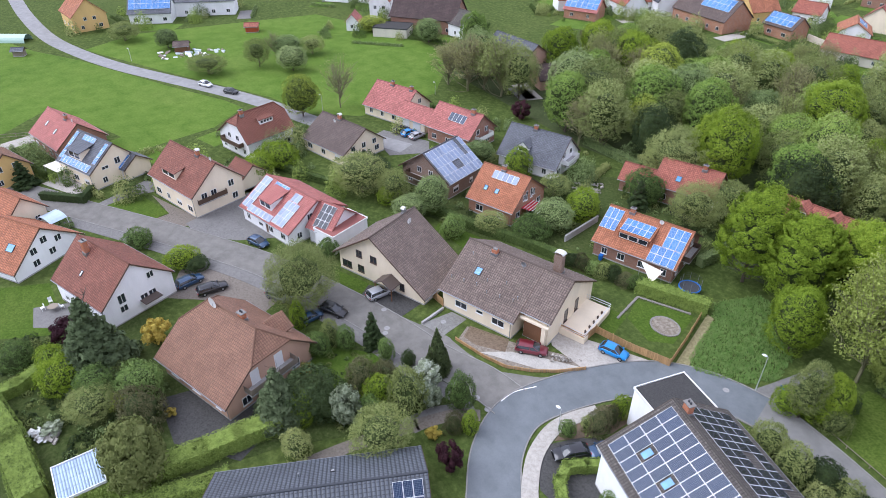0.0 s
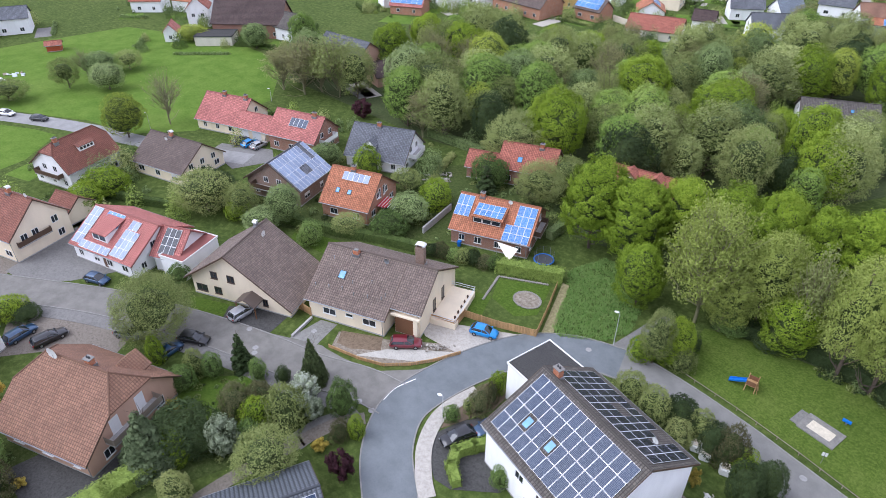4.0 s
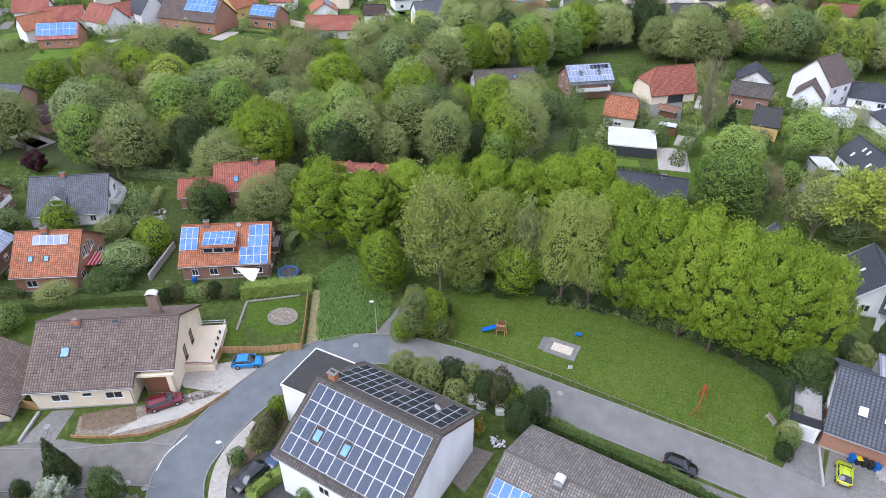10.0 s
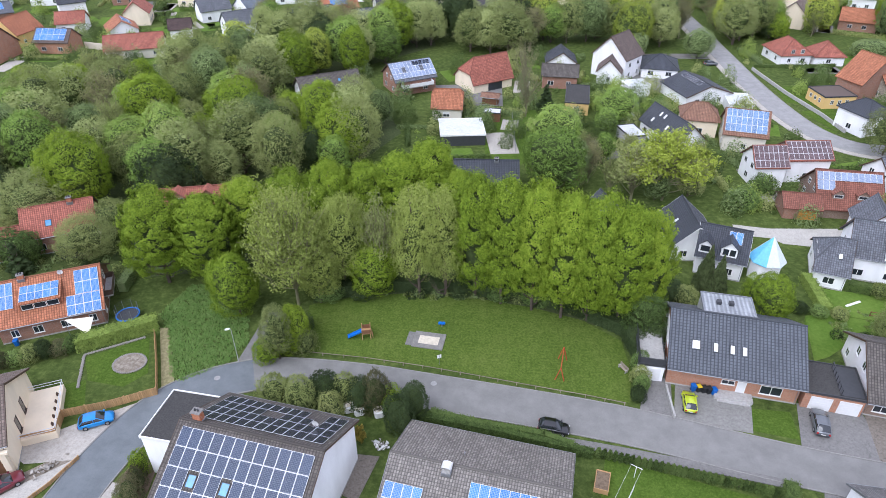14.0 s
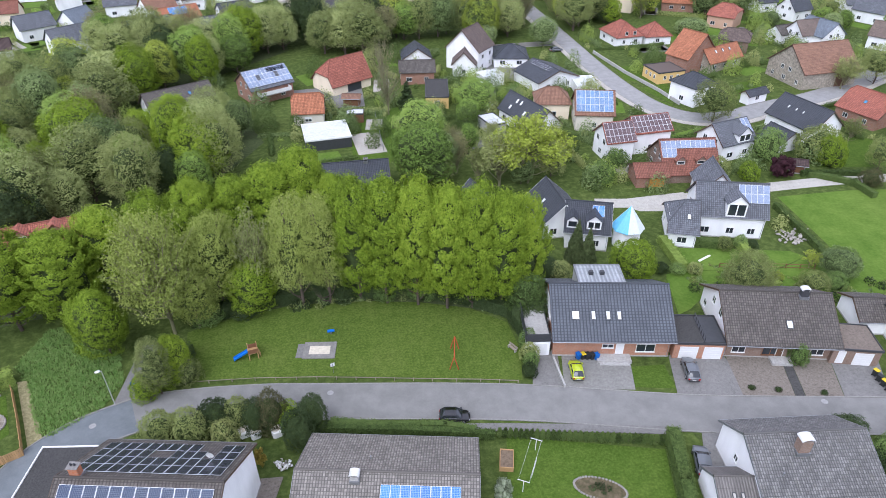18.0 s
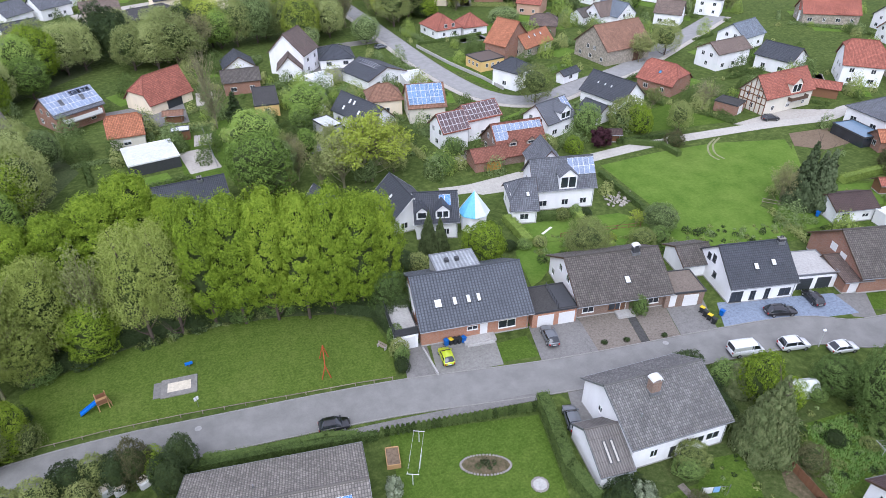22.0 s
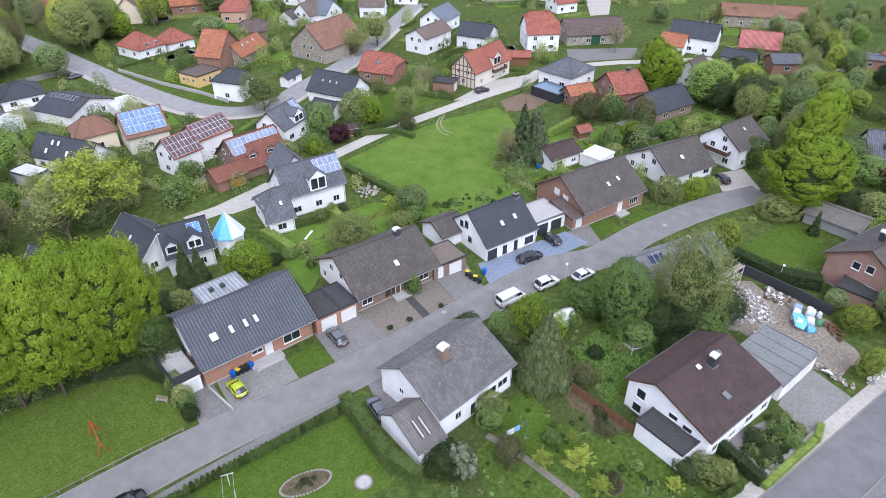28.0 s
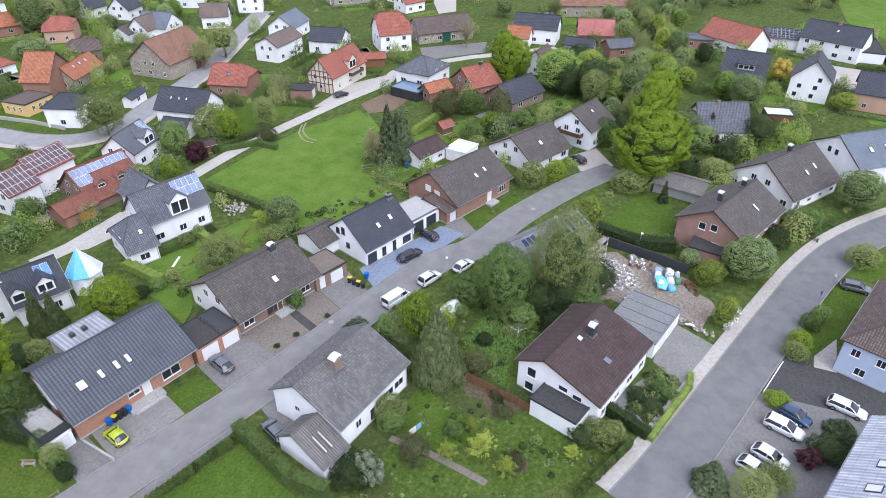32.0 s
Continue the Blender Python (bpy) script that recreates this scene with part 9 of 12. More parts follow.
# ---- the wood ----
def inside(p, poly):
    c = False
    for (x1, y1), (x2, y2) in zip(poly, poly[1:] + poly[:1]):
        if (y1 > p[1]) != (y2 > p[1]) and p[0] < (x2 - x1) * (p[1] - y1) / (y2 - y1) + x1:
            c = not c
    return c


HOUSES = [(o.matrix_basis.translation.x, o.matrix_basis.translation.y) for o in scene.objects if o.type == "EMPTY" and o.parent is None and o.get("category", "") in ("house", "garage", "house wing", "bungalow", "hall", "outbuilding", "annex", "carport")]


def clear(x, y, d):
    n = math.hypot(x, y)
    return all((x - a) ** 2 + (y - b) ** 2 > d * d and (x + x / n * 9 - a) ** 2 + (y + y / n * 9 - b) ** 2 > d * d * 0.6 and (x + x / n * 17 - a) ** 2 + (y + y / n * 17 - b) ** 2 > d * d * 0.5 for a, b in HOUSES)


def off_road(x, y, d):
    return all((x - p.x) ** 2 + (y - p.y) ** 2 > (w + d) ** 2 for line, w in ROADS for p in line)


def wood(poly, step, kinds, lo, hi, seed, group, room=9.0):
    rng = random.Random(seed)
    xs, ys = [p[0] for p in poly], [p[1] for p in poly]
    y = min(ys)
    row = 0
    while y < max(ys):
        x = min(xs) + (row % 2) * step / 2
        while x < max(xs):
            px, py = x + rng.uniform(-0.4, 0.4) * step, y + rng.uniform(-0.4, 0.4) * step
            if inside((px, py), poly) and clear(px, py, room) and off_road(px, py, 2.5):
                h = rng.uniform(lo, hi)
                plant(rng.choice(kinds), px, py, h, h * rng.uniform(0.56, 0.86), group=group)
            x += step
        y += step * 0.87
        row += 1


WOODKINDS = (MID1, BRIGHT, MID3, UPRIGHT, BARE1, BARE2, YELT, MID2, DRKT, MID3, UPRIGHT, BRIGHT, BARE2, MID2)
wood([(-153.7, 87.9), (-124.4, 86.8), (-100.1, 88.5), (-80.5, 94.6), (-62.1, 101.1), (-43.4, 104.9), (-30.4, 111.9), (-24.8, 124.9), (-18.0, 143.0), (-25.3, 158.0), (-42.8, 144.4), (-54.6, 159.9), (-12.1, 198.7), (-12.8, 203.9), (-58.3, 189.1), (-90.1, 175.4), (-117.5, 154.2), (-155.0, 123.1), (-170.9, 103.7)], 9.0, WOODKINDS, 9.5, 16.5, 5, "trees of the wood")
wood([(-96.0, 226.3), (-56.4, 196.0), (-33.2, 198.7), (-13.7, 208.4), (8.7, 200.6), (18.4, 208.7), (40.2, 215.7), (60.0, 201.5), (79.4, 212.7), (93.4, 222.3), (158.0, 224.6), (166.6, 238.2), (102.7, 252.3), (87.4, 235.8), (71.5, 227.1), (30.5, 228.5), (-23.3, 226.2), (-45.2, 227.7), (-101.5, 243.3)], 7.6, (MID3, BRIGHT, UPRIGHT, BARE1, YELT, BARE2, UPRIGHT, MID1, DRKT, UPRIGHT, MID2), 12, 17, 6, "trees of the wood")
wood([(5.2, 119.0), (11.7, 115.1), (24.4, 108.8), (35.7, 107.5), (43.9, 110.7), (51.4, 132.3), (44.6, 137.2), (16.4, 131.9), (8.4, 127.7)], 6.6, (MID1, BARE1, MID3, BARE2, MID2), 6, 10, 7, "trees behind the grove", 7.0)
wood([(2.5, 306.3), (48.1, 238.3), (65.2, 218.6), (92.7, 235.4), (118.7, 250.1), (73.3, 334.2), (8.0, 378.1)], 9.5, WOODKINDS, 8, 13, 8, "trees of the wood")
wood([(239.5, 31.3), (200.0, 16.0), (175.0, 24.1), (164.0, 36.6), (183.4, 48.7), (224.5, 45.5)], 8.0, (MID1, MID2, YELT, MID3, DRKT), 6, 10, 9, "trees of the upper gardens", 8.0)
wood([(233.3, 95.0), (272.4, 57.2), (298.1, 28.2), (362.4, -24.8), (301.2, -20.0), (283.2, 15.5), (255.9, 32.2), (231.5, 47.2)], 11.0, (BARE1, MID3, MID1), 6, 9, 10, "orchard trees", 9.0)

wood([(181.3, 62.5), (206.3, 54.6), (212.5, 35.5), (177.0, 21.4), (164.0, 23.9), (157.4, 18.5), (126.2, 19.3), (144.2, 26.7), (161.3, 44.5)], 7.4, (MID1, MID2, YELT, MID3, DRKT, BARE1, BARE2), 5, 10, 21, "trees of the upper gardens", 7.0)
wood([(100.5, 253.7), (95.3, 221.6), (116.3, 228.3), (134.9, 259.3), (153.2, 302.9), (136.4, 327.3)], 7.2, WOODKINDS, 8, 12, 22, "trees of the wood", 8.0)
wood([(233.9, 59.6), (264.2, 41.9), (260.2, 27.7), (225.5, 26.6), (212.7, 37.3)], 7.5, (MID1, MID3, BARE1, MID2), 6, 9, 23, "orchard trees", 7.5)
wood([(139.3, 214.1), (171.5, 220.5), (203.8, 207.5), (214.6, 185.6), (179.7, 181.8), (154.2, 184.3)], 9.0, (MID1, MID3, BARE1, MID2), 6, 9, 24, "village trees", 8.5)

# ---- single trees ----
trees((WILLOW,), (-77.4, 17.3, 9.5, 9.1), (-65.1, 86.4, 7.6, 7.6), (-79.5, 95.7, 10.1, 11.3))
trees((BARE2, BARE1), (-142.8, 85.2, 14.7, 16.3), (-134.6, 89.9, 16.1, 15.9), (-149.2, 82.7, 12.3, 12.2), (-140.6, 89.2, 13.5, 13.4), (-135.9, 97.9, 9.9, 10.5), group="trees at the field")
trees((BARE3,), (-148.1, 50.9, 13.3, 11.2), (-196.3, 48.3, 7.7, 10.3))
trees((YELT,), (-147.5, 40.7, 10.4, 7.9), (-207.4, 85.0, 5.1, 7.7))
trees((MID3, MID1), (-189.4, 41.1, 8.7, 6.6), (-194.5, 51.6, 6.8, 8.6), (-193.5, 59.1, 5.7, 7.0), (-181.2, 48.8, 7.3, 8.1), (-190.6, 26.7, 5.7, 9.7), (-221.3, 20.7, 6.2, 7.1), (-236.5, 9.8, 6.2, 9.2), (-186.5, 95.9, 8.0, 8.2), group="orchard trees")
trees((SPRUCE,), (-76.3, -10.7, 12.4, 8.8), (-56.7, 7.9, 8.7, 6.1), (107.1, 67.4, 13.6, 5.8), (109.4, 65.0, 12.6, 5.0), (111.2, 67.6, 10.8, 4.6))
trees((BARE2,), (104.5, 69.3, 8.9, 6.2),)
trees((CYPRESS,), (-74.2, 81.9, 5.8, 3.8), (-139.5, -19.6, 5.7, 4.5), (110.0, 114.6, 3.3, 1.7), (116.8, 11.0, 4.7, 2.2), (152.3, 7.5, 6.3, 3.1), (17.6, 157.8, 6.8, 4.3))
trees((MAPLE,), (125.6, 16.2, 15.4, 13.6), (142.4, 19.6, 15.8, 7.8), (160.5, 21.1, 12.2, 8.3), (163.5, 63.9, 15.5, 7.4), (171.6, 63.6, 11.4, 8.2))
trees((MID2, MID2), (17.7, 133.1, 10.8, 11.3), (15.6, 114.3, 14.0, 11.7), (30.9, 144.7, 6.1, 5.5), (34.2, 150.0, 8.9, 9.9))
trees((YBARE, BARE1), (36.2, 111.8, 14.4, 18.0), (30.4, 111.1, 11.7, 12.3), (44.5, 118.2, 8.6, 9.6))
trees((MID1,), (49.6, 205.7, 7.9, 7.3), (39.6, 222.8, 8.5, 9.7), (61.5, 229.3, 7.8, 12.1), (68.1, 202.9, 9.4, 9.2), (120.9, 205.1, 6.1, 10.7))
trees((MID3, BARE1), (89.8, 134.5, 10.7, 9.6), (137.0, 149.3, 9.2, 9.3), (148.0, 151.7, 11.2, 8.7), (115.6, 118.5, 5.6, 5.3), (110.8, 104.3, 7.8, 5.4))
trees((BARE3,), (12.8, 171.6, 14.6, 9.1), (12.4, 153.1, 13.6, 9.7), (126.1, 112.0, 8.5, 9.1), (191.8, 88.5, 9.9, 10.1))
trees((DRKT, SPRUCE), (183.4, 48.7, 8.3, 9.9))
trees((MID1,), (77.3, 72.0, 5.0, 6.3))
trees((BLOSS,), (13.6, 41.3, 3.0, 2.5), (36.9, 27.9, 4.4, 3.8))
trees((WILLOW, NEARMID, NEARMID, DRKT, DRKT), (79.6, 19.6, 14.0, 9.2), (71.6, 25.9, 11.3, 6.8), (70.8, 31.5, 5.5, 5.0), (78.0, 18.6, 6.6, 8.2), (83.0, 15.6, 5.2, 6.4))
trees((FIR, NEARMID), (55.3, 28.9, 12.0, 6.8), (60.4, 31.4, 3.0, 3.4), (60.0, 37.6, 4.2, 4.9))
trees((BUSH4, BUSH1), (61.6, 35.6, 6.0, 4.4), (59.0, 38.9, 3.2, 4.0), (66.0, 33.4, 2.2, 2.6), (67.6, 31.6, 2.0, 2.4), (64.0, 32.6, 2.4, 3.0))
trees((MID1, YELT), (97.4, -5.7, 7.6, 8.0), (92.8, -0.6, 4.4, 4.2), (97.0, 3.0, 3.0, 3.4), (83.0, -4.1, 5.2, 3.2), (130.5, -22.3, 8.4, 7.5), (101.4, 21.5, 5.9, 4.6))
trees((YELT, GOLD), (186.7, 18.9, 5.1, 5.7), (204.2, -4.9, 6.4, 6.4), (186.0, -20.7, 4.6, 5.8))
trees((MID2, MID1, DRKT), (181.7, 7.8, 7.4, 6.8), (177.7, 2.3, 8.7, 8.7), (207.1, 17.0, 7.1, 5.1), (172.9, 22.1, 7.2, 6.0), (167.8, 28.8, 10.6, 8.8), (166.0, 38.6, 10.5, 10.5), (168.6, 50.2, 11.1, 12.4), (151.4, 12.8, 6.3, 7.9), (155.7, -2.7, 6.2, 7.8))
# gardens round the brick house at the bend
trees((BUSH1, MID3, BUSH4), (-71.3, -11.6, 4.6, 4.8), (-73.4, -9.0, 3.4, 3.6), (-75.2, -15.1, 4.6, 5.1), (-68.8, -6.5, 4.6, 5.7), (-68.3, -12.4, 4.4, 5.6), (-79.1, -16.0, 3.6, 4.5), (-82.9, -20.7, 3.2, 4.6))
trees((BROWNB, BUSH3), (-64.5, -7.1, 4.4, 5.5), (-50.9, 8.0, 3.0, 3.3))
trees((PURPLE,), (-84.9, -14.4, 3.7, 4.9), (-119.8, 86.5, 4.8, 4.8), (89.1, 105.2, 4.6, 5.8), (145.9, 6.5, 4.1, 5.1), (61.6, -16.1, 2.3, 3.2))
trees((GOLD,), (-78.9, -3.4, 4.0, 4.0), (-63.8, -4.0, 1.2, 1.5), (-56.2, -3.7, 1.2, 1.4))
trees((TWIGB,), (-67.4, -9.2, 3.0, 3.4))
trees((BLOSS,), (-67.9, -17.0, 1.4, 2.7))
# front garden with lawn, conifers and blossom
trees((BROWNB,), (-55.8, 18.5, 4.9, 4.0), (-55.6, 21.7, 3.5, 3.3), (-44.9, 25.6, 2.5, 2.2))
trees((BLOSS,), (-52.6, 25.6, 4.4, 4.9), (-49.6, 25.3, 2.9, 2.6), (-52.3, 14.8, 6.0, 4.4))
trees((BUSH3, BUSH1), (-51.0, 22.2, 5.8, 4.7), (-65.4, 15.8, 3.3, 3.2), (-66.5, 17.9, 4.0, 2.5), (-64.7, 19.6, 3.5, 2.6))
trees((BUSH1,), (-60.1, 23.6, 3.3, 2.2), (-47.8, 28.1, 5.2, 3.5), (-51.4, 17.3, 3.5, 2.8))
trees((BUSH4,), (-53.2, 19.4, 4.3, 3.4), (-55.1, 18.4, 2.9, 2.3), (-55.9, 9.9, 3.9, 3.8), (-43.8, 27.3, 3.1, 1.8), (-71.9, 15.1, 4.4, 2.2))
trees((BUSH2,), (-56.6, 11.7, 5.5, 7.1), (-57.3, 25.7, 2.7, 1.7), (-54.5, 12.8, 4.3, 3.8))
trees((MID3,), (-46.0, 16.7, 6.9, 6.8))
trees((CYPRESS,), (-63.5, 23.1, 5.9, 3.0))
trees((FIR,), (-54.6, 28.6, 7.8, 3.4))
trees((GOLD,), (-45.0, 22.9, 2.0, 1.8), (-62.4, 13.1, 2.2, 1.9))
trees((PURPLE,), (-40.2, 22.6, 4.5, 3.2))
plant(YEW, -55.4, -8.4, 9.5, 7.0)
trees((BUSH3,), (-24.2, 55.5, 4.4, 4.2), (-20.9, 55.0, 5.0, 4.1), (-17.2, 54.3, 3.3, 3.2), (-15.7, 56.9, 4.1, 3.2))
trees((BUSH2,), (-18.4, 56.6, 4.6, 4.2), (-13.5, 56.0, 4.5, 3.5), (-8.3, 52.4, 5.5, 3.6), (-6.8, 55.0, 5.1, 3.4))
trees((BROWNB,), (-11.6, 56.0, 5.1, 3.5))
trees((BUSH4,), (-9.9, 56.3, 2.8, 2.9))
trees((GOLD,), (-12.7, 50.2, 3.3, 1.3))
trees((BUSH1,), (-37.7, 37.3, 2.2, 1.9), (-27.4, 34.7, 2.8, 2.0))
trees((BROWNB,), (-36.5, 41.0, 3.4, 2.6), (-36.6, 43.2, 2.7, 2.0))
trees((BUSH4,), (-37.0, 44.8, 3.2, 2.0))
trees((BUSH3,), (-37.4, 39.9, 1.9, 1.4))
trees((MID1, BUSH4, MID3, BUSH1), (-104.5, 65.3, 5.4, 6.0), (-96.3, 69.7, 5.2, 5.8), (-80.6, 53.3, 4.0, 5.0), (-75.3, 58.5, 4.1, 5.9), (-76.2, 63.8, 5.6, 7.0), (-77.1, 70.9, 5.0, 6.2), (-85.7, 71.1, 4.4, 5.5), (-74.3, 85.4, 4.8, 4.8), (-90.9, 47.0, 8.1, 6.2), (-98.6, 41.8, 3.4, 4.3), (-98.4, 42.5, 7.0, 5.4), (-82.4, 46.3, 4.0, 4.0), (-91.5, 42.6, 4.9, 6.2), (-123.9, 27.7, 5.0, 7.1), (-64.4, 94.2, 7.2, 7.2), (-76.5, 84.4, 5.8, 6.5))
trees((BUSH4, BUSH1, BUSH2), (-96.2, 3.3, 3.3, 4.6), (-105.8, -2.5, 2.9, 4.9), (-94.3, 5.0, 2.2, 3.7), (-90.3, 29.4, 2.4, 3.0), (-87.4, 25.3, 3.0, 3.8), (-107.4, 41.2, 6.3, 9.0), (-122.3, 23.0, 4.2, 7.0))
trees((NEARMID, DRKT), (77.4, 16.2, 5.1, 5.6), (73.6, 21.6, 5.7, 5.6), (69.6, 22.8, 3.8, 4.2), (75.6, 19.0, 4.6, 5.0))
trees((BUSH2,), (54.1, 38.1, 3.7, 4.7), (56.0, 42.4, 3.2, 4.1), (53.6, 35.2, 3.2, 4.6), (71.1, 17.6, 3.0, 4.0))
trees((MID3,), (-104.9, 38.4, 8.4, 9.8))
# rough garden between the two lower streets
trees((BUSH1, BUSH3, BUSH2, BROWNB), (45.5, 34.3, 3.0, 3.6), (45.6, 30.6, 3.4, 3.4), (36.3, 29.9, 3.1, 4.4), (42.1, 25.2, 2.6, 3.2), (44.5, 29.7, 2.4, 2.8), (66.9, 23.4, 1.2, 1.8), (63.8, 25.6, 1.6, 2.2))
trees((BUSH2,), (49.7, 51.5, 0.6, 0.8), (52.9, 50.6, 0.6, 0.8), (58.4, 49.1, 0.6, 0.8))
trees((BUSH1,), (47.06, 22.55, 1.9, 2.1), (50.4, 13.0, 0.9, 1.4))
trees((TWIGB,), (45.8, 18.2, 3.4, 4.4), (48.6, 20.6, 1.9, 2.2), (43.6, 21.4, 2.4, 3.2), (44.4, 14.6, 2.6, 3.4), (50.3, 8.6, 1.8, 2.6))
trees((BROWNB,), (46.4, 14.1, 1.5, 2.0), (58.2, 24.7, 2.6, 3.2), (55.2, 20.2, 0.8, 1.9), (52.9, 18.4, 0.9, 2.2))
trees((BUSH3, BUSH2, BUSH3), (54.0, 6.3, 2.6, 3.6), (53.0, 8.4, 2.2, 2.8), (55.6, 4.9, 2.0, 2.4))
plant(CYPRESS, 53.9, 19.0, 1.9, 0.7)
trees((BUSH2, BUSH1), (63.0, 3.9, 1.5, 2.2), (65.9, 1.6, 1.4, 2.1), (62.1, 1.9, 1.3, 2.1), (65.2, -0.0, 1.3, 1.9), (109.5, -8.5, 3.9, 4.9), (119.1, -13.8, 3.1, 6.2), (107.9, -7.2, 2.7, 3.9))
trees((SPRUCE, MID3, BUSH2), (53.4, -6.3, 4.5, 3.7), (53.6, -10.4, 3.9, 4.3), (63.6, -18.2, 3.1, 3.9), (67.8, -19.5, 2.8, 4.1), (56.3, -12.6, 3.4, 3.7))
trees((BUSH1, BUSH4, BUSH3), (88.2, -15.6, 2.2, 2.5), (82.9, -14.2, 2.6, 2.9), (80.5, -13.7, 2.2, 2.8), (90.9, -16.7, 2.3, 2.5), (70.2, -12.3, 1.4, 2.9), (110.0, -22.9, 3.3, 4.7))
trees((BUSH1, BUSH2, BUSH3, BUSH4), (139.8, 49.0, 3.6, 4.8), (126.5, 48.5, 2.8, 4.2), (124.3, 54.2, 2.2, 3.2), (121.2, 58.1, 1.9, 2.8), (128.8, 56.9, 2.6, 3.6), (131.4, 53.2, 2.8, 3.8), (111.7, 36.2, 4.6, 4.8), (116.8, 33.1, 3.6, 4.5), (138.2, 29.3, 5.5, 6.1), (129.6, 9.3, 4.6, 6.6), (130.0, 3.5, 4.5, 6.4), (143.3, 16.9, 5.8, 7.2), (145.2, 8.3, 4.9, 7.1), (143.9, 1.9, 4.8, 6.9), (119.3, 17.7, 3.9, 6.4))
trees((BUSH1, BUSH3, BUSH2), (57.0, 115.6, 3.6, 5.0), (24.0, 75.2, 4.1, 4.6), (25.9, 69.4, 4.0, 3.6), (58.5, 54.9, 2.9, 2.7), (22.4, 61.6, 2.8, 2.2), (21.7, 58.8, 2.2, 1.9))
trees((BUSH1, BUSH4, BUSH3, BROWNB), (91.2, 113.6, 6.1, 6.8), (101.9, 107.7, 6.4, 4.9), (101.7, 111.5, 6.6, 8.3), (104.6, 98.5, 3.2, 4.0), (51.4, 109.8, 4.0, 5.1), (81.9, 105.5, 3.4, 3.8), (75.8, 107.9, 4.0, 5.0), (137.7, 68.8, 5.7, 6.4), (141.6, 64.3, 5.1, 6.3), (136.4, 56.1, 3.0, 3.8), (124.3, 60.0, 1.6, 2.4), (143.7, 56.9, 5.9, 4.9))

# garden between the tower house and the long street
trees((BRIGHT,), (43.2, 75.6, 8.5, 6.5))
trees((FIR,), (36.7, 83.4, 8.3, 3.4), (38.1, 81.7, 7.7, 3.2))
trees((WILLOW,), (60.4, 70.9, 6.6, 6.7))
trees((TWIGB,), (74.3, 74.9, 3.5, 3.7), (66.0, 71.5, 2.7, 2.9))
trees((BUSH3, BUSH1, BUSH2), (63.4, 82.4, 2.1, 2.4), (66.4, 82.6, 2.1, 2.5), (68.0, 81.6, 1.8, 1.9), (54.8, 76.8, 1.7, 2.3), (52.0, 77.2, 1.7, 2.3), (49.5, 78.0, 1.7, 2.2), (71.4, 69.3, 2.8, 4.1), (74.6, 69.0, 2.8, 3.0), (30.5, 80.1, 3.1, 4.8), (32.6, 78.7, 3.1, 3.7), (28.2, 81.7, 2.5, 3.8))

# ---- rows of clipped thuja ----
THUJA = proto(tree_proto, "thuja", 23, L_HEDGE, w=0.5, lobes=26, count=1500, size=0.08, foot=0.0, shape="egg", limbs=2, label="small clipped thuja in a row", category="shrub")
for (_ax, _ay), (_bx, _by), _n, _h in (((15.3, 49.5), (34.6, 45.0), 32, 1.8), ((54.6, 2.9), (45.0, 6.4), 24, 1.9)):
    for _k in range(_n):
        plant(THUJA, _ax + (_bx - _ax) * _k / (_n - 1), _ay + (_by - _ay) * _k / (_n - 1), _h, 0.68, seed=_k, group="thuja row")

# ---- hedges ----
hedge([(-74.4, -23.5), (-67.8, -21.3), (-58.8, -19.3)], 3.4, 2.4, L_LIME, "tall lime green hedge at a garden edge")
hedge([(-55.9, -15.0), (-55.3, -8.1), (-55.2, -1.9), (-55.4, 2.7), (-55.5, 6.7)], 2.6, 2.3, L_LIME, "clipped lime green hedge beside a yard")
hedge([(-52.1, -9.7), (-50.8, -2.2), (-51.0, -0.3)], 2.0, 1.6, L_LIME, "low lime green hedge behind a house")
hedge([(-76.8, -23.6), (-77.5, -20.4), (-79.5, -17.8)], 1.8, 1.8, L_LIME, "yellow green hedge in a garden")
hedge([(-90.8, 47.4), (-81.4, 51.5), (-74.7, 55.5), (-68.0, 58.4)], 1.4, 1.7, L_HEDGE, "long clipped green hedge between garden plots")
hedge([(-54.6, 64.6), (-50.6, 66.9), (-46.4, 69.3)], 1.9, 2.1, L_LIME, "bright green untrimmed hedge behind a lawn", size=0.24)
for _k, (_x, _y) in enumerate(((-67.0, 58.6), (-65.4, 59.4), (-63.8, 60.2), (-62.1, 61.0), (-60.5, 61.9), (-58.9, 62.8), (-57.2, 63.5), (-55.7, 64.2))):
    plant((BUSH3, BUSH2, BROWNB, BUSH1)[_k % 4], _x, _y, 2.0 + 0.3 * (_k % 3), 2.5, seed=_k, group="shrub row behind a bungalow")
hedge([(-128.2, 24.5), (-116.0, 30.6), (-109.8, 34.4)], 1.2, 1.6, L_HEDGE, "clipped green hedge behind houses")
hedge([(-100.9, 91.6), (-90.7, 92.6), (-86.0, 93.0)], 1.6, 1.8, L_MID, "green hedge at a garden's end")
hedge([(-132.1, -16.6), (-127.0, -9.9), (-130.6, -8.1)], 1.2, 1.6, L_DARK, "dark green hedge round a terrace")
hedge([(-55.1, 78.1), (-55.8, 86.9)], 1.6, 1.8, L_MID, "green hedge beside a brick house")
hedge([(35.5, 45.5), (33.8, 39.4), (32.7, 35.5), (32.9, 31.4)], 1.6, 2.0, L_HEDGE, "tall clipped hedge between two gardens")
hedge([(-5.9, 54.1), (3.7, 52.2), (14.4, 49.6)], 0.9, 1.2, L_HEDGE, "low green hedge beside the pavement")
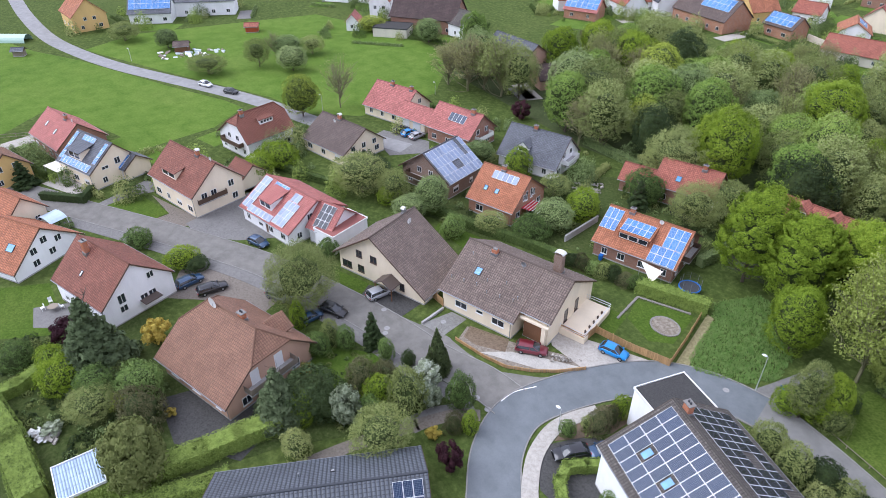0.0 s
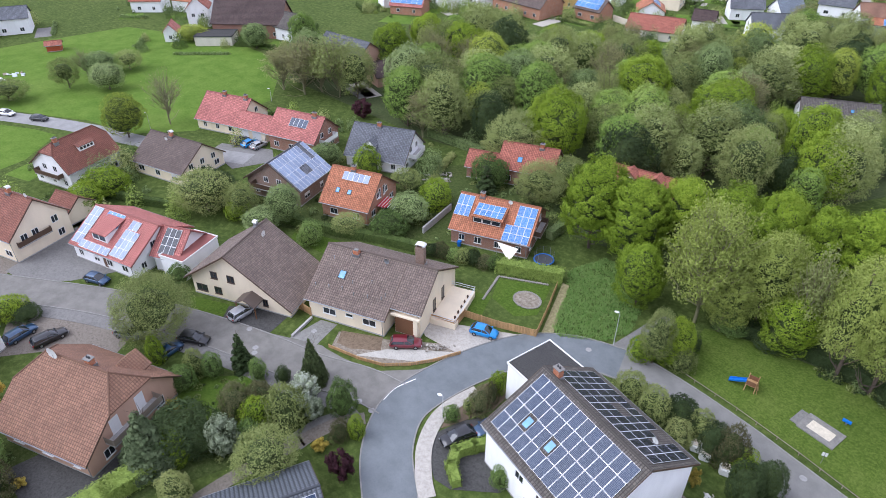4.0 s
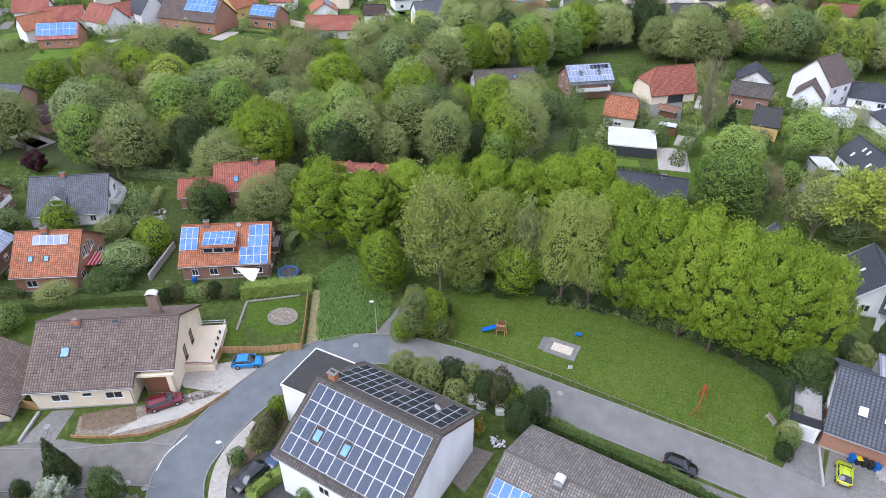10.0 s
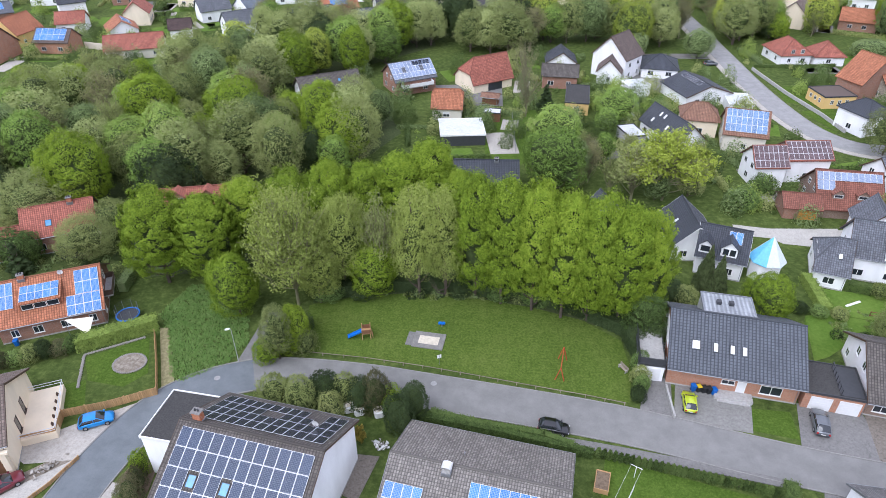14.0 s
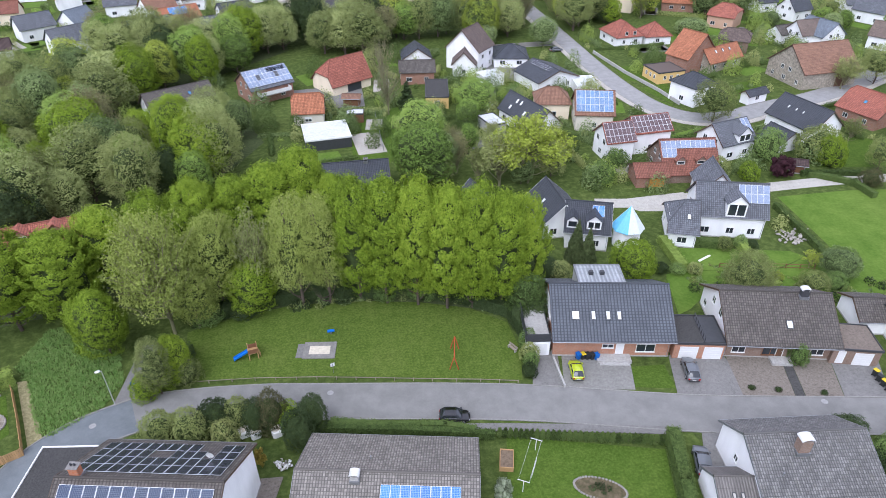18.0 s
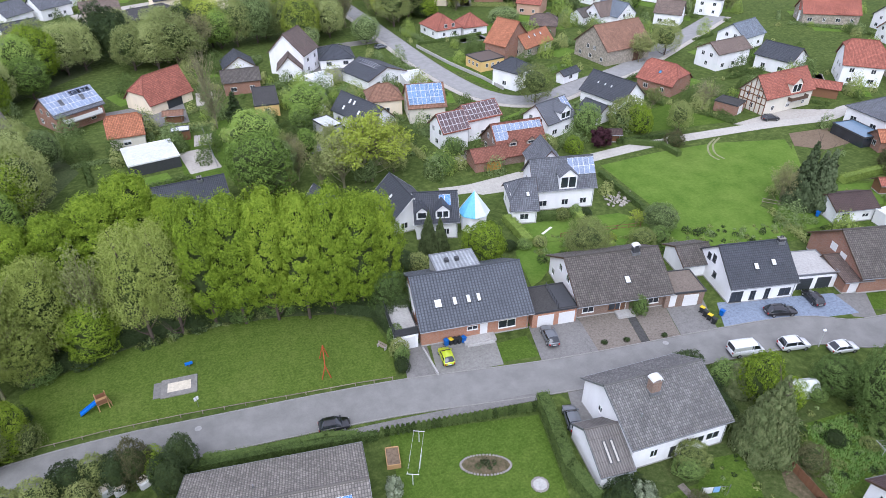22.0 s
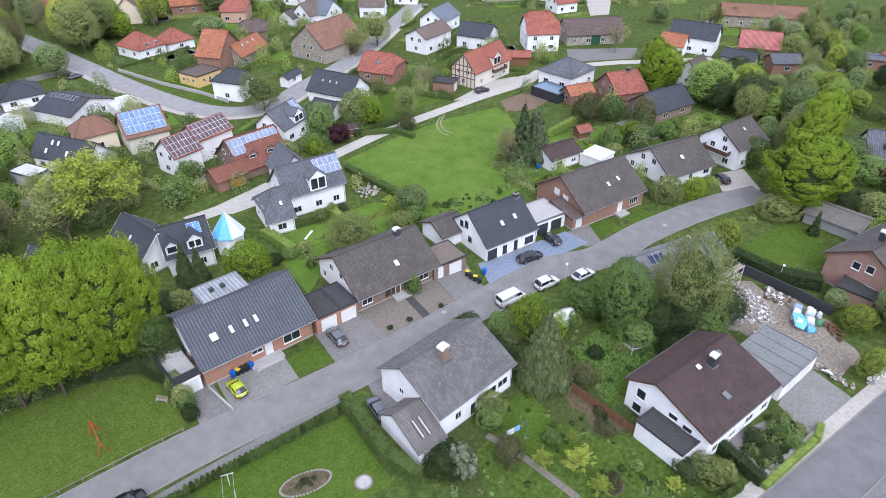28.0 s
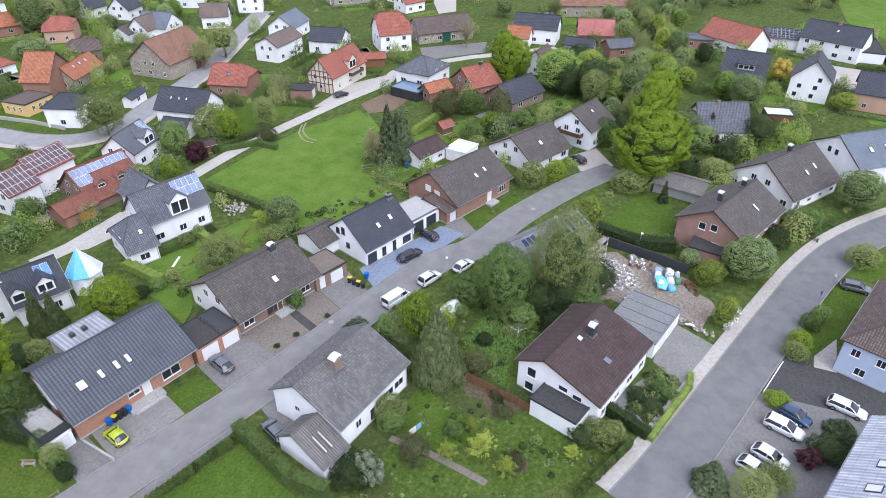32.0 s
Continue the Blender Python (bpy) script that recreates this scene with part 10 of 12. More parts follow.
hedge([(-4.4, 54.8), (1.7, 53.2), (9.1, 52.0), (12.3, 50.7)], 0.9, 1.1, L_HEDGE, "low green hedge behind a bungalow")
hedge([(-23.8, 77.6), (-15.2, 80.4), (-4.4, 80.9), (6.0, 79.6), (15.7, 76.5), (22.6, 71.6), (23.6, 66.0)], 2.2, 2.2, L_DARK, "dark ivy-grown undergrowth at the edge of a grove")
hedge([(99.5, 18.8), (98.3, 12.0), (100.0, 6.5)], 2.2, 2.2, L_DARK, "dense dark clipped hedge along a lawn")
hedge([(-31.8, 37.6), (-32.7, 36.1), (-33.6, 34.0), (-32.6, 32.2), (-30.8, 31.2)], 1.2, 1.5, L_LIME, "curved olive green hedge round a gravel patio")
hedge([(58.9, 6.9), (57.1, 1.6)], 1.2, 1.7, L_DARK, "dark clipped hedge beside a house")
hedge([(53.8, 85.8), (53.3, 78.3)], 1.8, 1.5, L_LIME, "clipped yellow green hedge in a garden")
hedge([(58.1, 84.8), (62.0, 83.3)], 1.6, 1.5, L_HEDGE, "dark clipped hedge block beside a white house")
hedge([(80.5, 93.5), (79.2, 79.0)], 1.1, 1.2, L_HEDGE, "clipped hedge at the meadow's edge")
hedge([(78.9, 78.2), (78.5, 71.8)], 1.3, 1.1, L_HEDGE, "low clipped hedge between a garden and the meadow")
hedge([(95.4, 104.4), (101.7, 99.3), (101.8, 94.1)], 1.2, 1.2, L_HEDGE, "clipped hedge round a garden")
hedge([(93.9, 104.8), (105.6, 102.9)], 1.0, 1.2, L_HEDGE, "clipped hedge beside the gravel track")
hedge([(123.6, 70.2), (137.5, 69.6), (149.1, 65.5)], 1.6, 1.6, L_LIME, "yellow green hedge along gardens")
hedge([(148.9, 14.2), (157.2, 7.1), (161.5, -1.3), (167.2, -7.2)], 1.3, 1.4, L_DARK, "dark hedge below a grey-roofed house")
hedge([(66.3, 82.1), (64.8, 74.6), (65.3, 70.5)], 1.3, 1.5, L_LIME, "clipped hedge in a garden")
hedge([(118.7, -10.5), (116.9, -13.4), (120.2, -15.6)], 1.0, 1.0, L_HEDGE, "low clipped hedge at a front garden")
hedge([(83.1, 195.0), (99.7, 195.3), (107.1, 196.8)], 0.9, 0.9, L_HEDGE, "low hedge before a bungalow")
for _p in PROTOS:
    for _o in (*_p.children_recursive, _p):
        bpy.data.objects.remove(_o)


# ---- the many shrubs and small hedges of the farther gardens ----
def boxes_of_houses():
    out = []
    for o in scene.objects:
        if o.type == "MESH" and o.parent and o.parent.parent is None and o.name.split(".")[0] == "roof":
            m = o.parent.matrix_basis
            xs = [v.co.x for v in o.data.vertices]
            ys = [v.co.y for v in o.data.vertices]
            out.append((m.inverted(), m.translation.copy(), min(xs) - 0.6, max(xs) + 0.6, min(ys) - 0.6, max(ys) + 0.6))
    return out


PLANS = boxes_of_houses()


def free_spot(x, y):
    for inv, c, x0, x1, y0, y1 in PLANS:
        if abs(c.x - x) < 22 and abs(c.y - y) < 22:
            q = inv @ Vector((x, y, 0))
            if x0 < q.x < x1 and y0 < q.y < y1:
                return False
    return off_road(x, y, 1.9) and not any(inside((x, y), q) for q in YARDS) and not inside((x, y), OPEN_MEADOW) and not inside((x, y), OPEN_FIELD)


def shrubbery(label, spots, mat, seed, size=0.27, per=16):
    """Leaf sprays over many low domes, as one mesh."""
    rng = np.random.default_rng(seed)
    verts = []
    for x, y, h, w in spots:
        n = int(per * (w * w + 2 * w * h)) + 16
        d = rng.normal(size=(n, 3))
        d[:, 2] = np.abs(d[:, 2]) * 0.9 - 0.15
        d /= np.linalg.norm(d, axis=1)[:, None]
        lump = 1 + 0.18 * np.sin(d[:, :1] * 6 + x) * np.sin(d[:, 1:2] * 7 + y)
        c = d * lump * rng.uniform(0.75, 1.05, (n, 1)) * np.array((w / 2, w / 2, h)) + np.array((x, y, 0.0))
        a = np.cross(d, rng.normal(size=(n, 3)))
        a /= np.linalg.norm(a, axis=1)[:, None]
        b = np.cross(d, a) + d * rng.normal(0, 0.5, (n, 1))
        k = size * rng.uniform(0.6, 1.4, (n, 1))
        t = np.stack((c - a * k * 0.5 - b * k * 0.3, c + a * k * 0.6, c - a * k * 0.3 + b * k * 0.5), axis=1)
        verts.append(t.reshape(-1, 3))
    v = np.concatenate(verts)
    me = bpy.data.meshes.new("garden_shrubbery")
    me.from_pydata(v.tolist(), [], np.arange(len(v)).reshape(-1, 3).tolist())
    me.materials.append(mat)
    return tagged(new("garden_shrubbery", me), label, "shrubs", "", "stuff")


OPEN_MEADOW = [(84.8, 102.8), (129.3, 95.4), (137.2, 92.2), (129.9, 59.4), (96.0, 82.3)]
OPEN_FIELD = [(-265.9, -27.2), (-238.5, 2.3), (-202.2, 37.6), (-156.8, 87.8), (-136.0, 72.9), (-172.4, 27.4), (-211.0, 0.0), (-186.0, -25.4)]
_rng = random.Random(77)
_bins = ([], [], [], [])
for _inv, _c, _x0, _x1, _y0, _y1 in PLANS:
    _d = _c.length
    if _d < 120:
        continue
    _m = _inv.inverted()
    # a hedge row or two along the plot's edges
    for _s in range(2):
        _k = _rng.randrange(4)
        _side, _off = _rng.choice((-1, 1)), _rng.uniform(3.5, 8)
        _n = _rng.uniform(4, 9)
        _which = _rng.choice((0, 0, 1, 2, 2))
        _h = _rng.uniform(0.9, 1.9)
        _start = _rng.uniform(-3, 3)
        _i = -_n
        while _i < _n:
            _p = _m @ (Vector((_start + _i, (_y1 if _side > 0 else _y0) + _side * _off, 0)) if _k % 2 else Vector(((_x1 if _side > 0 else _x0) + _side * _off, _start + _i, 0)))
            if free_spot(_p.x, _p.y):
                _bins[_which].append((_p.x, _p.y, _h * _rng.uniform(0.9, 1.1), _rng.uniform(1.3, 1.7)))
            _i += 1.0
    for _s in range(9 if _d < 220 else 8):
        _p = _m @ Vector((_rng.uniform(_x0 - 9, _x1 + 9), _rng.uniform(_y0 - 9, _y1 + 9), 0))
        if free_spot(_p.x, _p.y):
            _h = _rng.choice((0.8, 1.3, 2.0, 3.0, 4.0, 5.0, 6.0))
            _bins[_rng.randrange(4)].append((_p.x, _p.y, _h, _h * _rng.uniform(0.7, 1.1) + 0.5))
for _b, _m, _t in zip(_bins, (L_MID, L_OLIVE, L_HEDGE, L_LIME), ("mid green", "olive budding", "darker green clipped", "fresh lime green")):
    shrubbery("many " + _t + " shrubs and hedges in village gardens", _b, _m, 5)


hedge([(70.0, -1.7), (67.5, -1.8), (56.9, 0.9)], 0.8, 0.9, L_LIME, "low lime green hedge beside the pavement")

# ---- undergrowth of the nearer gardens ----
def scatter(poly, n, lo, hi, seed):
    rng = random.Random(seed)
    xs, ys = [p[0] for p in poly], [p[1] for p in poly]
    out = []
    while len(out) < n:
        x, y = rng.uniform(min(xs), max(xs)), rng.uniform(min(ys), max(ys))
        if inside((x, y), poly):
            n -= 0 if free_spot(x, y) else 1
            if free_spot(x, y):
                h = lo + (hi - lo) * rng.random() ** 2
                out.append((x, y, h, h * rng.uniform(0.8, 1.6) + 0.3))
    return out


_near = [[], [], []]
for _k, (_poly, _n, _lo, _hi) in enumerate((([(49.4, 40.8), (58.7, 37.4), (53.5, 25.8), (52.4, 17.4), (52.5, 5.9), (45.8, 5.3), (33.5, 26.8), (38.0, 34.5)], 170, 0.1, 0.6), ([(65.4, 35.4), (73.5, 31.6), (78.4, 22.1), (74.6, 17.2), (63.9, 17.0), (57.1, 20.9), (58.3, 28.1)], 110, 0.15, 0.9), ([(74.2, 6.9), (77.8, 5.3), (69.0, -2.5), (59.5, -0.6), (63.6, 3.7)], 90, 0.2, 1.0),
                                          ([(-90.1, -23.3), (-86.4, -14.0), (-73.7, -2.7), (-64.3, -2.2), (-62.3, -7.8), (-61.2, -15.9), (-75.6, -22.9)], 260, 0.15, 1.2), ([(-65.6, 12.2), (-63.0, 26.3), (-49.7, 30.6), (-43.8, 27.9), (-49.6, 15.5), (-56.7, 7.9)], 150, 0.15, 0.8), ([(-27.1, 60.7), (-17.9, 63.1), (-7.9, 61.4), (-7.0, 55.6), (-15.7, 57.2), (-23.8, 57.4)], 110, 0.2, 1.1),
                                          ([(-107.1, 39.3), (-99.1, 69.2), (-71.2, 104.7), (-54.2, 79.7), (-60.4, 68.2), (-69.8, 61.5), (-79.8, 50.6), (-97.7, 42.5)], 330, 0.2, 1.6), ([(-25.9, 77.9), (-17.1, 79.3), (-4.4, 78.2), (6.0, 78.6), (15.8, 75.4), (22.4, 70.6), (22.6, 62.1), (24.4, 67.5), (18.0, 78.2), (6.1, 81.6), (-4.7, 82.8), (-23.2, 82.0)], 220, 0.3, 1.6),
                                          ([(54.2, 81.9), (67.7, 74.5), (98.8, 64.7), (101.2, 58.0), (77.7, 62.5), (52.4, 70.8)], 180, 0.2, 1.4), ([(-163.4, -24.9), (-126.0, 0.2), (-131.9, 20.6), (-112.5, 24.8), (-133.4, 6.7), (-149.2, -5.1)], 120, 0.2, 1.2), ([(119.4, 74.6), (167.2, 41.2), (139.1, 38.3), (99.7, 58.9)], 160, 0.3, 1.8), ([(-42.9, 43.6), (-38.5, 49.5), (-33.6, 37.5), (-32.5, 31.3), (-36.8, 35.8)], 40, 0.2, 0.9), ([(61.7, 5.2), (71.0, 1.3), (68.4, -1.6), (56.8, 1.3)], 90, 0.3, 1.2), ([(98.2, 18.3), (99.2, 6.3), (99.4, -3.7), (109.0, -2.0), (104.2, 11.1)], 90, 0.3, 1.5))):
    for _i, _s in enumerate(scatter(_poly, _n, _lo, _hi, _k)):
        _near[_i % 3].append(_s)
for _b, _m, _t in zip(_near, (L_MID, L_OLIVE, L_DARK), ("green", "olive", "dark green")):
    shrubbery("low " + _t + " undergrowth in garden beds", _b, _m, 9, 0.19, 26)

# ---- paved forecourts of the farther houses ----
for _name, _mat, _lab, _pick in (("forecourt", PAVED, "grey paved forecourts of village houses", 0), ("forecourt", PAVE, "pale paved forecourts of village houses", 1)):
    _rng = random.Random(31 + _pick)
    _bm = bmesh.new()
    for _i, (_inv, _c, _x0, _x1, _y0, _y1) in enumerate(PLANS):
        if _c.length < 135 or (_pick and _i % 2):
            continue
        _m = _inv.inverted()
        _s = _rng.choice((-1, 1))
        _xa = _x1 if _s > 0 else _x0 - _rng.uniform(4, 7)
        _xb = _xa + _rng.uniform(4, 7)
        _ya, _yb = _y0 - _rng.uniform(3, 7), _rng.uniform(0, 3)
        _q = [_m @ Vector((a, b, 0)) for a, b in ((_xa, _ya), (_xb, _ya), (_xb, _yb), (_xa, _yb))]
        if all(free_spot(v.x, v.y) for v in _q):
            slab(_bm, [(v.x, v.y, 0.030 + 0.0006 * (_i % 8)) for v in _q], 0.1)
    tagged(mesh_ob(_name, _bm, _mat), _lab, "paving", "", "structure")


# ---- lawns of the farther gardens ----
_rng = random.Random(35)
_bm = bmesh.new()
for _i, (_inv, _c, _x0, _x1, _y0, _y1) in enumerate(PLANS):
    if _c.length < 135:
        continue
    _m = _inv.inverted()
    for _s in (-1, 1):
        _w, _d = _rng.uniform(7, 13), _rng.uniform(5, 10)
        _xa = _rng.uniform(_x0 - 4, _x1 - 5)
        _ya = _y1 + 0.6 if _s > 0 else _y0 - 0.6 - _d
        _q = [_m @ Vector((a + _rng.uniform(-1, 1), b + _rng.uniform(-0.5, 0.5), 0)) for a, b in ((_xa, _ya), (_xa + _w, _ya), (_xa + _w, _ya + _d), (_xa, _ya + _d))]
        if all(free_spot(v.x, v.y) for v in _q):
            slab(_bm, [(v.x, v.y, 0.0205 + 0.0005 * ((2 * _i + _s) % 9)) for v in _q], 0.1)
tagged(mesh_ob("lawn", _bm, MEADOW), "mown bright green lawns of village gardens", "lawn", "", "structure")

# ---- tall wild grass on the corner plot ----
def wild_grass(poly, n, seed, label):
    rng = random.Random(seed)
    xs, ys = [q[0] for q in poly], [q[1] for q in poly]
    vs, fs = [], []
    while len(fs) < n:
        x, y = rng.uniform(min(xs), max(xs)), rng.uniform(min(ys), max(ys))
        if not inside((x, y), poly):
            continue
        for _ in range(5):
            a, h, w = rng.uniform(0, 6.28), rng.uniform(0.15, 0.45), rng.uniform(0.03, 0.07)
            bx, by = x + rng.gauss(0, 0.12), y + rng.gauss(0, 0.12)
            dx, dy = math.cos(a), math.sin(a)
            k = len(vs)
            vs += [(bx - dy * w, by + dx * w, 0.0), (bx + dy * w, by - dx * w, 0.0), (bx + dx * h * 0.5, by + dy * h * 0.5, h)]
            fs.append((k, k + 1, k + 2))
    me = bpy.data.meshes.new("wild_grass")
    me.from_pydata(vs, [], fs)
    me.materials.append(L_GRASS)
    return tagged(new("wild_grass", me), label, "grass", "", "stuff")


wild_grass([(-44.2, 69.0), (-46.9, 72.5), (-44.8, 79.8), (-40.2, 79.9), (-33.2, 72.2), (-31.6, 66.9), (-33.1, 62.8), (-38.3, 58.7), (-40.2, 60.1)], 26000, 61, "tall uncut deep green grass on an empty plot")
sheet("dry_grass", [(-45.6, 69.4), (-44.4, 69.5), (-40.8, 62.5), (-39.1, 58.8), (-40.2, 57.3), (-42.5, 62.5)], 0.03, DRYGRASS, "strip of dry straw coloured grass along a fence", "grass")
sheet("lawn", [(63.3, 29.1), (70.4, 28.2), (73.1, 21.8), (70.4, 19.3), (63.4, 20.6), (56.8, 20.1), (57.8, 22.5), (62.1, 27.7)], 0.034, LAWN, "rough bright green lawn behind a wooden fence", "lawn")
sheet("lawn", [(48.0, 30.4), (52.5, 29.3), (50.8, 24.8), (49.3, 22.1), (49.0, 19.1), (43.9, 22.6), (44.5, 27.8)], 0.034, LAWN, "rough bright green lawn with a paved path", "lawn")
wild_grass([(62.9, 28.6), (69.7, 27.7), (72.7, 21.9), (70.3, 19.8), (63.4, 20.9), (57.3, 20.4), (58.2, 22.8)], 9000, 62, "tufts of taller grass in a garden lawn")


# ---- parked cars ----
P_BLACK, P_LIME, P_SILVER = paint("black_paint", (0.012, 0.012, 0.014)), paint("lime_paint", (0.50, 0.60, 0.02)), paint("silver_paint", (0.42, 0.43, 0.45))
P_WHITE, P_BLUE, P_RED = paint("white_paint", (0.78, 0.79, 0.80)), paint("bright_blue_paint", (0.01, 0.24, 0.62)), paint("dark_red_paint", (0.16, 0.012, 0.025))
P_NAVY, P_GREY = paint("navy_paint", (0.02, 0.06, 0.13)), paint("grey_paint", (0.13, 0.14, 0.15))
car(28.06, 58.31, 81, P_LIME, "small lime yellow hatchback on a stone forecourt", 3.6, 1.65, 1.45)
car(43.21, 55.79, 76, P_GREY, "dark grey hatchback on a garage drive", 4.3)
car(10.49, 53.25, -10, P_BLACK, "small black car parked at the roadside", 3.8, 1.68, 1.5)
car(77.63, 45.64, -21, P_BLACK, "black saloon car on a blue stone forecourt", 4.7, 1.85, 1.42)
car(84.75, 45.80, 74, P_BLACK, "small black car beside a white house", 3.9, 1.7, 1.45)
car(66.25, 41.66, -14, P_WHITE, "white delivery van at the roadside", 5.0, 1.95, 1.98, True)
car(73.20, 39.50, -16, P_WHITE, "white estate van at the roadside", 4.4, 1.8, 1.8, estate=True)
car(78.93, 36.16, -14, P_WHITE, "white car behind roadside shrubs", 4.2)
car(37.37, 41.80, 71, P_GREY, "blue grey car beside a white house", 4.2)
car(-45.79, 51.49, 25, P_BLUE, "bright blue hatchback on a pale forecourt", 4.1)
car(-51.65, 41.84, 46, P_RED, "dark red estate car in a front garden", 4.5, 1.82, 1.5, estate=True)
car(-35.11, 35.76, -108, P_BLACK, "black car on a parking yard", 4.4)
car(-33.53, 39.51, -104, P_NAVY, "blue car beside a white house", 4.1)
car(-73.20, 28.44, 98, P_SILVER, "silver car on a paved yard", 4.3, 1.82, 1.6, estate=True)
car(-72.79, 20.70, 33, P_BLACK, "black saloon car on the side street", 4.6)
car(-90.46, 3.20, 106, P_NAVY, "dark blue estate car on a parking yard", 4.4, estate=True)
car(-86.89, 5.93, 94, P_BLACK, "black estate car on a parking yard", 4.7, estate=True)
car(-96.36, 15.75, 27, P_NAVY, "dark blue hatchback on a paved yard", 4.2)
car(-72.85, 17.08, 103, P_NAVY, "blue car beside conifers", 4.0)
car(-80.06, 14.43, 31, P_GREY, "dark car under a willow", 4.2)
car(-180.65, 23.95, 30, P_WHITE, "white car at the meadow lane", 4.3)
car(-171.66, 28.76, 37, P_BLACK, "dark car at the meadow lane", 4.2)
car(-127.60, 57.92, 100, P_BLACK, "dark car on a parking yard", 4.2)
car(-124.81, 58.70, 102, P_BLUE, "blue car on a parking yard", 4.2)
car(-122.52, 59.61, 105, P_SILVER, "pale car on a parking yard", 4.2)
car(65.72, -13.25, -104, P_WHITE, "white sports utility car in a parking bay", 4.6, 1.88, 1.65, estate=True)
car(68.51, -14.35, -113, P_NAVY, "dark hatchback in a parking bay", 4.0)
car(60.34, -12.04, -109, P_WHITE, "white hatchback in a parking bay", 4.2)
car(57.68, -10.67, -110, P_WHITE, "white car behind a spruce", 4.2)
car(72.73, -20.15, -103, P_WHITE, "white estate car on a parking area", 4.6, estate=True)
car(101.69, -21.89, -90, P_GREY, "dark estate car on a drive", 4.5, estate=True)
car(126.60, 31.20, 62, P_BLACK, "black car on a concrete drive", 4.3)
car(70.62, 196.46, 8, P_GREY, "grey car on the village street", 4.2)
car(136.48, 99.92, -19, P_BLACK, "black car at a farmhouse", 4.3)

# ---- bins ----
B_BLUE, B_DARK, B_YELLOW = plain("blue_bin", (0.01, 0.12, 0.45), 0.5), plain("dark_bin", (0.025, 0.027, 0.028), 0.55), plain("yellow_lid", (0.65, 0.48, 0.02), 0.5)
for _x, _y, _c, _l, _t in ((29.24, 60.81, B_BLUE, B_BLUE, "blue wheelie bin at a brick wall"), (29.85, 60.68, B_DARK, B_YELLOW, "dark wheelie bin with a yellow lid"), (30.47, 60.55, B_DARK, B_DARK, "dark grey wheelie bin at a wall"), (31.08, 60.42, B_DARK, B_DARK, "dark grey wheelie bin at a wall"), (31.69, 60.29, B_BLUE, B_BLUE, "blue wheelie bin at a brick wall"),
                           (67.16, 50.89, B_DARK, B_YELLOW, "dark wheelie bin with a yellow lid"), (66.96, 49.92, B_DARK, B_DARK, "dark grey wheelie bin on a drive"), (66.89, 49.06, B_DARK, B_YELLOW, "dark wheelie bin with a yellow lid"), (66.87, 48.13, B_DARK, B_DARK, "dark grey wheelie bin on a drive"), (69.31, 49.05, B_BLUE, B_BLUE, "blue wheelie bin on a forecourt"),
                           (-94.21, 21.67, B_DARK, B_DARK, "dark grey wheelie bin at a white wall"), (-94.25, 22.70, B_DARK, B_YELLOW, "dark wheelie bin with a yellow lid"), (-94.35, 23.66, B_BLUE, B_BLUE, "blue wheelie bin at a white wall"),
                           (106.52, -8.25, B_DARK, B_YELLOW, "dark wheelie bin with a yellow lid"), (105.65, -9.21, B_BLUE, B_BLUE, "blue wheelie bin beside a drive"), (-64.24, 64.65, B_BLUE, B_BLUE, "blue wheelie bin by a brick house"), (107.14, 62.94, B_BLUE, B_BLUE, "blue wheelie bin by a white annex")):
    bin_(_x, _y, 15, _c, _l, _t)

# ---- street furniture ----
for _x, _y, _h in ((-31.74, 63.00, 5.97), (-38.66, 36.64, 3.98), (76.62, 38.08, 3.25), (97.79, 11.45, 3.57), (-148.30, 46.01, 4.13), (-144.60, 76.02, 3.24), (-213.32, 8.68, 3.75)):
    street_lamp(_x, _y, _h, 200)
SIGN_B = plain("blue_sign", (0.02, 0.12, 0.45), 0.4)


def sign(x, y, h, plate, label, w=0.45):
    top = thing("road_sign", pose(x, y, 0, 0, 0, 200), label, "road sign")
    bm = bmesh.new()
    tube(bm, (0, 0, -0.2), (0, 0, h), 0.03, 0.03, 6)
    part("post", bm, ZINC, top)
    part_box(top, "plate", -w / 2, w / 2, -0.05, -0.03, h - 0.6, h, plate)


sign(-29.48, 64.36, 2.3, SIGN_B, "small blue footpath sign on a post")
sign(-4.08, 63.88, 1.8, TRIM_W, "small white notice sign on a post", 0.6)
sign(101.44, -18.61, 2.3, TRIM_W, "square white street sign on a post", 0.6)
sign(95.58, -16.67, 2.2, SIGN_B, "round blue street sign on a post")
COVER = plain("cast_iron", (0.30, 0.295, 0.285), 0.7, 0.0)
for _x, _y in ((-4.61, 60.28), (-33.62, 59.78), (-47.98, 30.79), (-45.68, 31.01), (-65.73, 26.23), (57.62, 47.85), (102.71, 32.64), (-69.78, 27.57), (-64.9, 25.6), (-63.0, 34.1)):
    _bm = bmesh.new()
    tube(_bm, (0, 0, 0.03), (0, 0, 0.066), 0.42, 0.42, 16)
    _o = tagged(mesh_ob("manhole_cover", _bm, COVER), "round cast iron manhole cover in the road", "manhole cover", "manhole covers")
    _o.location = (_x, _y, 0.005)
_bm = bmesh.new()
ribbon(_bm, smooth([(-46.0, 33.2), (-46.5, 35.6), (-45.9, 38.6)]), -0.07, 0.07, 0.0, 0.068)
tagged(mesh_ob("road_marking", _bm, TRIM_W), "white painted edge line at the junction", "road marking", "", "structure")
_bm = bmesh.new()
ribbon(_bm, smooth([(71.4, -10.6), (78.9, -12.6)]), -0.07, 0.07, 0.0, 0.068)
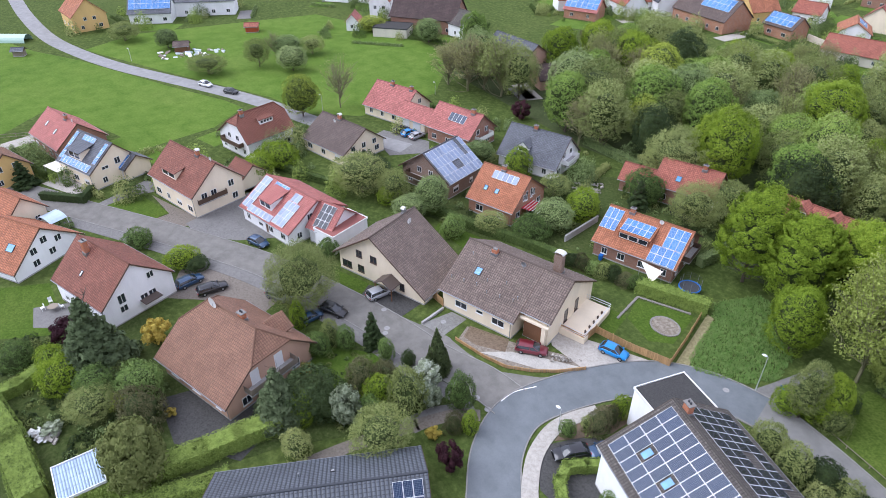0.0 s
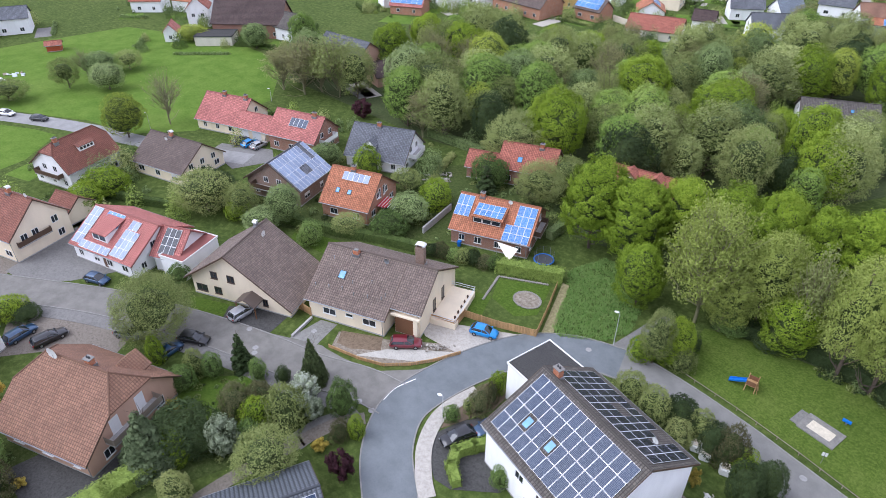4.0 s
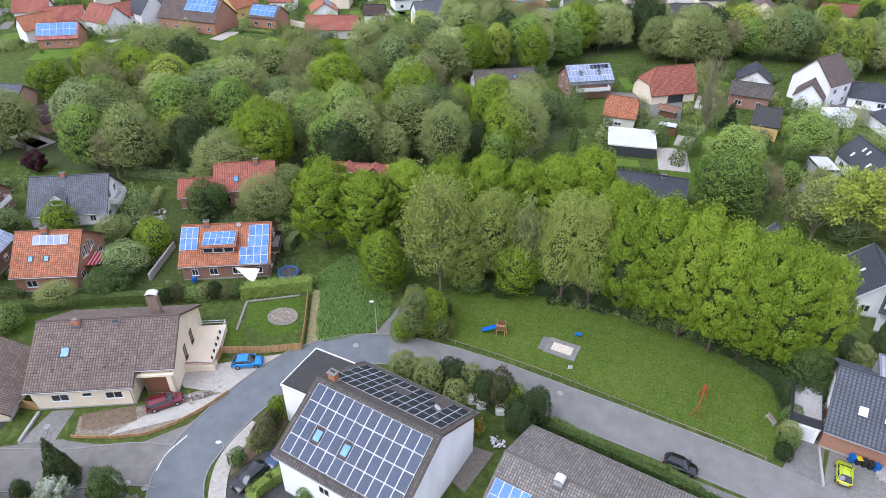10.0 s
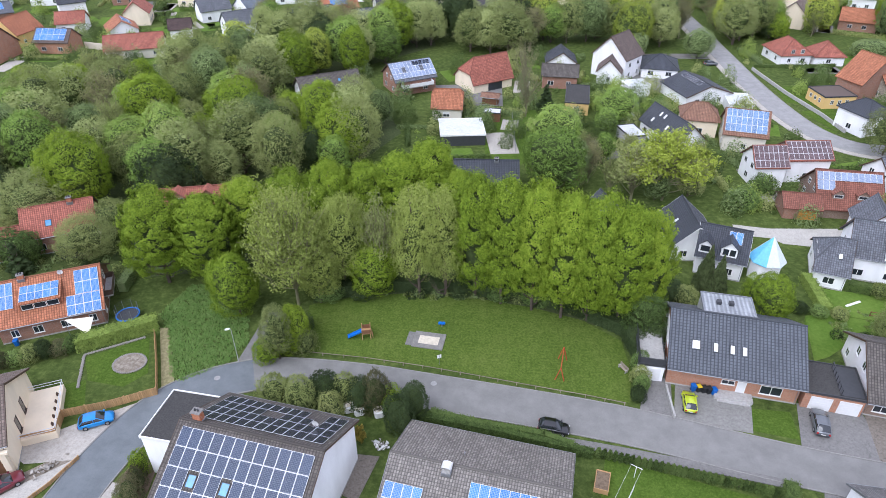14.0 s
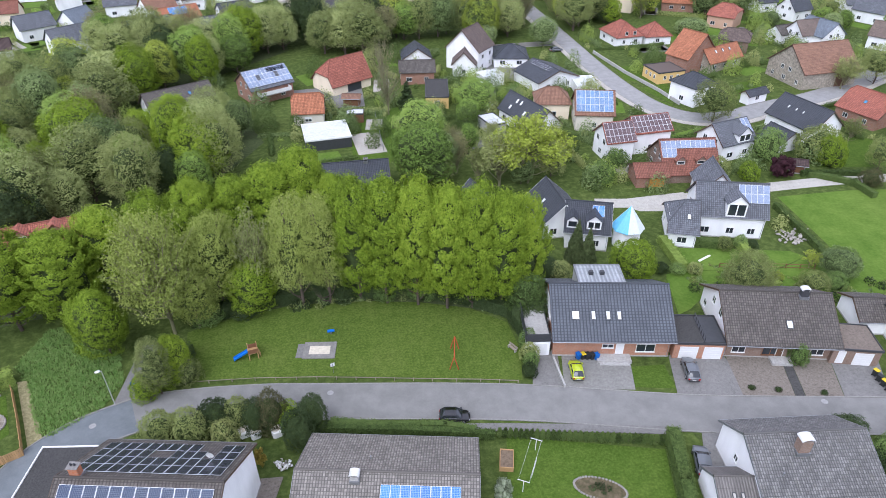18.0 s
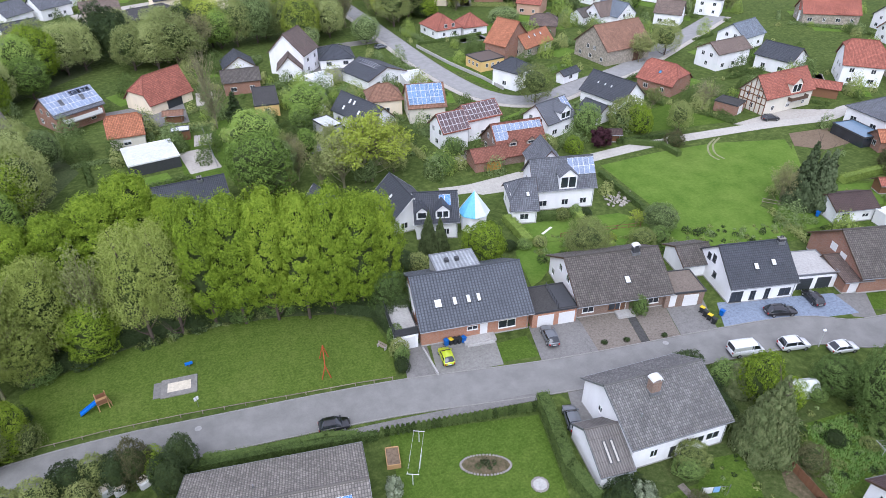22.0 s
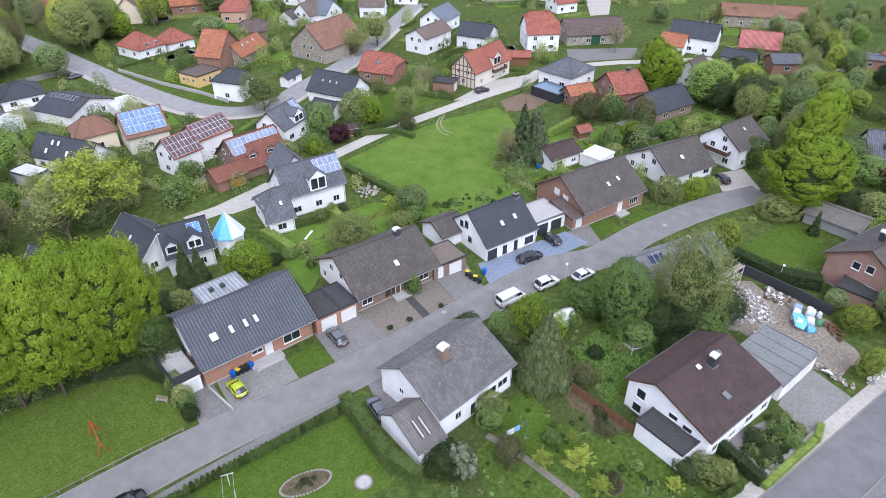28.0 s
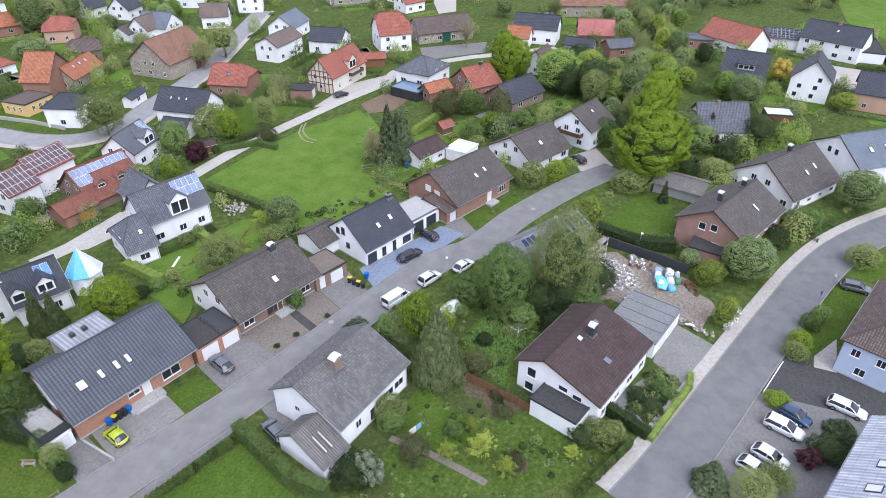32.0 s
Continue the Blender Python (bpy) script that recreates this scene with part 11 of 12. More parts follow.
tagged(mesh_ob("road_marking", _bm, TRIM_W), "white painted line beside the parking area", "road marking", "", "structure")

# ---- playground ----
REDP, BLUEP = plain("red_frame_paint", (0.42, 0.08, 0.03), 0.5), plain("blue_slide_plastic", (0.02, 0.16, 0.55), 0.35)
_t = thing("play_tower", pose(-14.89, 69.03, 0, 0, 0, 10), "small wooden play tower with a blue slide", "play tower")
for _x in (-0.6, 0.6):
    for _y in (-0.6, 0.6):
        part_box(_t, "post", _x - 0.06, _x + 0.06, _y - 0.06, _y + 0.06, -0.1, 2.1, WOOD)
part_box(_t, "deck", -0.65, 0.65, -0.65, 0.65, 1.05, 1.15, WOOD)
for _q in ((-0.65, 0.65, 0.6, 0.66), (-0.65, 0.65, -0.66, -0.6), (0.6, 0.66, -0.6, 0.6)):
    part_box(_t, "side_board", *_q, 1.15, 1.8, WOODB)
_bm = bmesh.new()
slab(_bm, [(-0.65, -0.3, 1.2), (-0.65, 0.3, 1.2), (-2.7, 0.3, 0.25), (-2.7, -0.3, 0.25)], 0.06)
for _y in (-0.33, 0.27):
    slab(_bm, [(-0.65, _y, 1.42), (-0.65, _y + 0.06, 1.42), (-2.7, _y + 0.06, 0.47), (-2.7, _y, 0.47)], 0.25)
bmesh.ops.recalc_face_normals(_bm, faces=_bm.faces)
part("slide", _bm, BLUEP, _t)
for _k in range(5):
    _bm = bmesh.new()
    tube(_bm, (0.9 - _k * 0.05, -0.4, 0.15 + _k * 0.22), (0.9 - _k * 0.05, 0.4, 0.15 + _k * 0.22), 0.03, 0.03, 5)
    part("rung", _bm, WOOD, _t)
for _y in (-0.4, 0.4):
    _bm = bmesh.new()
    tube(_bm, (0.95, _y, 0), (0.68, _y, 1.2), 0.035, 0.035, 5)
    part("ladder_rail", _bm, WOOD, _t)
_a, _b = Vector((12.86, 65.76, 0)), Vector((12.05, 61.74, 0))
_t = thing("swing_frame", Matrix.Translation(_a), "red metal swing frame on a lawn", "swing")
_d = (_b - _a)
_s = Vector((-_d.y, _d.x, 0)).normalized()
for _p in (Vector(), _d):
    for _k in (-1, 1):
        _bm = bmesh.new()
        tube(_bm, _p + _s * _k * 0.6, _p + Vector((0, 0, 2.3)), 0.07, 0.07, 7)
        part("leg", _bm, REDP, _t)
_bm = bmesh.new()
tube(_bm, Vector((0, 0, 2.3)), _d + Vector((0, 0, 2.3)), 0.07, 0.07, 7)
part("crossbar", _bm, REDP, _t)
for _f in (0.35, 0.65):
    _bm = bmesh.new()
    _q = _d * _f
    for _k in (-0.2, 0.2):
        tube(_bm, _q + _d.normalized() * _k + Vector((0, 0, 2.3)), _q + _d.normalized() * _k + Vector((0, 0, 0.5)), 0.015, 0.015, 4)
    part("chain", _bm, ZINC, _t)
_t = thing("sandpit", pose(-5.86, 68.62, 0, 0, 0, -8), "low square sandpit with pale sand", "sandpit")
part_box(_t, "sand", -1.45, 1.45, -0.85, 0.85, -0.1, 0.14, SAND)
for _q in ((-2.25, 2.25, -1.65, -0.85), (-2.25, 2.25, 0.85, 1.65), (-2.25, -1.45, -0.85, 0.85), (1.45, 2.25, -0.85, 0.85)):
    part_box(_t, "border", *_q, -0.1, 0.16, STONECAP, "worn grey stone border")
part_box(_t, "stepping_slab", -3.2, -2.25, -1.4, 1.4, -0.1, 0.08, PAVED)
_t = thing("spring_rocker", pose(-4.18, 71.92, 0), "small blue spring rocker", "spring rocker")
_bm = bmesh.new()
tube(_bm, (0, 0, 0), (0, 0, 0.45), 0.12, 0.12, 8)
part("spring", _bm, ZINC, _t)
part_box(_t, "seat", -0.5, 0.5, -0.15, 0.15, 0.45, 0.75, BLUEP)
_t = thing("bench", pose(20.79, 64.12, 0, 0, 0, -60), "weathered wooden bench at a lawn's edge", "bench")
part_box(_t, "seat", -0.8, 0.8, -0.2, 0.2, 0.4, 0.46, WOODG)
part_box(_t, "backrest", -0.8, 0.8, 0.2, 0.25, 0.55, 0.9, WOODG)
for _x in (-0.65, 0.65):
    part_box(_t, "leg", _x - 0.05, _x + 0.05, -0.18, 0.24, 0, 0.56, CONCRETE)
fence_posts([(-23.4, 65.1), (-14.4, 64.3), (-6.3, 63.1), (1.4, 61.6), (8.8, 60.1), (15.1, 58.9), (19.9, 57.8)], 3.0, 0.55, WOODG, "low weathered beam fence along the playground", 1)

# ---- fences and walls ----
fence_posts([(59.7, 77.4), (65.9, 76.4), (74.9, 74.2)], 2.4, 1.0, WOODB, "weathered brown rail fence across a garden", 2)
PLANK = thing("plank", pose(58.7, 80.3, 0.03, 0, 0, 25), "white plank lying on a lawn", "plank")
part_box(PLANK, "board", -1.5, 1.5, -0.2, 0.2, 0, 0.08, TRIM_W)
fence_posts([(-54.2, 47.6), (-49.6, 49.2), (-50.5, 52.2)], 2.0, 1.5, WOOD, "pale wooden board fence round a terrace", 2, 0.2)
fence_posts([(-50.5, 52.2), (-45.4, 54.0), (-40.4, 56.5)], 2.2, 1.4, WOOD, "pale wooden board fence along a forecourt", 2, 0.2)
fence_posts([(-40.4, 56.5), (-42.8, 62.0), (-45.5, 67.7)], 2.2, 1.2, WOOD, "pale wooden fence beside the grass", 2, 0.2)
fence_posts([(-58.8, 33.8), (-53.9, 35.4), (-50.7, 37.0), (-48.4, 39.6), (-46.7, 42.5), (-45.3, 46.2)], 1.8, 0.6, WOOD, "low palisade fence along the bend", 1, 0.22, 0.05, thick=0.1)
fence_posts([(-69.5, 35.3), (-66.2, 35.8)], 1.5, 1.6, WOOD, "wooden gate fence between two houses", 2, 0.2)
fence_posts([(56.1, 25.7), (55.3, 20.1), (54.5, 14.8)], 2.4, 1.5, WOODB, "red brown board fence across a garden", 2, 0.25)
fence_posts([(102.0, 71.1), (108.7, 63.8), (119.6, 58.2)], 3.0, 1.1, WOODG, "thin meadow fence with posts", 2)
fence_posts([(-168.6, -25.0), (-166.6, -18.1), (-173.2, -13.2)], 3.0, 1.1, WOODG, "thin meadow fence with posts", 2)
fence_posts([(9.0, 152.9), (9.1, 132.1)], 2.5, 1.2, ZINC, "wire garden fence with thin posts", 2)
fence_posts([(118.5, -10.0), (114.1, -16.2)], 1.5, 1.0, TRIM_B, "dark slatted fence beside a drive", 4)


def wall_run(points, h, t, mat, label, name="garden_wall", drop=0.0):
    top = thing(name, Matrix.Translation((*points[0], 0)), label, "wall")
    x0, y0 = points[0]
    for k, ((ax, ay), (bx, by)) in enumerate(zip(points, points[1:])):
        n = math.hypot(bx - ax, by - ay)
        c = max(1, int(n / 2.5))
        for i in range(c):
            q = part_box(top, "wall_panel", i * n / c, (i + 1) * n / c - 0.02, -t / 2, t / 2, -0.2, h + (0.12 if i % 2 else 0.0) * (drop > 0), mat)
            q.matrix_basis = pose(ax - x0, ay - y0, 0, 0, 0, math.degrees(math.atan2(by - ay, bx - ax)))
    return top


wall_run([(96.8, 20.1), (95.9, 11.9), (94.1, 2.7)], 1.8, 0.15, TRIM_D, "tall anthracite panel fence stepping down a slope", "panel_fence", 0.1)
wall_run([(-71.5, 62.8), (-74.0, 72.1)], 1.3, 0.3, CONCRETE, "rough concrete wall beside a drive")
wall_run([(25.9, 61.4), (25.7, 55.9)], 0.5, 0.25, CONCRETE, "low concrete wall between two drives")
wall_run([(81.5, 192.5), (83.6, 172.2), (86.5, 157.0), (87.5, 146.4)], 0.9, 0.3, CONCRETE, "low grey wall along the village street")
wall_run([(-128.8, 205.1), (-112.9, 200.7)], 2.0, 0.4, SAND, "long sandy field wall")
wall_run([(-83.0, -16.3), (-78.8, -11.9)], 0.5, 0.3, CONCRETE, "low garden wall among shrubs")
wall_run([(-65.6, 35.5), (-64.1, 31.1)], 0.4, 0.3, CONCRETE, "low stone edging wall")

# ---- garden things ----
ROCK = stonework("pale_stone", (0.36, 0.335, 0.295))


def stone_mesh(seed):
    rng = random.Random(seed)
    bm = bmesh.new()
    bmesh.ops.create_icosphere(bm, subdivisions=1, radius=0.17)
    for v in bm.verts:
        v.co *= rng.uniform(0.75, 1.2)
        v.co.z *= 0.7
    me = bpy.data.meshes.new("stone")
    bm.to_mesh(me)
    bm.free()
    me.materials.append(ROCK)
    return me


STONES = [stone_mesh(k) for k in range(4)]


def stone_ring(x, y, rx, ry, yaw, label, n, inner, name="stone_ring"):
    top = thing(name, pose(x, y, 0, 0, 0, yaw), label, "flower bed")
    bm = bmesh.new()
    slab(bm, [(rx * math.cos(a * math.pi / 10), ry * math.sin(a * math.pi / 10), 0.12) for a in range(20)], 0.2)
    part("bed", bm, inner, top)
    for k in range(n):
        a = 2 * math.pi * k / n
        shared("stone", STONES[k % 4], top, pose(rx * math.cos(a), ry * math.sin(a), 0.12, 0, 0, k * 50))
    return top


stone_ring(-46.6, 61.9, 2.2, 1.9, 0, "round ring of pale stones filled with sandy gravel", 46, RUBSOIL)
for _k in range(46):
    _f = _k / 45
    _p = Vector((-51.4, 57.2, 0)).lerp(Vector((-53.7, 63.2, 0)), _f * 2) if _f < 0.5 else Vector((-53.7, 63.2, 0)).lerp(Vector((-46.9, 67.2, 0)), _f * 2 - 1)
    _o = tagged(new("edging_stone", STONES[_k % 4]), "pale edging stone round a small lawn", "stone", "edging stones of the lawn")
    _o.matrix_basis = pose(_p.x, _p.y, 0.1, 0, 0, _k * 47) @ Matrix.Diagonal((1.5, 1.3, 1.2, 1))
stone_ring(24.62, 40.58, 2.9, 1.4, -25, "oval flower bed edged with pale stones", 46, LITTER)
stone_ring(28.85, 35.67, 0.9, 0.9, 0, "small round pond edged with stones", 22, CONCRETE)
for _x, _y, _h, _w in ((23.74, 40.73, 0.5, 0.9), (24.79, 40.76, 0.7, 1.1), (25.61, 40.37, 0.45, 0.8), (24.84, 40.04, 0.35, 0.7), (24.45, 41.09, 0.4, 0.7)):
    shrubbery("low flowering plants in an oval bed", [(_x, _y, _h, _w)], L_DARK, int(_x * 10), 0.14, 60).name = "bed_plant"
_t = thing("raised_bed", pose(15.23, 45.86, 0, 0, 0, -15), "raised wooden planter box with dark soil", "raised bed")
for _q in ((-0.8, 0.8, -1.3, -1.22), (-0.8, 0.8, 1.22, 1.3), (-0.8, -0.72, -1.22, 1.22), (0.72, 0.8, -1.22, 1.22)):
    part_box(_t, "board", *_q, 0, 0.75, WOOD)
part_box(_t, "soil", -0.72, 0.72, -1.22, 1.22, 0, 0.62, SOIL)
_t = thing("laundry_line", pose(17.52, 44.35, 0, 0, 0, -30), "white laundry posts with a hanging cloth", "laundry line")
for _y in (-3.0, 3.0):
    _bm = bmesh.new()
    tube(_bm, (0, _y, -0.1), (0, _y, 1.9), 0.04, 0.04, 6)
    tube(_bm, (-0.7, _y, 1.9), (0.7, _y, 1.9), 0.035, 0.035, 6)
    part("post", _bm, TRIM_W, _t)
for _x in (-0.6, 0.6):
    _bm = bmesh.new()
    tube(_bm, (_x, -3, 1.9), (_x, 3, 1.9), 0.012, 0.012, 4)
    part("line", _bm, TRIM_W, _t)
part_box(_t, "cloth", 0.58, 0.62, -1.6, 0.6, 1.0, 1.9, TRIM_W)
_t = thing("laundry_line", pose(45.39, 26.37, 0, 0, 0, -20), "white and blue laundry drying in a garden", "laundry line")
part_box(_t, "cloth", -1.4, -0.3, -0.03, 0.03, 0.5, 1.5, TRIM_W)
part_box(_t, "cloth", -0.2, 0.5, -0.03, 0.03, 0.6, 1.5, plain("light_blue_cloth", (0.25, 0.45, 0.75), 0.8))
for _x in (-1.6, 1.6):
    _bm = bmesh.new()
    tube(_bm, (_x, 0, -0.1), (_x, 0, 1.7), 0.04, 0.04, 6)
    part("post", _bm, ZINC, _t)
_bm = bmesh.new()
tube(_bm, (-1.6, 0, 1.5), (1.6, 0, 1.5), 0.012, 0.012, 4)
part("line", _bm, ZINC, _t)


def dryer(x, y, label="folding rotary clothes dryer on a lawn"):
    top = thing("clothes_dryer", pose(x, y, 0, 0, 0, 20), label, "clothes dryer")
    bm = bmesh.new()
    tube(bm, (0, 0, -0.1), (0, 0, 1.7), 0.03, 0.03, 6)
    part("pole", bm, ALU, top)
    for k in range(4):
        a = k * math.pi / 2
        bm = bmesh.new()
        tube(bm, (0, 0, 1.2), (1.2 * math.cos(a), 1.2 * math.sin(a), 1.8), 0.02, 0.02, 4)
        part("arm", bm, ALU, top)
    bm = bmesh.new()
    for r in (0.5, 0.8, 1.1):
        for k in range(4):
            a, b = k * math.pi / 2, (k + 1) * math.pi / 2
            z = 1.2 + 0.6 * r / 1.2
            tube(bm, (r * math.cos(a), r * math.sin(a), z), (r * math.cos(b), r * math.sin(b), z), 0.008, 0.008, 3)
    part("line", bm, TRIM_W, top)


dryer(67.14, 21.89)
for _x, _y in ((-15.0, 55.1), (-13.65, 54.7), (-11.1, 54.5)):
    _t = thing("big_bag", pose(_x, _y, 0.02, 0, 0, 20), "large white woven building sack in a garden", "building sack", "building sacks")
    _bm = bmesh.new()
    box(_bm, -0.62, 0.62, -0.62, 0.62, 0, 1.15)
    bmesh.ops.bevel(_bm, geom=_bm.edges[:], offset=0.15, segments=2, affect="EDGES")
    part("sack", _bm, TRIM_W, _t)
    part_box(_t, "filling", -0.46, 0.46, -0.46, 0.46, 1.08, 1.19, SAND)
    for _k in ((-0.4, -0.4), (0.4, 0.4)):
        _bm = bmesh.new()
        tube(_bm, (_k[0], _k[1], 1.05), (_k[0] * 0.6, _k[1] * 0.6, 1.4), 0.03, 0.03, 4)
        part("loop", _bm, TRIM_W, _t)
# shade sail, awnings, pergola, canopy
_t = thing("shade_sail", pose(-55.0, 66.6, 0), "white triangular shade sail by a brick house", "shade sail")
_sail = ((-2.6, 0.2, 3.2), (1.0, 1.4, 3.0), (1.2, -1.0, 1.7))
_bm = bmesh.new()
slab(_bm, _sail, 0.03)
bmesh.ops.recalc_face_normals(_bm, faces=_bm.faces)
part("sail", _bm, plain("sail_cloth", (0.80, 0.74, 0.62), 0.9, vary=0.05), _t)
for _p in _sail:
    _bm = bmesh.new()
    tube(_bm, (_p[0], _p[1], -0.1), _p, 0.04, 0.04, 6)
    part("mast", _bm, ZINC, _t)
_t = thing("pergola", pose(-80.73, 62.72, 0, 0, 0, 24), "white slatted pergola with a red awning", "pergola")
for _k in range(9):
    part_box(_t, "beam", -2.4 + _k * 0.58, -2.3 + _k * 0.58, -1.9, 1.9, 2.4, 2.52, TRIM_W)
part_box(_t, "awning", -2.4, 0.2, -1.8, 1.8, 2.28, 2.32, plain("red_awning", (0.55, 0.03, 0.05), 0.8))
for _x in (-2.3, 2.3):
    for _y in (-1.8, 1.8):
        part_box(_t, "post", _x - 0.06, _x + 0.06, _y - 0.06, _y + 0.06, -0.1, 2.4, TRIM_W)
_t = thing("awning", pose(-140.84, -13.04, 0, 0, 0, 27), "pale awning over a terrace on posts", "awning")
part_box(_t, "cloth", -2.6, 2.6, -1.8, 1.8, 2.5, 2.56, plain("awning_cloth", (0.74, 0.70, 0.62), 0.9, vary=0.05))
for _x in (-2.5, 2.5):
    part_box(_t, "post", _x - 0.05, _x + 0.05, -1.75, -1.65, -0.1, 2.5, ZINC)
    part_box(_t, "post", _x - 0.05, _x + 0.05, 1.65, 1.75, -0.1, 2.5, ZINC)
sheet("terrace", [(-139.4, -16.9), (-141.2, -12.7), (-131.8, -8.0), (-131.2, -11.6)], 0.04, PAVE, "pale paved terrace under an awning", "terrace")
_t = thing("canopy", pose(-119.59, -15.03, 0, 0, 0, 30), "pale translucent canopy over a yard", "canopy")
_milky = plain("milky_sheet", (0.50, 0.62, 0.72), 0.3, vary=0.05)
for _k in range(6):
    _a0, _a1 = math.pi * (0.2 + 0.1 * _k), math.pi * (0.3 + 0.1 * _k)
    _bm = bmesh.new()
    slab(_bm, [(2.6 * -math.cos(_a0), -1.6, 1.2 + 1.6 * math.sin(_a0)), (2.6 * -math.cos(_a1), -1.6, 1.2 + 1.6 * math.sin(_a1)), (2.6 * -math.cos(_a1), 1.6, 1.2 + 1.6 * math.sin(_a1)), (2.6 * -math.cos(_a0), 1.6, 1.2 + 1.6 * math.sin(_a0))], 0.04)
    bmesh.ops.recalc_face_normals(_bm, faces=_bm.faces)
    part("roof_sheet", _bm, _milky, _t)
for _x in (-2.0, 2.0):
    for _y in (-1.5, 1.5):
        part_box(_t, "post", _x - 0.05, _x + 0.05, _y - 0.05, _y + 0.05, -0.1, 2.2, ALU)
BSH = FlatBlock("garden shed with a pale blue metal roof", (-57.40, -14.19, 96.0, 4.59, 5.04), 2.5, WOODB, BLUECORR, "shed", "shed", ALU)
# terrace set
for _x, _y, _a in ((-94.47, -17.57, 20), (-95.70, -16.47, 100), (-93.51, -15.00, 200)):
    _t = thing("garden_chair", pose(_x, _y, 0.04, 0, 0, _a), "pale garden chair on a terrace", "chair", "terrace chairs")
    part_box(_t, "seat", -0.27, 0.27, -0.27, 0.27, 0.42, 0.47, TRIM_W)
    part_box(_t, "backrest", -0.27, 0.27, 0.22, 0.27, 0.47, 1.0, TRIM_W)
    for _k in (-0.23, 0.23):
        for _j in (-0.23, 0.23):
            part_box(_t, "leg", _k - 0.025, _k + 0.025, _j - 0.025, _j + 0.025, 0, 0.42, TRIM_W)
_t = thing("garden_table", pose(-93.68, -16.14, 0.04), "round pale garden table on a terrace", "table")
_bm = bmesh.new()
tube(_bm, (0, 0, 0.7), (0, 0, 0.75), 0.75, 0.75, 18)
part("tabletop", _bm, WOODG, _t)
_bm = bmesh.new()
tube(_bm, (0, 0, 0), (0, 0, 0.7), 0.06, 0.06, 7)
part("leg", _bm, ZINC, _t)
_t = thing("trampoline", pose(-51.1, 71.3, 0), "round trampoline with a dark safety net", "trampoline")
_bm = bmesh.new()
tube(_bm, (0, 0, 0.75), (0, 0, 0.8), 1.6, 1.6, 18)
part("mat", _bm, TRIM_D, _t)
_bm = bmesh.new()
_ring = [Vector((1.62 * math.cos(k * math.pi / 10), 1.62 * math.sin(k * math.pi / 10), 0.82)) for k in range(20)]
for _k in range(20):
    tube(_bm, _ring[_k], _ring[(_k + 1) % 20], 0.11, 0.11, 6, False)
part("rim_pad", _bm, plain("blue_rim_pad", (0.03, 0.16, 0.5), 0.6), _t)
for _k in range(8):
    _a = _k * math.pi / 4
    _bm = bmesh.new()
    tube(_bm, (1.6 * math.cos(_a), 1.6 * math.sin(_a), 0), (1.6 * math.cos(_a), 1.6 * math.sin(_a), 2.4), 0.03, 0.03, 5)
    part("pole", _bm, ZINC, _t)
for _z in (1.2, 1.6, 2.0, 2.35):
    _bm = bmesh.new()
    _ring = [Vector((1.6 * math.cos(k * math.pi / 8), 1.6 * math.sin(k * math.pi / 8), _z)) for k in range(16)]
    for _k in range(16):
        tube(_bm, _ring[_k], _ring[(_k + 1) % 16], 0.015, 0.015, 3)
    bmesh.ops.remove_doubles(_bm, verts=_bm.verts[:], dist=0.02)
    part("net_ring", _bm, TRIM_D, _t)
# building rubble and covered material
DEBRIS = pieces("debris", (0.42, 0.40, 0.37), 0.5)


def heap(name, poly, n, seed, mats, lo, hi, label, category):
    """Loose pieces lying on one another over a patch of ground."""
    rng = random.Random(seed)
    xs, ys = [p[0] for p in poly], [p[1] for p in poly]
    bm = bmesh.new()
    made = 0
    cx, cy = sum(xs) / len(xs), sum(ys) / len(ys)
    while made < n:
        x, y = rng.uniform(min(xs), max(xs)), rng.uniform(min(ys), max(ys))
        if not inside((x, y), poly):
            continue
        s = rng.uniform(lo, hi)
        z = 0.5 * rng.random() * math.exp(-((x - cx) ** 2 + (y - cy) ** 2) / 12)
        m = pose(x - cx, y - cy, z, rng.uniform(-35, 35), rng.uniform(-35, 35), rng.uniform(0, 360))
        for f in box(bm, -s, s, -s * rng.uniform(0.2, 0.9), s * rng.uniform(0.2, 0.9), -s * 0.3, s * rng.uniform(0.1, 0.4), m):
            f.material_index = made % len(mats)
        made += 1
    ob = mesh_ob(name, bm, mats)
    ob.location = (cx, cy, 0.1)
    tagged(ob, label, category, "", "stuff")


heap("rubble", [(92.0, 11.6), (95.0, 12.4), (94.6, 8.6), (92.4, 8.2)], 150, 21, (DEBRIS, WOODG, WOODB, TRIM_W), 0.08, 0.45, "broken boards and pale rubble along a building site's wall", "rubble")
heap("rubble", [(81.6, 10.4), (84.4, 10.0), (83.4, 8.4), (81.8, 8.8)], 60, 22, (DEBRIS, TRIM_W), 0.06, 0.3, "small pale rubble beside a garage", "rubble")
heap("rubble", [(80.6, 1.8), (82.0, 1.6), (80.4, -3.6), (79.4, -3.4)], 70, 23, (DEBRIS, TRIM_W, WOODG), 0.06, 0.32, "loose pale boards at a yard's edge", "rubble")
heap("rubble", [(91.0, 3.4), (92.4, 2.6), (90.6, 0.2), (88.2, 0.2)], 60, 24, (WOODB, LITTER, WOODB), 0.06, 0.3, "brown twigs and roots on bare soil", "brushwood")
heap("rubble", [(88.6, 18.9), (93.3, 17.1), (91.5, 11.6), (87.2, 8.2), (83.6, 12.9), (84.5, 16.6)], 700, 3, (DEBRIS, DEBRIS, WOODG, CONCRETE, TRIM_W, DEBRIS), 0.05, 0.32, "loose pale rubble and boards of a demolished house", "rubble")
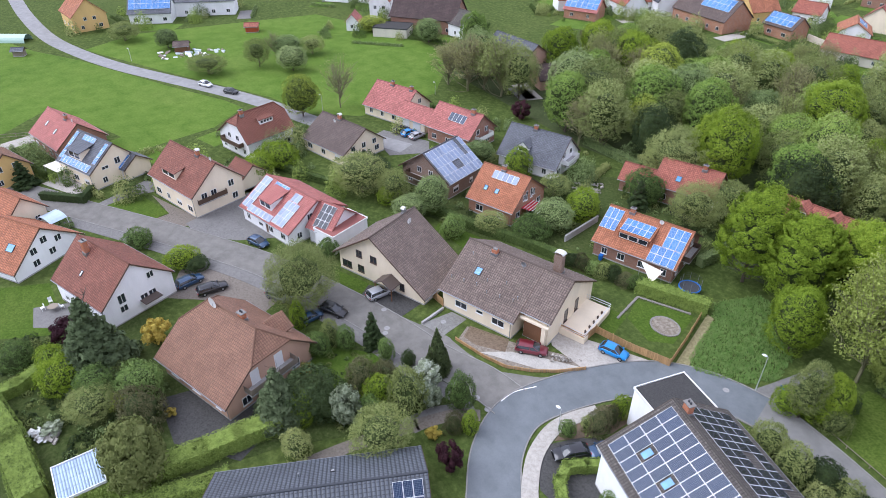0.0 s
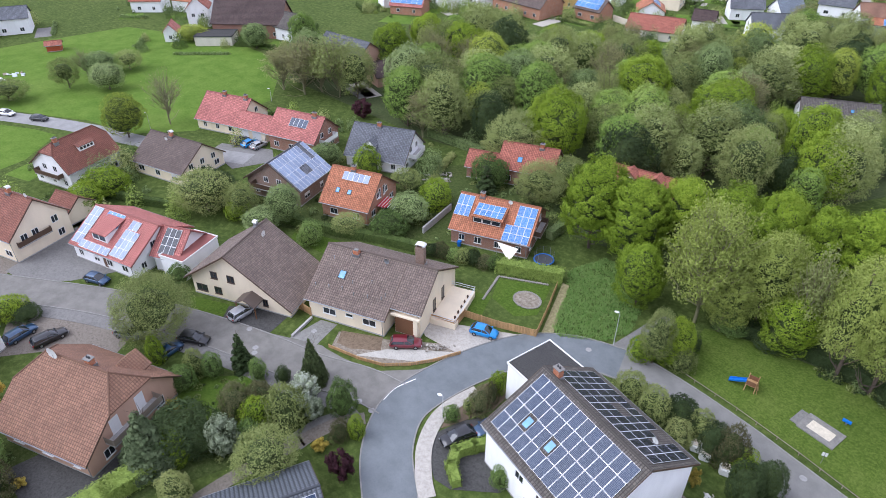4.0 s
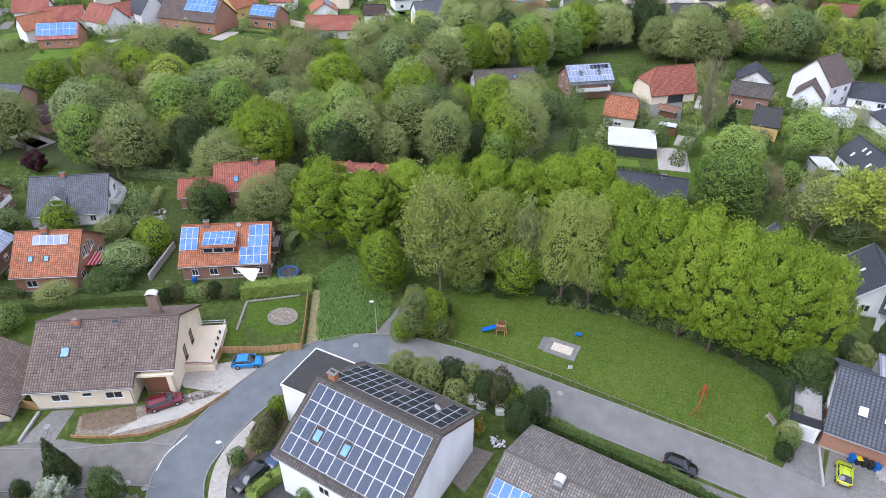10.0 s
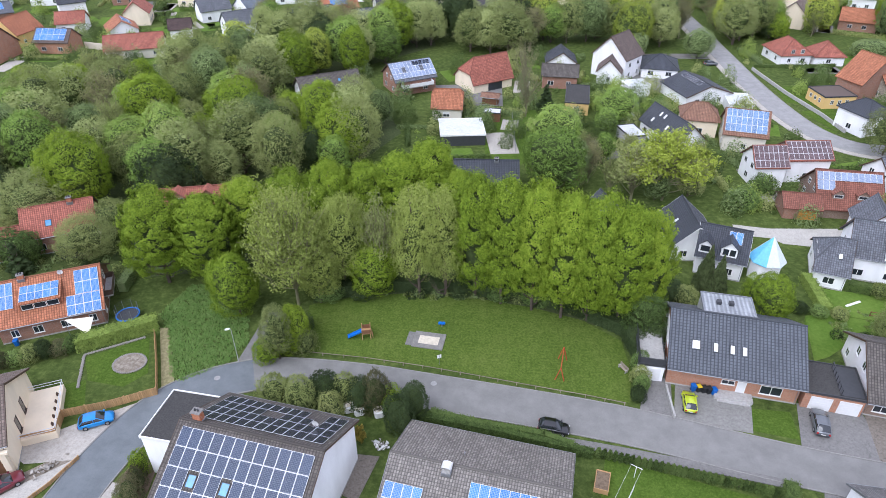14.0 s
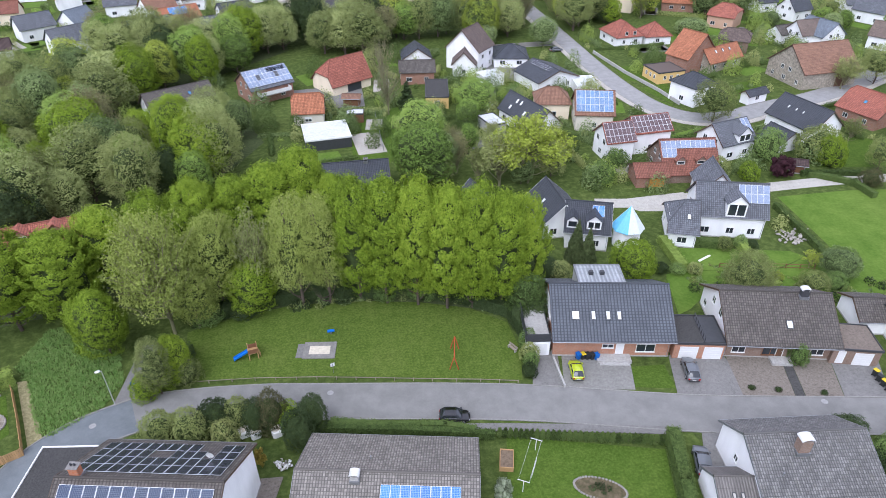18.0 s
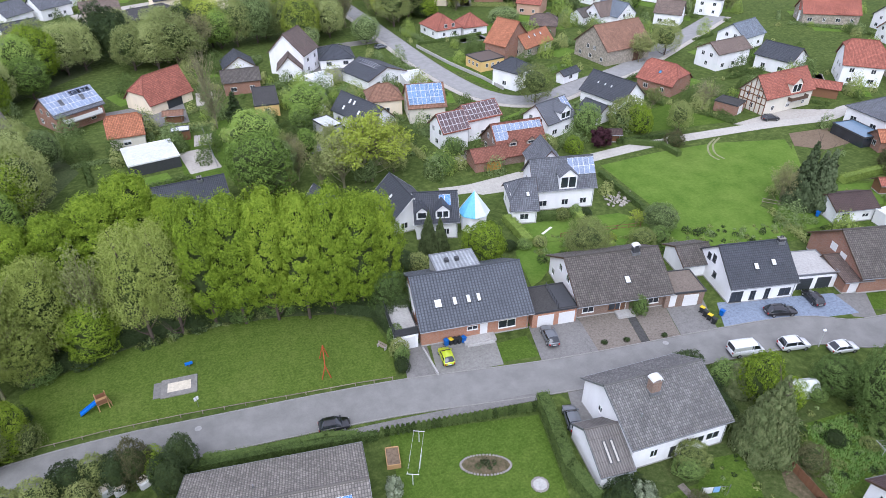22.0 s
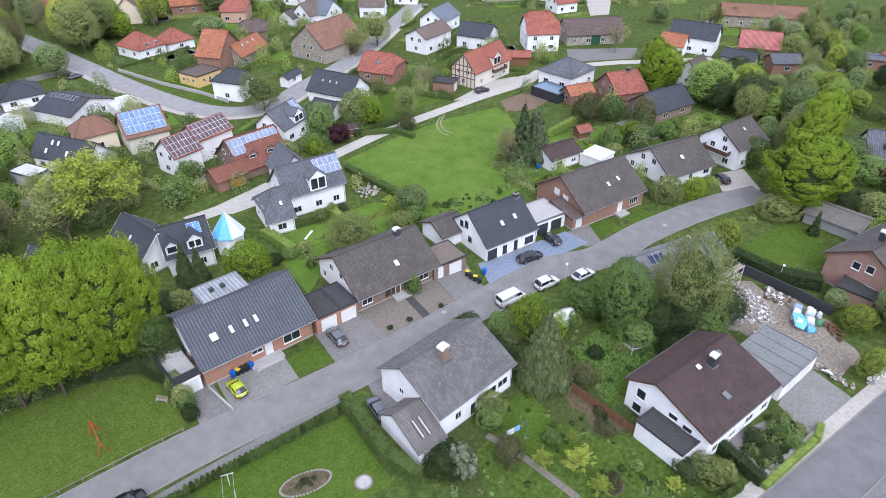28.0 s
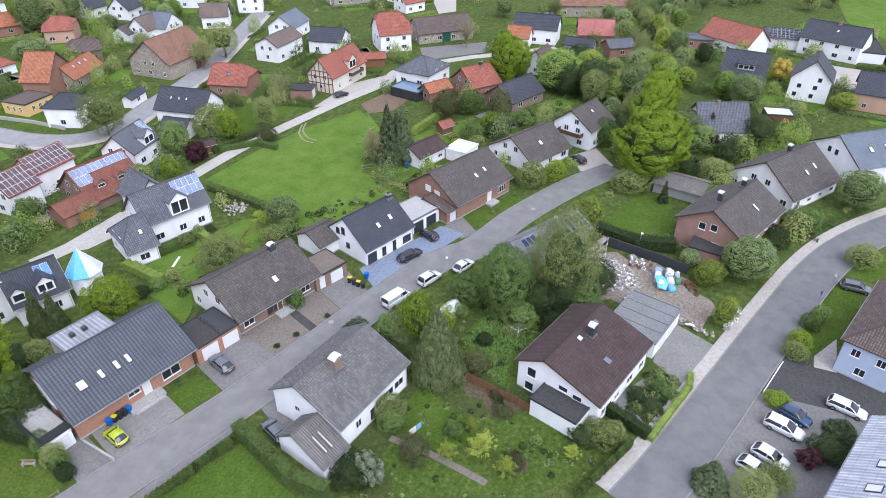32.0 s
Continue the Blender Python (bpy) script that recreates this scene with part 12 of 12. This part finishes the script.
STACK = thing("material_stack", pose(90.4, 5.6, 0, 0, 0, 20), "stack of white wrapped building material under blue foil", "building materials")
_rng = random.Random(12)
for _x, _y, _a, _b, _c, _m in ((-1.6, 0.9, 1.5, 1.1, 1.3, 0), (0.1, 1.2, 1.6, 1.0, 1.5, 0), (1.8, 0.8, 1.3, 1.2, 1.2, 1), (-0.9, -0.7, 1.6, 1.1, 1.1, 0), (0.9, -0.8, 1.5, 1.2, 1.4, 0), (2.4, -1.0, 1.0, 0.9, 0.9, 0), (-2.4, -0.6, 1.0, 1.2, 0.7, 2), (-0.2, -2.1, 1.4, 0.8, 0.6, 3), (1.7, -2.3, 1.2, 0.7, 0.7, 0)):
    _bm = bmesh.new()
    box(_bm, -_a / 2, _a / 2, -_b / 2, _b / 2, -0.05, _c)
    bmesh.ops.bevel(_bm, geom=_bm.edges[:], offset=0.16, segments=2, affect="EDGES")
    for _v in _bm.verts:
        _v.co += Vector((_rng.gauss(0, 0.05), _rng.gauss(0, 0.05), _rng.gauss(0, 0.04)))
    _o = part("wrapped_bale", _bm, (WHITESHEET, plain("grey_blue_foil", (0.26, 0.36, 0.50), 0.4), BLUESHEET, plain("green_foil", (0.08, 0.25, 0.12), 0.5))[_m], STACK)
    _o.matrix_basis = pose(_x, _y, 0, 0, 0, _rng.uniform(-25, 25))
_bm = bmesh.new()
slab(_bm, [(-2.9, 1.6, 0.9), (-0.6, 1.9, 1.5), (-0.5, 0.7, 1.55), (-1.9, -0.1, 1.35), (-3.0, 0.3, 0.5)], 0.04)
part("foil", _bm, BLUESHEET, STACK)
heap("rubble", [(85.4, -4.1), (89.4, -6.0), (85.0, -6.1), (81.3, -4.5)], 40, 5, (TRIM_W, DEBRIS), 0.2, 0.5, "pale building rubble near a hedge", "rubble")
heap("rubble", [(-68.8, -19.8), (-69.6, -18.6), (-67.5, -16.5), (-65.8, -16.9), (-66.8, -18.6)], 40, 6, (ROCK, TRIM_W), 0.15, 0.45, "pale stones heaped in a garden", "stones")
heap("woodpile", [(173.7, -4.3), (175.4, -10.0), (178.7, -9.9), (177.0, -4.0)], 80, 7, (WOODB, WOODG), 0.1, 0.35, "stacked firewood under a shelter", "firewood")
heap("stones", [(75.5, 85.9), (81.7, 85.6), (79.1, 81.3), (73.7, 81.5)], 50, 8, (ROCK,), 0.15, 0.4, "pale rocks edging a garden terrace", "stones")
heap("stones", [(-87.9, 76.8), (-84.6, 82.7), (-81.0, 79.7), (-83.7, 74.9)], 50, 9, (ROCK,), 0.15, 0.45, "pale rocks of a garden terrace", "stones")
heap("stones", [(-11.2, 50.2), (-9.6, 50.6), (-9.2, 49.4), (-10.4, 49.0)], 60, 25, (ROCK, TRIM_W), 0.08, 0.22, "small heap of pale stones in a side yard", "stones")
heap("stones", [(-49.9, 43.4), (-46.9, 46.8), (-46.9, 45.6), (-48.5, 42.9)], 30, 10, (ROCK,), 0.1, 0.3, "small pale stones in a gravel bed", "stones")
heap("farm_material", [(-218.8, 16.9), (-214.4, 36.9), (-206.7, 35.2), (-210.4, 17.3)], 40, 11, (WHITESHEET, TRIM_W, WOODG), 0.3, 1.0, "stored boards and sheeting at a field hut", "farm material")
HUT = House("small wooden field hut with a brown roof", (-216.1, 24.1, 72, 5, 4, 2, 3.2, 0), WOODB, T_DARKBR, category="hut", name="hut")
HUT2 = House("small red field hut", (-227.4, 49.1, 67, 5, 4, 2, 3, 0), REDP, T_RED, category="hut", name="hut")
HUT3 = House("weathered wooden hut in a meadow", (-235.9, -20.9, 67, 4, 3, 1.8, 2.6, 0), WOODG, T_GREY, category="hut", name="hut")
HUT4 = House("small garden hut with a red roof", (127.5, 64.2, -24, 4, 3.5, 2, 3.1, 0), WOODB, T_RED, category="hut", name="hut")
HUT5 = House("small red garden hut beside a purple bush", (93.9, 106.8, -24, 3.5, 3, 2, 2.9, 0), WOODB, T_MAROON, category="hut", name="hut")
TUN = thing("foil_tunnel", pose(-255.54, -24.57, 0, 0, 0, 60), "low pale green foil tunnel beside the lane", "foil tunnel")
_bm = bmesh.new()
for _k in range(8):
    _a0, _a1 = math.pi * _k / 8, math.pi * (_k + 1) / 8
    _bm.faces.new([_bm.verts.new(v) for v in ((-7, -2.5 * math.cos(_a0), 2.2 * math.sin(_a0)), (-7, -2.5 * math.cos(_a1), 2.2 * math.sin(_a1)), (7, -2.5 * math.cos(_a1), 2.2 * math.sin(_a1)), (7, -2.5 * math.cos(_a0), 2.2 * math.sin(_a0)))])
part("foil", _bm, plain("pale_green_foil", (0.42, 0.58, 0.48), 0.4, vary=0.05), TUN)
